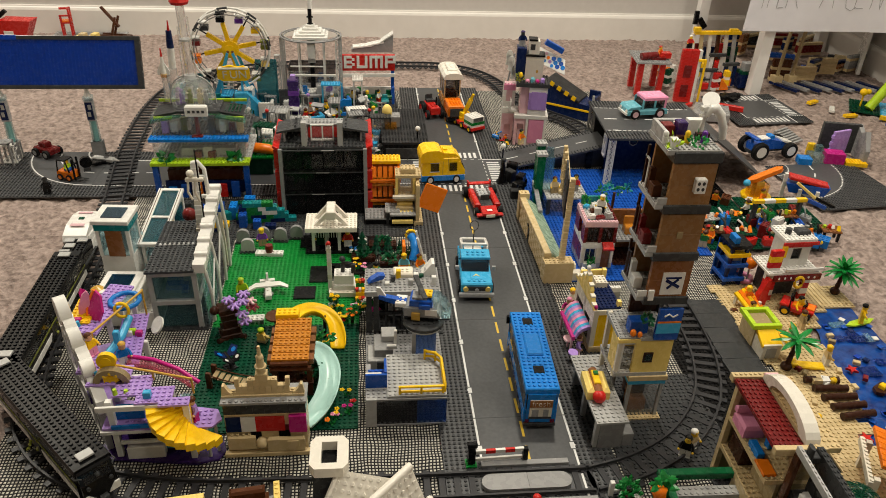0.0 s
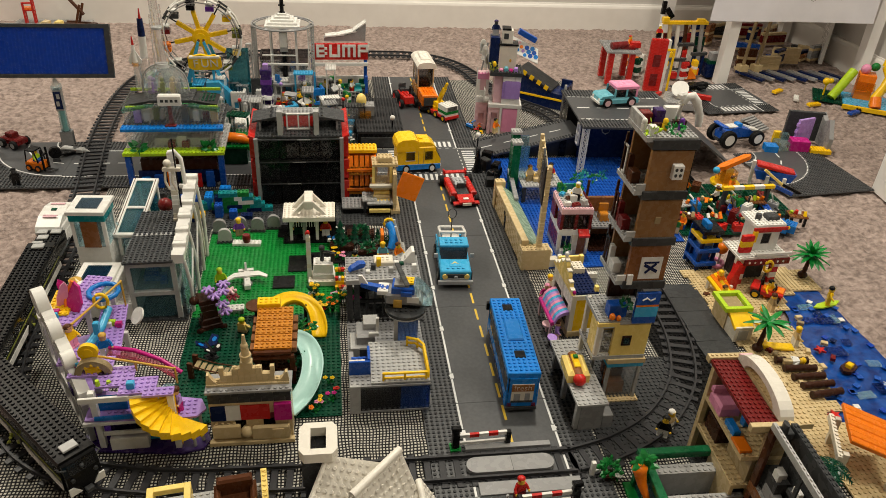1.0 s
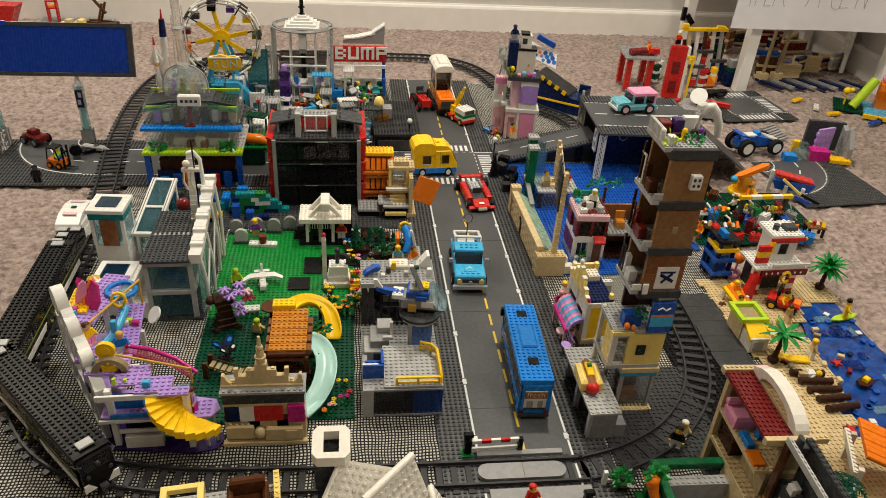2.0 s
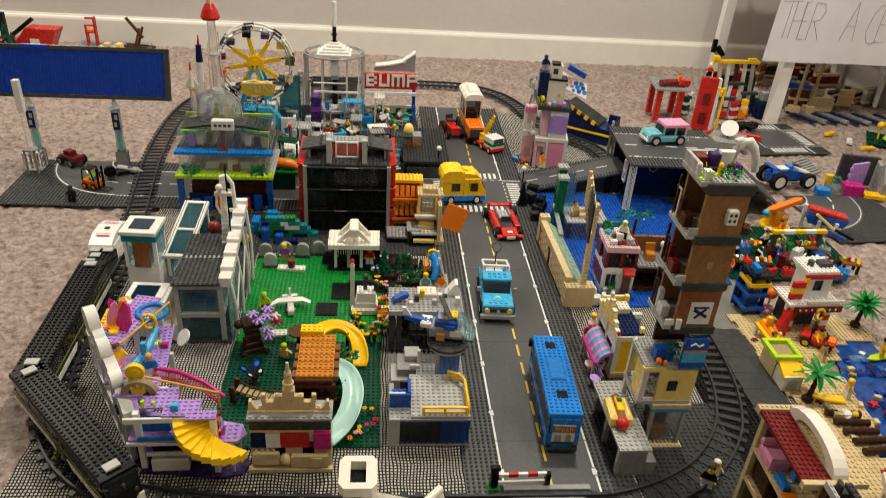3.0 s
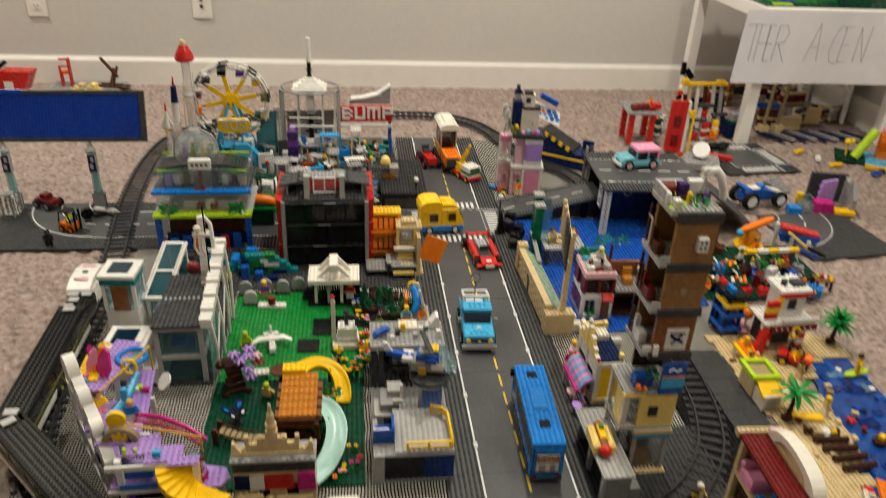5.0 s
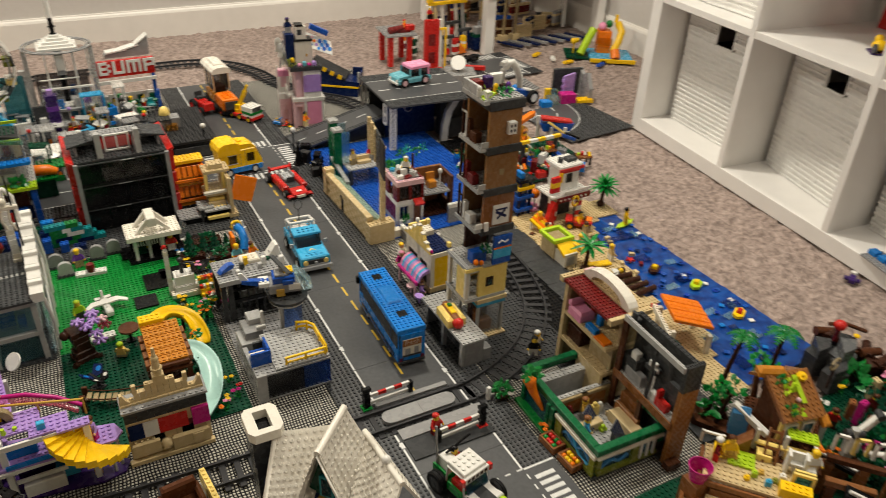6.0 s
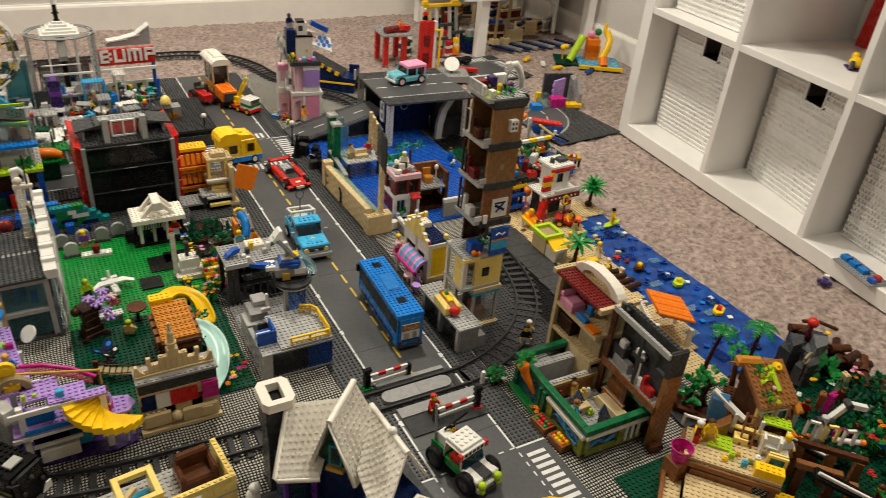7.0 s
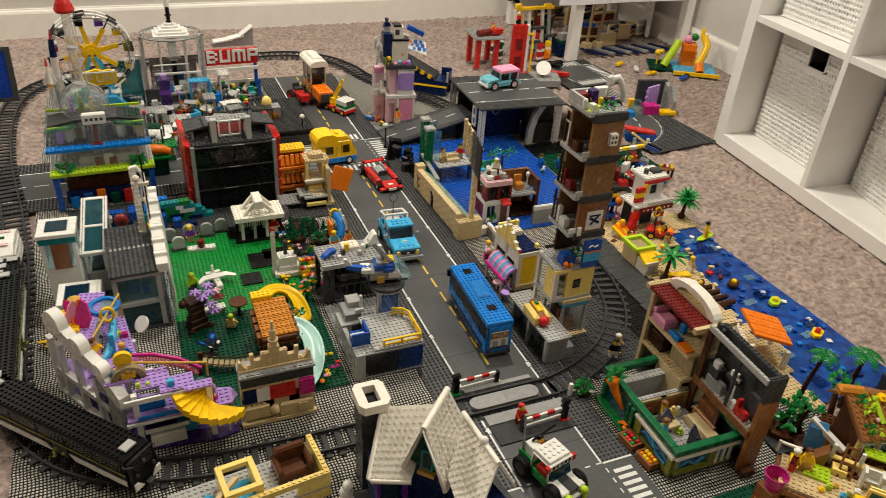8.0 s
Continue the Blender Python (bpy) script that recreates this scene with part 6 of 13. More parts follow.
# ---------------------------------------------------------------- teal houses with white skylights
def teal_house():
    o = thing("teal_house", "teal toy house with white window frames and blue skylights", "house", -462, 1182, 0.5, -3)
    part("lower_box", G().box(20, 0, 0, 92, 74, 66, 0, 1), "white", o)
    sk1 = part("skylight_frame", G().box(22, -2, 66, 86, 66, 72, 0, 1), "white", o)
    part("skylight_pane", G().box(34, 10, 72, 74, 54, 73.4), "skyglass", sk1)
    part("skylight_dark", G().box(36, 12, 71.9, 72, 52, 72.6), "dkblue", sk1)
    part("tower", G().box(2, 98, 0, 58, 148, 84, 0, 0.8), "white", o)
    part("tower_top", G().box(0, 96, 136, 60, 150, 150, 0, 0.8), "teal", o, "teal band")
    each("tower_corner", ((1, 97, 84, 7, 103, 136), (53, 97, 84, 59, 103, 136), (1, 143, 84, 7, 149, 136), (53, 143, 84, 59, 149, 136)), "white", o)
    each("tower_glass", ((2, 103, 84, 4, 143, 136), (56, 103, 84, 58, 143, 136), (7, 98, 84, 18, 100, 136), (46, 98, 84, 53, 100, 136)), "ltblueglass", o)
    part("tower_core", G().box(14, 112, 84, 46, 140, 136), "ltgrey", o)
    part("tower_panel", G().box(18, 95, 84, 46, 98.5, 136), "rust", o, "brown panel")
    sk2 = part("skylight_frame", G().box(-2, 92, 150, 62, 156, 157, 0, 1), "white", o)
    part("skylight_dark", G().box(12, 106, 156.9, 48, 142, 157.6), "dkblue", sk2)
    part("skylight_pane", G().box(12, 106, 157.7, 48, 142, 159), "skyglass", sk2)
    part("wing_base", G().box(64, 132, 0, 100, 290, 44, 0, 0.8), "ltgrey", o, "pale grey wing wall")
    part("wing_inner", G().box(70, 140, 44, 94, 284, 50, 0, 0.5), "dkgrey", o)
    each("wing_post", ((94, 132, 44, 101, 140, 84), (94, 212, 44, 101, 219, 98), (94, 283, 44, 101, 290, 112), (62, 132, 44, 68, 140, 84), (62, 283, 44, 68, 290, 112)), "white", o)
    for y0, y1, z1 in ((140, 212, 82), (219, 283, 96)):
        part("wing_window", G().box(97, y0, 46, 99, y1, z1), "tealpane", o)
        part("wing_window", G().box(64, y0, 46, 66, y1, z1), "ltblueglass", o)
    for yy in (150, 232):
        part("wing_arch", G().at(101, yy, 12, 0, 0, 90).arch(15, 14, 0.2, 16, -1.5, 0, 12).box(-1, -1.5, -10, 31, 0, 14), "black", o)
    sk3 = part("skylight_frame", G().at(80, 126, 88, 11).box(-24, 0, -3, -16, 168, 4, 0, 1).box(16, 0, -3, 24, 168, 4, 0, 1).box(-16, 0, -3, 16, 8, 4, 0, 1).box(-16, 76, -3, 16, 83, 4, 0, 1).box(-16, 160, -3, 16, 168, 4, 0, 1), "white", o)
    part("skylight_pane", G().at(80, 126, 88, 11).box(-16, 8, 0, 16, 76, 2).box(-16, 83, 0, 16, 160, 2), "tealpane", sk3)
    part("frame_groove", G().at(80, 126, 88, 11).box(-20.4, 2, 4, -19.2, 166, 4.5).box(19.2, 2, 4, 20.4, 166, 4.5), "brown", sk3)
    part("glass_band", G().box(4, 150, 40, 62, 152, 104), "tealglass", o)
    part("teal_flag", G().box(-6, 176, 100, 4, 180, 140, 0, 1), "teal", o)


teal_house()
for i, (fx, fy) in enumerate(((-470, 1170), (-456, 1150), (-448, 1196))):
    flower_plant(fx, fy, 1, 4, "yellow", 300 + i)

# ---------------------------------------------------------------- black glazed garage block
def garage_block():
    o = thing("garage_block", "three storey toy block with black glazed front and red side fins", "building", -164, 1572, 0.8, 1)
    W, D = 184, 168
    for i in range(3):
        z = i * 52
        part("floor_slab", G().box(0, 4, z, W, D, z + 4), "black", o)
        for k in range(4):
            part("front_pane", G().box(7 + k * 43, 8, z + 4, 48 + k * 43, 10, z + 49), "smoke", o)
        part("floor_strip", G().box(6, 3, z + 49, W - 6, 7, z + 51.5, 0, 0.3), "dkgrey", o)
        part("white_tick", G().box(64 + 12 * i, 2, z + 50, 92 + 12 * i, 3, z + 51.2), "ltgrey", o)
        for k in range(6):
            part("curtain", G().box(12 + k * 28, 60, z + 5, 34 + k * 28, 66, z + 46), "dkgreen" if k % 2 else "black", o)
        part("back_wall", G().box(4, D - 6, z + 4, W - 4, D, z + 52), "black", o)
        part("side_wall", G().box(0, 8, z + 4, 5, D, z + 52), "ltgrey", o)
        part("side_wall", G().box(W - 5, 8, z + 4, W, D, z + 52), "ltgrey", o)
        for sx in (-13, W + 1):
            part("red_fin", G().at(sx, 16, z + 4, 0, 0, 0).box(0, 0, 0, 12, D - 26, 46, 0, 2), "red", o, "red side fin")
    for px in (-2, W - 6):
        part("corner_column", G().box(px, 0, 0, px + 8, 8, 158), "grey", o)
    part("roof", G().plate(0, 8, 156, 23, 20, 4), "dkgrey", o, "dark grey studded roof")
    for sx in (-14, W):
        part("roof_slope", G().at(sx + 7, 8, 156, 0, 26 if sx < 0 else -26, 0).box(-9, 0, 0, 9, 156, 5, 0, 0.6), "red", o, "red roof edge")
    for xx in (48, 124):
        part("gate_pillar", G().box(xx, 12, 160, xx + 11, 26, 214, 0, 0.5).box(xx, 26, 160, xx + 11, 84, 164).prism([(26, 164), (70, 164), (26, 206)], xx, xx + 11, "x"), "ltgrey", o, "pale grey roof gate pillar")
    part("gate_beam", G().box(40, 60, 190, 144, 92, 193, 0, 0.4).studs(42, 62, 193, 12, 3), "grey", o)
    fr = part("gate_window", G().box(66, 40, 162, 116, 44, 165).box(66, 40, 196, 116, 44, 199).box(66, 40, 165, 69, 44, 196).box(90, 40, 165, 93, 44, 196).box(113, 40, 165, 116, 44, 196), "white", o, "white window frame")
    part("pane", G().box(69, 41.4, 165, 113, 42.4, 196), "glass", fr)
    part("shed_roof", G().prism([(-6, 180), (46, 190), (46, 194), (-6, 184)], 36, 96, "y").studs(30, 40, 193, 1, 7), "dkgrey", o, "dark grey sloping shed roof")
    part("shed_roof", G().prism([(190, 180), (136, 190), (136, 194), (190, 184)], 36, 96, "y").studs(138, 40, 193, 1, 7), "dkgrey", o, "dark grey sloping shed roof")
    part("upper_wall", G().box(8, 92, 160, 176, 96, 180), "grey", o)
    part("shed_wall", G().box(8, 40, 160, 12, 92, 181), "grey", o)
    part("shed_wall", G().box(172, 40, 160, 176, 92, 181), "grey", o)
    part("red_box", G().box(60, 62, 160, 122, 84, 184, 0, 1), "red", o)


garage_block()


def orange_garage():
    o = thing("orange_workshop", "stacked orange toy bins with ribbed fronts and yellow top", "building", 30, 1592, 0.8)
    for z in (14, 62):
        part("bin_floor", G().plate(0, 0, z, 8, 7, 5), "dkorange", o)
        part("bin_side", G().box(0, 4, z + 5, 5, 54, z + 40, 0, 0.5), "orange", o)
        part("bin_side", G().box(59, 4, z + 5, 64, 54, z + 40, 0, 0.5), "orange", o)
        part("bin_back", G().box(5, 48, z + 5, 59, 54, z + 42, 0, 0.5), "dkorange", o)
        for i in range(5):
            part("bin_rib", G().at(3 + i * 12, 2, z + 20, -20).box(0, -1.5, 0, 9, 1.5, 24, 0, 0.5), "orange", o)
        part("bin_lip", G().box(-2, -3, z + 10, 66, 1, z + 16, 0, 0.6), "orange", o)
    part("goods", G().box(12, 14, 19, 30, 34, 32, 0, 1).box(36, 12, 19, 54, 30, 28, 0, 1), "rust", o)
    part("top_box", G().box(-2, 20, 106, 66, 54, 114, 0, 1).studs(0, 22, 114, 8, 4), "yellow", o, "yellow studded top")
    each("leg", ((0, 0, 0, 8, 8, 14), (56, 0, 0, 64, 8, 14), (0, 46, 0, 8, 54, 14), (56, 46, 0, 64, 54, 14)), "dkgrey", o)
    part("annex", G().plate(-14, -66, 12, 7, 6, 4), "grey", o, "grey studded annex roof")
    part("annex", G().plate(40, -76, 26, 7, 6, 4), "ltgrey", o, "pale studded annex roof")
    each("annex_wall", ((-12, -64, 0, 40, -20, 12), (44, -72, 0, 92, -30, 26)), "black", o)


orange_garage()


def tan_tower():
    o = thing("tan_building", "tan toy building with open storeys, stairs and a tilted orange flap", "building", 86, 1530, 0.8)
    part("base", G().plate(-8, -10, 0, 8, 10, 9.6), "tan", o)
    for k in range(6):
        part("stair_step", G().box(-12 + 3 * k, -18 + 8 * k, 9.6 + 7 * k, 34, -10 + 8 * k, 16.6 + 7 * k, 0, 0.5), "tan" if k % 2 else "paleyellow", o)
    wall(o, "tan", 40, -8, 9.6, 8, "y", 9, [(1, 4, 1, 4), (4, 7, 5, 8)], (), 32)
    wall(o, "tan", 0, 44, 9.6, 5, "x", 10, [(1, 4, 1, 4), (1, 4, 6, 9)], (), 33)
    slab(o, "tan", -6, 10, 52, 7, 6, 6.4)
    part("ledge_tile", G().box(-10, 6, 58.4, 48, 16, 64, 0, 0.6), "cream", o)
    slab(o, "tan", -4, 18, 102, 7, 5, 6.4)
    slab(o, "tan", 8, 26, 110, 4, 3, 9.6)
    part("dark_room", G().box(2, 40, 12, 38, 43, 50), "black", o)
    part("glass", G().box(6, 22, 60, 36, 24, 100), "glass", o)
    each("corner_post", ((-4, 18, 58, 2, 24, 102), (34, 18, 58, 40, 24, 102)), "paleyellow", o)
    part("flap", G().at(66, 2, 34, -8, 24, 8).box(-26, -2, 0, 26, 2, 56, 0, 1), "orange", o, "tilted orange flap")
    part("grey_balcony", G().plate(-26, -6, 30, 4, 5, 4), "ltgrey", o)
    part("balcony_leg", G().box(-24, -4, 0, -18, 2, 30), "dkgrey", o)


tan_tower()

# ---------------------------------------------------------------- lime and azure glazed arcade
def arcade():
    o = thing("glass_arcade", "toy arcade with blue legs, lime and azure decks, clear walls", "building", -455, 1655, 0.8, 1)
    W, D = 210, 168
    for px in (0, 198):
        for py in (0, 150):
            part("leg", G().box(px, py, 0, px + 12, py + 12, 84, 0, 0.5), "blue", o)
    part("lower_shop", G().box(24, 30, 0, 190, 150, 60), "brown", o)
    part("lower_front", G().box(20, 14, 10, 196, 18, 40), "dkblue", o)
    for i in range(6):
        part("shop_item", G().box(26 + i * 28, 8, 0, 44 + i * 28, 22, 26 + 6 * (i % 3), 0, 1), ["azure", "blue", "orange", "dkgreen", "red", "blue"][i], o)
    part("lime_deck", G().plate(-3, -4, 84, 27, 4, 6.4), "lime", o, "lime green studded deck")
    part("inner_floor", G().plate(-3, 28, 84, 27, 17, 5.4), "ltgrey", o)
    part("middle_glass", G().box(4, 20, 90, 206, 22, 130).box(4, 22, 90, 6, 160, 130).box(204, 22, 90, 206, 160, 130), "glass", o)
    part("middle_counter", G().box(60, 40, 90, 180, 60, 108).box(110, 30, 90, 130, 38, 116), "white", o)
    for xx in (90, 120):
        part("red_seat", G().box(xx, 24, 90, xx + 16, 40, 106, 0, 2), "dkred", o)
    part("azure_deck", G().plate(-3, 14, 134, 27, 3, 6.4), "azure", o, "azure studded deck")
    part("inner_floor", G().plate(-3, 38, 134, 27, 16, 5.4), "dkgrey", o)
    for k in range(9):
        part("stool", G().cyl((20 + 20 * k, 44, 90), (20 + 20 * k, 44, 100), 3, 5, 8), "white", o)
    part("upper_glass", G().box(4, 36, 140, 206, 38, 186).box(4, 38, 140, 6, 160, 186).box(204, 38, 140, 206, 160, 186), "glass", o)
    part("red_mast", G().box(98, 40, 140, 106, 47, 188).box(90, 24, 138, 114, 40, 143), "dkred", o)
    part("upper_counter", G().box(130, 70, 140, 190, 96, 166, 0, 2).box(30, 70, 140, 80, 90, 160), "cream", o)
    for sx, sg in ((8, -1), (202, 1)):
        part("roof_wedge", G().prism([(sx, 182), (sx - sg * 72, 194), (sx - sg * 72, 190), (sx, 176)], 52, 118, "y"), "charcoal", o, "dark sloped roof wing")
        part("wing_pane", G().prism([(sx + sg * 6, 176), (sx - sg * 60, 186), (sx - sg * 60, 182), (sx + sg * 6, 170)], 36, 52, "y"), "greenglass", o)
    part("roof_deck", G().prism([(58, 46), (152, 46), (152, 128), (58, 128)], 188, 194, "z"), "dkgrey", o)
    part("roof_studs", G().studs(126, 60, 187, 9, 6), "dkgreen", o)
    each("roof_edge", ((8, 118, 190, 204, 122, 196), (8, 48, 176, 48, 52, 180), (164, 48, 176, 204, 52, 180)), "lime", o)
    rf = part("robot_face", G().box(80, 34, 186, 128, 48, 210, 0, 3), "white", o)
    for k in range(4):
        part("face_slot", G().box(86 + 10 * k, 33.4, 194, 92 + 10 * k, 34, 200), "dkgrey", rf)
    for k, (xx, c, h) in enumerate(((22, "lav", 34), (40, "white", 22), (60, "olive", 30), (124, "dkgrey", 36), (146, "white", 26), (166, "dkred", 20), (186, "tan", 32))):
        part("upper_fitting", G().box(xx, 50 + 8 * (k % 3), 140, xx + 14, 64 + 8 * (k % 3), 140 + h, 0, 1.5), c, o)
    for i in range(5):
        lf = leaf_clump(G(), (30 + 40 * i if i < 3 else 180, 12, 98), 12, 26, random.Random(40 + i), 0, 14)
        if i in (0, 4):
            part("grass_tuft", lf, "leaf", o)


arcade()


def glass_tower():
    o = thing("glass_spire", "clear toy dome with a tall transparent spire and red tip", "tower", -368, 1738, 198)
    arc = [(47, -4), (47, 14)] + [(47 * math.cos(radians(a)), 14 + 46 * math.sin(radians(a))) for a in range(12, 79, 11)]
    part("dome", G().tube([(0, 20, z) for r, z in arc], lambda t: arc[round(t * (len(arc) - 1))][0], 24), "domeglass", o, "clear dome")
    part("dome_rib", G().tube([(-50, 18, -4), (-49, 18, 16)] + [(-49 * math.cos(radians(a)), 18, 16 + 46 * math.sin(radians(a))) for a in range(15, 166, 15)] + [(49, 18, 16), (50, 18, -4)], 1.7, 6), "ltgrey", o)
    part("spire_core", G().cyl((0, 20, 56), (-1, 20, 140), 10, 9.5, 12).cyl((-1, 20, 140), (-2, 20, 218), 9.5, 9, 12), "frost", o)
    part("spire_rail", G().cyl((-16, 18, 40), (-12, 18, 168), 2.2, 1.6, 8).cyl((15, 18, 40), (11, 18, 190), 2.2, 1.6, 8), "frost", o)
    part("spire_collar", G().cyl((0, 20, 54), (0, 20, 62), 15, 13, 14).cyl((-1, 20, 138), (-1, 20, 142), 12, None, 14), "ltgrey", o)
    part("tip", G().cyl((-2, 20, 216), (-2, 20, 222), 18, 21, 16).cyl((-2, 20, 222), (-2, 20, 238), 21, 15, 16).cyl((-2, 20, 238), (-2, 20, 250), 15, 8, 16), "red", o, "rounded red tip")
    part("tip_knob", G().cyl((-2, 20, 249), (-2, 20, 257), 7, 6, 10).ball((-2, 20, 257), 6, 0, 8, 6, 0.6), "tan", o)
    for xx, c in ((-24, "lav"), (-6, "olive"), (14, "tan"), (28, "ltgrey")):
        part("dome_figure", G().box(xx - 5, 14, -4, xx + 5, 22, 20, 0, 2).ball((xx, 18, 25), 5, 0, 8, 5), c, o)


glass_tower()


ro = thing("toy_rocket", "slim toy rocket in white, dark blue and red", "rocket", -416, 1790, 190)
part("clear_stand", G().cyl((0, 0, 0), (0, 0, 72), 17, 13, 12), "frost", ro)
part("hull", G().cyl((2, 8, 72), (4, 8, 118), 8, 8, 12), "white", ro)
part("band", G().cyl((4, 8, 118), (5, 8, 156), 8, 6, 12), "dkblue", ro)
part("nose_cone", G().cyl((5, 8, 156), (6, 8, 178), 3, 1, 10), "red", ro)
sh = thing("toy_shuttle", "white toy shuttle with splayed wings and red nose", "shuttle", -428, 1772, 262)
part("hull", G().cyl((0, 0, -6), (0, 0, 34), 7, 3, 10), "white", sh)
part("wing", G().prism([(-12, -8), (12, -8), (14, 0), (4, 20), (-4, 20), (-14, 0)], -2, 2, "y"), "white", sh)
part("nose", G().cyl((0, 0, 34), (0, 0, 52), 3, 1, 8), "red", sh)
part("engine_ring", G().cyl((0, -3, -12), (0, -3, -4), 7, None, 10), "amber", sh)
part("clear_foot", G().cyl((0, 0, -66), (0, 0, -12), 7, 6, 10), "frost", sh)

# ---------------------------------------------------------------- fairground
def ferris_wheel():
    o = thing("ferris_wheel", "toy ferris wheel with white rim, yellow spokes and small gondolas", "ferris wheel", -352, 2194, 0.8, 3)
    R, Z = 106, 190
    for yy in (-17, 17):
        for a in range(24):
            t0, t1 = a * math.pi / 12, (a + 1) * math.pi / 12
            part("rim_segment", G().cyl((R * math.cos(t0), yy, Z + R * math.sin(t0)), (R * math.cos(t1), yy, Z + R * math.sin(t1)), 3.0, None, 8), "white" if a % 3 else "dkgrey", o)
        part("inner_ring", G().tube([(R * 0.9 * math.cos(i * math.pi / 12), yy, Z + R * 0.9 * math.sin(i * math.pi / 12)) for i in range(24)], 1.6, 6, 0, True), "grey", o)
    for a in range(24):
        t = a * math.pi / 12
        part("cross_tie", G().cyl((R * 0.95 * math.cos(t), -17, Z + R * 0.95 * math.sin(t)), (R * 0.95 * math.cos(t), 17, Z + R * 0.95 * math.sin(t)), 1.6, None, 6), "dkgrey", o)
    for a in range(8):
        t = a * math.pi / 4 + 0.2
        part("spoke", G().at(0, 0, Z, 0, -math.degrees(t), 0).box(18, -6, -5.5, 72, 6, 5.5, 0, 1), "yellow", o)
        part("spoke_rod", G().cyl((60 * math.cos(t), 0, Z + 60 * math.sin(t)), (R * math.cos(t), 0, Z + R * math.sin(t)), 2, None, 6), "black", o)
    part("hub", G().cyl((0, -14, Z), (0, 14, Z), 24, None, 14).cyl((0, -20, Z), (0, 20, Z), 6, None, 10), "yellow", o)
    cols = ["olive", "yellow", "purple", "black", "dkgrey", "dkred", "orange", "black", "teal", "dkgrey", "olive", "paleyellow"]
    for a in range(12):
        t = a * math.pi / 6 + 0.2
        cx, cz = R * 0.9 * math.cos(t), Z + R * 0.9 * math.sin(t)
        go = part("gondola", G().box(cx - 11, -12, cz - 20, cx + 11, 12, cz - 8, 0, 1), cols[a], o)
        part("gondola_roof", G().box(cx - 12, -13, cz - 1, cx + 12, 13, cz + 3, 0, 1), "white" if a % 3 else cols[a], go)
        for sx in (-10, 8):
            part("gondola_post", G().box(cx + sx, -1, cz - 8, cx + sx + 2, 1, cz - 1), "dkgrey", go)
    for yy in (-30, 26):
        for sg in (-1, 1):
            part("stand_leg", G().prism([(sg * 78, 0), (sg * 64, 0), (sg * 4, Z - 8), (sg * 10, Z - 4)], yy, yy + 4, "y"), "medblue", o, "light blue stand leg")
    part("platform", G().plate(-80, -48, 0, 20, 12, 9.6), "medblue", o)
    part("queue_stair", G().prism([(6, 10), (96, 10), (96, 18), (40, 84), (6, 84)], -70, -40, "y"), "medblue", o)
    part("back_screen", G().box(-70, -36, 10, -6, -32, 72, 0, 1), "teal", o)
    sg = part("sign_board", G().at(8, -56, 124, 10).prism([(-44, 0), (-43, 26), (-28, 34), (-8, 38), (10, 33), (28, 36), (43, 26), (44, 0), (32, -8), (-32, -8)], -3, 3, "y"), "yellow", o, "rounded sign with pale letters")
    for i, ch in enumerate("FUN"):
        letters(sg, ch, -16 + 24 * i, -60.5, 134, 32, "cream", 100, 0, 2.2, "sign_letter")
    part("sign_cap", G().at(8, -56, 124, 10).box(-40, -5, 27, 40, 5, 33, 0, 2), "cream", o)
    part("hub_plate", G().cyl((0, -22, Z), (0, -20, Z), 15, None, 12), "yellow", o)
    part("hub_hole", G().cyl((-6, -23, Z - 4), (-6, -22, Z - 4), 4, None, 8).cyl((7, -23, Z - 4), (7, -22, Z - 4), 4, None, 8), "rust", o)
    each("wheel_screen", ((60, 24, 20, 120, 28, 150), (-120, 24, 20, -70, 28, 110)), "tealpane", o)
    part("sign_post", G().box(-30, -54, 9, -24, -48, 116).box(24, -54, 9, 30, -48, 116), "medblue", o)


ferris_wheel()


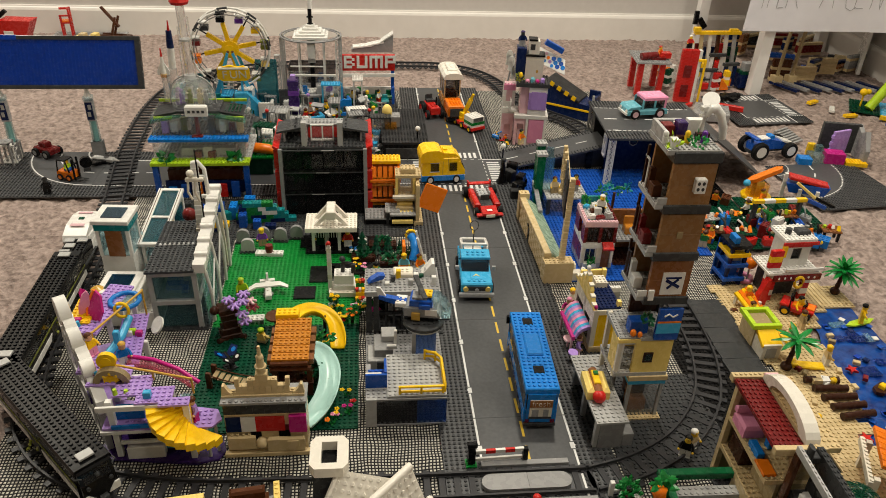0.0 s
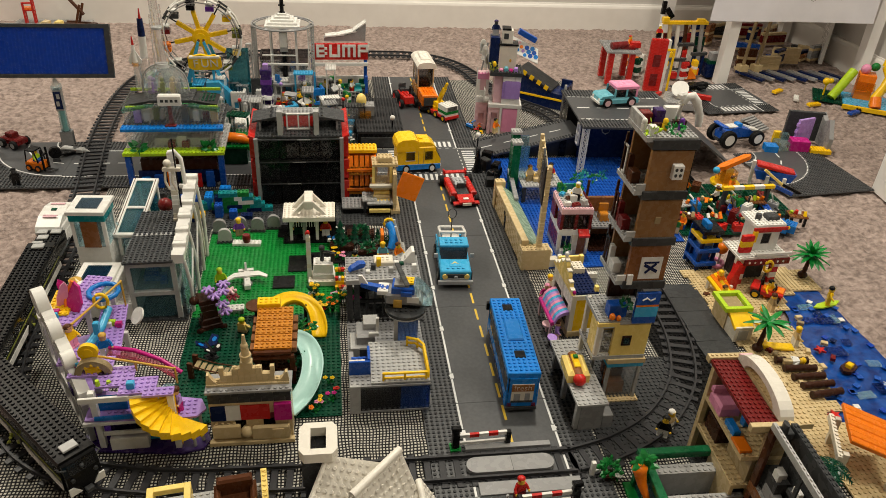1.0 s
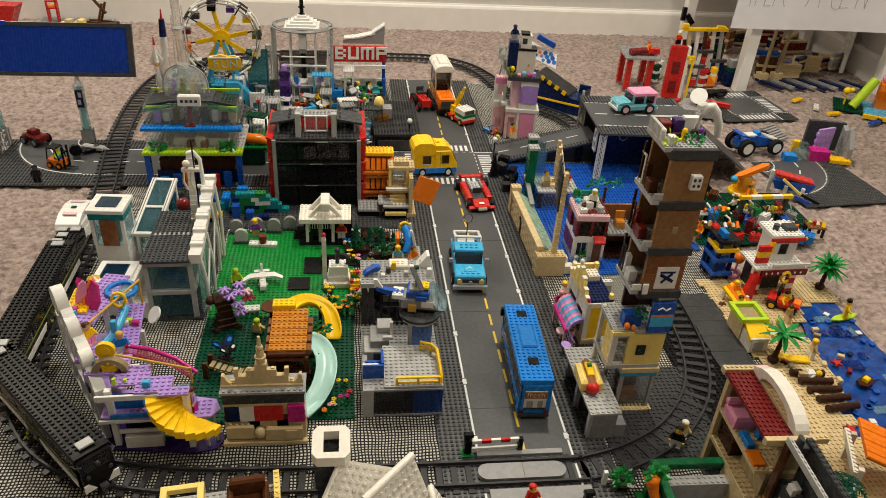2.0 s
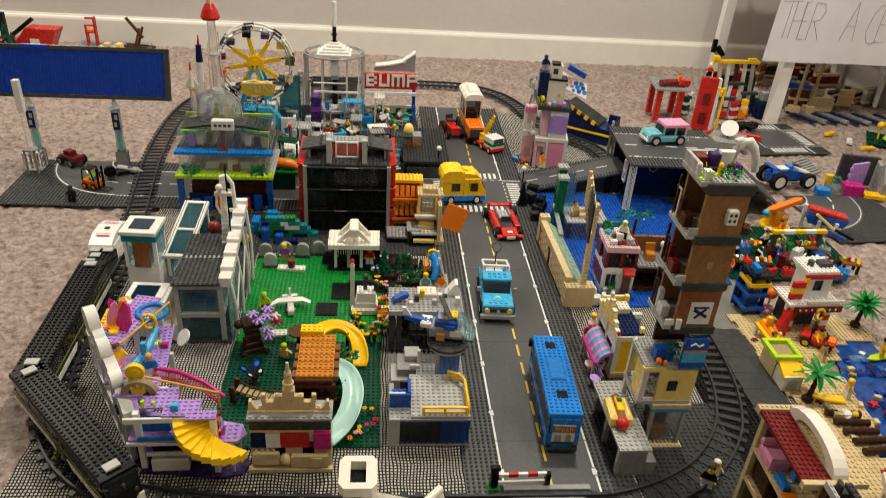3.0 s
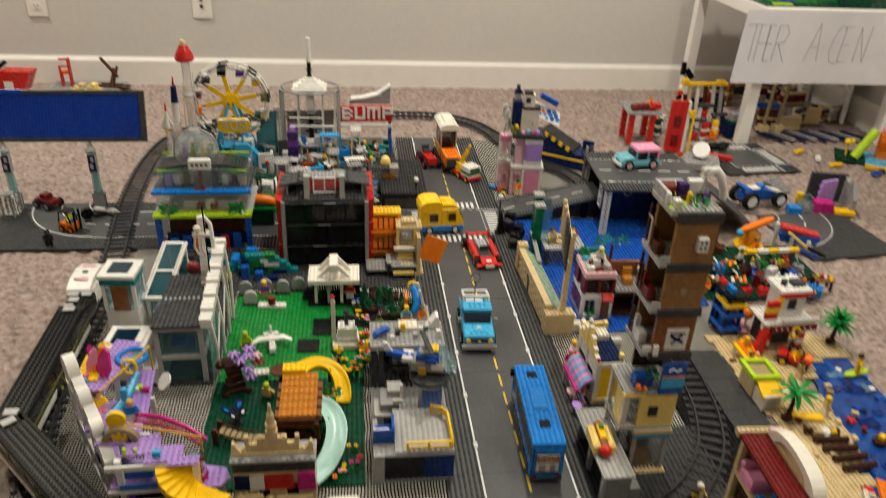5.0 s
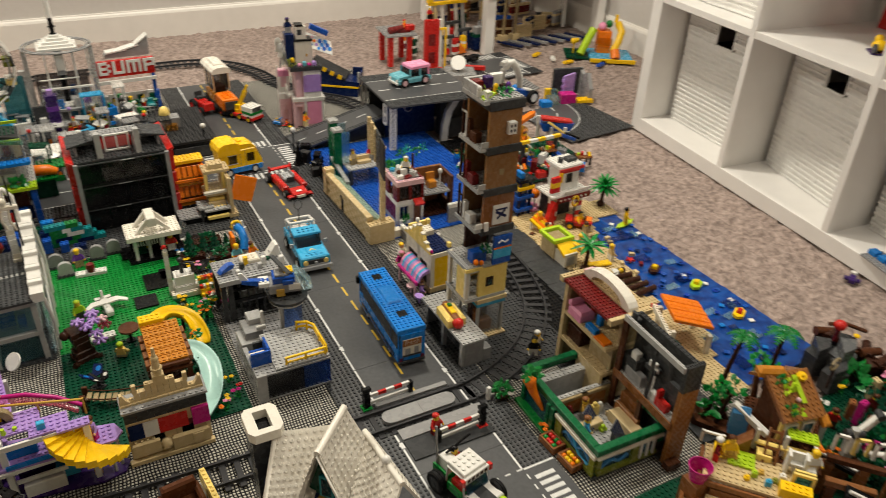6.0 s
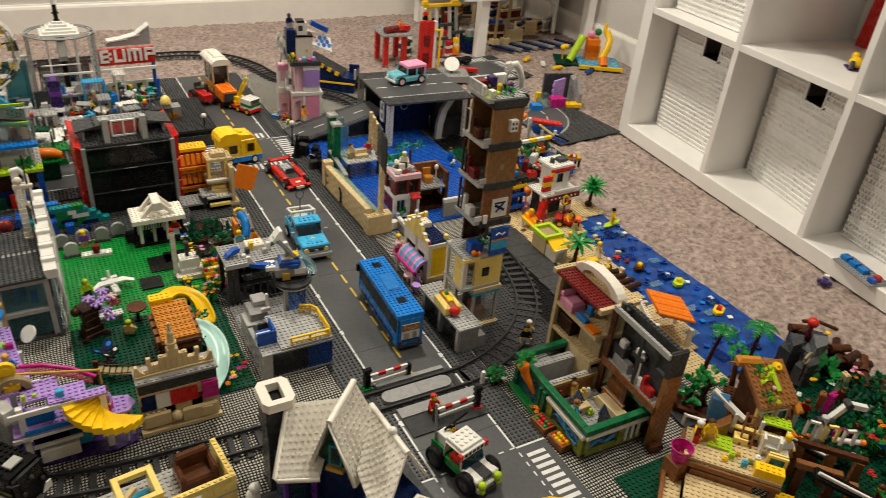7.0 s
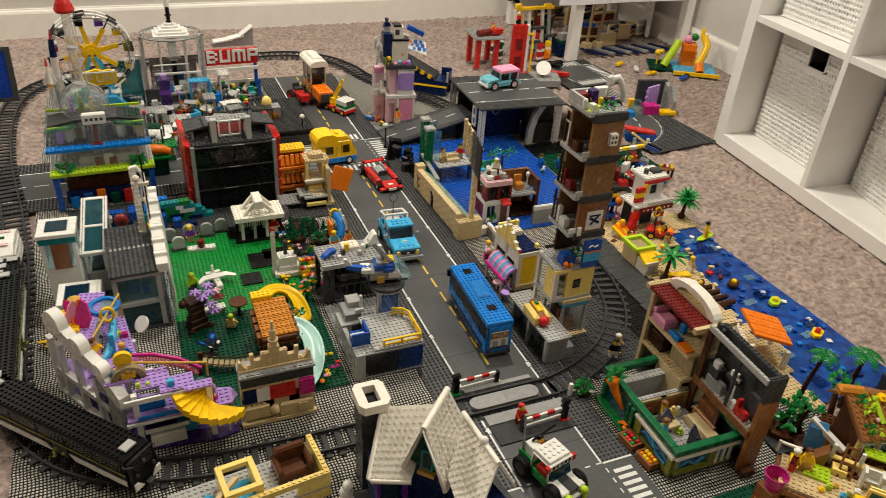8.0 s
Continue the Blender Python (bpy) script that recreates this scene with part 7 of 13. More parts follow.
def drop_ride():
    o = thing("drop_ride", "clear and white toy drop ride with ring track and central mast", "fair ride", -138, 2300, 0.8)
    part("base", G().cyl((0, 0, 0), (0, 0, 8), 96, None, 24).studs(-40, -80, 8, 10, 4), "ltgrey", o)
    part("mast", G().cyl((0, 0, 8), (0, 0, 120), 8, None, 8), "black", o)
    part("upper_mast", G().box(-11, -11, 120, 11, 11, 196), "ltgrey", o)
    part("mast_lattice", G().cyl((0, 0, 216), (0, 0, 276), 6, 6, 6).box(-9, -2, 230, 9, 2, 234).box(-9, -2, 250, 9, 2, 254), "black", o)
    part("mast_top", G().cyl((0, 0, 276), (0, 0, 345), 8, 7, 10), "white", o)
    part("canopy", G().box(-50, -40, 196, 50, 40, 203, 0, 1).box(-42, -33, 203, 42, 33, 210, 0, 1).box(-32, -26, 210, 32, 26, 217, 0, 1).box(-22, -18, 217, 22, 18, 224, 0, 1).box(-13, -11, 224, 13, 11, 231, 0, 1), "white", o, "white stepped canopy")
    for sx in (-38, 34):
        for sy in (-30, 26):
            part("canopy_post", G().box(sx, sy, 8, sx + 4, sy + 4, 196), "white", o)
    part("ring_deck", G().cyl((0, 0, 36), (0, 0, 42), 74, None, 24).studs(-56, -60, 42, 14, 3), "grey", o, "grey round deck")
    for a in range(10):
        t = a * 0.6283
        part("deck_seat", G().at(60 * math.cos(t), 56 * math.sin(t), 42, 0, 0, math.degrees(t)).box(-8, -7, 0, 8, 7, 12, 0, 1).box(4, -7, 12, 8, 7, 26, 0, 1), ("white", "dkgrey", "azure", "ltgrey", "purple")[a % 5], o)
    lattice(o, 70, -20, 0, 196, 18, "white", "white_lattice")
    part("grey_screen", G().box(-70, 40, 10, 66, 44, 112).box(-70, -20, 10, -66, 40, 112), "smoke", o)
    lattice(o, -106, -40, 0, 150, 16, "ltgrey", "white_lattice")
    part("white_bridge", G().box(-60, -50, 92, 70, -42, 97, 0, 0.6).box(-60, -50, 120, 40, -46, 123, 0, 0.6), "white", o)
    part("clear_screen", G().box(-70, -62, 44, -10, -59, 110).box(20, -62, 44, 76, -59, 96), "glass", o)
    part("car", G().box(-20, -16, 130, 20, 16, 150, 0, 2).box(-14, -18, 150, 14, 12, 186, 0, 2), "glass", o)
    part("car_seat", G().box(-10, -20, 136, 10, -12, 176, 0, 2), "white", o)
    for a in (0.25, math.pi - 0.25, math.pi + 0.2, -0.2):
        lattice(o, 86 * math.cos(a) - 5, 78 * math.sin(a) - 5, 0, 196, 10, "ltgrey", "ring_pillar")
    part("ring_track", G().tube([(88 * math.cos(i * 0.2618), 80 * math.sin(i * 0.2618), 200) for i in range(24)], 2.4, 6, 0, True).tube([(78 * math.cos(i * 0.2618), 70 * math.sin(i * 0.2618), 200) for i in range(24)], 2.0, 6, 0, True), "grey", o)


drop_ride()


def bump_court():
    o = thing("bumper_court", "toy bumper car court with red sign lettered in white bricks", "fair ride", -54, 2226, 0.8, 2)
    part("floor_pad", G().plate(-8, 0, 0, 22, 16, 6.4), "dkgrey", o)
    for px in (-4, 152):
        part("sign_post", G().box(px, 66, 6, px + 10, 74, 100), "blue", o)
    part("sign_panel", G().box(0, 64, 97, 164, 72, 145, 0, 0.6), "red", o, "red brick sign panel")
    glyph = {"B": ("1110", "1001", "1110", "1001", "1110"), "U": ("1001", "1001", "1001", "1001", "1111"), "M": ("11111", "10101", "10101", "10101", "10101"), "P": ("1111", "1001", "1111", "1000", "1000")}
    xx = 12
    for ch in "BUMP":
        gl = glyph[ch]
        gg = G()
        for r, row in enumerate(gl):
            for c, v in enumerate(row):
                if v == "1":
                    gg.box(xx + c * 8, 60.5, 135 - r * 7.4, xx + c * 8 + 7.8, 64, 142.2 - r * 7.4)
        part("sign_letter", gg, "white", o, f"white letter {ch}")
        xx += len(gl[0]) * 8 + 6
    part("back_roof", G().prism([(36, 146), (158, 146), (160, 196), (148, 192), (128, 172), (90, 162), (36, 156)], 84, 112, "y"), "grey", o, "grey sloping canopy")
    for k, (xa, za, xb, zb) in enumerate(((40, 158, 96, 164), (84, 164, 132, 174), (122, 174, 160, 200))):
        part("canopy_strip", G().prism([(xa, za), (xb, zb), (xb, zb + 4), (xa, za + 4)], 82, 114, "y"), "white", o)
    part("white_wall", G().box(4, 110, 6, 160, 116, 30).box(0, 60, 78, 164, 66, 88, 0, 1), "white", o)
    each("blue_pillar", ((0, 20, 6, 8, 28, 60), (152, 20, 6, 160, 28, 60)), "blue", o)
    for i, (cx, cy, c) in enumerate(((24, 34, "leaf"), (58, 30, "white"), (94, 34, "dkgreen"), (132, 32, "teal"), (40, 66, "cream"), (76, 72, "ivory"), (112, 70, "dkgreen"), (146, 72, "forest"), (20, 92, "ltgrey"), (58, 100, "leaf"))):
        car = part("bumper_car", G().box(cx - 12, cy - 14, 8, cx + 12, cy + 14, 20, 0, 4).box(cx - 8, cy + 4, 20, cx + 8, cy + 12, 32, 0, 2), c, o)
        part("car_rim", G().box(cx - 14, cy - 16, 7, cx + 14, cy + 16, 11, 0, 1), "black", car)


bump_court()
for i, (fx, fy, tc) in enumerate(((-20, 2262, "tan"), (24, 2260, "green"), (58, 2268, "white"), (-80, 2236, "orange"), (-96, 2180, "yellow"), (-190, 2140, "white"), (-60, 2130, "lime"), (-10, 2110, "azure"), (-150, 2110, "red"), (40, 2130, "cream"))):
    figure(fx, fy, 8, 30 * i, tc, ["dkgreen", "blue", "red", "black"][i % 4], ["brown", "yellow", "black", "white"][i % 4])

pu = thing("purple_ladder", "purple stepped toy tower", "tower", -180, 2120, 0.8)
for i in range(9):
    part("purple_step", G().box(-15 + (i % 2) * 2, -12, i * 14, 15 - (i % 2) * 2, 12, i * 14 + 13.4, 0, 0.6), "dkpurple" if i % 3 else "purple", pu)
part("purple_cap", G().box(-7, -8, 126, 7, 8, 140, 0, 1), "lav", pu)

# mixed stalls and clutter of the fair, piece by piece
def stall(x, y, w, d, h, body, roof, label, rz=0):
    o = thing("fair_stall", label, "stall", x, y, 0.8, rz)
    for sx in (0, w - 5):
        for sy in (0, d - 5):
            part("post", G().box(sx, sy, 0, sx + 5, sy + 5, h), "white", o)
    part("counter", G().box(2, 0, 0, w - 2, 8, h * 0.4, 0, 0.6), body, o)
    part("roof", G().plate(-4, -4, h, max(2, int(w / 8) + 1), max(2, int(d / 8) + 1), 4), roof, o)
    each("goods_box", ((8, 2, h * 0.4, 16, 7, h * 0.55), (w - 16, 2, h * 0.4, w - 9, 7, h * 0.6)), "orange", o)
    part("melon", G().ball((w * 0.5, 5, h * 0.45), 4, 0, 7, 5), "lime", o)


stall(-330, 1960, 60, 40, 44, "white", "dkgreen", "white toy stall with dark green roof")
stall(-250, 1940, 64, 50, 40, "leaf", "white", "green toy stall with white roof")
stall(-180, 1990, 50, 40, 50, "grey", "ltgrey", "grey toy stall with studded roof")
stall(-90, 1960, 60, 44, 46, "medblue", "grey", "light blue toy stall with grey roof")
stall(-20, 2030, 60, 44, 54, "purple", "dkgrey", "purple toy stall with dark roof")
stall(-250, 2040, 60, 44, 60, "azure", "grey", "blue toy stall with grey roof")
stall(-400, 2060, 60, 44, 44, "leaf", "leaf", "leafy green toy stall")
stall(-240, 1862, 56, 44, 36, "green", "leaf", "green toy stand with orange goods")
bh_ = thing("black_hall", "long black toy hall with a dark studded roof", "hall", 62, 1868, 0.8)
part("body", G().box(0, 0, 0, 118, 236, 42, 0, 0.6), "black", bh_)
part("roof", G().plate(-2, -2, 42, 15, 30, 6), "charcoal", bh_)
part("shutter", G().box(8, -2, 4, 108, 0, 32, 0, 0.5), "dkgrey", bh_)
lm = thing("lemon_dome", "pale yellow toy egg on a grey block", "sculpture", 80, 1992, 51)
part("egg", G().ball((-4, 0, 34), 14, 0, 12, 8, 1.4), "paleyellow", lm)
part("block", G().box(-14, -22, -2, 30, 14, 26, 0, 0.6), "grey", lm)
part("front_post", G().box(-10, -40, -2, 20, -24, 14, 0, 1), "amber", lm)
for i in range(16):
    cx, cy = rnd.uniform(-400, 100), rnd.uniform(1890, 2190)
    figure(cx, cy, 2.4, rnd.uniform(0, 360), rnd.choice(["red", "white", "white", "orange", "grey", "tan"]), rnd.choice(["blue", "black", "tan", "grey"]), rnd.choice(["brown", "black", "yellow", "red"]))
for i in range(9):
    flower_plant(rnd.uniform(-420, 50), rnd.uniform(1880, 2180), 2, 4, rnd.choice(["red", "yellow", "white", "orange"]), 400 + i)
for i, (bx, by, bh, c) in enumerate(((-280, 2120, 60, "white"), (-230, 2200, 70, "dkgrey"), (-60, 2170, 50, "azure"), (-130, 2060, 40, "medblue"), (20, 2170, 34, "leaf"), (90, 2120, 30, "dkgrey"), (-300, 1900, 50, "teal"))):
    o = thing("fair_booth", f"stacked {c} toy booth in the fairground", "booth", bx, by, 0.8, 8 * i)
    wall(o, c, 0, 0, 0, 5, "x", int(bh / 9.6), [(1, 3, 1, 3)], [(1, "white")], 60 + i)
    wall(o, c, 32, 8, 0, 3, "y", int(bh / 9.6), (), (), 70 + i)

# small carts, umbrellas and light poles that crowd the fair
fr_ = random.Random(321)
for i in range(22):
    x, y = fr_.uniform(-300, 40), fr_.uniform(1880, 2200)
    c, c2 = fr_.choice(["red", "ltgrey", "white", "grey", "white", "lav"]), fr_.choice(["white", "dkgrey", "grey", "ltgrey"])
    if i % 9 == 0:
        o = thing("fair_umbrella", f"{c} toy umbrella over a small {c2} table", "umbrella", x, y, 1)
        part("pole", G().cyl((0, 0, 0), (0, 0, 52), 1.6, None, 6), "white", o)
        part("canopy", G().cyl((0, 0, 44), (0, 0, 56), 20, 2, 8), c, o)
        part("tabletop", G().cyl((0, 0, 16), (0, 0, 19), 11, None, 10), c2, o)
    elif i % 3 == 1:
        o = thing("snack_cart", f"{c} toy snack cart with {c2} counter", "cart", x, y, 1, fr_.uniform(0, 180))
        part("cart_body", G().box(-16, -10, 8, 16, 10, 26, 0, 1).studs(-16, -8, 26, 4, 2), c, o)
        part("counter", G().box(-18, -12, 26, 0, 12, 29, 0, 0.5), c2, o)
        part("awning", G().prism([(-14, 46), (0, 52), (14, 46), (14, 49), (0, 55), (-14, 49)], -18, 18, "x"), c2, o)
        part("awning_post", G().cyl((-14, 0, 26), (-14, 0, 48), 1.4, None, 6), "white", o)
        for yy in (-9, 9):
            wheel(o, 0, yy, 7, 7, 4, "white", "y")
    else:
        o = thing("light_pole", f"thin {c2} toy light pole with {c} lamp", "light pole", x, y, 1)
        part("pole", G().cyl((0, 0, 0), (0, 0, 66), 1.8, None, 6).cyl((0, 0, 0), (0, 0, 5), 6, 4, 8), c2, o)
        part("lamp", G().ball((0, 0, 70), 5.5, 0, 8, 6), c, o)
for i in range(54):
    x, y = fr_.uniform(-420, 50), fr_.uniform(1880, 2250)
    c = fr_.choice(["white", "ltgrey", "grey", "dkgrey", "white", "medblue", "ltgrey", "white", "dkgreen", "grey", "ltgrey"])
    w, h = fr_.uniform(22, 56), fr_.uniform(26, 92)
    rz = fr_.choice((0, 90, 0, 12, -15))
    if i % 2 == 0:
        o = thing("clear_booth", f"small clear toy booth with {c} frame", "booth", x, y, 1, rz)
        each("booth_post", ((0, 0, 0, 4, 4, h), (w, 0, 0, w + 4, 4, h), (0, 24, 0, 4, 28, h), (w, 24, 0, w + 4, 28, h)), c, o)
        part("booth_pane", G().box(4, 1, 6, w, 3, h - 6), "glass", o)
        part("booth_roof", G().plate(-2, -2, h, int(w / 8) + 1, 4, 3.2), c, o)
    elif i % 4 == 1:
        o = thing("toy_railing", f"{c} toy railing of the fairground", "railing", x, y, 1, rz)
        for q in range(5):
            part("rail_post", G().box(q * w / 4, 0, 0, q * w / 4 + 2.4, 2.4, 24), c, o)
        part("rail_bar", G().box(0, 0, 20, w + 2, 2.4, 23).box(0, 0, 10, w + 2, 2.4, 12.5), c, o)
    elif i % 4 == 2:
        o = thing("toy_pillar", f"{c} toy pillar with stacked round pieces", "pillar", x, y, 1)
        g = G()
        for q in range(int(h / 9.6) + 1):
            g.cyl((0, 0, 9.6 * q), (0, 0, 9.6 * q + 9.2), 6 if q % 3 else 4, None, 10)
        part("pillar", g, c, o)
        part("pillar_foot", G().plate(-8, -8, -0.4, 2, 2, 3.2), "dkgrey", o)
    else:
        o = thing("toy_steps", f"{c} toy steps and platform", "steps", x, y, 1, rz)
        for q in range(4):
            part("step", G().plate(0, 16 * q, 0, 4, 2, 8 + 9.6 * q), c if q % 2 else "grey", o)
fs = thing("carrot_stall_sign", "orange toy carrot sign on a dark green stall", "sign", -226, 1800, 1)
part("carrot", G().tube([(-40, 0, 62), (-20, 0, 64), (10, 0, 60), (26, 0, 54)], lambda t: 4 + 9 * math.sin(0.5 + 2.2 * t), 10), "orange", fs)
part("red_ball", G().ball((-58, 2, 60), 13, 0, 12, 8), "red", fs)
part("stall_roof", G().plate(-64, -20, 42, 11, 6, 5), "green", fs)
part("stall_body", G().box(-58, -16, 0, 18, 24, 42, 0, 0.6), "dkgreen", fs)
for i in range(20):
    x, y = fr_.uniform(-400, -185), fr_.uniform(1490, 1600)
    c = fr_.choice(["dkblue", "dkgreen", "teal", "blue", "green", "azure", "dkgrey"])
    n = fr_.choice((2, 3, 4))
    o = thing("loose_brick", f"{c} toy brick stack on the dark plate", "brick stack", x, y, 1.4, fr_.choice((0, 90, 12)))
    for q in range(fr_.choice((1, 2, 3))):
        brick(o, c, 0, 0, q * BR, n, 2, BR, True)
def block_wall(x, y, rz, seed, label, cols):
    """A half built wall of mixed bricks with a stepped top."""
    o = thing("mixed_wall", label, "brick wall", x, y, 1.4, rz)
    rr = random.Random(seed)
    for c in range(5):
        i = c // 2
        while i < 14 - c:
            n = rr.choice((2, 3, 4))
            brick(o, rr.choice(cols), 8 * i, 0, c * BR, n, 2, BR, True)
            i += n


block_wall(-400, 1502, 0, 71, "half built toy wall of navy, green and grey bricks", ["dkblue", "dkblue", "dkgreen", "ltgrey", "yellow", "dkblue"])
block_wall(-262, 1536, 4, 72, "half built toy wall of green, teal and white bricks", ["dkgreen", "forest", "teal", "white", "dkblue", "leaf"])
# globe lamps and street lamps along the road
def street_lamp(x, y, rz=0, h=70):
    o = thing("street_lamp", "black toy street lamp with a white globe", "street lamp", x, y, 1.2, rz, "street lamps")
    part("pole", G().cyl((0, 0, 0), (0, 0, h), 2, None, 8).cyl((0, 0, 0), (0, 0, 6), 6, 3, 10), "black", o)
    part("globe", G().ball((0, 0, h + 6), 7, 0, 10, 7), "white", o)


street_lamp(152, 1890)
street_lamp(362, 1800, 0, 60)
figure(140, 1900, 1.2, 40, "olive", "dktan", "lime")
cone = thing("black_cone", "tall black toy pylon", "cone", 352, 1730, 1.2)
part("cone", G().cyl((0, 0, 0), (0, 0, 58), 12, 2, 12).cyl((0, 0, 0), (0, 0, 3), 15, None, 12), "black", cone)
part("cap", G().ball((0, 0, 60), 6, 0, 8, 6), "dkgrey", cone)

# ---------------------------------------------------------------- police station in the middle
def police_station():
    o = thing("police_station", "grey and blue open toy police station with yellow rails", "building", 16, 914, 0.6)
    # front building with see-through walls
    part("lower_floor", G().plate(0, 0, 0, 15, 12, 3.2), "grey", o)
    part("front_pane", G().box(16, 1, 3.4, 76, 4, 52), "smoke", o, "tinted glass front")
    part("blue_glass", G().box(76, 1, 3.4, 120, 4, 52), "blueglass", o, "transparent blue corner window")
    part("blue_glass", G().box(117, 4, 3.4, 120, 92, 52), "blueglass", o)
    part("corner_white", G().box(0, -1, 0, 16, 8, 54, 0, 0.6), "ltgrey", o)
    wall(o, "grey", 0, 8, 0, 10, "y", 5, (), (), 82, False)
    part("inner_panel", G().box(18, 88, 3.4, 118, 92, 50), "dkgrey", o)
    part("inner_block", G().plate(24, 30, 3.4, 5, 5, 9.6), "ltgrey", o)
    part("upper_floor", G().plate(32, 2, 54, 11, 12, 3.2), "ltgrey", o, "light grey studded upper floor")
    part("upper_floor", G().plate(0, 2, 50, 4, 3, 3.2), "grey", o)
    part("floor_edge", G().box(16, -1, 51, 120, 1, 54), "grey", o)
    part("blue_cabinet", G().box(0, 26, 48, 32, 30, 78, 0, 0.6).box(28, 30, 48, 32, 62, 80, 0, 0.5).box(4, 40, 48, 28, 58, 62, 0, 0.5).studs(4, 42, 62, 3, 2), "blue", o, "dark blue cabinet")
    part("cabinet_top", G().plate(0, 30, 70, 3, 1, 3.2), "cream", o)
    rl = G().tube([(50, 6, 62), (114, 6, 62)], 2.0, 6).tube([(50, 6, 71), (114, 6, 71)], 2.2, 6)
    for k in range(3):
        rl.tube([(50 + 32 * k, 6, 58), (50 + 32 * k, 6, 72)], 2.0, 6)
    part("yellow_rail", rl, "yellow", o, "yellow railing")
    part("yellow_rail", G().tube([(117, 8, 58), (117, 10, 72), (116, 66, 74), (108, 78, 74), (92, 84, 74)], 2.4, 6).tube([(117, 10, 64), (116, 66, 66), (104, 80, 66), (92, 84, 64)], 2.2, 6).tube([(116, 40, 58), (116, 40, 74)], 1.8, 6).tube([(92, 84, 58), (92, 84, 76)], 2, 6).tube([(108, 78, 58), (108, 78, 76)], 2, 6), "yellow", o, "bent yellow railing")
    # grey stair block with white handles
    part("stair_block", G().box(4, 108, 0, 34, 150, 36, 0, 0.6), "ltgrey", o)
    part("stair_block", G().box(14, 118, 36, 44, 160, 50, 0, 0.6), "grey", o)
    part("stair_block", G().box(26, 140, 50, 50, 166, 60, 0, 0.6), "ltgrey", o)
    part("white_lever", G().at(46, 130, 50, -8, 0, 0).box(0, 0, 0, 5, 7, 26, 0, 1), "white", o)
    part("white_lever", G().box(34, 120, 50, 50, 126, 56, 0, 1), "white", o)
    part("yard_floor", G().plate(0, 96, 0, 16, 17, 3.2), "grey", o)
    # helipad on a blue glass column
    part("column", G().box(80, 112, 3, 112, 142, 98, 0, 0.6), "blueglass", o, "transparent blue column")
    part("column_side", G().box(74, 112, 3, 80, 120, 98, 0, 0.5), "ltgrey", o)
    part("round_deck", G().cyl((92, 122, 98), (92, 122, 103), 30, 32, 22), "ltgrey", o, "round grey helipad")
    part("pad_ring", G().cyl((92, 122, 103), (92, 122, 108), 33, None, 22).studs(72, 104, 108, 5, 5), "dkgrey", o)
    part("pad_deck", G().plate(60, 118, 106, 9, 5, 3.2), "dkgrey", o)
    # open rear block
    for px, py in ((2, 224), (2, 286), (118, 224), (118, 286), (14, 224)):
        part("rear_post", G().box(px, py, 0, px + 9, py + 10, 88, 0, 0.5), "dkgrey" if px < 100 else "grey", o)
    part("rear_floor", G().plate(0, 222, 88, 16, 9, 4), "grey", o, "grey studded rear deck")
    for k in range(9):
        part("deck_item", G().box(34 + 10 * k, 238 + 11 * (k % 4), 92, 42 + 10 * k, 246 + 11 * (k % 4), 98 + 5 * (k % 3), 0, 1), ("white", "dkgrey", "yellow", "blue", "ltgrey", "white", "dkgreen", "grey", "white")[k], o)
    part("deck_edge", G().box(0, 219, 84, 128, 222, 93), "ltgrey", o)
    part("rear_screen", G().box(24, 292, 0, 126, 296, 90), "black", o)
    for i in range(6):
        part("rear_bar", G().box(34 + 14 * i, 230, 6, 37 + 14 * i, 233, 88), "dkgrey", o)
    part("rear_beam", G().box(24, 226, 40, 118, 230, 46).box(24, 226, 64, 118, 230, 68), "black", o)
    part("rear_base", G().plate(0, 218, 0, 17, 11, 3.2), "dkgrey", o)
    part("cell_shelf", G().plate(40, 236, 30, 8, 5, 3.2), "grey", o)
    part("control_desk", G().box(50, 262, 92, 84, 288, 100, 0, 2).studs(54, 266, 100, 3, 2), "cream", o)
    part("white_ramp", G().prism([(98, 92), (124, 92), (121, 116), (116, 116)], 268, 288, "y"), "white", o)
    part("blue_wing", G().at(22, 250, 99, 0, -10, 14).prism([(-18, 0), (9, 0), (13, 6), (3, 10), (-12, 5)], -6, 6, "y"), "blue", o, "blue sloping panel")


police_station()


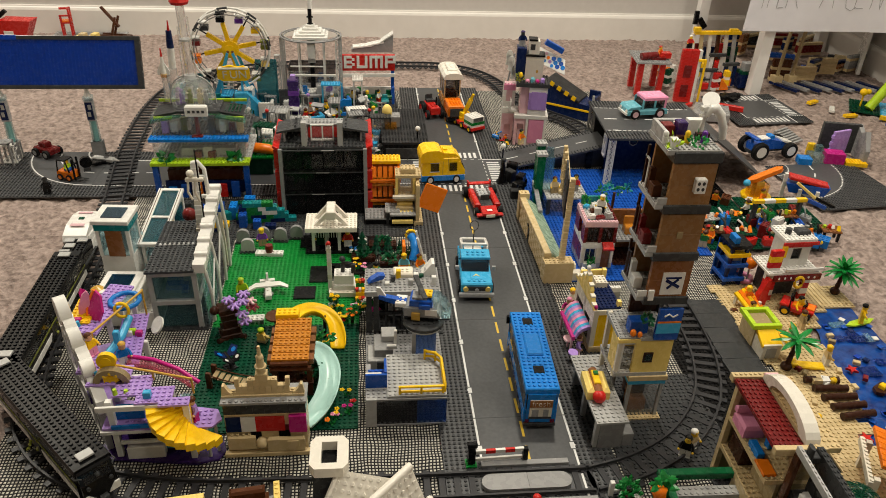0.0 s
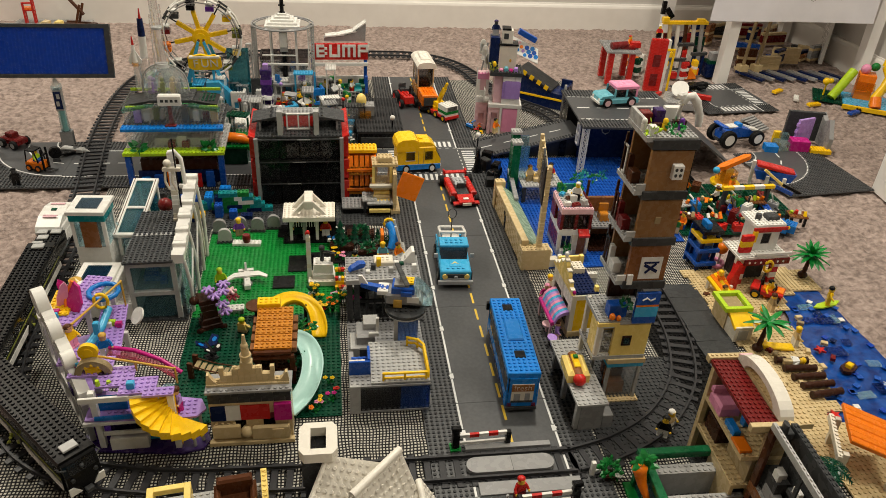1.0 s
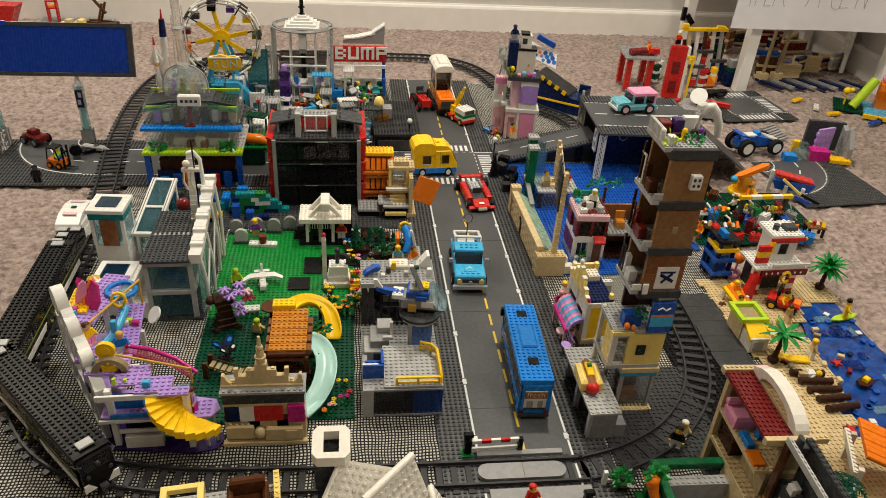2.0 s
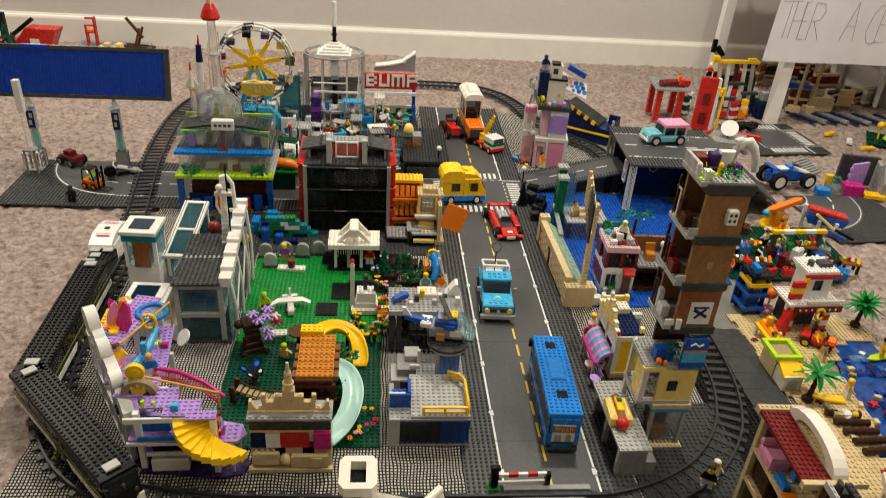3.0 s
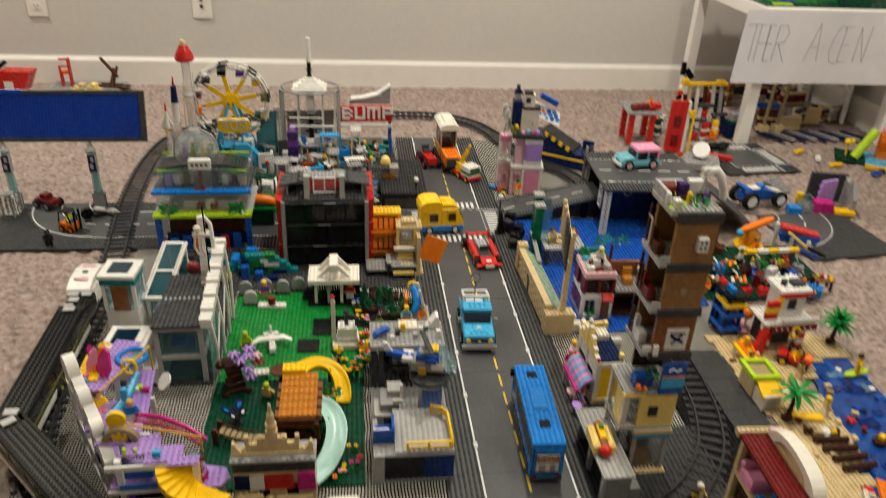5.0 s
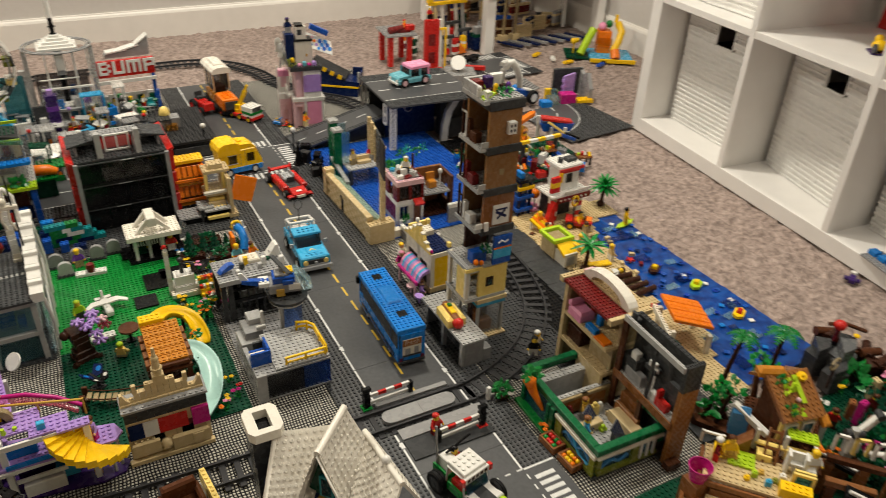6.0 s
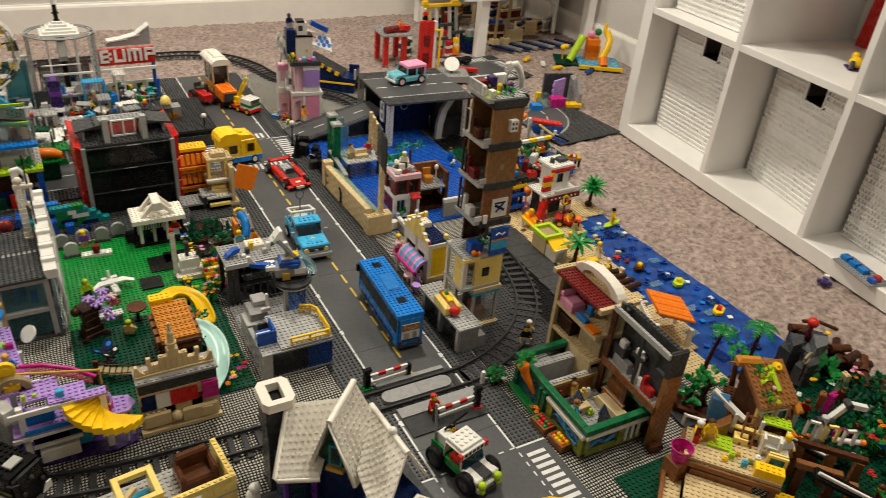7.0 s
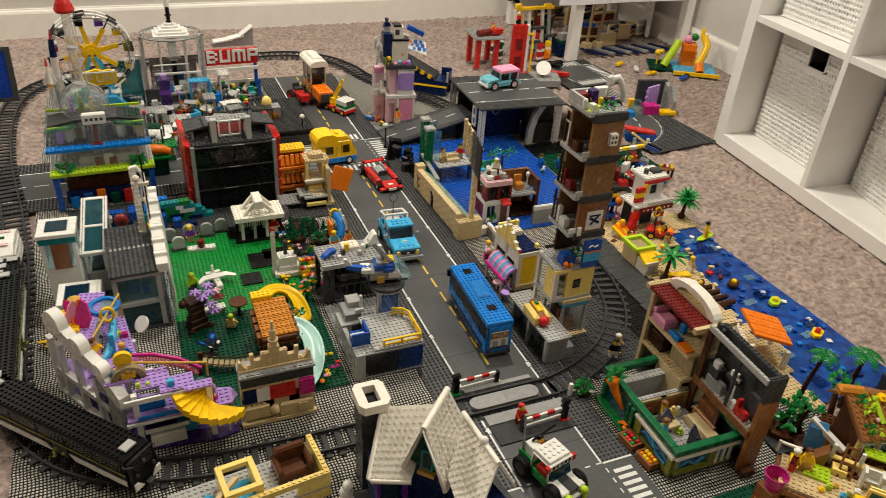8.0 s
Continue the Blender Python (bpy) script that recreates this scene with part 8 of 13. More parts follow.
def helicopter():
    o = thing("toy_helicopter", "grey and blue toy helicopter with clear nose on the raised helipad", "helicopter", 108, 1044, 112, 80, k=0.95)
    part("body", G().box(-17, -22, 5, 17, 30, 24, 0, 3), "grey", o)
    part("belly", G().prism([(-30, 4), (26, 4), (30, 14), (-26, 14)], -15, 15, "x"), "ltgrey", o)
    part("canopy", G().prism([(-24, 4), (-44, 4), (-46, 10), (-36, 26), (-22, 40), (-14, 40), (-20, 24)], -15, 15, "x"), "ltblueglass", o, "clear sloping nose")
    part("side_panel", G().box(-18.4, -24, 10, -17, -4, 22, 0, 0.4).box(17, -24, 10, 18.4, -4, 22, 0, 0.4), "white", o)
    part("engine_cover", G().box(-15, -16, 24, 15, 22, 36, 0, 1.5).studs(-12, -10, 36, 3, 3), "blue", o)
    part("door_panel", G().box(-19, -12, 22, -15, 6, 30, 0, 0.4).box(15, -12, 22, 19, 6, 30, 0, 0.4), "blue", o)
    part("yellow_plate", G().box(-9, -14, 40, 9, 2, 44, 0, 0.5).studs(-8, -14, 44, 2, 2), "yellow", o)
    part("mid_plate", G().box(-12, -6, 36, 8, 18, 40, 0, 0.4), "grey", o)
    part("yellow_box", G().box(-20, 4, 0, -12, 18, 14, 0, 0.6), "gold", o)
    part("tail_boom", G().prism([(28, 12), (74, 26), (74, 32), (28, 26)], -5, 5, "x"), "blue", o)
    part("tail_fin", G().prism([(62, 30), (76, 30), (78, 46), (72, 46)], -2, 2, "x"), "white", o)
    part("rotor_hub", G().cyl((0, 6, 40), (0, 6, 54), 4, None, 10), "grey", o)
    for k in range(2):
        part("rotor_blade", G().at(0, 6, 52, 0, 0, 180 * k + 20).box(0, -4, 0, 34, 4, 3, 0, 0.6), "dkgrey", o)
    part("white_pod", G().box(-12, 28, 18, 14, 46, 26, 0, 1).studs(-10, 30, 26, 2, 2), "white", o)
    for sx in (-15, 15):
        part("skid", G().tube([(sx, -26, 0.5), (sx, 24, 0.5)], 1.8, 6).tube([(sx, -8, 0), (sx * 0.8, -6, 8)], 1.4, 5).tube([(sx, 12, 0), (sx * 0.8, 12, 8)], 1.4, 5), "black", o)


helicopter()
# street cafe clutter behind the station
sc = thing("street_slide", "azure and orange toy playground tube with white ladder", "play frame", 108, 1372, 1)
part("tube", G().tube([(0, 20, 50), (6, 8, 44), (8, -6, 30), (2, -18, 14)], 9, 10), "azure", sc)
part("ring", G().tube([(10 * math.cos(i * 0.63), 24, 50 + 10 * math.sin(i * 0.63)) for i in range(10)], 3, 6, 0, True), "yellow", sc)
part("panel", G().box(-18, -12, 4, -12, 16, 44, 0, 1), "orange", sc)
part("ladder", G().at(26, 0, 0, 0, -14).box(-2, -16, 0, 2, -12, 66).box(-2, 12, 0, 2, 16, 66), "white", sc)
part("rung", G().at(26, 0, 0, 0, -14).box(-1.5, -12, 14, 1.5, 12, 17).box(-1.5, -12, 30, 1.5, 12, 33).box(-1.5, -12, 46, 1.5, 12, 49), "white", sc)
part("base", G().plate(-24, -24, 0, 7, 6, 3.2), "ltgrey", sc)
figure(92, 1340, 1, 0, "skyteal", "orange", "yellow")
figure(122, 1336, 1, 40, "orange", "white", "brown")
figure(36, 1306, 4, 200, "green", "blue", "black")
for fx, fy, c in ((370, 1412, "dkred"), (378, 1330, "dkblue")):
    figure(fx, fy, 1.5, 90, c, "black", "black", "flesh")
wr = thing("chrome_mast", "thin grey toy mast with cross bars", "mast", 152, 1300, 1)
part("mast", G().cyl((0, 0, 0), (0, 0, 40), 1.5, None, 6).box(-8, -1, 14, 8, 1, 16).box(-8, -1, 26, 8, 1, 28), "dkgrey", wr)

# ---------------------------------------------------------------- station shelter with hot dog
def station():
    o = thing("station_shelter", "light grey toy station shelter with studded roof", "shelter", 345, 848, 0.8, 1)
    part("roof", G().plate(0, 0, 50, 6, 19, 4), "ltgrey", o, "light grey studded roof")
    part("end_wall", G().box(8, 4, 0, 44, 10, 50, 0, 0.4), "grey", o)
    part("end_wall", G().box(8, 140, 0, 44, 146, 50, 0, 0.4), "grey", o)
    part("back_wall", G().box(40, 10, 0, 45, 140, 50), "grey", o)
    part("pillar", G().box(2, 6, 0, 9, 14, 50), "ltgrey", o)
    part("pillar", G().box(2, 70, 0, 9, 78, 50), "grey", o)
    part("step_block", G().box(46, 6, 0, 62, 26, 24, 0, 0.5), "grey", o)
    part("bench", G().box(24, 20, 0, 38, 130, 14, 0, 0.5), "dkgrey", o)
    part("dark_panel", G().box(38, 14, 4, 40, 136, 46), "black", o)


station()
hd = thing("hot_dog_sign", "yellow and red toy hot dog on the shelter roof", "hot dog", 360, 918, 55.6, -3)
part("bun", G().box(-17, -22, 0, -5, 26, 19, 0, 5), "paleyellow", hd)
part("bun", G().box(5, -22, 0, 17, 26, 19, 0, 5), "paleyellow", hd)
part("bun_base", G().box(-9, -18, 0, 9, 24, 9, 0, 1), "tan", hd)
part("sausage", G().tube([(0, -24, 13), (0, -8, 14), (0, 28, 14)], 7, 10), "rust", hd)
part("mustard", G().box(-5, -10, 19, 5, 20, 22.5, 0, 1), "yellow", hd)
part("red_ball", G().ball((0, -26, 10), 10, 0, 12, 8), "red", hd)
part("pickle", G().box(-3, 8, 22, 4, 15, 26, 0, 1), "leaf", hd)


# ---------------------------------------------------------------- tall stacked house
def stack_house():
    o = thing("stacked_tower", "tall stacked toy tower, glass base, yellow and brown floors", "tower", 381, 913, 18.6)
    stretch(o, 0.79, 0.86, 1)
    def level(z, h, front, floor_mat, side, open_part=True):
        part("floor_plate", G().plate(0, 0, z, 13, 10, 6.4), floor_mat, o)
        part("front_wall", G().box(34, 1, z + 6.4, 104, 8, z + h, 0, 0.3), front, o)
        part("side_wall", G().box(97, 8, z + 6.4, 104, 79, z + h, 0, 0.3), side, o)
        part("back_wall", G().box(40, 73, z + 6.4, 97, 79, z + h), side, o)
    # glass base
    part("base_plate", G().plate(20, 0, -18, 12, 12, 3.2), "dkgrey", o)
    part("base_glass", G().box(40, 2, -14, 100, 4.5, 50), "glass", o)
    part("base_glass", G().box(98, 4, -14, 100.5, 80, 50), "glass", o)
    part("base_core", G().box(60, 44, -14.8, 92, 76, 50), "bark", o)
    part("base_desk", G().box(48, 14, -14.8, 84, 30, 8, 0, 1).box(50, 30, -14.8, 58, 40, 22, 0, 1), "rust", o)
    part("base_floor", G().plate(30, -8, -17.8, 10, 2, 3.2), "tan", o)
    each("base_post", ((36, 0, -14.8, 42, 6, 52), (98, 0, -14.8, 104, 6, 52), (36, 72, -14.8, 42, 78, 52)), "ltgrey", o)
    part("base_band", G().box(34, -1, 50, 106, 82, 58, 0, 0.4), "medblue", o)
    part("base_cornice", G().box(32, -3, 58, 108, 84, 66, 0, 0.5), "tan", o)
    level(66, 64, "paleyellow", "ltgrey", "paleyellow")
    wf = part("window_frame", G().box(52, -0.6, 92, 70, 1, 110), "bark", o)
    part("window_pane", G().box(55, -1.2, 95, 67, -0.6, 107), "tealglass", wf)
    each("corner_post", ((2, 2, 72, 9, 9, 130), (2, 70, -18, 10, 78, 140)), "cream", o)
    part("side_screen", G().box(2, 9, 72, 6, 40, 128, 0, 0.4), "paleyellow", o)
    part("white_frame", G().box(10, 3, 72, 32, 6, 76).box(10, 3, 124, 32, 6, 128).box(10, 3, 76, 13, 6, 124), "white", o)
    part("yellow_edge", G().box(-2, -2, 130, 40, 6, 136), "paleyellow", o)
    # sign floor
    part("floor_plate", G().plate(0, 0, 132, 13, 10, 6.4), "ltgrey", o)
    sign = part("sign_panel", G().box(62, -4, 136, 106, 2, 190, 0, 0.4), "blue", o, "blue sign panel with pale wave mark")
    part("sign_band", G().box(62, -4.8, 148, 106, -4, 166), "medblue", sign)
    part("sign_mark", G().tube([(72, -5, 178), (80, -5, 182), (88, -5, 177), (96, -5, 181)], 1.5, 5), "white", sign)
    part("sign_stripe", G().box(62, -4.6, 166, 106, -4, 169), "orange", sign)
    part("kiosk", G().box(20, 10, 139, 54, 30, 160, 0, 0.6), "blue", o)
    part("fruit", G().ball((24, 2, 146), 6, 0, 8, 6).ball((36, 0, 144), 5, 0, 8, 6), "orange", o)
    part("plant", leaf_clump(G(), (44, 4, 168), 12, 26, random.Random(8), 0, 8), "hedge", o)
    part("back_wall", G().box(40, 73, 138, 104, 79, 200), "bark", o)
    part("rear_post", G().box(96, 66, 138, 104, 74, 200), "dkgrey", o)
    # brown floors, each with a grey band beneath
    for k, (z, front) in enumerate(((198, "rust"), (270, "brown"), (342, "brown"))):
        part("grey_band", G().box(28, -3, z, 108, 84, z + 12, 0, 0.5), "dkgrey", o, "grey studded band")
        part("floor_plate", G().plate(14, 0, z + 6, 11, 10, 6.4), "ltgrey", o, "grey studded floor")
        part("front_wall", G().box(32, 0, z + 12.4, 104, 8, z + 40, 0, 0.4), "oak" if k else "rust", o, "warm brown smooth wall")
        part("front_wall", G().box(32, 0, z + 40.3, 104, 8, z + 70, 0, 0.4), "oak" if k else "rust", o)
        part("side_wall", G().box(97, 8, z + 13, 104, 79, z + 70), "brown", o)
        part("back_wall", G().box(30, 73, z + 13, 97, 79, z + 70), "oak", o)
        part("inner_frame", G().box(16, 60, z + 13, 18, 76, z + 16).box(16, 60, z + 52, 18, 76, z + 55).box(16, 58, z + 13, 18, 61, z + 55), "white" if k == 2 else "bark", o)
        part("slim_post", G().box(16, 70, z + 12, 20, 74, z + 70), "bark", o)
        part("furniture", G().box(16, 24, z + 13, 31, 44, z + 30, 0, 1).box(18, 50, z + 13, 28, 62, z + 44, 0, 1), ["white", "dkred", "brown"][k], o)
        part("rail", G().box(16, 0, z + 13, 32, 3, z + 22), "ltgrey" if k else "white", o)
    p = part("printed_panel", G().box(54, -1.4, 214, 94, 0.8, 250), "white", o, "white tile with dark blue emblem")
    part("emblem", G().at(74, -1.6, 232, 0, 25).box(-14, -0.4, -2.5, 14, 0.2, 2.5), "dkblue", p)
    part("emblem", G().at(74, -1.6, 232, 0, -40).box(-12, -0.5, -2, 12, 0.1, 2), "dkblue", p)
    part("emblem", G().box(60, -2, 240, 88, -1.4, 243), "dkblue", p)
    part("small_tile", G().box(62, -1, 304, 72, 0.8, 314), "dktan", o)
    part("vent_box", G().box(70, -9, 374, 88, 1, 394, 0, 1), "white", o, "white vent block")
    part("vent_hole", G().cyl((75, -9.4, 380), (75, -9, 380), 2.6, None, 8).cyl((83, -9.4, 388), (83, -9, 388), 2.6, None, 8).cyl((75, -9.4, 388), (75, -9, 388), 2.6, None, 8).cyl((83, -9.4, 380), (83, -9, 380), 2.6, None, 8), "dkgrey", p)
    part("white_ledge", G().box(34, -4, 206, 44, 4, 222), "white", o)
    # roof garden
    part("roof_band", G().box(28, -3, 414, 108, 84, 428, 0, 0.5), "dkgrey", o)
    part("roof_plate", G().plate(16, 0, 424, 11, 10, 6.4), "ltgrey", o, "grey studded roof")
    part("parapet", G().box(18, 74, 431, 66, 81, 446, 0, 0.4).box(18, 30, 431, 24, 74, 446, 0, 0.4), "ltgrey", o)
    part("roof_box", G().box(26, 50, 431, 44, 68, 446, 0, 1), "dkred", o)
    each("white_seat", ((24, 6, 431, 36, 20, 442), (70, 60, 431, 98, 72, 450), (50, 64, 431, 64, 74, 444)), "white", o)
    each("brown_bench", ((40, 30, 431, 60, 38, 438), (76, 36, 431, 98, 44, 440)), "bark", o)
    part("roof_box", G().box(46, 44, 431, 62, 60, 452, 0, 1), "dkpurple", o)
    part("roof_plant", leaf_clump(G(), (70, 14, 436), 16, 26, random.Random(9), 0, 7), "leaf", o)
    part("roof_plant", leaf_clump(G(), (30, 12, 436), 12, 20, random.Random(10), 0, 7), "lime", o)
    for sx, c in ((20, "white"), (56, "yellow"), (84, "purple")):
        part("roof_item", G().cyl((sx, 26, 431), (sx, 26, 440), 5, None, 8).ball((sx, 26, 443), 5, 0, 8, 5), c, o)
    part("dark_annex", G().box(104, 20, 342, 118, 74, 420, 0, 1), "black", o)


stack_house()
dino = thing("toy_dinosaur", "white toy dinosaur statue arched over the roof edge of the tower", "dinosaur", 464, 948, 448.6, 20, k=0.78)
part("body", G().tube([(19, -4, 0), (17, -2, 20), (10, 2, 40), (0, 6, 52), (-8, 10, 50), (-13, 12, 40)], lambda t: 3.5 + 4.5 * math.sin(0.5 + 2.0 * t), 8).box(-24, 8, 48, -6, 17, 58, 0, 3).box(-24, 9, 38, -10, 16, 43, 0, 2).tube([(-10, 14, 40), (-13, 16, 20), (-15, 18, 0)], 3, 7), "white", dino)

# ---------------------------------------------------------------- pale yellow shop with lilac awning
def yellow_shop():
    o = thing("yellow_shop", "pale yellow toy shop with stepped gable and striped awning", "shop", 394, 1066, 0.6, 2)
    stretch(o, 0.84, 1, 1.1)
    part("plinth", G().plate(-4, -4, 0, 8, 15, 3.2), "dkgrey", o)
    each("plinth_block", ((0, 0, 3.2, 56, 100, 12), (0, -2, 12, 58, 102, 16)), "tan", o)
    part("front_panel", G().box(10, 0, 16, 50, 4, 76, 0, 0.4), "yellow", o, "mustard yellow shop front")
    each("front_post", ((0, -1, 16, 10, 8, 84), (50, -1, 16, 58, 6, 84)), "cream", o)
    part("front_lintel", G().box(10, -1, 76, 50, 6, 84, 0, 0.4), "cream", o)
    part("side_wall", G().box(52, 6, 16, 57, 100, 84, 0, 0.4), "paleyellow", o)
    part("back_wall", G().box(4, 95, 16, 52, 100, 100, 0, 0.4), "paleyellow", o)
    each("facade_post", ((0, 8, 16, 6, 14, 84), (0, 44, 16, 6, 52, 84), (0, 90, 16, 6, 100, 84)), "cream", o)
    part("facade_band", G().box(0, 14, 60, 6, 90, 84, 0, 0.4), "cream", o)
    for y0, y1 in ((16, 42), (54, 88)):
        part("facade_window", G().box(2, y0, 18, 4, y1, 60), "smoke", o)
    for y0, z1 in ((2, 90), (14, 98), (28, 110), (44, 120), (60, 110), (76, 98), (90, 90)):
        part("gable_step", G().at(-2, y0 + 7, 84, 0, 0, 90).prism([(-8, 0), (8, 0), (8, z1 - 90), (4, z1 - 84), (-4, z1 - 84), (-8, z1 - 90)], -8, 0, "y"), "paleyellow", o, "scalloped yellow gable")
        part("gable_trim", G().at(-2, y0 + 7, z1, 0, 0, 90).box(-5, -8.6, 0, 5, 0.6, 2.4, 0, 0.4), "cream", o)
    part("roof_slab", G().plate(8, 2, 84, 6, 12, 3.2), "dkblue", o, "navy studded roof")
    part("roof_box", G().plate(24, 60, 87.2, 3, 3, 9.6), "cream", o)
    each("yellow_pillar", ((48, 4, 87, 56, 12, 96), (48, 88, 87, 56, 96, 104)), "paleyellow", o)
    part("side_window", G().box(57, 30, 30, 59, 70, 70, 0, 0.4), "white", o)
    part("gold_trim", G().ball((2, 58, 127), 5, 0, 8, 5), "white", o)
    part("rose", G().ball((4, 4, 88), 4, 0, 8, 5), "magenta", o)
    for i in range(12):
        part("awning_strip", G().at(-15, 2 + i * 6.4, 44).prism([(-15, -12), (-10, -1), (-3, 5), (6, 8), (14, 9), (14, 3), (7, 2), (-1, 0), (-7, -5), (-11, -13)], 0, 6.2, "y"), ("lav", "medblue", "pink")[i % 3], o)
    part("awning_bar", G().cyl((-33, 2, 31), (-33, 78, 31), 4, None, 8), "magenta", o)
    each("awning_post", ((-35, 6, 0, -31, 10, 30), (-35, 70, 0, -31, 74, 30)), "palepink", o)
    part("table", G().cyl((-34, 24, 0), (-34, 24, 14), 2, None, 6).cyl((-34, 24, 14), (-34, 24, 17), 10, None, 12), "palepink", o)
    part("table", G().cyl((-36, -14, 0), (-36, -14, 14), 2, None, 6).cyl((-36, -14, 14), (-36, -14, 17), 10, None, 12), "lav", o)


yellow_shop()
figure(386, 1178, 1, -30, "magenta", "white", "pink", "flesh")
figure(400, 1208, 1, 20, "white", "magenta", "yellow", "flesh")
figure(378, 1070, 1, 70, "lav", "palepink", "brown", "flesh")

# ---------------------------------------------------------------- red brick town house in the harbour
def brick_house():
    o = thing("brick_house", "pink and dark red toy town house with shop window, open roof", "house", 448, 1336, 2, -2)
    stretch(o, 0.74, 1, 1.24)
    wall(o, "cream", 0, 0, 0, 11, "x", 5, [(1, 5, 1, 4), (7, 10, 0, 4)], [(0, "ltgrey"), (4, "white")], 101, False)
    wall(o, "dkred", 0, 0, 48, 11, "x", 4, [(1, 5, 0, 3), (6, 10, 0, 3)], [(3, "palepink")], 104)
    wall(o, "dkred", 80, 8, 0, 9, "y", 9, [(2, 5, 1, 4), (2, 6, 5, 8)], [(4, "palepink")], 102)
    wall(o, "dkred", 0, 8, 0, 9, "y", 9, [(2, 5, 5, 8)], [(0, "ltgrey"), (4, "white"), (8, "palepink")], 103)
    window(o, 9, 1, 9.6, 30, 28, "x", "white", "smoke", 1)
    window(o, 9, 1, 49, 30, 27, "x", "bark", "smoke", 1)
    window(o, 49, 1, 49, 30, 27, "x", "bark", "smoke", 1)
    part("window_box", G().box(7, -8, 4, 42, 0, 12, 0, 0.6), "white", o)
    part("window_plant", leaf_clump(G(), (26, -7, 16), 11, 34, random.Random(21), 0, 6), "leaf", o)
    part("door", G().box(57, 3, 0, 79, 6, 38, 0, 0.6), "rust", o)
    part("red_awning", G().at(52, -16, 42, 20).box(0, 0, -2, 30, 18, 2, 0, 0.6), "red", o)
    part("inner_floor", G().plate(8, 8, 44, 9, 9, 3.2), "brown", o)
    part("roof_floor", G().plate(8, 16, 84, 9, 8, 3.2), "ltgrey", o)
    part("roof_table", G().box(30, 30, 87.2, 50, 46, 98, 0, 1), "white", o)
    part("roof_plant", leaf_clump(G(), (20, 66, 96), 12, 22, random.Random(25), 0, 8), "leaf", o)
    part("roof_plant", leaf_clump(G(), (64, 68, 96), 12, 22, random.Random(26), 0, 8), "green", o)
    part("roof_rail", G().box(8, 78, 87.2, 80, 82, 100, 0, 0.5), "teal", o)


brick_house()
for k_, (x_, y_, w_, h_, c_) in enumerate(((462, 1350, 14, 8, "white"), (478, 1348, 20, 5, "dkred"), (498, 1356, 12, 9, "ltgrey"), (462, 1392, 12, 7, "medblue"), (480, 1398, 16, 6, "white"), (492, 1382, 12, 5, "black"), (470, 1372, 10, 8, "brown"))):
    o = thing("roof_clutter", f"small {c_} toy fitting on the town house roof", "fitting", x_, y_, 110.6, 17 * k_)
    part("fitting", G().box(-w_ / 2, -5, 0, w_ / 2, 5, h_, 0, 1).studs(-w_ / 2, -4, h_, int(w_ / 8), 1), c_, o)
figure(486, 1372, 110.6, -30, "white", "black", "white")
ba = thing("brown_annex", "open brown toy room beside the pink house", "annex", 520, 1344, 2, -2)
stretch(ba, 1, 1, 1.4)
wall(ba, "rust", 0, 64, 0, 9, "x", 7, (), (), 161, False)
wall(ba, "brown", 64, 0, 0, 8, "y", 7, [(2, 5, 2, 5)], (), 162, False)
part("floor_plate", G().plate(0, 0, 0, 8, 8, 3.2), "bark", ba)
part("floor_plate", G().plate(0, 0, 40, 8, 8, 3.2), "grey", ba)
part("orange_chair", G().box(20, 20, 43.2, 40, 40, 56, 0, 2).box(20, 36, 56, 40, 40, 68, 0, 1), "dkorange", ba)
part("lamp", G().cyl((52, 30, 43.2), (52, 30, 66), 1.6, None, 6).ball((52, 30, 69), 5, 0, 8, 6), "white", ba)
tt_ = thing("teal_tree", "small teal green toy tree behind the town house", "tree", 526, 1420, 2)
part("trunk", G().cyl((0, 0, 0), (0, 0, 128), 4, 3, 8), "brown", tt_)
for k in range(4):
    part("leaf_tuft", leaf_clump(G(), (-28 + 18 * k, 4 * (k % 2), 134 + 4 * (k % 2)), 9, 14, random.Random(70 + k), 0, 8), "teal" if k % 2 else "forest", tt_)
hb = thing("harbour_deck", "grey studded toy deck with figures by the blue basin", "deck", 500, 1430, 2)
part("deck", G().plate(0, 0, 26, 9, 6, 3.2), "ltgrey", hb)
each("deck_leg", ((2, 2, 0, 10, 10, 26), (60, 2, 0, 68, 10, 26), (2, 36, 0, 10, 44, 26), (60, 36, 0, 68, 44, 26)), "brown", hb)
part("deck_plant", leaf_clump(G(), (20, 40, 38), 16, 34, random.Random(23), 0, 8), "leaf", hb)
part("deck_plant", leaf_clump(G(), (60, 44, 38), 14, 30, random.Random(24), 0, 8), "dkgreen", hb)
figure(524, 1446, 31.4, 20, "white", "dkgrey", "black")
for i, (gx, gy, gh) in enumerate(((436, 1208, 44), (446, 1240, 36), (560, 1300, 50))):
    o = thing("grey_wall", "light grey toy wall piece with white cap", "wall piece", gx, gy, 1, 90 * (i % 2))
    wall(o, "grey", 0, 0, 0, 7, "x", int(gh / 9.6), (), [(int(gh / 9.6) - 1, "white")], 110 + i)

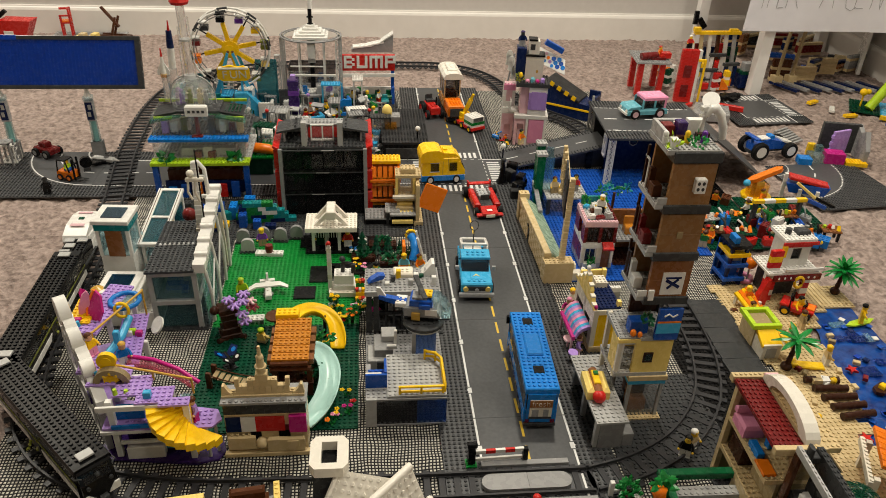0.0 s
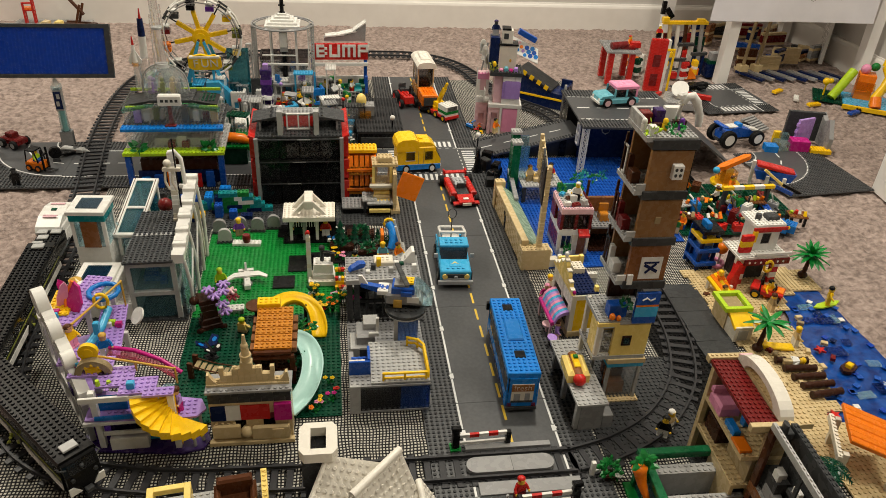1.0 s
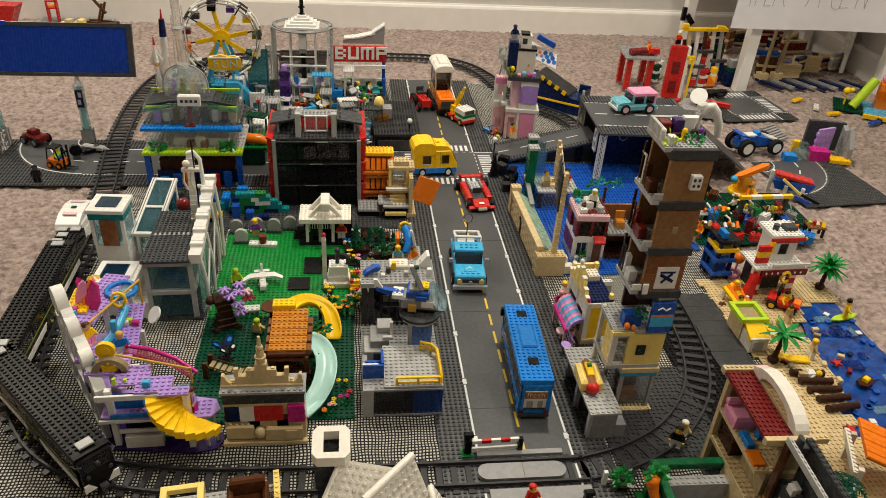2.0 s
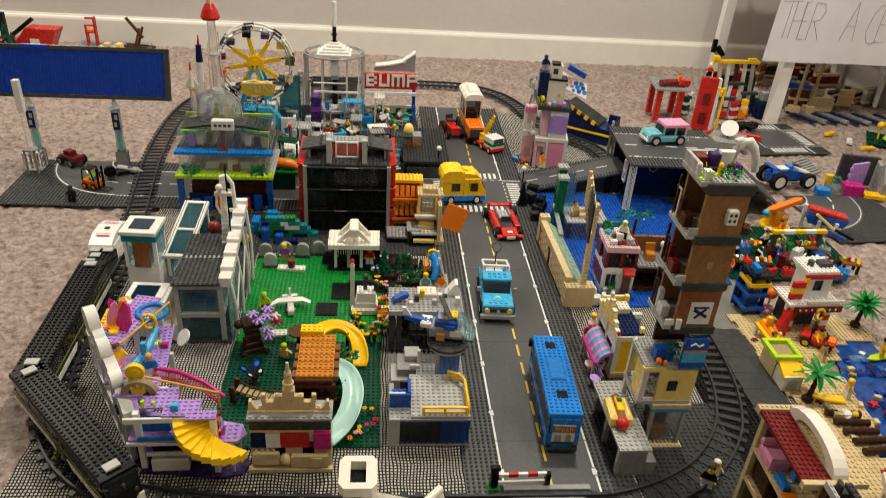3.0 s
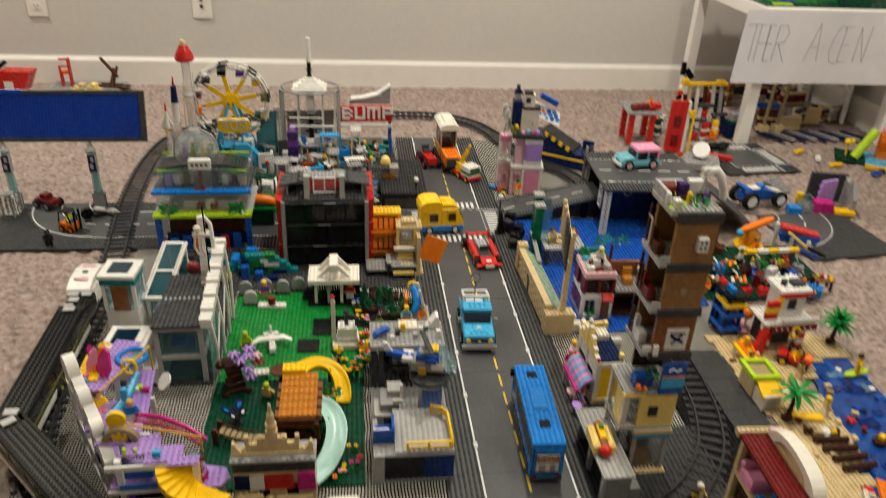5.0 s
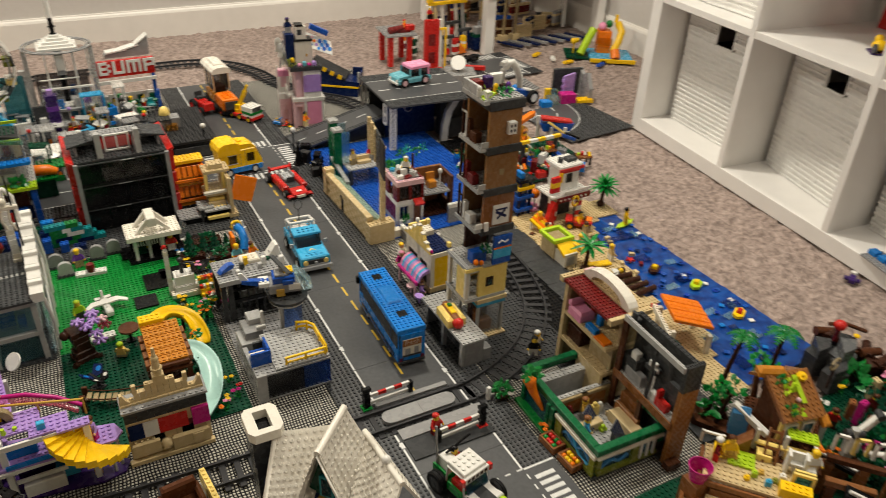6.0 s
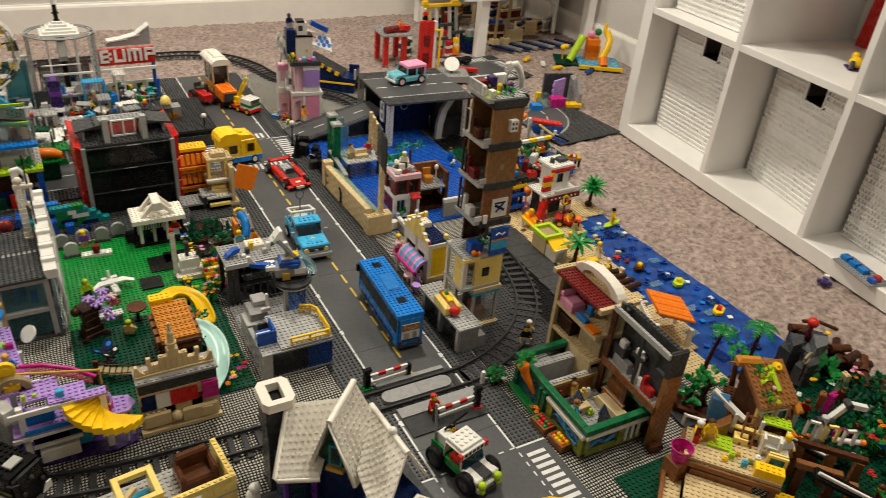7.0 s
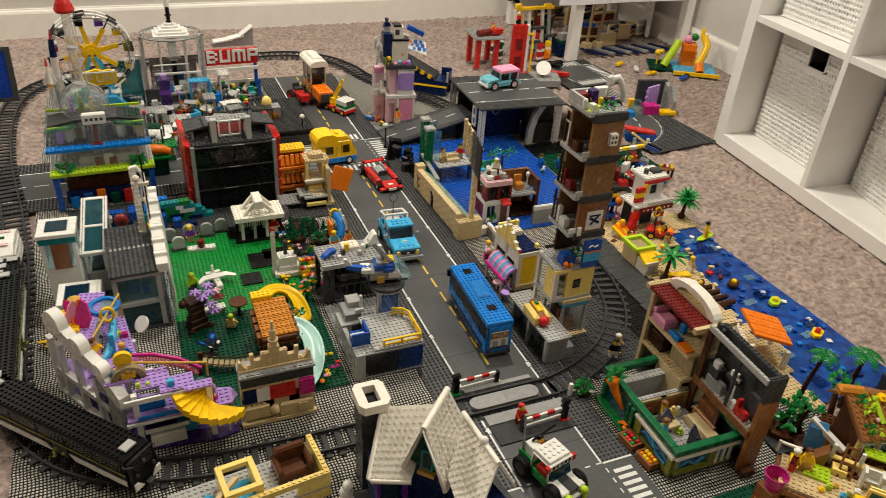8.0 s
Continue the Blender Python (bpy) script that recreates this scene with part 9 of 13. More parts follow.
# ---------------------------------------------------------------- tan stadium wall
def stadium():
    o = thing("stadium_wall", "long tan toy stadium wall with pale green slope and lattice mast", "wall", 366, 1296, 0.8, 1.5)
    for c in range(5):
        for i in range(8):
            brick(o, "tan", 0, 16 + 30 * i - (c % 2) * 14, c * BR, 1, 4 if i < 7 else 2, BR, False)
    part("wall_core", G().box(7, 12, 0, 14, 246, 52), "tan", o)
    part("top_edge", G().box(-2, 8, 48, 12, 250, 58, 0, 1), "tan", o)
    part("green_slope", G().add([(12, 10, 56), (12, 248, 56), (46, 248, 30), (46, 10, 30), (12, 10, 50), (12, 248, 50), (46, 248, 24), (46, 10, 24)], [(0, 1, 2, 3), (7, 6, 5, 4), (0, 3, 7, 4), (1, 5, 6, 2), (2, 6, 7, 3), (0, 4, 5, 1)]), "sandgreen", o, "pale green sloping bank")
    part("end_pillar", G().box(-4, -12, 0, 54, 14, 46, 0, 0.6).studs(-4, -12, 46, 7, 3), "tan", o)
    part("far_block", G().box(-2, 244, 0, 20, 262, 66, 0, 0.6).studs(0, 246, 66, 2, 2), "tan", o)
    ms = G()
    for k in range(22):
        ms.box(27, -1, 46 + 8 * k, 37, 9, 53.4 + 8 * k, 0, 1.2)
    part("lattice_mast", ms, "tan", o, "tall tan stacked mast")
    for k in range(2):
        part("score_board", G().at(14, 0, 0, 0, 0, -13).box(0, -84 + 38 * k, 186, 3, -48 + 38 * k, 262 + 3 * k, 0, 0.5), "dkgrey" if k else "charcoal", o)
    part("board_rail", G().at(14, 0, 0, 0, 0, -13).box(3.5, -80, 200, 6, 66, 203), "tan", o, "tan rail behind the score board")
    part("board_rail", G().at(14, 0, 0, 0, 0, -13).box(3.5, -80, 252, 6, 66, 255), "tan", o)
    part("board_arm", G().box(17, 0, 198, 28, 6, 203), "tan", o)
    for y0 in (-4, 30, 60):
        st = G().at(14, 0, 0, 0, 0, -13)
        for k in range(8):
            st.box(-2, y0, 190 + 9 * k, 5, y0 + 7, 198 + 9 * k, 0, 1)
        part("edge_stack", st, "tan", o)
    part("side_step", G().box(54, -6, 0, 74, 10, 18, 0, 0.5).box(54, 10, 0, 66, 24, 28, 0, 0.5), "cream", o)


stadium()
for gx, gy in ((404, 1600), (416, 1660)):
    o = thing("green_column", "dark green glassy toy column with grey top", "column", gx, gy, 1)
    part("shaft", G().box(0, 0, 0, 18, 18, 128, 0, 0.6), "forest", o)
    part("glass_side", G().box(18, 2, 6, 40, 4, 124), "tealglass", o)
    part("cap", G().plate(-2, -2, 128, 3, 3, 6), "ltgrey", o)
dk = thing("grey_terrace", "grey studded toy terrace with small furniture", "terrace", 425, 1560, 1)
part("deck", G().plate(0, 0, 40, 12, 10, 3.2), "ltgrey", dk)
each("deck_post", ((2, 2, 0, 10, 10, 40), (84, 2, 0, 92, 10, 40), (2, 70, 0, 10, 78, 40), (84, 70, 0, 92, 78, 40)), "dkgrey", dk)
part("sofa", G().box(30, 20, 44, 66, 36, 52, 0, 1).box(30, 32, 52, 66, 37, 62, 0, 1), "tan", dk)
figure(446, 1590, 44.2, 10, "tan", "dktan", "brown")
figure(498, 1600, 44.2, -20, "red", "grey", "black")
dg = thing("dark_fence", "black toy fence and railing by the road", "fence", 352, 1440, 1.2)
for k in range(8):
    part("fence_panel", G().at(10 + k * 2, k * 26, 0).box(0, 0, 0, 4, 24, 34 + 3 * (k % 2)).box(-2, 8, 34, 6, 16, 40), "black", dg)
part("grey_beam", G().at(40, 60, 0, 0, 0, -6).box(0, 0, 40, 10, 150, 46, 0, 0.5), "grey", dg)
part("beam_post", G().at(40, 60, 0, 0, 0, -6).box(2, 10, 0, 8, 16, 40).box(2, 130, 0, 8, 136, 40), "dkgrey", dg)

for i in range(6):
    o = thing("rubble_block", "black toy rubble piece by the road", "rubble", 372 + 9 * (i % 4), 1650 + 22 * i, 1, 31 * i)
    part("block", G().box(-13, -9, 0, 13, 9, 22 + 9 * (i % 3), 0, 2), "black" if i % 4 else "charcoal", o)
# ---------------------------------------------------------------- viaduct
def viaduct():
    o = thing("viaduct", "raised dark grey toy road deck on white lattice pillars", "viaduct", 600, 1705, 0.8, -3)
    part("deck", G().box(0, 0, 122, 262, 256, 127), "asphalt_print", o, "dark grey road deck")
    part("deck_studs", G().studs(0, 0, 127, 32, 6, 0, None, 6).studs(0, 208, 127, 32, 6, 0, None, 6), "dkgrey", o, kind="stuff")
    ln = G()
    for yy, dash in ((52, 6), (204, 6)):
        for k in range(20):
            ln.box(6 + k * 12.6, yy - 1.4, 127, 14 + k * 12.6, yy + 1.4, 127.3)
    for k in range(5):
        ln.box(14 + k * 52, 126, 127, 46 + k * 52, 130, 127.3)
    ln.box(20, 48, 127, 32, 56, 127.3).box(220, 200, 127, 232, 208, 127.3)
    part("road_marking", ln, "line_print", o, kind="stuff")
    for px, py in ((4, 6), (4, 236), (120, 236), (240, 10), (240, 236), (84, 120)):
        lattice(o, px, py, 0, 122, 15, "white" if py < 200 else "ltgrey", "lattice_pillar")
    part("curved_support", G().prism([(160, 0), (178, 0), (180, 44), (190, 84), (214, 121), (194, 121), (172, 88), (162, 46)], 20, 34, "y"), "ltgrey", o, "pale grey curved strut")
    # added panel: its dark blue imitates the blue floor in the deck's shadow
    part("shaded_floor_panel", G().box(22, 100, 0, 172, 106, 120, 0, 0.5), "dkblue", o, "added dark blue panel standing in for the shaded blue floor")
    part("black_back_cloth", G().box(10, 196, 0, 250, 202, 121), "charcoal", o)
    part("side_frame", G().box(2, 40, 60, 6, 64, 64).box(2, 40, 112, 6, 64, 116).box(2, 40, 60, 6, 44, 116).box(2, 60, 60, 6, 64, 116).box(2, 44, 84, 6, 60, 90), "white", o, "white window frame panel")
    part("lattice_emblem", G().tube([(90 + 12 * math.cos(i * 0.785), 98, 84 + 16 * math.sin(i * 0.785)) for i in range(8)], 1.6, 6, 0, True), "ltgrey", o)
    # plain charcoal boxes in place of a black draped thing
    part("black_drape", G().box(172, 60, 0, 258, 90, 119).box(180, 40, 0, 258, 60, 56), "charcoal", o)
    part("ramp", G().add([(262, 10, 127), (262, 246, 127), (430, 250, 4), (430, 20, 4), (262, 10, 121), (262, 246, 121), (430, 250, 0), (430, 20, 0)], [(0, 1, 2, 3), (7, 6, 5, 4), (0, 3, 7, 4), (1, 5, 6, 2), (2, 6, 7, 3), (0, 4, 5, 1)]), "asphalt_print", o, "dark grey road ramp")


viaduct()
bas = thing("basin_floor", "black studded toy plate below the viaduct", "baseplate", 0, 0, 1)
part("base", G().plate(752, 1640, 0, 18, 9, 2.2), "black", bas)
lv = thing("low_bridge", "sloping dark grey toy road bridge climbing to the viaduct", "bridge", 374, 1790, 1, 3)
part("deck", G().prism([(0, 4), (262, 60), (262, 65), (0, 9)], 0, 108, "y"), "asphalt_print", lv)
ramp_ = G().at(0, 0, 9, 0, -math.degrees(math.atan2(56, 262)), 0)
part("deck_studs", ramp_.studs(0, 0, 0, 32, 2, 0, None, 6).studs(0, 92, 0, 32, 2, 0, None, 6), "dkgrey", lv, kind="stuff")
for k in range(4):
    part("road_marking", G().at(0, 0, 9, 0, -math.degrees(math.atan2(56, 262)), 0).box(10 + 62 * k, 52, 0, 40 + 62 * k, 55, 0.3), "line_print", lv)
each("bridge_pier", ((90, 10, 0, 106, 98, 20), (210, 10, 0, 226, 98, 46)), "black", lv)
part("dark_underside", G().prism([(60, 0), (258, 0), (258, 56), (60, 15)], 16, 30, "y"), "charcoal", lv)


def town_car():
    o = thing("toy_car", "pale teal toy car with pink roof on the viaduct", "car", 728, 1858, 127.8, -82, k=1.3)
    part("body", G().box(-20, -42, 8, 20, 42, 20, 0, 4), "skyteal", o, "pale teal body")
    part("hood", G().prism([(-42, 19), (-16, 19), (-14, 25), (-38, 23)], -19, 19, "x"), "skyteal", o)
    part("cabin_glass", G().prism([(-15, 20), (39, 20), (36, 36), (-6, 36)], -17, 17, "x"), "smoke", o)
    for sx in (-1, 1):
        for yy in (-13, 12, 34):
            part("cabin_post", G().box(min(sx * 17, sx * 18.4), yy, 20, max(sx * 17, sx * 18.4), yy + 4, 37), "pink" if yy > 30 else "skyteal", o)
        part("headlight", G().cyl((sx * 13, -43.4, 15), (sx * 13, -42, 15), 3.6, None, 10), "white", o)
    part("roof", G().box(-18.5, -10, 36, 18.5, 40, 43, 0, 2), "pink", o, "pink roof")
    part("bumper", G().box(-19, -45, 8, 19, -42, 12).box(-19, 42, 8, 19, 45, 12), "white", o)
    for yy in (-26, 26):
        for sx in (-19, 19):
            wheel(o, sx, yy, 10, 10, 7, "palepink")


town_car()
figure(420, 1870, 43.5, 40, "orange", "tan", "black")

# ---------------------------------------------------------------- pink corner house and blue ramp
def pink_house():
    o = thing("pink_house", "pink and lilac toy corner house with dark blue upper terrace", "house", 418, 1962, 0.8, -8)
    o.matrix_world = o.matrix_world @ Matrix.Diagonal((1, 1, 1.62, 1))
    wall(o, "palepink", 0, 0, 0, 10, "x", 5, [(1, 3, 0, 4)], (), 121, False)
    wall(o, "palepink", 0, 8, 0, 8, "y", 5, [(2, 5, 1, 4)], (), 122, False)
    each("white_trim", ((30, -4, 0, 36, 0, 50), (78, -4, 0, 84, 0, 50), (-2, -4, 48, 88, 68, 54)), "white", o)
    part("lilac_panel", G().box(38, -3, 6, 78, 0, 46), "pink", o)
    wall(o, "lav", 32, 0, 54, 6, "x", 5, (), [(0, "white"), (4, "white")], 123, False)
    part("lilac_panel", G().box(38, -2, 64, 76, 0, 94), "lav", o, "lilac upper panel")
    part("inner_core", G().box(10, 10, 0, 78, 64, 100), "palepink", o)
    part("terrace", G().plate(-4, -4, 102, 11, 9, 6.4), "dkgrey", o)
    part("blue_tower", G().box(-8, 24, 108, 17, 60, 160, 0, 0.5), "dkblue", o, "dark blue attic")
    part("cream_panel", G().box(17, 22, 108, 64, 58, 148, 0, 0.5), "cream", o)
    part("panel_latch", G().cyl((48, 21, 124), (48, 22, 124), 3, None, 8), "gold", o)
    part("black_lid", G().box(15, 20, 148, 66, 60, 151, 0, 0.5), "black", o)
    part("upper_block", G().box(22, 26, 151, 50, 54, 172, 0, 0.5), "ivory", o)
    part("upper_lid", G().box(21, 25, 172, 44, 54, 175, 0, 0.5), "black", o)
    part("block_window", G().box(26, 25, 158, 38, 26, 167), "dkgrey", o)
    for k, (fx, fz) in enumerate(((-20, 138), (-12, 124), (-26, 146))):
        part("white_fin", G().at(fx, 22 + 4 * k, fz, 0, 14).cyl((0, 0, 0), (0, 3, 0), 9, None, 14).box(-6, 0, -16, 4, 3, 2, 0, 0.6), "white", o)
    part("grey_brace", G().cyl((-26, 30, 104), (-14, 30, 150), 2.2, None, 6).cyl((-6, 24, 108), (-18, 24, 146), 2.2, None, 6), "grey", o)
    for k, c in enumerate(("pink", "skyteal", "magenta", "lav")):
        part("terrace_piece", G().box(20 + 13 * k, 2, 108.4, 30 + 13 * k, 14, 113 + 3 * (k % 2), 0, 1.5), c, o)
    part("roof_garden", leaf_clump(G(), (4, 8, 116), 9, 16, random.Random(31), 0, 7), "olive", o)
    part("roof_ball", G().ball((6, 6, 120), 5, 0, 8, 6), "yellow", o)
    wall(o, "palepink", -34, 30, 0, 4, "x", 6, [(1, 3, 1, 3)], [(5, "white")], 125, True)
    wall(o, "white", -34, 38, 58, 4, "x", 4, [(1, 3, 1, 3)], [(3, "pink")], 126, True)
    part("wing_core", G().box(-32, 40, 0, -3, 70, 96), "palepink", o)
    part("wing_pole", G().cyl((-36, 24, 0), (-36, 24, 110), 1.4, None, 6), "white", o)
    part("white_balcony", G().box(-14, 10, 56, 0, 56, 60).box(-14, 10, 60, -12, 56, 74), "white", o)


pink_house()
figure(428, 2004, 261, 0, "dkblue", "grey", "dkpurple", "dkgrey", label="small dark blue toy statue on the terrace")
bo = thing("flag_board", "white toy board with coloured dots above the house", "board", 470, 1998, 206, -8, k=1.15)
part("board", G().at(0, 0, 0, -30).prism([(0, 14), (66, -14), (66, 20), (0, 50)], -2, 2, "y"), "white", bo)
part("post", G().box(2, -2, 0, 8, 2, 30), "dkblue", bo)
for k in range(14):
    dx_ = 5 + 4.3 * k
    dz_ = 20 - 0.43 * dx_ + 22 * ((k * 5) % 7) / 6
    part("dot", G().at(0, 0, 0, -30).cyl((dx_, -2.6, dz_), (dx_, -2, dz_), 4.2 if k < 8 else 5.6, None, 7), ("palepink", "orange", "lav", "azure")[k % 4] if k < 8 else ("blue", "azure")[k % 2], bo)
part("blue_bar", G().at(10, 8, 44, 0, 26).box(0, -6, 10, 46, 6, 22, 0, 1), "blue", bo)
for i, (fx, fy, c) in enumerate(((392, 1972, "red"), (404, 1990, "orange"), (386, 2010, "yellow"), (398, 1950, "yellow"), (410, 2036, "red"))):
    flower_plant(fx, fy, 1, 4, c, 500 + i)
mc = thing("toy_scooter", "small azure toy scooter beside the road", "scooter", 378, 2000, 1.2, 40)
part("frame", G().box(-4, -12, 4, 4, 12, 12, 0, 1).box(-2, -12, 12, 2, -9, 24).box(-8, -13, 22, 8, -10, 25), "azure", mc)
wheel(mc, 0, -12, 6, 6, 4)
wheel(mc, 0, 12, 6, 6, 4)
rp = thing("blue_ramp", "dark blue toy stunt ramp with yellow edge stripes", "ramp", 556, 2212, 0.8, -34, k=1.2)
part("ramp_body", G().box(0, 0, 0, 122, 62, 22, 0, 0.6), "dkblue", rp)
part("yellow_line", G().box(-1, -1, 22, 124, 63, 27, 0, 0.5), "yellow", rp)
part("ramp_deck", G().prism([(0, 27), (126, 27), (126, 38), (92, 40), (0, 80)], 0, 62, "y"), "dkblue", rp)
part("slope_top", G().prism([(0, 80), (90, 41), (90, 46), (0, 86)], -2, 62, "y"), "charcoal", rp)
for k in range(4):
    part("edge_stripe", G().at(10 + 20 * k, -2, 77 - 8.7 * k, 0, 23).box(0, -1.5, -3, 11, 0, 8), "yellow", rp)
part("cab_wall", G().box(98, 52, 38, 126, 58, 62, 0, 0.6).box(120, 6, 38, 126, 52, 56, 0, 0.6), "dkblue", rp)
part("cab_post", G().box(122, 1, 38, 127, 6, 66, 0, 0.6), "ltgrey", rp)
br_ = thing("black_slope", "long black sloped toy plate beside the ramp", "slope", 702, 2172, 0.8, -14)
part("plate", G().prism([(0, 0), (120, 0), (120, 10), (0, 46)], 0, 9, "y"), "black", br_)
part("brace", G().box(8, 9, 0, 16, 40, 12, 0, 0.6), "dkgrey", br_)
for i in range(10):
    o = thing("rubble_block", "black toy rubble piece", "rubble", 690 + 22 * (i % 5) + 5 * i, 2180 + 26 * (i // 5) + 7 * (i % 3), 0.5, 37 * i)
    part("block", G().box(-14, -10, 0, 14, 10, 14 + 6 * (i % 3), 0, 2), "black", o)

# ---------------------------------------------------------------- red table and fire tower
def fire_station():
    o = thing("fire_station", "red legged toy platform with red brick tower and yellow frame", "fire station", 880, 2316, 0.8, -6, k=1.08)
    for px, py in ((0, 120), (70, 130), (66, 40), (120, 20), (4, 44)):
        part("leg", G().box(px, py, 0, px + 16, py + 16, 98, 0, 0.5), "red", o)
    part("platform", G().plate(-6, 34, 98, 13, 15, 5), "grey", o, "grey platform")
    for c in range(16):
        for i in range(2):
            brick(o, "red", 112 + 24 * i, 0, c * BR, 3, 2, BR, c == 15)
    part("tower_window", G().box(124, -1, 16, 146, 0, 52).box(124, -1, 74, 146, 0, 110), "dkred", o)
    part("white_edge", G().box(160, -2, 0, 168, 16, 154), "white", o)
    part("yellow_mast", G().box(178, -6, 0, 183, 0, 130).box(160, -6, 124, 178, 0, 130), "yellow", o)
    part("sled", G().cyl((10, 60, 112), (60, 70, 118), 12, 9, 10).box(40, 60, 104, 84, 84, 112, 0, 1), "dkred", o)
    part("engine", G().box(70, 66, 108, 100, 88, 124, 0, 1).cyl((74, 60, 112), (74, 94, 112), 7, None, 10), "red", o)


fire_station()
figure(1026, 2328, 167, 0, "red", "black", "white")
figure(965, 2400, 112, 30, "orange", "red", "red")
for i, (bx, by, bh, c) in enumerate(((1128, 2420, 60, "grey"), (1176, 2470, 96, "white"), (1222, 2450, 70, "dkblue"))):
    o = thing("toy_scaffold", f"{c} toy scaffold tower behind the fire station", "scaffold", bx, by, 0.5, 5 * i)
    for sx in (0, 36):
        part("upright", G().box(sx, 0, 0, sx + 9, 9, bh, 0, 0.5), c, o)
    each("cross_beam", ((-6, -2, bh, 52, 11, bh + 10), (0, 2, bh * 0.5, 45, 7, bh * 0.5 + 6)), "dkgrey", o)
    part("load", G().box(12, 0, 0, 34, 20, bh * 0.35, 0, 1), ["red", "dkgreen", "orange"][i], o)
fw = thing("toy_fence", "white slatted toy fence with a yellow top beam", "fence", 1142, 2556, 0.5, 2)
for k in range(6):
    part("slat", G().at(8 + 30 * k, 0, 0, 0, -6).box(-6, -4, 0, 6, 4, 150, 0, 0.6), ("ivory", "tan", "ivory", "brown", "ivory", "ltgrey")[k], fw)
part("top_beam", G().plate(-6, -8, 148, 21, 2, 9.6), "yellow", fw)
part("lower_beam", G().box(0, 4, 60, 168, 9, 70, 0, 0.6), "dkgrey", fw)
for k in range(4):
    part("back_panel", G().box(4 + 44 * k, 12, 0, 42 + 44 * k, 20, 112 - 12 * (k % 2), 0, 0.6), ("dkred", "dkblue", "red", "dkgreen")[k], fw)
each("knob", ((-10, -10, 158, 12, 6, 172), (120, -6, 158, 150, 6, 166)), "yellow", fw)
nb = thing("navy_crate", "dark blue and green stacked toy crate", "crate", 1276, 2434, 0.5, 4)
part("body", G().box(0, 0, 0, 64, 40, 46, 0, 0.6), "dkblue", nb)
part("top_row", G().plate(0, 0, 46, 8, 5, 9.6), "dkgreen", nb)
part("grey_top", G().box(8, 4, 57, 40, 30, 84, 0, 2), "grey", nb)
ck_ = random.Random(55)
for i in range(14):
    c = ck_.choice(["red", "yellow", "white", "dkblue", "orange", "dkred", "black", "dkgreen"])
    o = thing("stacked_block", f"{c} toy block stack behind the fire station", "block stack", ck_.uniform(1010, 1240), ck_.uniform(2400, 2560), 0.5, ck_.uniform(0, 90))
    for q in range(ck_.choice((2, 4, 6, 9))):
        brick(o, c if q % 3 else "white", 0, 0, q * BR, ck_.choice((2, 3)), 2, BR, True)
orp = thing("orange_wedge", "orange sloped toy wedge on the carpet", "wedge", 1192, 2418, -2, 10)
part("wedge", G().prism([(0, 0), (46, 0), (40, 14), (6, 44), (0, 44)], 0, 34, "y"), "orange", orp)

# ---------------------------------------------------------------- launch road, dish and stunt car
road_plate(1246, 2240, 6, 0, "tee", True, False)
dish_o = thing("satellite_dish", "white toy satellite dish on a grey base with red legs", "dish", 1066, 2182, 1)
part("base", G().prism([(-70, -40), (40, -60), (70, 20), (-20, 60)], 0, 22, "z"), "grey", dish_o)
part("dish", G().at(0, 0, 46, 50, 0, -30).cyl((0, 0, 0), (0, 0, 10), 8, 26, 18).cyl((0, 0, 10), (0, 0, 12), 26, 26, 18), "white", dish_o)
part("stalk", G().cyl((0, 0, 22), (0, 0, 48), 5, None, 8), "dkgrey", dish_o)
part("red_leg", G().at(40, 60, 4, 0, 0, -30).box(0, 0, 0, 90, 14, 14, 0, 1), "red", dish_o)
part("red_leg", G().at(-70, 30, 4, 0, 0, 40).box(0, 0, 0, 60, 12, 12, 0, 1), "red", dish_o)
bk = thing("black_glider", "black toy vehicle lying by the dish", "vehicle", 1190, 2320, 2, 20)
part("hull", G().box(-40, -12, 4, 40, 12, 18, 0, 3).box(-10, -30, 8, 14, 30, 14, 0, 2), "black", bk)
part("nose", G().cyl((40, 0, 11), (60, 0, 9), 8, 3, 8), "dkgrey", bk)


def stunt_car():
    o = thing("toy_stunt_car", "blue and white toy racer with very large black tyres", "race car", 1112, 1890, 1.2, 100)
    part("body", G().prism([(-66, 22), (60, 22), (60, 40), (10, 52), (-30, 42), (-66, 30)], -15, 15, "x"), "blue", o, "dark blue body")
    part("hood", G().prism([(-70, 30), (-30, 43), (-30, 47), (-72, 34)], -18, 18, "x"), "white", o)
    part("seat_cover", G().box(-12, 8, 50, 12, 36, 54, 0, 1), "white", o)
    part("wing", G().box(-26, 50, 56, 26, 64, 60, 0, 1).box(-3, 52, 40, 3, 58, 56), "blue", o)
    part("frame", G().box(-10, -60, 14, 10, 64, 22), "dkgrey", o)
    part("driver_seat", G().box(-10, -6, 48, 10, 8, 60, 0, 1), "azure", o)
    for yy, r in ((-48, 22), (46, 25)):
        for sx in (-30, 30):
            wheel(o, sx, yy, r, r, 16, "white")


stunt_car()
road_plate(1212, 1706, -84, 0, "bend", True, False, "dark grey toy road plate with white dashed curve")
ruin = thing("grey_ruin", "grey toy castle corner with lilac wall, magenta and yellow blocks", "ruin", 1262, 1858, 0.6, -12)
part("back_wall", G().box(0, 60, 0, 100, 72, 84, 0, 1), "dkgrey", ruin)
part("side_wall", G().prism([(-20, 0), (72, 0), (72, 84), (40, 70), (10, 84), (-20, 40)], 92, 104, "x"), "grey", ruin)
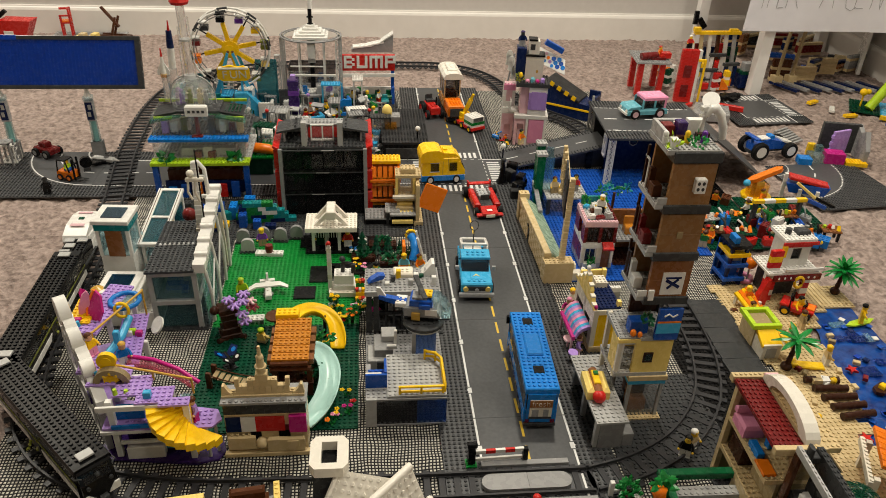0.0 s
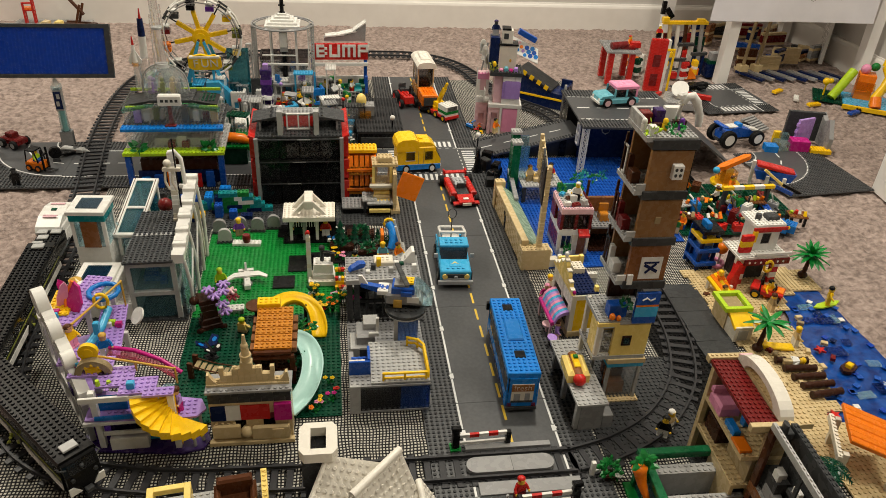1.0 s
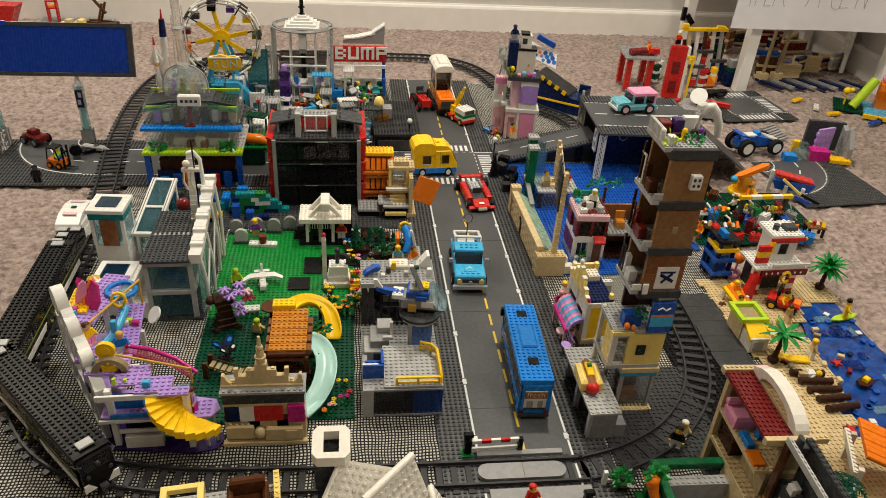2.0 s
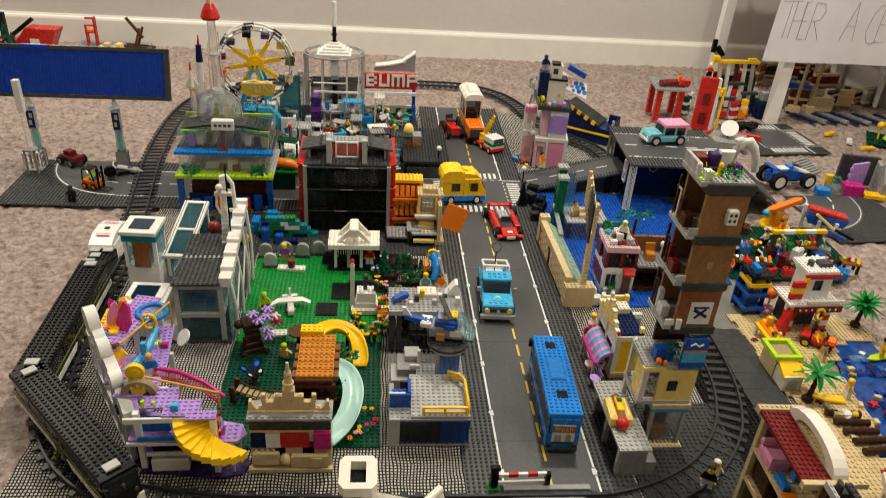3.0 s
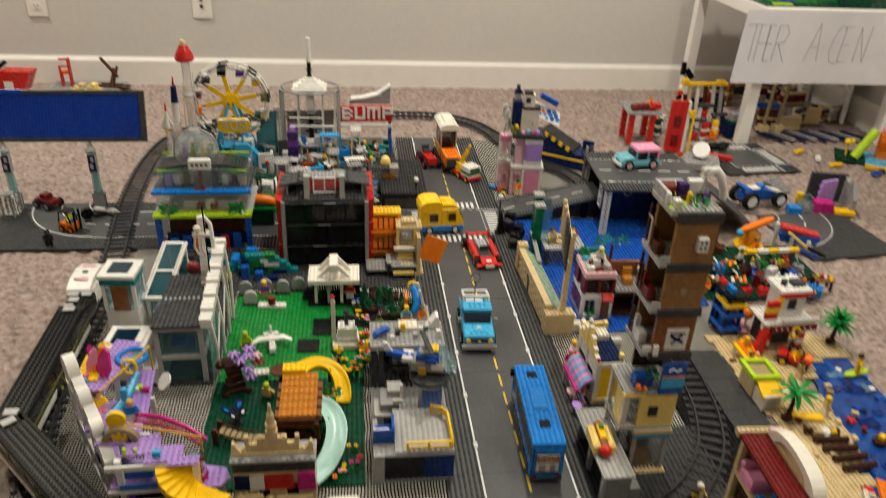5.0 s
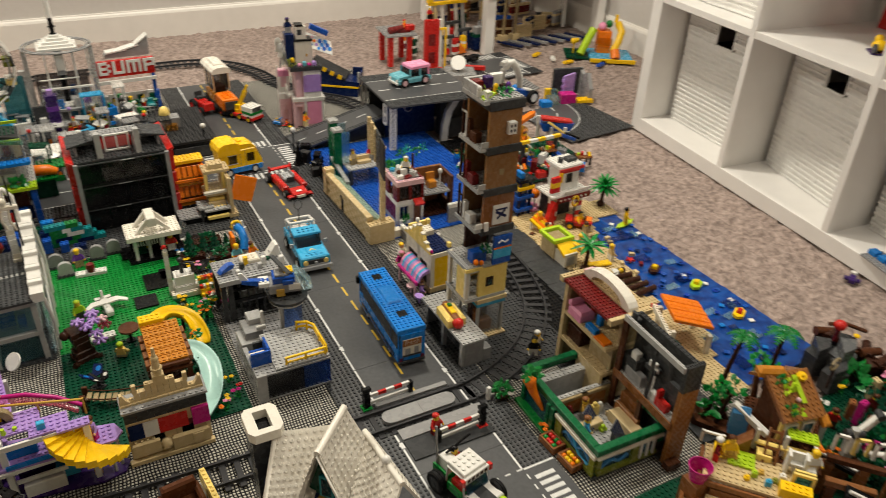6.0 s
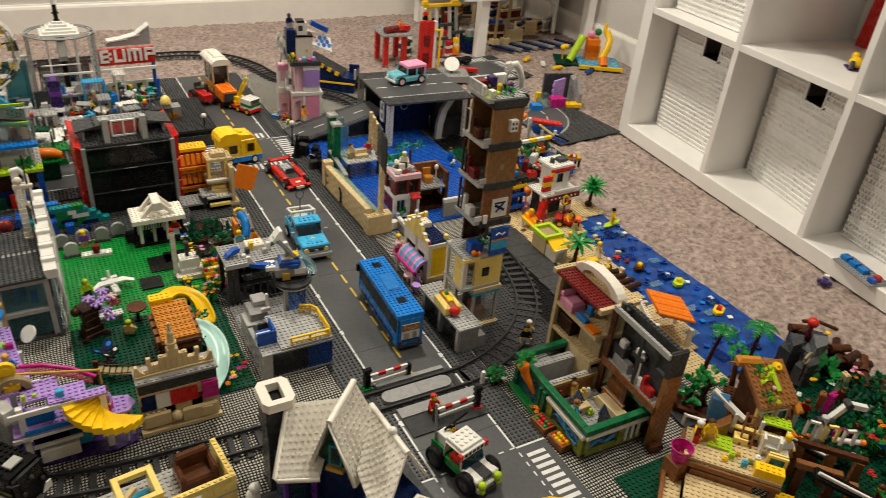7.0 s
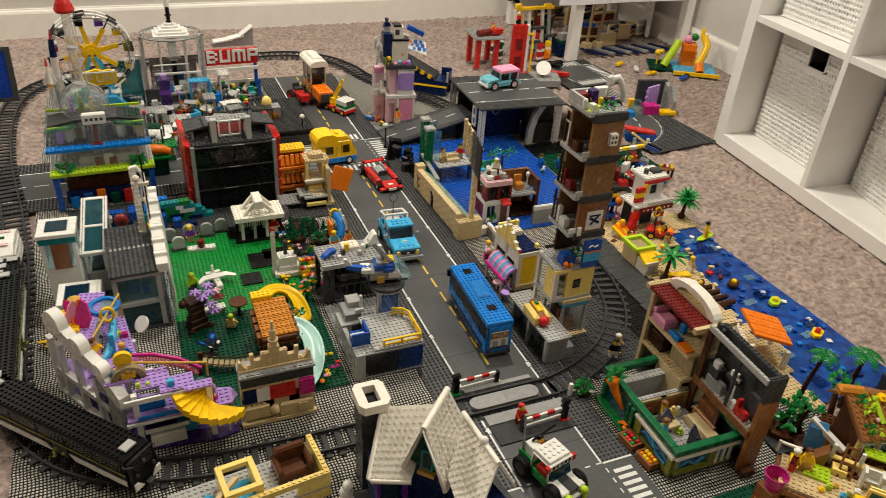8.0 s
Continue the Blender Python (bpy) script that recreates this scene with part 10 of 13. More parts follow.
for c in range(8):
    part("lilac_course", G().at(16, 10, 0, 0, 0, 30).box(-4 + 4 * (c % 2), 0, c * 9.6, 58, 8, c * 9.6 + 9.2, 0, 0.4), "lav", ruin)
part("magenta_block", G().box(-6, -30, 0, 44, 6, 30, 0, 1), "magenta", ruin)
part("yellow_block", G().plate(48, -34, 0, 7, 4, 9.6), "yellow", ruin)
part("teal_block", G().box(-50, -34, 0, -12, 0, 24, 0, 1).box(-30, -10, 24, -10, 10, 40, 0, 1), "tealglass", ruin)
part("blue_block", G().box(-80, -50, 0, -46, -20, 18, 0, 1), "azure", ruin)
part("yellow_knob", G().box(-40, 20, 0, -20, 34, 34, 0, 1), "yellow", ruin)
gr = thing("slatted_ramp", "grey toy slatted ramp", "ramp", 1216, 1950, 1, 30)
for k in range(7):
    part("slat", G().box(0, k * 9, 0, 60, k * 9 + 7, 6 + 3 * k, 0, 0.5), "grey", gr)

# small rides on the green plates
def carousel(x, y):
    o = thing("toy_carousel", "orange and amber toy ride with a tilted orange top", "ride", x, y, 3)
    part("drum", G().cyl((0, 0, 0), (0, 0, 34), 26, None, 16), "amber", o)
    part("base", G().cyl((0, 0, 0), (0, 0, 5), 36, None, 18), "yellow", o)
    part("core", G().box(-10, -10, 5, 10, 10, 44, 0, 1), "gold", o)
    part("top", G().at(4, 0, 52, 0, -24, 0).prism([(-44, 0), (-20, -10), (44, -8), (52, 0), (40, 10), (-20, 10)], -2, 8, "z"), "orange", o, "tilted orange roof")
    part("blue_knob", G().ball((-34, -6, 40), 9, 0, 10, 6), "medblue", o)


carousel(965, 1640)
bt2 = thing("toy_boat_ride", "blue and red toy boat ride on posts", "ride", 1082, 1628, 3, -20)
part("hull", G().prism([(-40, 18), (40, 18), (50, 40), (-50, 40)], -16, 16, "y"), "blue", bt2, "blue hull")
part("red_deck", G().at(0, 0, 44, 0, 8).box(-46, -14, 0, 46, 14, 8, 0, 2), "red", bt2)
each("post", ((-56, -4, 0, -48, 4, 60), (-20, -22, 0, -12, -14, 30), (20, -22, 0, 28, -14, 30)), "white", bt2)
part("yellow_arm", G().at(-30, -24, 46, 0, 34).box(0, -3, 0, 70, 3, 6, 0, 1), "paleyellow", bt2)
part("black_arm", G().at(20, -26, 14, 0, 20).box(0, -3, 0, 50, 3, 6, 0, 1), "black", bt2)
sb = thing("striped_beam", "white and yellow striped toy beam on posts", "beam", 880, 1496, 3, 3)
for k in range(5):
    part("beam_piece", G().box(k * 26, 0, 56, k * 26 + 25.6, 10, 64, 0, 0.4), "white" if k % 2 else "yellow", sb)
each("beam_post", ((4, 0, 0, 12, 10, 56), (112, 0, 0, 120, 10, 56)), "dkgrey", sb)
part("blue_tip", G().at(130, 0, 60, 0, 24).box(0, 0, -4, 30, 10, 4, 0, 0.4).box(30, 0, -4, 56, 10, 4, 0, 0.4), "blue", sb)
for i in range(30):
    cx, cy = rnd.uniform(690, 1030), rnd.uniform(1400, 1620)
    col = rnd.choice(["red", "leaf", "yellow", "dkred", "white", "orange", "dkgreen", "azure", "brown", "blue"])
    if i % 3 == 0:
        figure(cx, cy, 3, rnd.uniform(0, 360), col, rnd.choice(["blue", "black", "tan"]), "brown")
    elif i % 3 == 1:
        flower_plant(cx, cy, 3, 4, col if col in ("red", "yellow", "white", "orange") else "yellow", 600 + i)
    else:
        o = thing("toy_crate", f"{col} toy crate on the green plate", "crate", cx, cy, 3, rnd.uniform(0, 90))
        part("crate", G().box(-14, -10, 0, 14, 10, 18, 0, 0.6).studs(-12, -8, 18, 3, 2), col, o)

cr_ = random.Random(515)
FOOD = ["yellow", "orange", "red", "white", "lime", "tan"]
for k in range(9):
    x_, y_ = 780 + 62 * (k % 5) + cr_.uniform(-10, 10), 1430 + 78 * (k // 5) + cr_.uniform(-12, 12)
    c = cr_.choice(["dkgreen", "brown", "ltgrey", "dkgrey", "rust"])
    o = thing("cafe_table", f"{c} toy table set with coloured food pieces", "table", x_, y_, 3, cr_.uniform(-20, 20))
    part("tabletop", G().plate(-20, -14, 22, 5, 4, 3.2), c, o)
    each("table_leg", ((-18, -12, 0, -13, -7, 22), (13, -12, 0, 18, -7, 22), (-18, 8, 0, -13, 13, 22), (13, 8, 0, 18, 13, 22)), "black", o)
    for q in range(4):
        fx = -14 + 9 * q
        part("food", G().cyl((fx, cr_.uniform(-8, 8), 25), (fx, cr_.uniform(-8, 8), 32 + 4 * (q % 2)), 4.4, 3.4, 8), cr_.choice(FOOD), o)
for k in range(16):
    x_, y_ = cr_.uniform(762, 1050), cr_.uniform(1400, 1520)
    c, c2 = cr_.choice(["red", "green", "azure", "dkred", "white", "blue", "silver"]), cr_.choice(["black", "white", "dkgrey"])
    o = thing("toy_machine", f"small {c} and {c2} toy machine on the green plate", "machine", x_, y_, 3, cr_.uniform(0, 180))
    part("body", G().box(-12, -8, 3, 12, 8, 20 + 8 * (k % 3), 0, 2).studs(-12, -8, 20 + 8 * (k % 3), 3, 2), c, o)
    part("base", G().box(-15, -10, 0, 15, 10, 3, 0, 0.5), c2, o)
    part("arm", G().tube([(0, 0, 18), (8, 4, 40), (18, 8, 46)], 2.4, 6), c2, o)
    part("knob", G().ball((0, -9, 14), 4.5, 0, 8, 6), cr_.choice(["yellow", "red", "white"]), o)

# ---------------------------------------------------------------- beach, sea cloth
def sea():
    """A folded blue cloth: irregular towards the sand, straight on the carpet side."""
    nx, ny = 30, 70
    vs = []
    for j in range(ny):
        y = 610 + 640 * j / (ny - 1)
        left = 735 + 130 * max(0.0, (y - 700) / 540) ** 1.4 + 16 * math.sin(y * 0.03)
        right = 962 - 0.03 * (y - 610)
        for i in range(nx):
            x = left + (right - left) * i / (nx - 1)
            vs.append((x, y, -1.2 + 2.6 * noise.noise((x * 0.018, y * 0.022, 5)) + 1.2 * noise.noise((x * 0.07, y * 0.06, 9))))
    fs = [(j * nx + i, j * nx + i + 1, (j + 1) * nx + i + 1, (j + 1) * nx + i) for j in range(ny - 1) for i in range(nx - 1)]
    return solo("sea_cloth", G().add(vs, fs, 0, True), "cloth_water", "glossy blue toy sea sheet with ripples", "water sheet")


sea()
bch = thing("beach", "tan studded toy beach plates with ragged edge", "beach")
rb_ = random.Random(77)
y = 640
while y < 1262:
    t = (y - 640) / 620
    x0 = 690 - (10 if y > 1150 else 0) + rb_.choice((0, 8, 16))
    x1 = 775 + 110 * max(0, t) ** 1.5 + (40 if y > 1180 else 0) + 18 * math.sin(y * 0.028) + rb_.choice((-8, 0, 8, 16))
    n = max(3, int((x1 - x0) / 8))
    part("sand_strip", G().plate(x0, y, 0.4 + 0.1 * rb_.random(), n, 3, 3.0, 0, True), "sand", bch)
    y += 24
part("sand_strip", G().plate(880, 1180, 0.6, 9, 9, 3.0), "sand", bch)
part("sand_strip", G().plate(700, 600, 0.5, 8, 5, 3.0), "sand", bch)

# grey path plates by the beach
gp = thing("grey_path", "dark grey smooth toy paving strips", "paving")
for i in range(9):
    part("paving_strip", G().at(622 + 0.8 * i, 820 + 44 * i, 0.8, 0, 0, 6 - i).box(0, 0, 0, 66, 43, 3.2, 0, 0.3), "dkgrey", gp)
for i in range(6):
    part("paving_strip", G().at(600, 540 + 44 * i, 0.6, 0, 0, -4).box(0, 0, 0, 76, 43, 3.0, 0, 0.3), "dkgrey", gp)

# broad lighter plates under the ripples
for i in range(26):
    y_ = rb_.uniform(650, 1150)
    x_ = rb_.uniform(860 if y_ > 900 else 800, 930)
    c = rb_.choice(["medblue", "azure", "water", "blue", "medblue"])
    o = thing("water_plate", f"flat {c} see-through toy plate on the sea sheet", "plate", x_, y_, 0.9, rb_.choice((0, 90)) + rb_.uniform(-8, 8), "wave tiles")
    part("plate", G().plate(-12, -12, 0, rb_.choice((2, 3)), rb_.choice((2, 4)), 1.8), "ltblueglass" if i % 2 else "blueglass", o)

# chips of blue and white floating on the sea
for i in range(60):
    y_ = rb_.uniform(640, 1160)
    x_ = rb_.uniform(850 if y_ > 900 else 790, 945)
    c = rb_.choice(["white", "azure", "blue", "deepblue", "blue", "blue", "deepblue", "dkblue", "deepblue"])
    o = thing("wave_tile", f"small {c} toy tile lying on the sea sheet", "tile", x_, y_, 1.2, rb_.uniform(0, 90), "wave tiles")
    part("tile", G().box(-5, -5, 0, 5, 5, 2, 0, 0.3), c, o)
for x_, y_, c in ((905, 760, "yellow"), (900, 870, "lime"), (860, 950, "bark")):
    o = thing("toy_raft", f"small {c} toy raft with a passenger", "raft", x_, y_, 2.4, 30)
    part("hull", G().prism([(-18, 0), (-10, -10), (12, -10), (20, 0), (12, 10), (-10, 10)], 0, 6, "z"), c, o)
    part("cargo", G().box(-5, -5, 6, 6, 5, 14, 0, 2), "red" if c == "yellow" else "yellow", o)
su = thing("surfboard", "lime toy surfboard on the sea", "surfboard", 930, 1130, 3, 15)
part("board", G().prism([(-34, 0), (-18, -7), (16, -8), (34, 0), (16, 8), (-18, 7)], 0, 3, "z"), "lime", su)
figure(930, 1130, 6.2, 60, "yellow", "yellow", "black")

blade_palm(724, 1010, 3, 62, 40, ((9, 4), (5, 34)), 1)
blade_palm(934, 1226, 3, 54, 38, ((12, -6), (10, 26), (6, 60)), 2)
palm(712, 618, 3, 105, 10, "leaf", 6, 3, 26, "tall thin brown toy palm tree")
palm(784, 590, 3, 112, 4, "leaf", 7, 4, 30, "tall thin brown toy palm tree")
palm(640, 690, 40, 30, 2, "dkgreen", 8, 5, 28)

# lime kiosk
lk = thing("lime_kiosk", "white toy kiosk with lime green open top and yellow ledge", "kiosk", 690, 1036, 2.5, 0)
part("body", G().box(0, 36, 0, 34, 84, 42, 0, 0.6), "tan", lk, "tan kiosk body")
part("low_body", G().box(2, 0, 0, 34, 36, 30, 0, 0.6), "cream", lk)
part("inner_well", G().box(2, 40, 42, 34, 76, 43), "dktan", lk)
part("lime_top", G().box(-8, 30, 42, 44, 38, 50, 0, 0.5).box(-8, 78, 42, 44, 86, 50, 0, 0.5).box(-8, 38, 42, 0, 78, 50, 0, 0.5).box(36, 38, 42, 44, 78, 50, 0, 0.5), "lime", lk, "lime green frame roof")
part("counter", G().at(18, 18, 33, 24).box(-18, -18, -3, 18, 18, 3, 0, 0.5), "yellow", lk)
part("yellow_ledge", G().at(36, 20, 34, 0, 0, 10).box(0, -36, 0, 10, 20, 6, 0, 1), "yellow", lk)
part("hatch", G().box(8, -1, 4, 26, 0, 24), "ltgrey", lk)


# lifeguard tower
def lifeguard():
    o = thing("lifeguard_station", "red and white toy lifeguard station with yellow roof corners", "building", 768, 1206, 3, 3)
    stretch(o, 1, 1, 1.3)
    wall(o, "red", 0, 0, 0, 3, "x", 9, (), [(1, "white"), (4, "white"), (5, "white"), (7, "yellow"), (8, "red")], 131, False)
    wall(o, "red", 80, 0, 0, 2, "x", 5, (), [(1, "white"), (3, "white")], 132, False)
    part("upper_floor", G().plate(-2, -10, 50, 13, 8, 3.2), "white", o)
    part("balcony_band", G().box(10, -12, 40, 106, -8, 50, 0, 0.5), "dkred", o, "dark red band with white dots")
    for k in range(7):
        part("band_dot", G().cyl((20 + 12 * k, -12.6, 45), (20 + 12 * k, -12, 45), 2, None, 8), "white", o)
    part("rail", G().box(30, -12, 56, 106, -9, 60), "white", o)
    part("cabin", G().box(30, 12, 53, 34, 52, 92).box(80, 12, 53, 84, 52, 92).box(34, 48, 53, 80, 52, 92), "white", o)
    part("cabin_front", G().box(34, 12, 53, 48, 16, 92).box(66, 12, 53, 80, 16, 92).box(48, 12, 53, 66, 16, 66).box(48, 12, 84, 66, 16, 92), "white", o)
    part("cabin_glass", G().box(48, 13, 66, 66, 15, 84), "smoke", o)
    part("cabin_band", G().box(29, 11, 86, 85, 12, 92).box(29, 11, 53, 33, 12, 92), "red", o)
    part("roof", G().plate(24, 6, 96, 8, 7, 5), "white", o, "white roof with red edge")
    each("roof_edge", ((22, 4, 92, 92, 8, 97), (22, 60, 92, 92, 64, 97)), "red", o)
    part("roof_lamp", G().cyl((40, 30, 101), (40, 30, 110), 6, None, 8).box(56, 20, 101, 80, 40, 108, 0, 1), "dkgrey", o)
    part("life_ring", G().tube([(62 + 9 * math.cos(i * 0.63), -14, 38 + 9 * math.sin(i * 0.63)) for i in range(10)], 2.6, 6, 0, True), "yellow", o)
    part("back_core", G().box(20, 20, 0, 78, 60, 50), "dkgrey", o)
    part("red_stair", G().prism([(-12, 0), (6, 0), (6, 44), (0, 44), (-12, 16)], -14, -1, "y"), "red", o)
    part("yellow_corner", G().box(22, 2, 74, 30, 8, 92, 0, 0.5), "yellow", o)
    each("shelf_post", ((-46, 56, 0, -40, 62, 70), (-16, 56, 0, -10, 62, 70), (-46, 90, 0, -40, 96, 70), (-16, 90, 0, -10, 96, 70)), "dkblue", o)
    for z_, c_ in ((10, "blue"), (34, "blue"), (52, "yellow"), (66, "black")):
        part("shelf_board", G().box(-50, 52, z_, -6, 100, z_ + 6, 0, 0.5), c_, o)
    part("shelf_box", G().box(-40, 66, 16, -18, 90, 30, 0, 1), "blue", o)
    part("shelf_box", G().box(-38, 66, 40, -16, 90, 50, 0, 1), "ltgrey", o)
    part("shelf_side", G().box(-50, 100, 0, -6, 103, 66), "blue", o)
    part("roof_gear", G().box(-40, 62, 72, -30, 86, 82, 0, 1), "azure", o)


lifeguard()
for fx, fy, a, b in ((740, 1200, "orange", "white"), (724, 1150, "yellow", "orange"), (824, 1162, "yellow", "orange"), (800, 1020, "tan", "white"), (764, 1080, "tan", "tan"), (808, 1120, "dktan", "tan")):
    figure(fx, fy, 3.4, fx % 90, a, b, rnd.choice(["yellow", "brown", "black"]))
qb = thing("toy_quad_bike", "red and black toy quad bike on the sand", "quad bike", 822, 1164, 3.4, 50)
part("frame", G().box(-12, -28, 8, 12, 28, 17, 0, 2).box(-16, -30, 17, 16, -14, 22, 0, 1).box(-16, 14, 17, 16, 30, 22, 0, 1), "red", qb)
part("roll_bar", G().tube([(-14, 12, 16), (-14, 14, 40), (14, 14, 40), (14, 12, 16)], 2, 6), "black", qb)
part("seat_pad", G().box(-8, -8, 17, 8, 10, 22, 0, 1).box(-10, -29, 22, 10, -16, 25, 0, 1), "orange", qb)
part("handlebar", G().tube([(-12, -10, 26), (0, -14, 28), (12, -10, 26)], 1.6, 6).cyl((0, -14, 16), (0, -14, 28), 1.6, None, 6), "black", qb)
for yy in (-18, 18):
    for sx in (-16, 16):
        wheel(qb, sx, yy, 9, 9, 9, "yellow")
pk = thing("pink_float", "pink toy flamingo float with orange ball", "float", 770, 1280, 2.5)
part("float_ring", G().tube([(16 * math.cos(i * 0.63), 16 * math.sin(i * 0.63), 6) for i in range(10)], 5, 7, 0, True), "pink", pk)
part("float_neck", G().tube([(-16, 0, 8), (-18, 0, 24), (-12, 0, 34)], 3.4, 6), "pink", pk)
part("ball", G().ball((8, 0, 40), 12, 0, 12, 8), "orange", pk)
part("ball_post", G().cyl((8, 0, 0), (8, 0, 30), 2, None, 6), "white", pk)
oc = thing("orange_cart", "orange and yellow striped toy deck chair", "deck chair", 738, 1192, 3.4, 30, k=1.3)
for k in range(4):
    part("slat", G().at(0, 0, 10, 28).box(-16 + 8 * k, -18, 0, -8.6 + 8 * k, 18, 3, 0, 0.4), "orange" if k % 2 else "yellow", oc)
each("chair_leg", ((-14, -14, 0, -10, -10, 10), (10, -14, 0, 14, -10, 10), (-14, 10, 0, -10, 14, 18), (10, 10, 0, 14, 14, 18)), "white", oc)
ym = thing("yellow_towel", "yellow toy sun bed on the sand", "sun bed", 762, 1012, 3.6, -10)
part("mattress", G().box(-28, -9, 3, 28, 9, 7, 0, 1.5).box(-28, -9, 7, -18, 9, 11, 0, 1), "yellow", ym)
each("bed_leg", ((-24, -8, 0, -20, 8, 3), (20, -8, 0, 24, 8, 3)), "white", ym)
figure(748, 972, 8, 80, "white", "tan", "yellow", lie=1)
for k in range(5):
    lg = thing("log", "dark brown toy log lying on the sand", "log", 738 + 4 * k, 975 - 22 * k, 3.4, -6 + 3 * k, "logs")
    g = G().tube([(7 * q, 0, 7) for q in range(9)], lambda t: 6.6 if round(t * 8) % 2 == 0 else 5.6, 10)
    part("trunk", g, "bark", lg)
for x_, y_ in ((770, 846), (838, 1000)):
    st = thing("starfish", "red toy starfish on the beach", "starfish", x_, y_, 3.6, 20)
    pts = [((11 if k % 2 == 0 else 4.4) * math.cos(k * math.pi / 5), (11 if k % 2 == 0 else 4.4) * math.sin(k * math.pi / 5)) for k in range(10)]
    part("body", G().prism(pts, 0, 4, "z"), "red", st)
for i in range(16):
    o = thing("beach_bit", "small loose toy piece on the beach", "toy piece", rb_.uniform(705, 860), rb_.uniform(880, 1220), 3.6, rb_.uniform(0, 180))
    part("piece", G().box(-6, -4, 0, 6, 4, 4 + 4 * rb_.random(), 0, 1), rb_.choice(["tan", "dktan", "dkred", "brown", "cream"]), o)

# orange cushioned beach hut
oh = thing("beach_hut", "toy beach hut with wavy orange roof sheet on white posts", "hut", 690, 726, 3, -24)
for k in range(7):
    part("roof_rib", G().at(6, 10 + 11.5 * k, 66, 0, 14).box(0, 0, 0, 75, 11.4, 6 + 0.8 * (k % 2), 0, 1.2), "orange", oh, "orange wavy roof")
part("front_beam", G().box(-6, -4, 40, 0, 86, 50, 0, 0.6).studs(-6, -4, 50, 1, 11), "cream", oh)
each("post", ((2, 2, 0, 10, 10, 50), (2, 74, 0, 10, 82, 50), (70, 2, 0, 78, 10, 40), (70, 74, 0, 78, 82, 40)), "cream", oh)
figure(690, 860, 4, 0, "orange", "blue", "yellow")
figure(664, 838, 4, 50, "red", "medblue", "orange")


# ---------------------------------------------------------------- open hotel with dark red roof
def hotel():
    o = thing("open_hotel", "open tan toy hotel with dark red roof and white arch", "building", 500, 682, 0.6, -2)
    stretch(o, 0.82, 1, 1)
    part("floor_slab", G().plate(0, 0, 56, 9, 15, 6.4), "tan", o)
    part("floor_slab", G().plate(0, 0, 108, 9, 15, 6.4), "tan", o)
    part("ground_slab", G().plate(-4, 0, 0, 10, 16, 3.2), "dkgrey", o)
    wall(o, "tan", 32, 0, 3, 5, "x", 5, (), (), 141, False)
    wall(o, "dktan", 32, 0, 62.4, 5, "x", 11, (), (), 143, False)
    wall(o, "dktan", 64, 8, 3, 14, "y", 17, (), (), 142, False)
    part("back_pillar", G().box(0, 112, 0, 9, 120, 166, 0, 0.5), "tan", o)
    part("back_wall", G().box(9, 114, 3, 64, 119, 166), "dktan", o)
    part("roof", G().at(0, 0, 166, 0, 3).plate(-4, 2, 0, 6, 15, 5), "dkred", o, "dark red studded roof")
    part("roof_edge", G().box(-6, -6, 164, 72, 2, 174, 0, 0.6), "tan", o)
    part("roof_edge", G().box(-6, 122, 164, 72, 132, 174, 0, 0.6).studs(-4, 123, 174, 9, 1), "tan", o)
    part("roof_side", G().plate(45, -4, 165, 6, 16, 8), "tan", o)
    ring = [(62 - 60 * math.cos(math.pi * k / 12), 172 + 26 * math.sin(math.pi * k / 12)) for k in range(13)]
    ring += [(62 + 40 * math.cos(math.pi * k / 12), 172 + 17 * math.sin(math.pi * k / 12)) for k in range(13)]
    arc = G().prism(ring, 42, 64, "x")
    part("white_arch", arc, "ivory", o, "white arched gable")
    part("red_peak", G().box(44, 116, 174, 66, 124, 180, 0, 1), "palepink", o)
    part("pink_bed", G().box(0, 70, 115, 34, 104, 132, 0, 4).box(0, 98, 132, 34, 106, 142, 0, 3), "pink", o, "pink toy bed")
    part("table", G().box(4, 34, 115, 16, 60, 124, 0, 1), "azure", o)
    part("lamp_table", G().box(30, 50, 115, 40, 60, 134, 0, 1), "azure", o)
    part("orange_rug", G().box(0, 6, 115, 20, 32, 119, 0, 0.5), "orange", o)
    part("red_lamp", G().cyl((44, 84, 115), (44, 84, 134), 6, 4, 10), "red", o)
    part("lower_wall", G().box(0, 0, 3, 6, 64, 56, 0, 0.4), "tan", o)
    part("middle_wall", G().box(24, 4, 62.4, 30, 60, 108, 0, 0.4), "dktan", o)
    part("lower_shelf", G().box(10, 72, 62.6, 50, 108, 92, 0, 1), "bark", o)


hotel()
figure(492, 842, 1.5, 30, "tan", "white", "white")
figure(478, 830, 1.5, -30, "black", "white", "black")


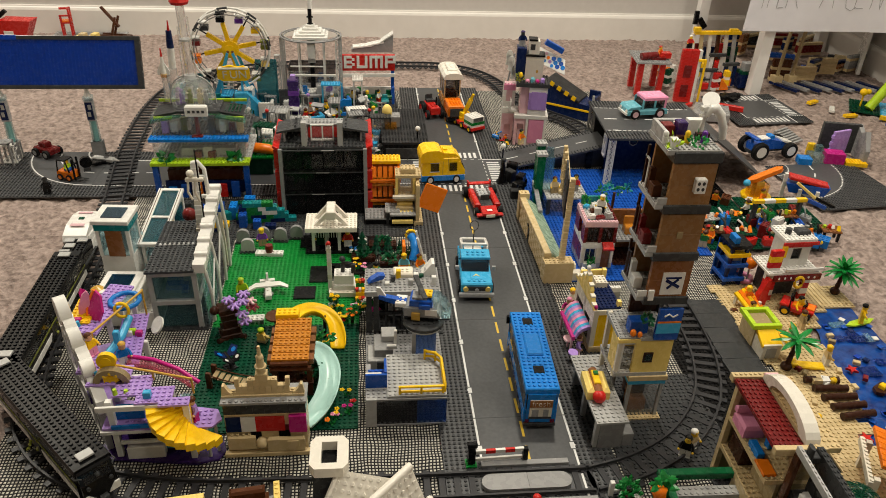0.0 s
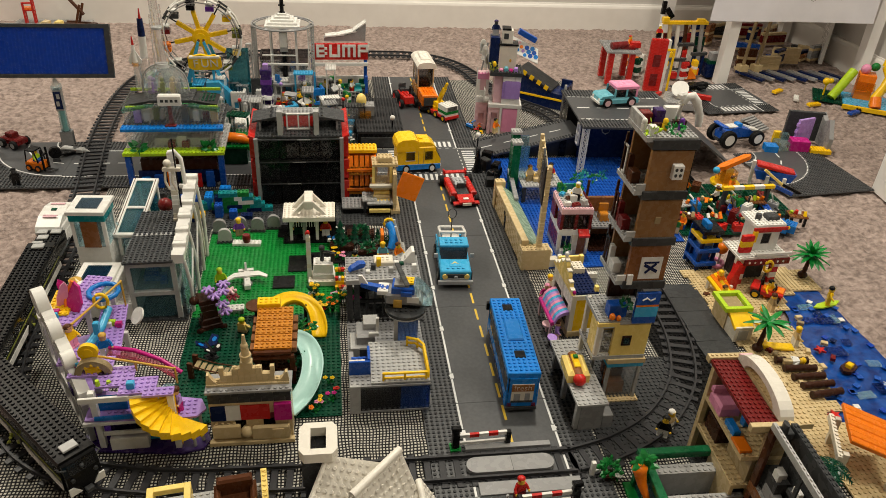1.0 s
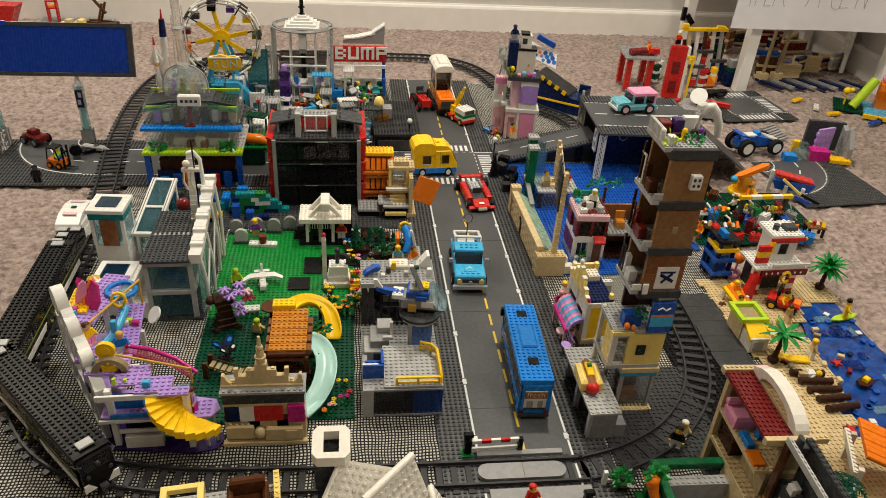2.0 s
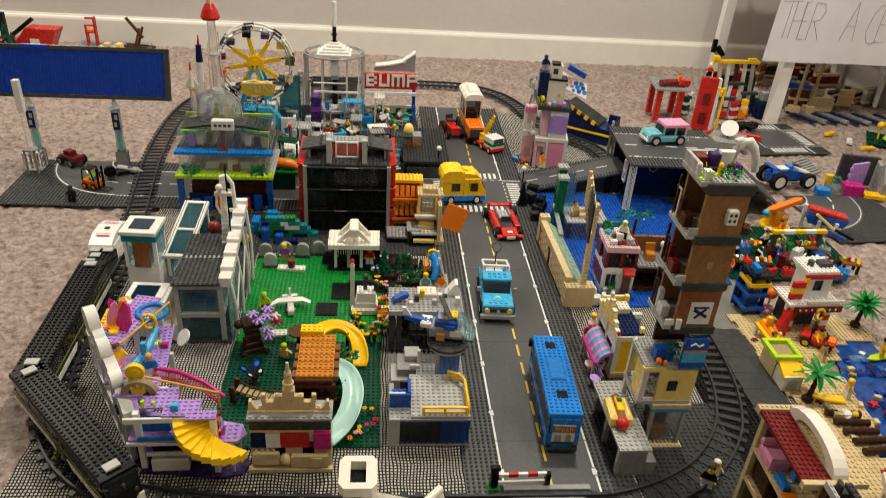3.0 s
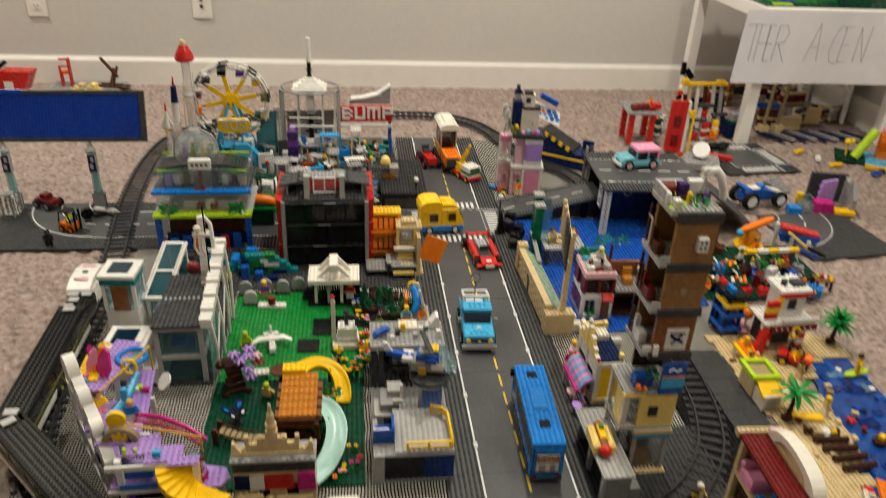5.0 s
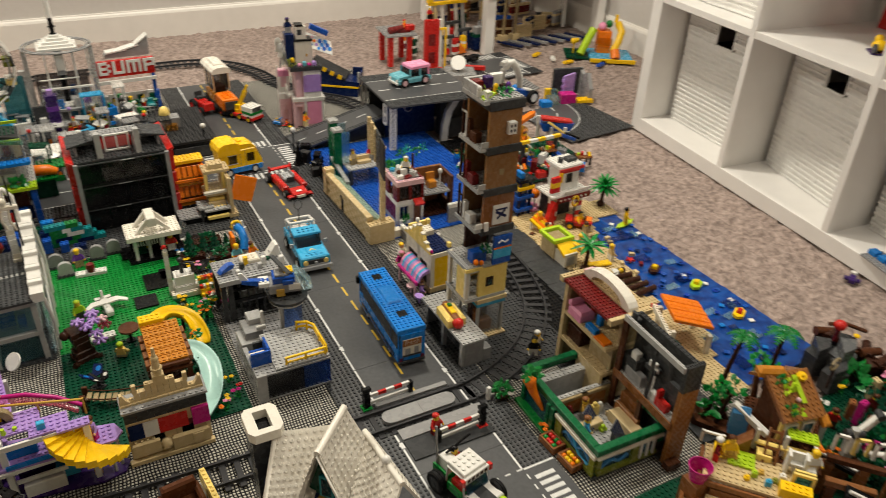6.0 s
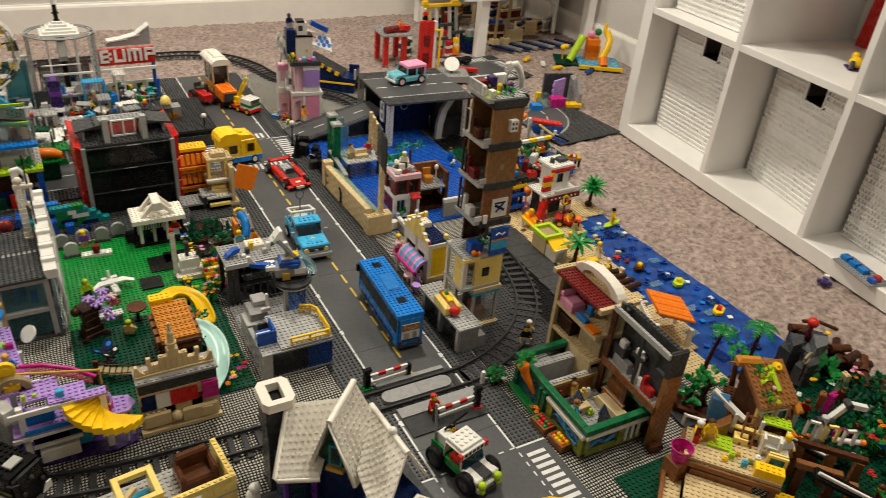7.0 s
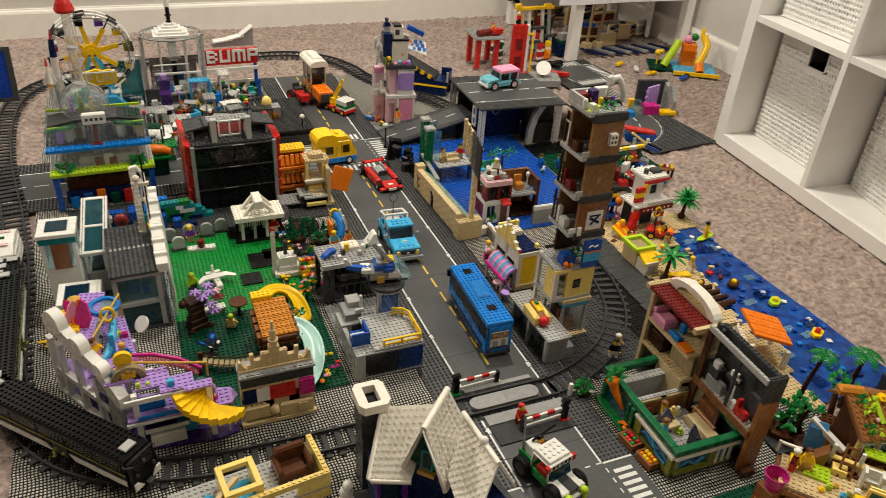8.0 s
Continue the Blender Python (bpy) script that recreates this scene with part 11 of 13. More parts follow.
# ---------------------------------------------------------------- brown and grey open building
def brown_block():
    o = thing("brown_block", "open sided toy building with brown end wall and grey upper frame", "building", 514, 536, 0.6, -3)
    stretch(o, 0.48, 1, 0.96)
    wall(o, "nougat", 0, 0, 0, 8, "x", 15, (), (), 151, False)
    wall(o, "dkgrey", 0, 0, 144, 8, "x", 5, (), (), 153, True)
    wall(o, "dkgrey", 56, 8, 0, 16, "y", 18, (), (), 152, True)
    part("end_step", G().box(-8, -14, 0, 40, -1, 12, 0, 0.5), "brown", o)
    part("floor_slab", G().plate(-4, 8, 0, 7, 16, 4), "dkgrey", o)
    part("floor_slab", G().plate(-4, 8, 78, 7, 16, 5), "ltgrey", o)
    part("brown_edge", G().box(-10, 4, 70, -4, 138, 84, 0, 0.5), "rust", o)
    part("top_beam", G().box(-8, 4, 180, 2, 138, 190, 0, 0.5).studs(-7, 6, 190, 1, 16), "ltgrey", o, "grey studded top beam")
    part("top_beam", G().box(42, 8, 178, 58, 138, 188, 0, 0.5).studs(42, 8, 188, 2, 16), "dkgrey", o)
    part("column", G().box(-8, 128, 0, 2, 138, 180, 0, 0.5), "brown", o)
    part("column", G().box(-8, 66, 0, -1, 74, 70, 0, 0.4), "brown", o)
    part("upper_post", G().box(-6, 60, 84, -1, 66, 180, 0, 0.4), "dkgrey", o)
    each("upper_shelf", ((8, 100, 84, 44, 132, 120), (30, 10, 84, 46, 40, 130), (20, 66, 120, 46, 90, 128)), "dkgrey", o)
    each("upper_item", ((10, 104, 120, 22, 116, 132), (26, 108, 120, 40, 122, 128), (24, 70, 128, 36, 84, 138)), "white", o)
    part("grey_wall", G().box(48, 8, 84, 55, 134, 176), "dkgrey", o)
    part("red_chair", G().box(4, 24, 83, 24, 48, 98, 0, 2).box(4, 42, 98, 24, 48, 112, 0, 1), "red", o)
    part("white_table", G().box(6, 50, 83, 26, 62, 96, 0, 1), "white", o)
    part("grey_sofa", G().box(6, 84, 83, 30, 120, 102, 0, 2), "grey", o)
    part("floor_lamp", G().cyl((30, 70, 83), (30, 70, 122), 2, None, 6).ball((30, 70, 126), 6, 0, 8, 6), "white", o)
    part("lower_desk", G().box(4, 20, 4, 30, 50, 24, 0, 1), "bark", o)
    part("lower_cupboard", G().box(10, 80, 4, 36, 120, 46, 0, 1), "rust", o)
    part("roof_stub", G().cyl((18, 130, 176), (18, 130, 196), 7, 6, 10), "dkgrey", o)
    part("roof_box", G().box(2, 124, 174, 40, 138, 184, 0, 1), "dkgrey", o)


brown_block()


# ---------------------------------------------------------------- green grocery without roof
def grocery():
    o = thing("green_grocery", "roofless green toy grocery with glass front and crates of fruit", "shop", 402, 561, 0.6, -1)
    W, D, H = 126, 190, 54
    part("ground_slab", G().plate(-2, -4, 0, 16, 24, 3.2), "dkgrey", o)
    for px, py in ((0, 0), (116, 0), (0, 180), (0, 90), (116, 180)):
        part("corner_post", G().box(px, py, 3, px + 10, py + 10, H), "forest", o)
    part("front_glass", G().box(10, 3, 3, 116, 6, 40), "skyglass", o, "dark blue-green glass front")
    part("side_glass", G().box(3, 10, 3, 6, 90, 40), "skyglass", o)
    part("lime_frame", G().box(-3, 0, 3, 2, 96, 11).box(-3, 80, 11, 2, 96, 40).box(-3, 0, 11, 2, 10, 40).box(6, -3, 3, 116, 2, 11).box(2, -3, 11, 10, 2, 40).box(66, -3, 11, 78, 2, 40), "olive", o, "clear lime green window frame")
    for k, (pts, c) in enumerate(((((1.5, 84, 14), (1.5, 70, 26), (1.5, 48, 18), (1.5, 30, 30), (1.5, 12, 20)), "water"), (((1.5, 76, 34), (1.5, 56, 30), (1.5, 36, 12), (1.5, 14, 12)), "medblue"), (((12, 1.5, 14), (30, 1.5, 24), (46, 1.5, 16), (64, 1.5, 26)), "water"))):
        part("wave_print", G().tube(spline(list(pts), 4.0), 2.6, 6), c, o)
    part("white_ledge", G().box(-6, -2, 40, 4, 96, 46, 0, 0.5).box(0, -6, 40, 120, 2, 46, 0, 0.5).studs(0, -6, 46, 15, 1), "cream", o)
    for bx in ((-4, -6, 132, 6), (-4, 6, 8, 196), (8, 184, 132, 196), (120, 6, 132, 60)):
        part("top_rim", G().box(bx[0], bx[1], 50, bx[2], bx[3], 60, 0, 1.0), "forest", o, "glossy green top rim")
    part("barred_window", G().box(80, -4, 8, 84, -1, 38).box(92, -4, 8, 96, -1, 38).box(104, -4, 8, 108, -1, 38), "white", o)
    part("inner_wall", G().plate(14, 120, 3, 13, 1, 40).plate(14, 160, 3, 12, 2, 44), "ltgrey", o)
    part("wood_panel", G().box(20, 117, 8, 60, 120, 36).box(70, 117, 8, 108, 120, 36), "nougat", o)
    part("panel_frame", G().box(14, 115.5, 3, 20, 119.5, 42).box(60, 115.5, 3, 70, 119.5, 42).box(108, 115.5, 3, 114, 119.5, 42).box(20, 115.5, 36, 108, 119.5, 42), "dktan", o)
    part("inner_paving", G().plate(10, 10, 3.2, 13, 13, 3.2), "ltgrey", o)
    part("counter", G().box(20, 70, 3, 70, 84, 22, 0, 1).box(90, 30, 3, 112, 84, 26, 0, 1), "tan", o)
    for px, py, tilt in ((54, 84, 50), (72, 40, 56)):
        sp = part("solar_panel", G().at(px, py, 24, tilt, 0, 32).box(-13, -16, 0, 13, 16, 2.4), "rock", o, "grey-blue gridded panel")
        g = G().at(px, py, 24, tilt, 0, 32)
        for q in range(-2, 3):
            g.box(-13, 6 * q - 0.5, 2.4, 13, 6 * q + 0.5, 3).box(5 * q - 0.5, -16, 2.4, 5 * q + 0.5, 16, 3)
        part("panel_grid", g, "dkblue", sp)
        part("panel_stand", G().at(px, py, 6).box(-6, -4, 0, 6, 6, 18), "dkgrey", o)
    part("bench", G().box(92, 40, 6, 114, 92, 16, 0, 1), "tan", o)
    part("bench_back", G().box(108, 40, 16, 114, 92, 32, 0, 1), "nougat", o)
    for k, (bx_0, by_0, bh_0, c) in enumerate(((22, 92, 16, "grey"), (36, 70, 12, "dkblue"), (62, 62, 8, "lime"), (52, 22, 12, "rust"), (84, 24, 14, "tan"), (28, 40, 10, "grey"), (40, 24, 16, "dkgrey"), (70, 96, 22, "paleyellow"), (84, 100, 14, "white"), (30, 108, 20, "dkred"), (60, 12, 9, "yellow"))):
        part("goods", G().box(bx_0, by_0, 6.4, bx_0 + 9 + k % 4, by_0 + 9, 6.4 + bh_0, 0, 2).ball((bx_0 + 5, by_0 + 4, 8 + bh_0), 4, 0, 8, 5), c, o)
    part("green_step", G().box(-18, 92, 0, -4, 186, 5, 0, 0.5), "green", o)
    part("door_pane", G().box(-5, 116, 3, -3, 176, 48), "tealpane", o)
    each("door_post", ((-8, 98, 3, -2, 106, 50), (-8, 110, 3, -2, 116, 50), (-8, 176, 3, -2, 184, 50)), "forest", o)


grocery()
figure(462, 664, 7, 30, "gold", "grey", "rust")
figure(440, 630, 7, 60, "medblue", "dkgrey", "rust")
ca = thing("carrot_sign", "large orange toy carrot sign at the shop corner", "carrot", 391, 708, 38, 0)
part("root", G().tube([(-6, 6, 40), (-6, 4, 36), (-5, 2, 30), (-2, -4, 16), (3, -12, 2), (8, -20, -12)], lambda t: 13 * math.sin(min(1.57, 0.5 + 7 * t)) * (1 - 0.8 * t), 12), "orange", ca)
part("leaves", leaf_clump(G(), (0, 4, 46), 10, 18, random.Random(51), 0, 12), "leaf", ca)
part("bracket", G().box(0, 6, 4, 10, 12, 46), "green", ca)
for k, (x_, y_, c) in enumerate(((386, 640, "red"), (390, 598, "yellow"))):
    cr_ = thing("fruit_crate", f"brown wooden toy crate of {c} fruit", "crate", x_, y_, 1, 4)
    part("crate", G().box(-12, -17, 0, 12, -14, 12).box(-12, 14, 0, 12, 17, 12).box(-12, -14, 0, -9, 14, 12).box(9, -14, 0, 12, 14, 12).box(-9, -14, 0, 9, 14, 3), "rust", cr_)
    for q in range(8):
        part("fruit", G().ball((-5 + 10 * (q % 2), -10 + 6.5 * (q // 2), 10), 4.4, 0, 8, 5), c if q % 3 else ("green" if k == 0 else "orange"), cr_)
flower_plant(388, 668, 1, 4, "orange", 701)
flower_plant(380, 756, 1, 5, "white", 702)
bu = thing("flower_bush", "green toy bush with white fence by the shop", "bush", 372, 762, 1)
part("leaves", leaf_clump(G(), (0, 0, 16), 14, 60, random.Random(52), 0, 8), "leaf", bu)
part("soil", G().plate(-8, -8, 0, 2, 2, 6), "bark", bu)
part("fence", G().box(-26, 2, 0, -20, 8, 26, 0, 0.5).box(-26, 3, 8, -12, 6, 11), "white", bu)

# ---------------------------------------------------------------- jungle hut and thicket
def jungle_hut():
    o = thing("jungle_hut", "yellow toy jungle house on brown stilts with vine covered roof", "house", 454, 433, 0.6, -49)
    part("deck", G().plate(10, 54, 56, 17, 8, 5), "tan", o, "tan studded deck")
    part("front_deck", G().plate(20, 0, 30, 13, 6, 5), "tan", o, "lower tan studded deck")
    part("deck_step", G().box(24, 48, 35, 110, 54, 46, 0, 0.5), "rust", o)
    for px, py, hh in ((22, 2, 30), (112, 2, 30), (14, 106, 56), (134, 56, 56), (14, 58, 56), (134, 106, 56), (160, 150, 56), (160, 240, 56), (60, 240, 56)):
        part("stilt", G().box(px, py, 0, px + 10, py + 10, hh, 0, 0.5), "rust", o)
    part("lower_deck", G().plate(-6, -26, 14, 3, 12, 4), "tan", o, "low tan studded deck")
    part("lower_leg", G().box(-4, -20, 0, 4, -12, 14, 0, 0.4), "rust", o)
    part("lower_leg", G().box(-4, 56, 0, 4, 64, 14, 0, 0.4), "rust", o)
    part("brown_rail", G().box(-12, -26, 14, -6, 70, 24, 0, 0.6), "rust", o)
    part("deck_beam", G().box(10, 49, 48, 146, 53.6, 56, 0, 0.5), "rust", o)
    part("deck_beam", G().box(4, 54, 48, 9.6, 118, 56, 0, 0.5), "rust", o)
    part("deck_wing", G().plate(58, 118, 56, 13, 16, 5), "brown", o)
    part("yellow_block", G().box(106, 56, 61, 146, 74, 76, 0, 0.6).studs(110, 57, 76, 4, 2), "yellow", o)
    part("white_chair", G().box(112, 100, 61, 116, 116, 96).box(134, 100, 61, 138, 116, 96).box(116, 104, 76, 134, 116, 79).box(116, 112, 79, 134, 116, 94), "white", o, "white toy chair frame")
    part("honey_pile", G().box(30, 96, 61, 52, 112, 70, 0, 3).ball((40, 102, 72), 7, 0, 8, 5), "gold", o)
    part("ladder", G().at(84, 110, 61, -24).box(0, 0, 0, 3, 3, 52).box(16, 0, 0, 19, 3, 52).box(3, 0, 10, 16, 3, 13).box(3, 0, 22, 16, 3, 25).box(3, 0, 34, 16, 3, 37).box(3, 0, 46, 16, 3, 49), "rust", o)
    hw = lambda: G().at(104, 151, 0, 0, 0, 36)
    part("house_wall", hw().box(2, 6, 61, 62, 10, 104), "paleyellow", o)
    part("house_wall", hw().prism([(10, 61), (60, 61), (60, 138), (10, 106)], 58, 62, "x"), "paleyellow", o)
    part("house_wall", hw().prism([(10, 61), (60, 61), (60, 138), (10, 106)], 2, 6, "x"), "brown", o)
    wf = part("window_frame", hw().box(8, 2, 66, 28, 6, 96).box(36, 2, 66, 56, 6, 96), "white", o)
    part("window_pane", hw().box(11, 1, 69, 25, 2, 93).box(39, 1, 69, 53, 2, 93), "tealpane", wf)
    each("porch_post", ((70, 132, 61, 75, 137, 98), (108, 132, 61, 113, 137, 98), (146, 132, 61, 151, 137, 92)), "white", o)
    each("porch_shelf", ((72, 130, 74, 112, 138, 77), (112, 128, 61, 150, 140, 78), (76, 112, 61, 96, 128, 72)), "paleyellow", o)
    part("lime_awning", G().at(112, 138, 92, -10).box(0, 0, 0, 40, 24, 3, 0, 0.5).studs(0, 2, 3, 5, 3), "lime", o)
    part("orange_awning", G().at(150, 140, 84, -24, 10).box(0, 0, 0, 12, 52, 4, 0, 1), "orange", o)
    part("counter", G().box(124, 104, 61, 152, 120, 74, 0, 1), "white", o)
    rfm = lambda: G().at(104, 151, 104, 32, 0, 36)
    rf = part("roof", rfm().plate(0, 0, 0, 8, 9, 5), "nougat", o, "brown studded roof slope with vines")
    part("roof", hw().prism([(60, 138), (60, 143), (92, 122), (92, 117)], 0, 64, "x"), "rust", o, "brown back slope")
    part("eave_log", rfm().box(58, -14, -4, 70, 4, 6, 0, 3), "dkorange", rf)
    for u in (-3, 64):
        part("side_edge", rfm().box(u, 0, -2, u + 3, 72, 5, 0, 0.5), "rust", rf)
    part("roof_patch", rfm().box(34, 22, 6.8, 42, 64, 9, 0, 0.5).box(22, 40, 6.8, 32, 48, 9, 0, 0.5), "lime", rf)
    for u, v, c in ((14, 60, "leaf"), (18, 44, "lime"), (26, 52, "lime"), (12, 18, "leaf"), (22, 12, "lime")):
        part("vine", leaf_clump(rfm(), (u, v, 10), 6, 9, random.Random(int(u + v)), 0, 8), c, rf)
    part("flower", rfm().cyl((50, 60, 7), (50, 60, 11), 8, 7, 8).ball((50, 60, 12), 3, 0, 8, 5), "yellow", rf)
    part("flower", rfm().ball((30, 28, 9), 4, 0, 8, 5, 0.6), "palepink", rf)
    part("orange_ridge", hw().at(70, 206, 140, 0, 0, 20).box(-14, -9, 0, 26, 9, 13, 0, 5), "dkorange", o, "orange rounded ridge piece")
    part("white_beam", G().at(34, 168, 100, 0, 24, -20).box(0, -5, 0, 60, 5, 8, 0, 0.6), "white", o)
    part("lime_mat", G().box(40, 88, 61, 76, 118, 65, 0, 0.5).studs(42, 90, 65, 4, 3), "lime", o)
    part("yellow_crate", G().box(20, 96, 61, 34, 118, 70, 0, 0.6).box(22, 98, 70, 32, 102, 74), "yellow", o)
    part("blue_fall", G().prism([(150, 61), (168, 61), (172, 100), (164, 104), (156, 96)], 36, 60, "x"), "water", o, "pale blue toy waterfall")
    part("stair", G().prism([(40, 61), (66, 61), (66, 92)], 118, 138, "y"), "rust", o)
    each("clear_frame", ((120, 78, 61, 124, 82, 84), (144, 78, 61, 148, 82, 84), (120, 78, 84, 148, 82, 88), (124, 92, 61, 128, 96, 78), (146, 92, 61, 150, 96, 78), (124, 92, 78, 150, 96, 81)), "paleyellow", o)
    part("frame_pane", G().box(124, 79, 62, 144, 81, 84), "tealpane", o)
    for k, c in enumerate(("yellow", "lime", "gold", "medblue", "olive", "white")):
        part("deck_piece", G().box(62 + 9 * k, 66 + 9 * (k % 3), 61.4, 70 + 9 * k, 73 + 9 * (k % 3), 67 + 4 * (k % 2), 0, 1).studs(62 + 9 * k, 66 + 9 * (k % 3), 67 + 4 * (k % 2), 1, 1), c, o)
    part("railing", G().box(0, 118, 61, 4, 122, 82, 0, 0.3).box(28, 118, 61, 32, 122, 82, 0, 0.3).box(0, 118, 78, 32, 122, 81), "white", o)


jungle_hut()
jb = thing("leafy_boat", "dark brown toy boat with leaves beside the jungle house", "boat", 640, 560, 1, -60)
part("hull", G().prism([(-44, 26), (-30, 0), (30, 0), (46, 30), (36, 34), (28, 12), (-26, 12), (-38, 30)], -15, 15, "y"), "brown", jb)
part("mast", G().cyl((0, 0, 10), (10, 0, 74), 3.4, 2.6, 8), "bark", jb)
part("leaves", leaf_clump(G(), (-14, 0, 34), 18, 26, random.Random(77), 0, 12), "leaf", jb)
sb_ = thing("tree_stump", "brown toy stump block under the bucket", "stump", 500, 466, 1)
part("stump", G().box(-14, -14, 0, 14, 14, 49, 0, 1), "rust", sb_)
mb = thing("magenta_bucket", "magenta toy bucket on the jungle deck", "bucket", 500, 466, 50, k=0.62)
part("bucket", G().cyl((0, 0, 0), (0, 0, 40), 18, 26, 18, 0, False).cyl((0, 0, 0), (0, 0, 2), 18, 18, 18).cyl((0, 0, 38), (0, 0, 2), 24, 16, 18, 0, False).tube([(26 * math.cos(i * 0.35), 26 * math.sin(i * 0.35), 40) for i in range(18)], 1.6, 6, 0, True), "magenta", mb)
figure(540, 476, 61, 30, "dkred", "red", "white")
figure(556, 470, 62, -30, "yellow", "gold", "brown")
figure(640, 400, 62, -30, "white", "tan", "yellow")
rk = thing("rock_waterfall", "grey toy rock face with brown log bank and red fruit", "rock", 914, 556, 0.5, 8)
stretch(rk, 1, 1, 0.86)
for k, (x_, y_, w, h, mt) in enumerate(((-50, -20, 56, 58, "dkgrey"), (-14, -8, 60, 80, "rock"), (-36, 22, 56, 72, "dkgrey"), (22, 10, 44, 66, "dkgrey"))):
    part("boulder", G().prism([(x_ + 4, y_ + 2), (x_ + w * 0.6, y_ - 8), (x_ + w, y_ + 6), (x_ + w * 0.8, y_ + 30), (x_ + 8, y_ + 26)], 0, h * 0.7, "z").prism([(x_, y_), (x_ + w * 0.5, y_ - 4), (x_ + w * 0.9, y_ + 8), (x_ + w * 0.6, y_ + 28)], h * 0.7, h, "z"), mt, rk)
lr_ = random.Random(8)
for k in range(17):
    t = k / 16
    x_, y_ = 56 - 4 * t + lr_.uniform(-14, 14), 48 - 190 * t + lr_.uniform(-8, 8)
    z_ = (74 - 46 * t) * lr_.uniform(0.7, 1.05)
    part("log", G().at(x_, y_, z_, 0, lr_.uniform(-12, 12), lr_.uniform(-40, 60)).cyl((-20, 0, 0), (20, 0, 0), 9, 8, 10), "bark" if k % 3 else "brown", rk)
    part("bank_block", G().at(x_, y_, 0, 0, 0, 40 * k).box(-13, -11, 0, 13, 11, max(6, z_ - 7), 0, 2), "bark", rk)
part("red_fruit", G().ball((30, 30, 98), 11, 0, 10, 7), "red", rk)
part("fruit_stalk", G().cyl((30, 30, 60), (30, 30, 90), 4, None, 8), "dkred", rk)
part("long_branch", G().tube([(20, 44, 96), (50, 30, 92), (84, 6, 74)], 4, 7), "brown", rk)
part("hoop", G().tube([(-52 + 13 * math.cos(i * 0.52), -14, 78 + 13 * math.sin(i * 0.52)) for i in range(12)], 1.8, 6, 0, True), "dktan", rk)
part("hoop_stick", G().cyl((-52, -14, 20), (-52, -14, 66), 2, None, 6), "bark", rk)
part("fern", leaf_clump(G(), (-6, -34, 40), 24, 30, random.Random(45), 0, 16), "leaf", rk, kind="stuff")
part("yellow_flower", G().ball((44, 4, 84), 6, 0, 8, 5, 0.6), "yellow", rk)


def bent_trunk(x, y, z, pts, label):
    o = thing("jungle_tree", label, "tree", x, y, z)
    part("trunk", G().tube(pts, lambda t: 6 - 2 * t, 8), "brown", o)
    top = pts[-1]
    for k in range(4):
        a = 1.57 * k + x
        part("leaf_tuft", leaf_clump(G(), (top[0] + 12 * math.cos(a), top[1] + 12 * math.sin(a), top[2] + 3), 9, 10, random.Random(k + int(x)), 0, 10), "leaf" if k % 2 else "green", o)


bent_trunk(668, 560, 1, [(0, 0, 0), (-14, 2, 24), (-18, 4, 48), (-8, 6, 66)], "brown bent toy tree with green leaf tufts")
bent_trunk(700, 548, 1, [(0, 0, 0), (4, 4, 40), (0, 8, 84), (10, 10, 104)], "tall brown toy tree with green leaf tufts")
bent_trunk(650, 590, 1, [(0, 0, 0), (2, -4, 26), (8, -6, 44)], "short brown toy tree with green leaf tufts")


def thicket(x, y, r, n, seed, mat, h=40):
    o = thing("jungle_bush", f"dense toy jungle bush of {'dark ' if mat != 'leaf' else ''}green leaves", "bush", x, y, 0.5, seed * 20)
    part("stem", G().cyl((0, 0, 0), (0, 0, h), 4, 2, 7), "bark", o)
    rr = random.Random(seed)
    g = G()
    for k in range(n):
        leaf_clump(g, (rr.gauss(0, r * 0.5), rr.gauss(0, r * 0.5), rr.uniform(6, h)), 11, 7, rr, 0, 10)
    part("leaves", g, mat, o)


tr_ = random.Random(99)
for k in range(44):
    thicket(tr_.uniform(730, 990), tr_.uniform(190, 500), 26, 12, k, tr_.choice(["dkgreen", "leaf", "forest", "dkgreen", "dkgreen", "forest", "hedge"]), tr_.uniform(18, 50))
for k in range(26):
    x_, y_ = tr_.uniform(700, 980), tr_.uniform(210, 520)
    flower_plant(x_, y_, tr_.uniform(14, 40), 4, tr_.choice(["yellow", "orange", "white", "pink", "red"]), 800 + k)
for k in range(40):
    x_, y_, c_ = tr_.uniform(720, 970), tr_.uniform(210, 500), tr_.choice(["brown", "bark", "white", "rust", "azure", "dkgrey", "tan", "yellow", "magenta"])
    o = thing("thicket_block", f"small {c_} toy block among the jungle leaves", "toy piece", x_, y_, 0.5, tr_.uniform(0, 90))
    part("block", G().box(-7, -5, 0, 7, 5, 28 + 5 * (k % 7), 0, 1).studs(-8, -4, 28 + 5 * (k % 7), 2, 1), c_, o)
for k in range(14):
    x_, y_ = tr_.uniform(700, 960), tr_.uniform(210, 500)
    figure(x_, y_, 1, tr_.uniform(0, 360), tr_.choice(["azure", "red", "dkred", "tan", "white"]), "brown", "brown")
jm = thing("jungle_mat", "dark green studded toy plate under the thicket", "baseplate")
part("base", G().plate(626, 180, -1.2, 47, 44, 2.2), "dkgreen", jm)
rc = thing("white_robot", "white and grey toy robot arm with magenta wheel", "robot", 742, 412, 34, -30, k=0.72)
part("torso", G().box(-9, -9, 0, 9, 9, 60, 0, 2).cyl((0, 0, 60), (0, 0, 74), 10, 8, 12), "ltgrey", rc)
part("shoulder", G().cyl((-18, 0, 62), (18, 0, 62), 9, None, 12), "dkgrey", rc)
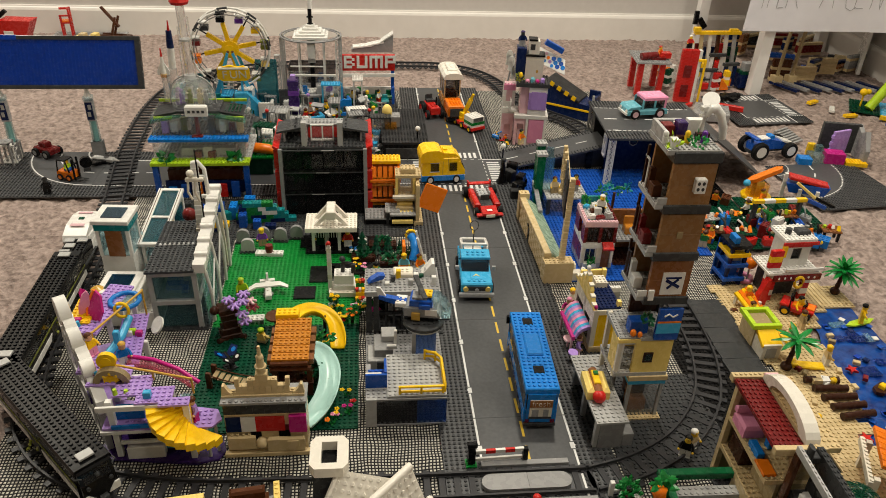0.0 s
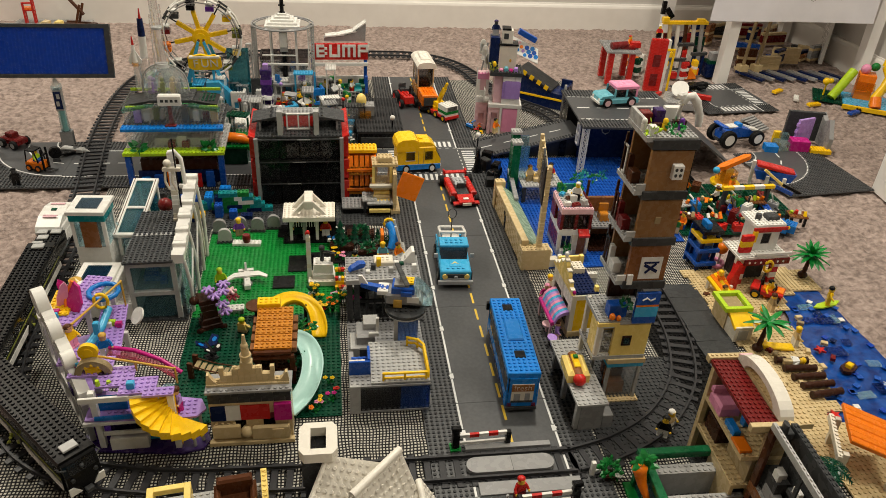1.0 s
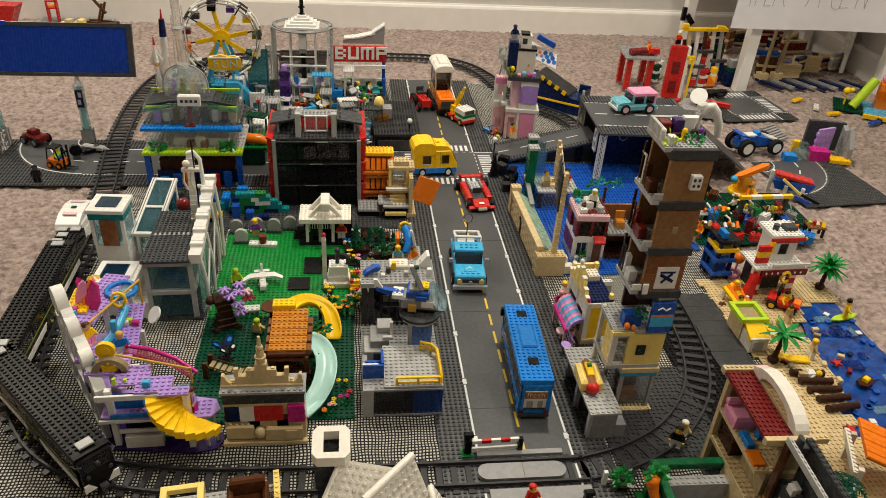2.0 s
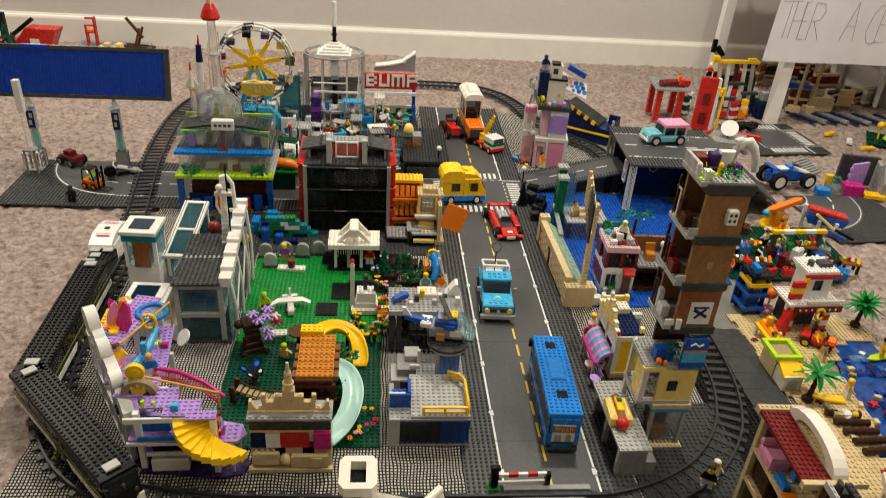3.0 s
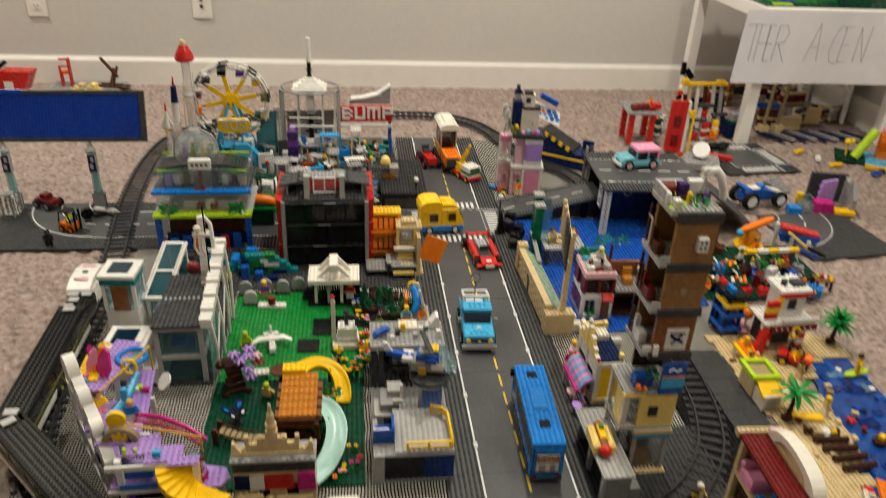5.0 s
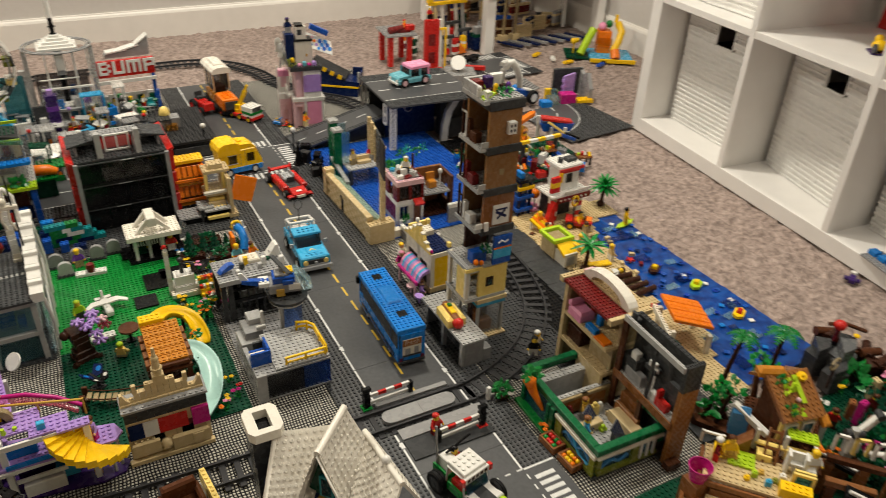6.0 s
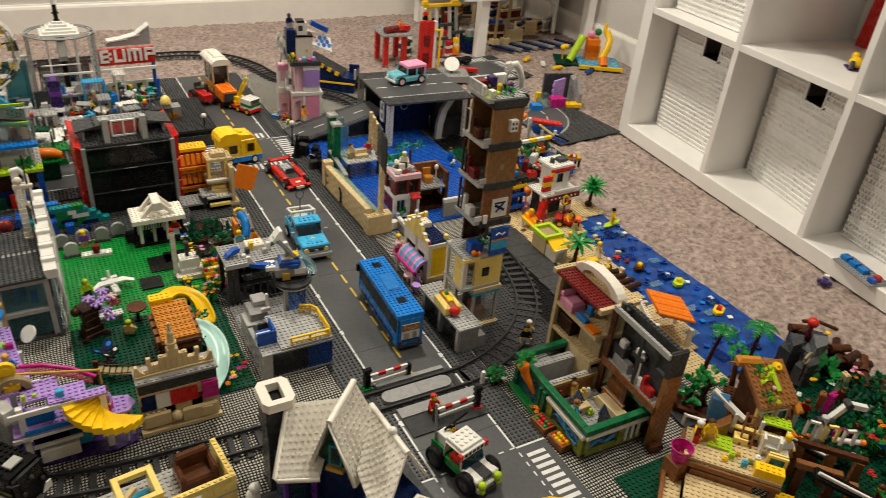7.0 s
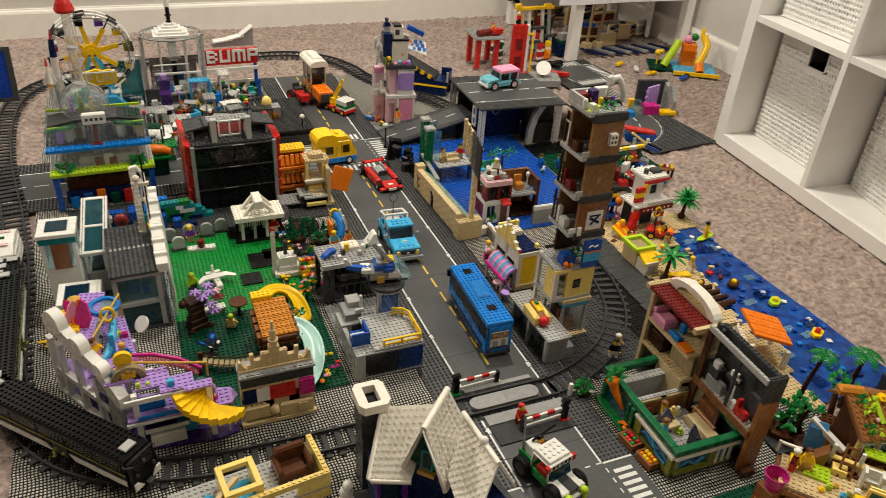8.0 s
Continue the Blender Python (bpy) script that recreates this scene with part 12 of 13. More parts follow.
part("chest_plate", G().box(-13, -13, 22, 13, -9, 50, 0, 2), "white", rc)
part("upper_arm", G().at(14, 6, 66, 0, 30).box(-5, -6, 0, 5, 6, 50, 0, 2), "white", rc)
part("elbow", G().cyl((38, -4, 108), (38, 16, 108), 8, None, 10), "dkgrey", rc)
part("hand", G().at(38, 6, 108, 0, 100).box(-6, -6, 0, 6, 6, 44, 0, 2), "white", rc)
part("wheel_disc", G().tube([(36 + 16 * math.cos(i * 0.52), -14, 40 + 16 * math.sin(i * 0.52)) for i in range(12)], 4, 7, 0, True), "magenta", rc)
part("barrel", G().cyl((20, -20, 30), (70, -34, 40), 6, None, 10), "white", rc)
part("barrel_tip", G().cyl((70, -34, 40), (80, -36, 42), 7, None, 10), "orange", rc)
part("base", G().box(-26, -26, -40, 26, 26, 0, 0, 2), "rust", rc)
part("black_panel", G().at(-30, -30, 4, 0, 0, -40).box(-52, -9, 0, 46, 9, 8, 0, 1), "black", rc)
part("white_strip", G().at(-30, -30, 12, 0, 0, -40).box(-46, -3, 0, 40, 3, 4, 0, 1), "white", rc)

js_ = thing("jungle_scaffold", "brown and black toy scaffold with yellow frames by the jungle house", "scaffold", 640, 372, 0.5, -49)
for px, py, hh in ((0, 0, 60), (44, 0, 48), (0, 44, 60), (44, 44, 66), (80, 20, 40), (88, 60, 52)):
    part("brown_post", G().box(px, py, 0, px + 12, py + 12, hh, 0, 0.6), "rust" if py else "brown", js_)
part("brown_beam", G().box(-4, 2, 60, 60, 12, 70, 0, 0.6), "rust", js_)
part("brown_beam", G().box(0, 44, 66, 96, 54, 74, 0, 0.6), "brown", js_)
part("black_ramp", G().at(20, -16, 64, 10, 14).box(0, 0, 0, 92, 20, 6, 0, 0.6), "black", js_)
part("white_rail", G().at(20, -16, 71, 10, 14).box(4, 4, 0, 86, 8, 5, 0, 0.6), "white", js_)
for k in range(3):
    part("yellow_frame", G().at(4 + 26 * k, 60, 74, 0, 0, 12 * k).box(0, 0, 0, 4, 4, 30).box(18, 0, 0, 22, 4, 30).box(0, 0, 26, 22, 4, 30), "paleyellow" if k % 2 else "white", js_)
part("yellow_brick", G().box(-20, -30, 0, 8, -14, 20, 0, 0.6).studs(-20, -30, 20, 3, 2), "yellow", js_)
part("grey_plate", G().plate(10, -40, 0, 9, 5, 8), "dkgrey", js_)
# ---------------------------------------------------------------- cottage with white studded roof
def cottage():
    o = thing("winter_cottage", "toy cottage with white studded roofs, green gable and dark chimney", "cottage")
    def roof_quad(p, nu, nv, label="white studded roof slope"):
        """A thin slope through the corners a (low), b, c, d with rows of studs."""
        a, b, c, d = (Vector(q) for q in p)
        n = (b - a).cross(d - a).normalized()
        if n.z < 0:
            n = -n
        vs = [q + n * 3.6 for q in (a, b, c, d)] + [q for q in (a, b, c, d)]
        g = G().add(vs, [(0, 1, 2, 3), (7, 6, 5, 4), (0, 4, 5, 1), (1, 5, 6, 2), (2, 6, 7, 3), (3, 7, 4, 0)])
        ring = [(2.4 * math.cos(t * math.pi / 4), 2.4 * math.sin(t * math.pi / 4)) for t in range(8)]
        u = (b - a).normalized(); w = n.cross(u)
        for i in range(nu):
            for j in range(nv):
                f, h = (i + 0.5) / nu, (j + 0.5) / nv
                q = (a + (b - a) * f) * (1 - h) + (d + (c - d) * f) * h + n * 3.6
                vv = [q + u * x + w * y for x, y in ring] + [q + u * x * 0.9 + w * y * 0.9 + n * 1.3 for x, y in ring]
                g.add(vv, [tuple(range(8, 16))] + [(k, (k + 1) % 8, 8 + (k + 1) % 8, 8 + k) for k in range(8)])
        part("roof_slope", g, "ivory", o, label)
    # left slope, then the steep front gable, then the right wing
    roof_quad(((-51, 634, 88), (1, 613, 88), (57, 677, 152), (-12, 695, 152)), 8, 11)
    part("roof_rim", G().tube([(-12, 695, 155), (-51, 634, 91), (-48, 630, 89), (1, 611, 89)], 3.4, 8), "ivory", o)
    A, B = Vector((66, 660, 190)), Vector((12, 607, 184))
    vdir = Vector((0.707, -0.707, 0))
    lo_b, lo_a = B - vdir * 25 + Vector((0, 0, -78)), A - vdir * 26 + Vector((0, 0, -60))
    hi_b, hi_a = B + vdir * 36 + Vector((0, 0, -94)), A + vdir * 46 + Vector((0, 0, -78))
    roof_quad((lo_b, lo_a, A, B), 8, 9)
    roof_quad((hi_b, hi_a, A, B), 9, 10)
    roof_quad(((40, 505, 86), (44, 588, 108), (87, 648, 150), (94, 552, 150)), 10, 9)
    roof_quad(((126, 556, 92), (112, 660, 96), (88, 650, 150), (95, 553, 150)), 11, 6)
    part("ridge_cap", G().tube([A + Vector((0, 0, 3)), B + Vector((0, 0, 3))], 4.6, 8), "ivory", o)
    part("ridge_cap", G().tube([(87, 649, 153), (94, 552, 153)], 4.2, 8), "ivory", o)
    part("gable_rim", G().tube([lo_b, B + Vector((0, 0, 2)), hi_b], 3.6, 8), "ivory", o)
    part("small_gable", G().tube([(72, 524, 70), (96, 520, 108), (120, 528, 78)], 4.5, 8), "ivory", o)
    part("small_gable_wall", G().add([(74, 528, 60), (118, 531, 60), (96, 524, 104), (76, 538, 60), (120, 541, 60), (98, 534, 104)], [(0, 1, 2), (5, 4, 3), (0, 3, 4, 1), (1, 4, 5, 2), (2, 5, 3, 0)]), "dkblue", o)
    part("ridge_ball", G().ball((91, 590, 158), 6, 0, 10, 7), "white", o)
    # gable front
    c0 = (B - vdir * 23 + Vector((0, 0, -76)), B + vdir * 32 + Vector((0, 0, -80)))
    back = Vector((10, 10, -4))
    part("gable_front", G().add([c0[0] + back, c0[1] + back, B + back + Vector((0, 0, -4)), c0[0] + back * 1.6, c0[1] + back * 1.6, B + back * 1.6], [(0, 1, 2), (5, 4, 3), (0, 3, 4, 1), (1, 4, 5, 2), (2, 5, 3, 0)]), "dkgreen", o, "dark green gable with window")
    m = (c0[0] + c0[1]) / 2 + back * 0.8
    wp = part("gable_window", G().at(m.x, m.y, m.z, 0, 0, -45).box(-9, -3, 4, 9, 2, 38, 0, 0.6), "teal", o)
    part("window_pane", G().at(m.x, m.y, m.z, 0, 0, -45).box(-6, -3.6, 7, 6, -3, 34), "smoke", wp)
    part("gold_sill", G().at(m.x, m.y, m.z, 0, 0, -45).box(-12, -6, -6, 12, 2, 0, 0, 1), "gold", o)
    # walls below
    part("wall_block", G().at(12, 618, 0, 0, 0, -45).box(-34, 14, 0, 40, 70, 110), "tealglass", o)
    part("front_wall", G().at(12, 618, 0, 0, 0, -45).box(-34, 8, 0, 40, 14, 112, 0, 0.5), "dkblue", o)
    part("left_wall", G().box(-36, 640, 0, 4, 684, 88), "dkblue", o)
    part("left_glass", G().box(-34, 638, 20, -6, 640, 70), "tealglass", o)
    each("front_trim", ((-38, 636, 0, -33, 642, 88), (-4, 624, 0, 2, 632, 84)), "purple", o)
    part("right_wall", G().at(60, 520, 0, 0, 0, 12).box(0, 0, 0, 52, 110, 92), "dkblue", o)
    part("base_slab", G().prism([(-70, 620), (40, 500), (170, 500), (150, 680), (-60, 690)], -0.5, 3, "z"), "dkgrey", o)
    # chimney
    part("chimney", G().box(-41, 692, 0, -7, 726, 152, 0, 0.5), "dkgrey", o, "dark grey chimney stack")
    part("chimney_band", G().box(-43, 689.5, 108, -5, 728.5, 152, 0, 0.5), "dkgrey", o)
    cap = [(-46, 693), (-40, 685), (-8, 685), (-2, 693), (-2, 727), (-8, 735), (-40, 735), (-46, 727)]
    hole = [(-33, 694), (-15, 694), (-15, 726), (-33, 726)]
    ci = [hole[0], hole[0], hole[1], hole[1], hole[2], hole[2], hole[3], hole[3]]
    vs = [(*p, z) for z in (152, 166) for p in cap] + [(*p, z) for z in (152, 166) for p in ci]
    fs = []
    for k in range(8):
        q = (k + 1) % 8
        fs += [(k, q, 8 + q, 8 + k)]
        fs += [(8 + k, 8 + q, 24 + q, 24 + k), (16 + k, 16 + q, q, k)] if ci[k] != ci[q] else [(8 + k, 8 + q, 24 + k), (16 + k, q, k)]
        if ci[k] != ci[q]:
            fs.append((24 + k, 24 + q, 16 + q, 16 + k))
    part("chimney_cap", G().add(vs, fs), "ivory", o, "white chimney cap with oblong hole")
    part("flue", G().box(-32.5, 694.5, 152, -15.5, 725.5, 153), "black", o)


cottage()


# ---------------------------------------------------------------- roofless cream house in the corner
def cream_house():
    o = thing("cream_house", "roofless pale yellow toy house with grey floor and brown armchair", "house", -292, 672, 0.6, 7)
    part("floor_plate", G().plate(0, 0, 18, 26, 10, 3.2), "ltgrey", o, "grey studded floor")
    wall(o, "paleyellow", 0, 0, 0, 26, "x", 5, [(3, 6, 1, 4), (16, 20, 1, 4)], (), 161)
    wall(o, "paleyellow", 200, 8, 0, 9, "y", 5, (), (), 162)
    part("cellar", G().box(4, 8, 0, 198, 78, 18), "tan", o)
    part("low_wall", G().box(0, 8, 40, 8, 40, 48, 0, 0.4), "paleyellow", o)
    fr = part("tan_frame", G().box(64, 10, 21, 72, 66, 60, 0, 0.5).box(108, 10, 21, 116, 66, 60, 0, 0.5).box(72, 58, 52, 108, 66, 60, 0, 0.5).box(72, 10, 52, 108, 18, 60, 0, 0.5), "paleyellow", o, "pale yellow frame over a blue bath")
    part("blue_bath", G().box(74, 18, 21, 106, 56, 30, 0, 1), "medblue", fr)
    part("blue_rug", G().at(40, 30, 21.4, 0, 0, 30).box(-22, -18, 0, 22, 18, 3.2).studs(-20, -16, 3.2, 5, 4), "medblue", o)
    ch = part("armchair", G().box(146, 30, 21, 190, 62, 36, 0, 3).box(146, 56, 36, 190, 68, 60, 0, 3).box(142, 28, 21, 150, 66, 48, 0, 3).box(186, 28, 21, 194, 66, 48, 0, 3), "brown", o, "dark brown armchair")
    part("leaning_tile", G().at(46, 6, 48, 0, 0, 38).box(0, 0, 0, 56, 7, 7, 0, 0.5), "tan", o)


cream_house()
sn = thing("white_snowman", "white toy snow figure beside the cream house", "snow figure", -72, 668, 1)
part("body", G().ball((0, 0, 12), 13, 0, 12, 8).ball((0, 0, 32), 10, 0, 12, 8).ball((2, -2, 48), 8, 0, 10, 7), "white", sn)
tn = thing("yellow_taxi_roof", "yellow toy car standing on the near street", "car", 292, 470, 1.2, -30)
part("body", G().box(-20, -36, 8, 20, 36, 22, 0, 3), "yellow", tn)
part("roof", G().box(-17, -16, 36, 17, 20, 42, 0, 2).studs(-8, -8, 42, 2, 3), "yellow", tn)
part("cabin_glass", G().prism([(-22, 22), (26, 22), (18, 36), (-14, 36)], -15, 15, "x"), "smoke", tn)
for yy in (-22, 22):
    for sx in (-18, 18):
        wheel(tn, sx, yy, 9, 9, 7)


# ---------------------------------------------------------------- space yard on the left
def launch_tower(x, y):
    o = thing("toy_rocket", "pale clear toy rocket with dark panels on a grey stand", "rocket", x, y, 0.8, 4, "rockets")
    part("stand", G().box(-14, -9, 0, 14, -6, 46).box(-14, 6, 0, 14, 9, 46).box(-14, -6, 40, 14, 6, 46), "grey", o)
    part("lower_hull", G().cyl((0, 0, 46), (0, 0, 100), 11, 9.5, 12), "tealglass", o)
    part("lower_core", G().cyl((0, 0, 46), (0, 0, 100), 6, 6, 10), "aqua", o)
    part("upper_hull", G().box(-9, -9, 100, 9, 9, 152, 0, 1), "silver", o)
    part("hull_patch", G().box(-8, -9.8, 104, 8, -9, 148, 0, 0.3), "dkblue", o)
    part("hull_mark", G().box(-5, -10.4, 112, 2, -9.8, 124).box(-2, -10.4, 130, 5, -9.8, 142), "ltgrey", o)
    part("band", G().box(-10, -10, 152, 10, 10, 162, 0, 0.6), "ltblueglass", o)
    part("nose_cone", G().cyl((0, 0, 162), (0, 0, 180), 9, 3, 8), "white", o)


launch_tower(-845, 1884)
launch_tower(-647, 1888)
wt = thing("white_tower", "white toy pylon with a lattice foot", "tower", -848, 1850, 0.8)
part("column", G().box(-7, -7, 154, 7, 7, 232, 0, 1), "white", wt)
part("clear_shaft", G().box(-5, -5, 60, 5, 5, 154), "glass", wt)
each("foot", ((-14, -14, 0, -10, -10, 60), (10, -14, 0, 14, -10, 60), (-14, 10, 0, -10, 14, 60), (10, 10, 0, 14, 14, 60), (-14, -14, 56, 14, 14, 60)), "grey", wt)
lf_ = thing("lattice_frame", "white toy lattice stand", "stand", -874, 1852, 0.8)
lattice(lf_, 0, 0, 0, 46, 40, "white", "lattice_body")
fk = thing("toy_forklift", "orange and black toy forklift on the curved road", "forklift", -684, 1768, 1.2, 70)
part("body", G().box(-13, -20, 6, 13, 20, 22, 0, 1.5), "orange", fk)
part("cage", G().tube([(-12, -14, 22), (-12, -8, 50), (-12, 14, 50), (-12, 18, 22)], 1.8, 6).tube([(12, -14, 22), (12, -8, 50), (12, 14, 50), (12, 18, 22)], 1.8, 6).box(-13, -8, 49, 13, 14, 52), "black", fk)
part("mast", G().box(-10, -26, 2, -7, -22, 56).box(7, -26, 2, 10, -22, 56).box(-10, -26, 40, 10, -23, 44), "black", fk)
each("fork", ((-8, -48, 3, -4, -24, 5), (4, -48, 3, 8, -24, 5)), "dkgrey", fk)
for yy in (-12, 12):
    for sx in (-13, 13):
        wheel(fk, sx, yy, 8, 8, 7, "orange")
figure(-684, 1770, 18, 70, "lime", "blue", "yellow", sit=True)
rv = thing("toy_rover", "dark red toy rover with black wheels", "rover", -778, 1902, 1.2, 60)
part("body", G().box(-16, -28, 10, 16, 28, 24, 0, 3).box(-10, -8, 24, 10, 14, 36, 0, 2), "dkred", rv)
for yy in (-18, 18):
    for sx in (-19, 19):
        wheel(rv, sx, yy, 11, 11, 9)
sp = thing("toy_spaceship", "small black and white toy spaceship", "spaceship", -632, 1856, 1.4, 75)
part("hull", G().box(-8, -30, 6, 8, 24, 16, 0, 3).cyl((0, -30, 10), (0, -44, 9), 6, 2, 8), "ltgrey", sp)
part("wing", G().prism([(-34, 10), (-8, -14), (8, -14), (34, 10), (30, 20), (-30, 20)], 6, 10, "z"), "black", sp)
part("cockpit", G().ball((0, -12, 16), 7, 0, 8, 6), "smoke", sp)
each("foot", ((-20, 4, 0, -14, 12, 6), (14, 4, 0, 20, 12, 6), (-3, -24, 0, 3, -16, 6)), "dkgrey", sp)
figure(-706, 1690, 1.4, 20, "black", "black", "black", "dkgrey")
dn = thing("satellite_drum", "dark round toy radar drum", "drum", -656, 1812, 1.2, 20)
part("drum", G().cyl((0, -5, 22), (0, 5, 22), 14, None, 14), "black", dn)
part("foot", G().box(-8, -8, 0, 8, 8, 9), "dkgrey", dn)


# tall blue plate standing on the rockets
def blue_panel():
    o = thing("blue_backdrop_board", "large upright blue studded plate with dark grey border", "board", -509, 1880, 183, 1)
    t = lambda: G().at(0, 0, 0, -16)
    part("back_board", t().box(-1100, 4, 0, 0, 9, 122, 0, 0.5), "dkgrey", o)
    part("blue_plate", t().box(-1092, 1, 9, -12, 4, 113), "deepblue", o)
    sg = t()
    for i in range(60):
        for j in range(13):
            cx, cz = -16 - 8 * i, 13 + 8 * j
            sg.cyl((cx, 1, cz), (cx, -0.7, cz), 2.4, None, 6)
    part("plate_studs", sg, "deepblue", o, kind="stuff")
    part("border_bar", t().box(-1100, -2, 0, 0, 4, 9, 0, 0.6), "dkgrey", o)
    part("border_bar", t().box(-1100, -2, 113, 0, 4, 122, 0, 0.6), "dkgrey", o)
    part("border_bar", t().box(-12, -2, 9, 0, 4, 113, 0, 0.6), "dkgrey", o)
    part("blue_step", t().box(-335, -3.2, 112, -275, 4, 123, 0, 0.6), "deepblue", o)


blue_panel()
bx_ = thing("grey_toy_plate", "grey studded plate with beach toys against the wall", "baseplate", -1130, 2785, -1)
part("base", G().box(0, 0, 0, 258, 240, 3), "grey", bx_)
part("studs", G().studs(8, 8, 3, 30, 28, 0, None, 6), "grey", bx_)
rs = thing("red_ship", "red toy ship hull with white windows and yellow bow", "ship", -1400, 2815, -2, -4)
stretch(rs, 1.2, 1, 1.1)
part("hull", G().prism([(0, 0), (190, 0), (230, 90), (140, 90), (110, 50), (0, 40)], 0, 60, "y"), "red", rs)
part("window", G().box(150, -2, 34, 176, 0, 58).box(40, -2, 8, 70, 0, 30), "white", rs)
part("yellow_bow", G().box(186, -16, 0, 236, 20, 24, 0, 3), "yellow", rs)
part("mast", G().box(60, 20, 40, 76, 36, 130, 0, 1).at(80, 30, 60, 0, 50).box(0, 0, 0, 12, 10, 90, 0, 1), "black", rs)
fir(-1290, 2780, 120, "dkgreen")
fir(-1250, 2740, 100, "dkgreen")
orc = thing("orange_chair_tower", "red and orange toy lookout chair on a grey plate", "lookout", -1068, 2965, 2, 8, k=0.85)
part("frame", G().box(-22, -16, 0, -14, -8, 90).box(14, -16, 0, 22, -8, 120).box(-22, 8, 0, -14, 16, 60).box(14, 8, 0, 22, 16, 120).box(-22, -16, 56, 22, 16, 62).box(-22, -16, 86, 22, -8, 92).box(-22, 8, 110, 22, 16, 118), "red", orc)
part("seat", G().box(-20, -14, 62, 20, 14, 70, 0, 1), "orange", orc)
tb_ = thing("tan_rocks", "pale yellow toy rocks and blue pools on the plate", "rocks", -990, 2890, 2)
for k in range(7):
    part("rock", G().prism([(k * 14 - 40, -20), (k * 14 - 20, -26), (k * 14 - 14, 0), (k * 14 - 34, 10)], 0, 16 + 9 * (k % 3), "z"), "paleyellow" if k % 2 else "tan", tb_)
part("pool", G().box(-50, -70, 0, -10, -40, 4).box(10, -60, 0, 40, -44, 4), "medblue", tb_)
bs = thing("brown_catapult", "brown toy wooden catapult", "catapult", -905, 2955, 2, -12)
part("frame", G().box(-50, -16, 0, 40, -10, 10).box(-50, 10, 0, 40, 16, 10).at(0, 0, 10, 0, 20).box(-6, -14, 0, 2, -10, 70).box(-6, 10, 0, 2, 14, 70), "brown", bs)
part("arm", G().at(0, 0, 70, 0, 50).box(-50, -5, -4, 40, 5, 4, 0, 1), "brown", bs)
part("wheel_bar", G().box(30, -22, 0, 60, 22, 8, 0, 2), "bark", bs)


# ---------------------------------------------------------------- white table with paper sign
def side_table():
    o = thing("white_table", "low square white side table", "table", 1290, 2380, -6)
    part("tabletop", G().box(0, 0, 410, 550, 550, 452, 0, 2), "laminate", o)
    for px in (2, 512):
        for py in (2, 512):
            part("leg", G().box(px, py, 0, px + 36, py + 36, 410), "laminate", o)


side_table()

ps = thing("paper_sign", "lilac tinted paper sheet with pencilled capital letters", "sign", 1290, 2376, 0)


def paper_y(i, j):
    return -4 - 4 * math.sin(i * 0.7) * (1 - j / 6) - 5 * (1 - j / 6) ** 2


vs = [(-84 + 48 * i + (12 * j / 6 if i == 0 else 0), paper_y(i, j), 212 + 38.2 * j) for i in range(13) for j in range(7)]
front = [(i * 7 + j, (i + 1) * 7 + j, (i + 1) * 7 + j + 1, i * 7 + j + 1) for i in range(12) for j in range(6)]
part("sheet", G().add(vs, front, 0, True), "paper", ps)
# each letter as pencil strokes in a unit cell: lean, foot, height and width follow
STROKES = {
    "T": (((0, 1), (1.3, 1.03)), ((0.62, 1), (0.5, 0))),
    "H": (((0.15, 1), (0, 0)), ((1, 1), (0.85, 0)), ((0.05, 0.5), (0.95, 0.52))),
    "E": (((0.15, 1), (0, 0)), ((0.15, 1), (0.9, 1.02)), ((0.08, 0.5), (0.8, 0.5)), ((0, 0), (0.85, 0.02))),
    "R": (((0.15, 1), (0, 0)), ((0.15, 1), (0.8, 1), (1, 0.78), (0.75, 0.55), (0.08, 0.5)), ((0.3, 0.5), (0.95, 0))),
    "A": (((0, 0), (0.72, 1.08)), ((0.72, 1.08), (1, 0)), ((0.3, 0.42), (0.9, 0.42))),
    "C": (((1, 0.95), (0.6, 1.03), (0.2, 0.75), (0, 0.3), (0.2, 0.02), (0.6, -0.06), (0.95, 0.05))),
    "N": (((0.1, 0), (0.2, 1)), ((0.2, 1), (0.8, 0)), ((0.8, 0), (1, 1.04))),
}
STROKES["C"] = (STROKES["C"],)
for ch, x0, w in (("T", -62, 46), ("H", -22, 36), ("E", 8, 24), ("R", 38, 42), ("A", 150, 46), ("C", 232, 44), ("E", 268, 34), ("N", 316, 46)):
    g = G()
    for st in STROKES[ch]:
        fine = [(p[0] + (q[0] - p[0]) * k / 6, p[1] + (q[1] - p[1]) * k / 6) for p, q in zip(st, st[1:]) for k in range(6)] + [st[-1]]
        g.tube([(x0 + w * a, paper_y((x0 + w * a + 84) / 48, (72 + 112 * b) / 38.2) - 0.5, 284 + 112 * b) for a, b in fine], 0.8, 5)
    part("pencil_letter", g, "grey", ps)
tp = thing("green_layout", "green studded plate with small toys on the table", "baseplate", 1290, 2380, 446)
part("base", G().box(4, 30, 0, 546, 546, 5), "dkgreen", tp)
part("studs", G().studs(20, 40, 5, 64, 62, 0, None, 6), "dkgreen", tp)
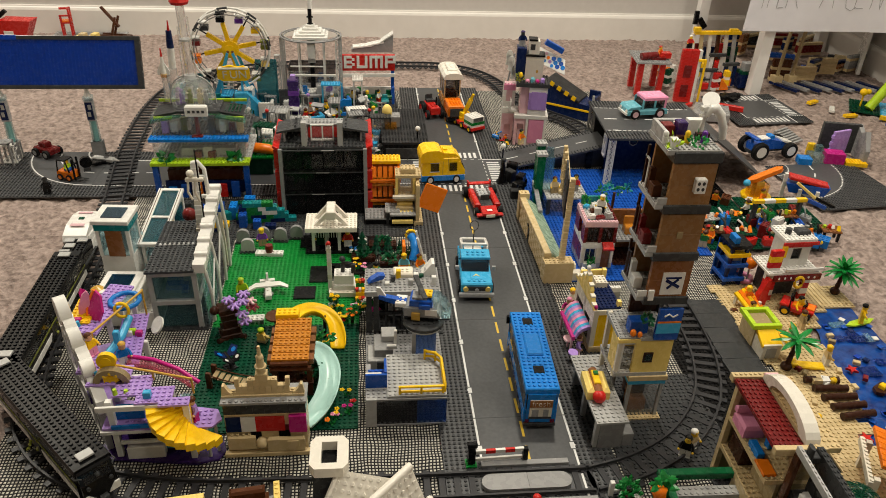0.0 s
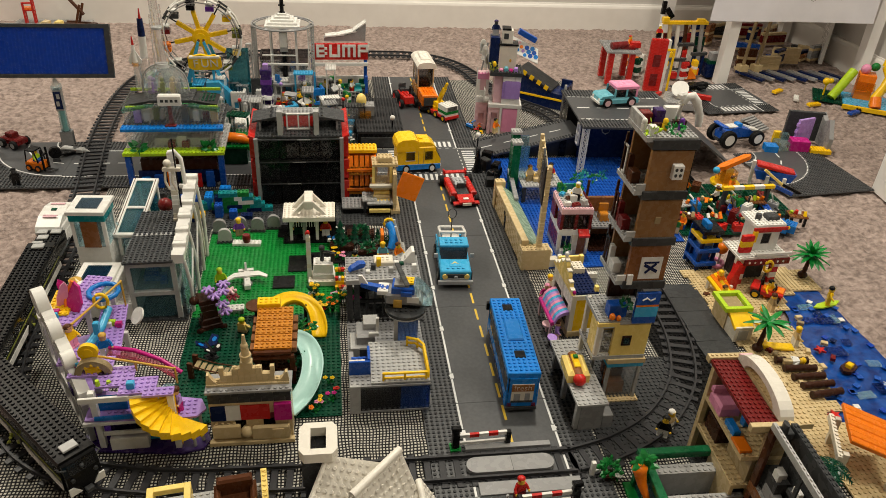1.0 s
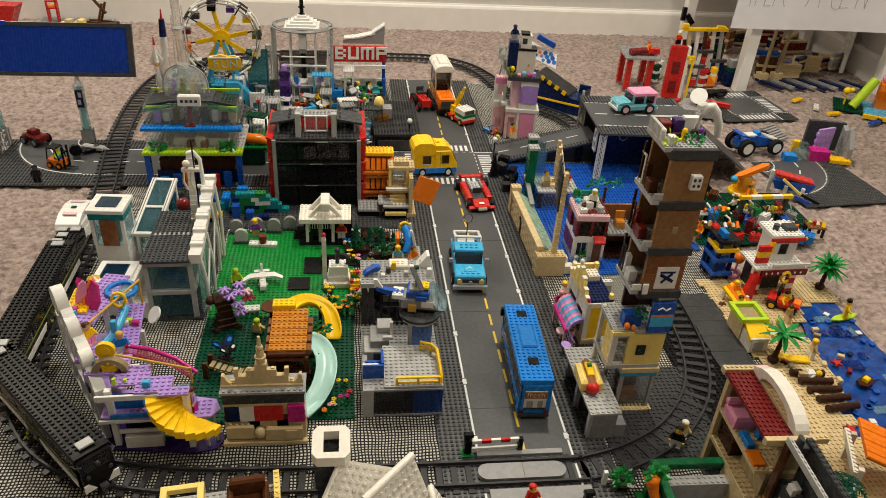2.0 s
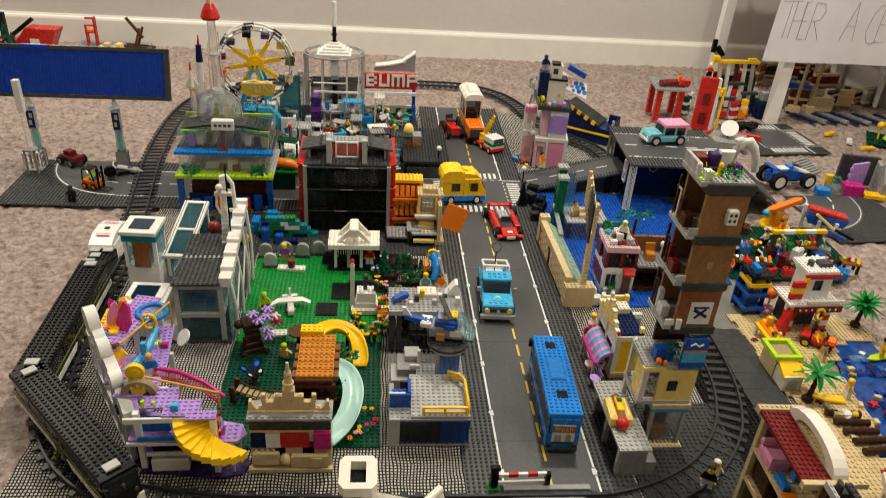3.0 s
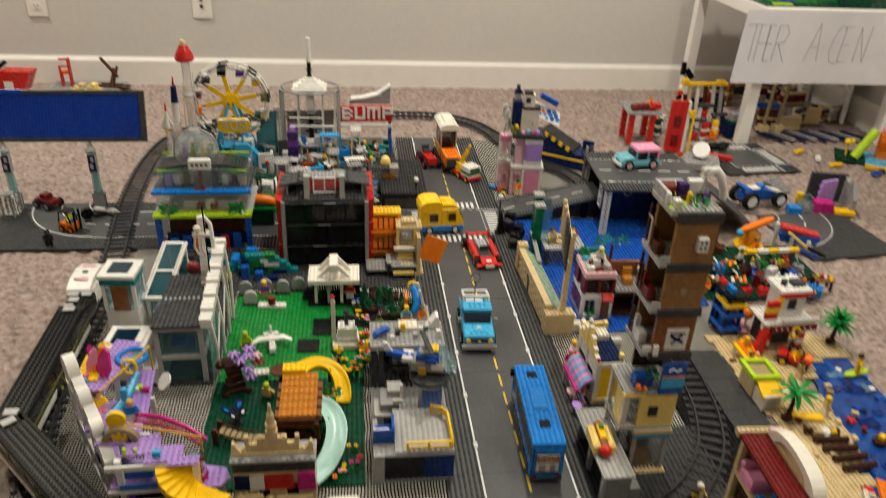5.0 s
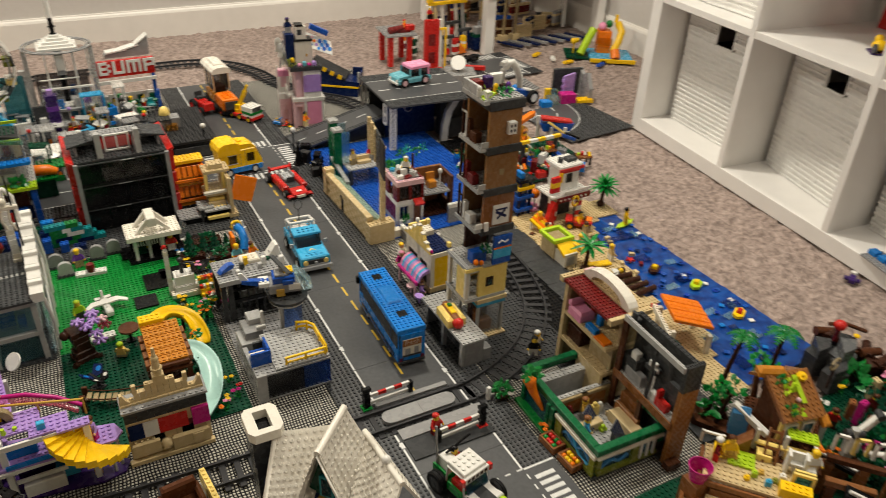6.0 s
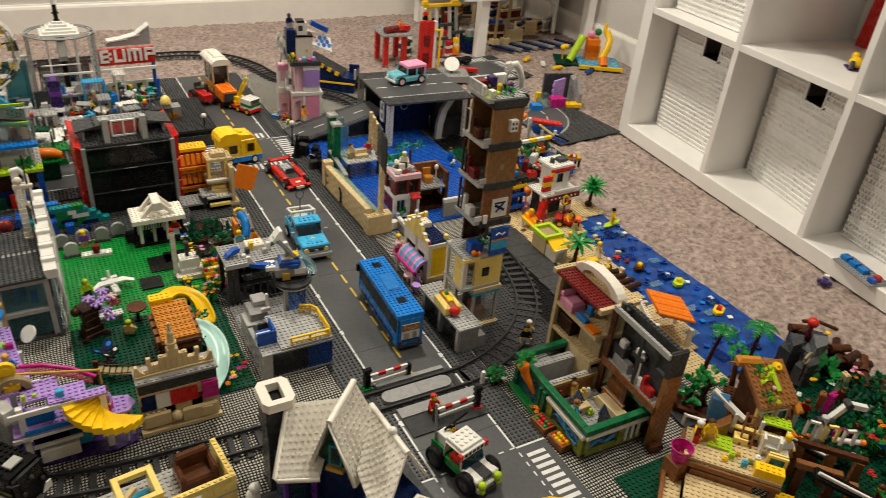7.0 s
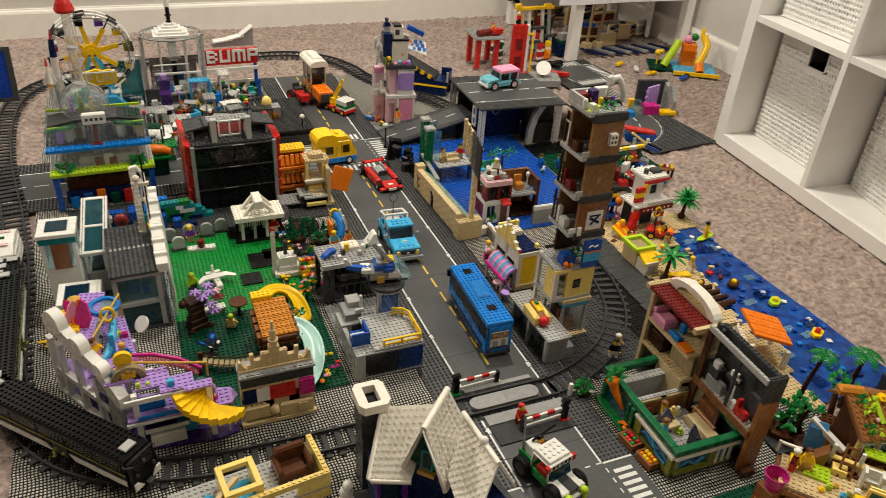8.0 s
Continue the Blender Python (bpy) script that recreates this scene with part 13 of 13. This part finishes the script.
for x_, y_, nx, ny, c in ((24, 150, 10, 14, "lime"), (30, 60, 6, 8, "leaf"), (70, 190, 12, 6, "lime"), (60, 90, 9, 10, "blue"), (130, 70, 10, 12, "leaf"), (150, 210, 8, 8, "medblue"), (30, 30, 8, 3, "lime"), (210, 120, 12, 8, "green"), (330, 190, 9, 9, "sandgreen"), (140, 160, 5, 5, "yellow"), (235, 230, 5, 4, "white")):
    part("coloured_plate", G().plate(x_, y_, 5.2, nx, ny, 3.2), c, tp)
lt_ = random.Random(5)
# stands in a row along the back, seats in red and white before them
for k in range(9):
    c = ("white", "dkgrey", "ivory", "medblue", "white", "yellow", "white", "ltgrey", "ivory")[k]
    o = thing("layout_stand", f"small {c} toy grandstand with a black roof", "grandstand", 1415 + 42 * k, 2872 + 4 * (k % 2), 453, 6)
    part("body", G().box(-19, -10, 0, 19, 12, 20, 0, 0.6), c, o)
    part("opening", G().box(-14, -11, 7, 14, -10, 16), "dkgrey", o)
    part("post", G().box(-19, -10, 20, -16, -7, 36).box(16, -10, 20, 19, -7, 36), "white", o)
    part("roof", G().box(-20, -13, 36, 20, 13, 42, 0, 1.5), "black" if k % 3 else "ltgrey", o)
for k in range(9):
    o = thing("toy_bench", "red and white toy spectator bench on the layout", "bench", 1372 + 40 * k, 2668 + 6.5 * k, 453, 8)
    part("red_panel", G().box(-17, -2, 8, 17, 3, 22, 0, 0.5).box(-17, -10, 6, 17, -2, 11, 0, 0.5), "red", o)
    part("white_foot", G().box(-19, -11, 0, -15, 8, 24).box(15, -11, 0, 19, 8, 24).box(-19, -12, 0, 19, -9, 5), "white", o)
for x_, y_, rz, L in ((1404, 2790, 122, 130), (1650, 2840, -14, 110)):
    o = thing("layout_ramp", "white lattice toy coaster ramp with dark rails", "ramp", x_, y_, 453, rz)
    part("track", G().prism([(0, 6), (L, 56), (L, 66), (0, 14)], -12, 12, "y"), "white", o)
    part("rail", G().prism([(0, 14), (L, 66), (L, 70), (0, 18)], -13, -9, "y").prism([(0, 14), (L, 66), (L, 70), (0, 18)], 9, 13, "y"), "dkgrey", o)
    for q in range(4):
        xq = 18 + q * (L - 24) / 3
        part("support", G().box(xq, -11, 0, xq + 5, 11, 6 + 50 * xq / L), "white" if q % 2 else "dkgrey", o)
ct = thing("brown_clock_tower", "dark brown toy gate tower with grey cap and pale bell", "tower", 1735, 2690, 453, 10)
each("pillar", ((-46, -16, 0, -32, 16, 74), (32, -16, 0, 46, 16, 74), (-46, -16, 74, 46, 16, 86)), "brown", ct)
part("inner_panel", G().box(-30, 6, 6, 30, 12, 74), "dkgrey", ct)
part("bell", G().cyl((0, -2, 8), (0, -2, 44), 20, 6, 12).box(-22, -12, 0, 22, 10, 8), "silver", ct)
part("cap", G().box(-24, -12, 86, 24, 12, 102, 0, 3).arch(0, 100, 10, 22, -8, 8), "grey", ct)
part("cap_top", G().box(-16, -12, 122, 16, 12, 138, 0, 1), "white", ct)
hb = thing("dark_hedge_block", "low dark green toy block on the layout", "block", 1560, 2420, 453)
part("block", G().box(0, 0, 0, 96, 40, 26, 0, 0.6).studs(0, 0, 26, 12, 5), "dkgreen", hb)
fp = thing("layout_flagpole", "thin dark toy flagpole", "flagpole", 1336, 2440, 453)
part("pole", G().cyl((0, 0, 0), (0, 0, 62), 1.3, None, 6).cyl((0, 0, 0), (0, 0, 4), 6, None, 8), "dkgrey", fp)
part("flag", G().box(0, -0.6, 44, 20, 0.6, 58), "lime", fp)
for k in range(22):
    x_, y_ = 1350 + lt_.uniform(0, 470), 2560 + lt_.uniform(0, 300)
    c = lt_.choice(["white", "dkgrey", "white", "ivory", "tan", "yellow", "black", "purple"])
    o = thing("layout_piece", f"small {c} toy piece on the green layout", "toy piece", x_, y_, 453, lt_.uniform(0, 90))
    h = lt_.uniform(8, 24)
    part("block", G().box(-9, -6, 0, 9, 6, h, 0, 0.6).studs(-8, -4, h, 2, 1), c, o)
for k in range(9):
    figure(1350 + 46 * k, 2740 + 40 * (k % 3), 453, 40 * k, ["tan", "white", "yellow", "black"][k % 4], "black", "brown")

# toys heaped under the table
for k in range(26):
    x_, y_ = 1370 + lt_.uniform(0, 430), 2480 + lt_.uniform(0, 460)
    c = lt_.choice(["brown", "dktan", "dkred", "bark", "tan", "dkblue", "dkgrey", "rust", "grey", "blue"])
    o = thing("stored_toy", f"half built {c} toy wall stored under the table", "toy wall", x_, y_, 0, lt_.uniform(-40, 40))
    w = int(lt_.uniform(5, 15))
    hh = int(lt_.uniform(1, 9))
    for q in range(hh):
        part("course", G().box(2 * (q % 2), 0, q * BR, 8 * w, 16, q * BR + 9.2, 0, 0.4), c if q % 4 else "tan", o)
for k in range(9):
    o = thing("rail_strip", "grey and blue toy strip lying under the table", "strip", 1450 + 40 * k, 2430 + 6 * (k % 2), 1, -62)
    part("strip", G().box(-70, -9, 0, 40, 9, 8, 0, 0.5), "grey" if k % 2 else "dkblue", o)
for x_, y_ in ((1432, 2486), (1486, 2489)):
    o = thing("tan_column", "tall tan toy column under the table", "column", x_, y_, 0, 10)
    part("shaft", G().cyl((0, 0, 0), (10, 0, 230), 6, 6, 8), "dktan", o)
    part("foot", G().box(-16, -14, 0, 16, 14, 30, 0, 1), "tan", o)
wbd = thing("white_board", "white toy side panel with dark spots under the table", "panel", 1800, 2590, 0, 62)
part("panel", G().prism([(0, 0), (150, 0), (150, 240), (40, 260), (0, 150)], -6, 6, "y"), "white", wbd)
for k in range(9):
    part("spot", G().cyl((20 + 14 * k, -7, 40 + 37 * k % 170), (20 + 14 * k, -6, 40 + 37 * k % 170), 6 + 3 * (k % 3), None, 10), "bark", wbd)
ck = thing("cable_clip", "dark cable clip hanging on the table leg", "clip", 1284, 2892, 96)
part("clip", G().box(-10, -6, 0, 6, 6, 50, 0, 2).at(14, -10, 0, 0, 50).box(-22, -4, 0, 22, 4, 20, 0, 1), "black", ck)

# playground set by the wall
pg = thing("playground_set", "bright toy playground with lime and orange slides on a green plate", "playground", 1690, 2222, -2, -30)
part("base", G().plate(-120, -60, 0, 26, 15, 4), "dkgreen", pg)
part("blue_base", G().box(-30, -90, 0, 130, 60, 9, 0, 3), "medblue", pg)
part("yellow_rim", G().box(-34, -96, 0, 134, -88, 14, 0, 2), "yellow", pg)
part("lime_slide", G().tube([(-20, 10, 96), (-34, -6, 70), (-52, -20, 34), (-66, -34, 10)], 15, 9), "lime", pg)
part("orange_slide", G().tube([(70, 20, 120), (84, 0, 92), (74, -22, 62), (56, -44, 34), (56, -64, 14)], 14, 9), "yellow", pg)
part("orange_chute", G().tube([(56, -64, 40), (60, -84, 14)], 17, 9), "orange", pg)
part("tower", G().box(0, 0, 9, 50, 50, 90, 0, 2), "orange", pg)
part("tower_panel", G().box(-4, -6, 40, 54, 0, 66, 0, 1), "amber", pg)
part("yellow_flower", G().ball((-90, 0, 50), 12, 0, 10, 6).ball((-76, 6, 52), 9, 0, 8, 6).cyl((-88, 0, 0), (-88, 0, 46), 3, None, 7), "yellow", pg)
part("pink_top", G().ball((14, 20, 104), 16, 0, 10, 6), "pink", pg)
part("leaf_top", G().ball((40, 30, 112), 14, 0, 10, 6), "leaf", pg)
part("yellow_top", G().cyl((66, 34, 118), (66, 34, 146), 9, 6, 10), "yellow", pg)
for x_, y_, c in ((1500, 2235, "white"), (1530, 2180, "yellow"), (1470, 2300, "yellow"), (1625, 2110, "blue"), (1660, 2140, "black")):
    o = thing("loose_piece", f"loose {c} toy piece on the carpet", "toy piece", x_, y_, -2, x_ % 80)
    part("piece", G().box(-22, -8, 0, 22, 8, 8, 0, 1).studs(-20, -8, 8, 5, 2), c, o)


# ---------------------------------------------------------------- cube shelf with woven baskets
def cube_shelf():
    ang = -5.5
    o = thing("cube_shelf", "white cube shelf unit with three open rows", "shelf", 1350, 1608, -4, ang)
    # local: y runs back along the front face (negative), x into the shelf
    N, ROWS, C, T, F, DEP = 6, 3, 335, 16, 39, 390
    L = 2 * F + N * C + (N - 1) * T
    H = 2 * F + ROWS * C + (ROWS - 1) * T
    part("bottom_board", G().box(0, -L, 0, DEP, 0, F, 0, 0.8), "laminate", o)
    part("top_board", G().box(0, -L, H - F, DEP, 0, H, 0, 0.8), "laminate", o)
    part("end_board", G().box(0, -F, F, DEP, 0, H - F), "laminate", o)
    part("end_board", G().box(0, -L, F, DEP, -L + F, H - F), "laminate", o)
    for i in range(1, N):
        yy = -F - i * C - (i - 1) * T
        part("divider", G().box(1, yy - T, F, DEP, yy, H - F), "laminate", o)
    for j in range(1, ROWS):
        zz = F + j * C + (j - 1) * T
        for i in range(N):
            y1 = -F - i * (C + T)
            part("shelf_board", G().box(2, y1 - C, zz, DEP, y1, zz + T), "laminate", o)
    part("back_panel", G().box(DEP - 4, -L, F, DEP, 0, H - F), "laminate", o)
    return L, ang, F, C, T


L_, ang_, F_, C_, T_ = cube_shelf()


def basket(i, j, inset=95, turn=0.0):
    """A woven basket in cell (i, j): uprights between rows of cord, with small gaps over a liner darkened to stand for
    shade.
    """
    yc = -F_ - i * (C_ + T_) - C_ / 2
    zc = F_ + j * (C_ + T_)
    base = pose(1.350, 1.608, -0.004, 0, 0, ang_) @ pose(inset * MM, yc * MM, zc * MM, 0, 0, turn)
    o = thing("storage_basket", "white woven storage basket with a dark hand hole", "basket", 0, 0, 0, 0, "storage baskets")
    o.matrix_world = base
    W, Hh, DP = 152, 312, 262
    rr = random.Random(10 * i + j)
    hole = (-34, 34, Hh - 62, Hh - 8)
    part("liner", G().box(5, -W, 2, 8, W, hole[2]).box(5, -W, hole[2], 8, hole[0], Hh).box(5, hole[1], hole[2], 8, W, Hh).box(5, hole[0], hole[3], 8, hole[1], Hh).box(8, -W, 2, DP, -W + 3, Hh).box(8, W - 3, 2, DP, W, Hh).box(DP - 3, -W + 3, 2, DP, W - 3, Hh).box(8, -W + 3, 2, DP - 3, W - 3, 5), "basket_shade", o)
    rows, g = 24, G()
    hz = (Hh - 4) / rows
    for r in range(rows):
        z0 = 2 + r * hz
        shut = rr.random() < 0.22
        cut = z0 + hz > hole[2] and z0 < hole[3]
        # the cord that closes the row, slightly wavy
        for k in range(12):
            a, b = -W + 2 * W * k / 12, -W + 2 * W * (k + 1) / 12
            if cut and b > hole[0] and a < hole[1]:
                a, b = (a, min(b, hole[0])) if a < hole[0] else (max(a, hole[1]), b)
                if b - a < 2:
                    continue
            q = rr.uniform(-0.5, 0.5)
            g.box(-0.6 + q * 0.6, a, z0 + q, 5, b, z0 + hz * 0.34 + q)
        y = -W + rr.uniform(0, 5) + (4.6 if r % 2 else 0)
        while y < W - 2:
            w = rr.uniform(5.8, 8.0) if not shut else 9.0
            b = min(W, y + w)
            if not (cut and b > hole[0] and y < hole[1]):
                g.box(1.0 + rr.uniform(0, 0.8), y, z0 + hz * 0.3, 5, b, z0 + hz * 1.04)
            y += 9.4
    part("woven_front", g, "basket", o, kind="stuff")
    hr = G().tube([(1, hole[0], hole[3]), (1, hole[0], hole[2] + 6), (1, hole[0] + 6, hole[2]), (1, hole[1] - 6, hole[2]), (1, hole[1], hole[2] + 6), (1, hole[1], hole[3])], 3.2, 6)
    part("handle_rim", hr, "basket", o)
    part("rim", G().tube([(0, -W + 2 * W * k / 20, Hh + rr.uniform(-1.2, 1.2)) for k in range(21)], 4.2, 6), "basket", o)
    part("rim", G().box(5, -W - 1, Hh, DP, -W + 4, Hh + 4, 0, 1.5).box(5, W - 4, Hh, DP, W + 1, Hh + 4, 0, 1.5).box(DP - 6, -W + 4, Hh, DP, W - 4, Hh + 4, 0, 1.5), "basket", o)
    part("filling", G().box(20, -W + 10, 6, DP - 10, W - 10, 220, 0, 4), "bark", o)


for i, (inset, turn) in enumerate(((92, 0), (112, -8), (104, -2), (96, 3), (100, 0))):
    basket(i, 0, inset, turn)
basket(0, 1, 70, 2)
base_ = pose(1.350, 1.608, -0.004, 0, 0, ang_)


def in_shelf(i, j, dx, dy):
    """World place (mm) on the board of a cell."""
    p = base_ @ Vector((dx * MM, (-F_ - i * (C_ + T_) - dy) * MM, (F_ + j * (C_ + T_)) * MM))
    return p.x * 1000, p.y * 1000, p.z * 1000


x_, y_, z_ = in_shelf(1, 1, 148, 212)
du = thing("toy_duck", "yellow toy duck on a purple tile on the shelf", "duck", x_, y_, z_ + 0.5, 140, k=0.8)
part("tile", G().box(-22, -26, 0, 22, 26, 4), "dkpurple", du)
part("body", G().ball((0, 0, 20), 20, 0, 14, 8, 0.8).ball((0, -16, 34), 12, 0, 12, 8), "yellow", du)
part("beak", G().box(-5, -34, 30, 5, -24, 35, 0, 1), "orange", du)
part("wheel", G().cyl((12, 22, 16), (20, 22, 16), 12, None, 12), "dkgrey", du)
x_, y_, z_ = in_shelf(1, 1, 340, 52)
rp_ = thing("red_poster_box", "red panel with a white corner leaning in the shelf cell", "panel", x_, y_, z_ + 0.5, ang_ - 90)
part("panel", G().at(0, 0, 0, -6).box(0, -8, 0, 230, 0, 290, 0, 1), "red", rp_)
part("white_corner", G().at(0, 0, 0, -6).prism([(50, 0), (230, 0), (230, 110)], -9, -8, "y"), "paper", rp_)
part("white_top", G().at(0, 0, 0, -6).box(0, -9, 250, 230, -8, 290), "paper", rp_)
x_, y_, z_ = in_shelf(2, 0, 20, 150)
sp_ = thing("grey_toy_plate", "grey studded plate with blue blocks on the shelf edge", "baseplate", x_ - 6, y_, z_ + 1, ang_ + 82)
part("base", G().plate(-60, -30, 0, 14, 7, 3.2), "grey", sp_)
for k in range(3):
    part("blue_block", G().box(-20 + 26 * k, -10, 4, 0 + 26 * k, 8, 14, 0, 1), "azure", sp_)
part("red_block", G().box(-50, -14, 4, -38, -2, 16, 0, 2), "red", sp_)
part("blue_block", G().box(-56, 4, 4, -40, 16, 14, 0, 1), "blue", sp_)
lo = thing("loose_toy", "small purple and white toy lying on the carpet", "toy piece", 1228, 752, -3, 30)
part("body", G().box(-16, -7, 0, 16, 7, 9, 0, 2).box(-6, -16, 0, 4, 16, 6, 0, 2), "dkpurple", lo)
part("white_bit", G().box(8, -6, 9, 18, 6, 14, 0, 1), "white", lo)
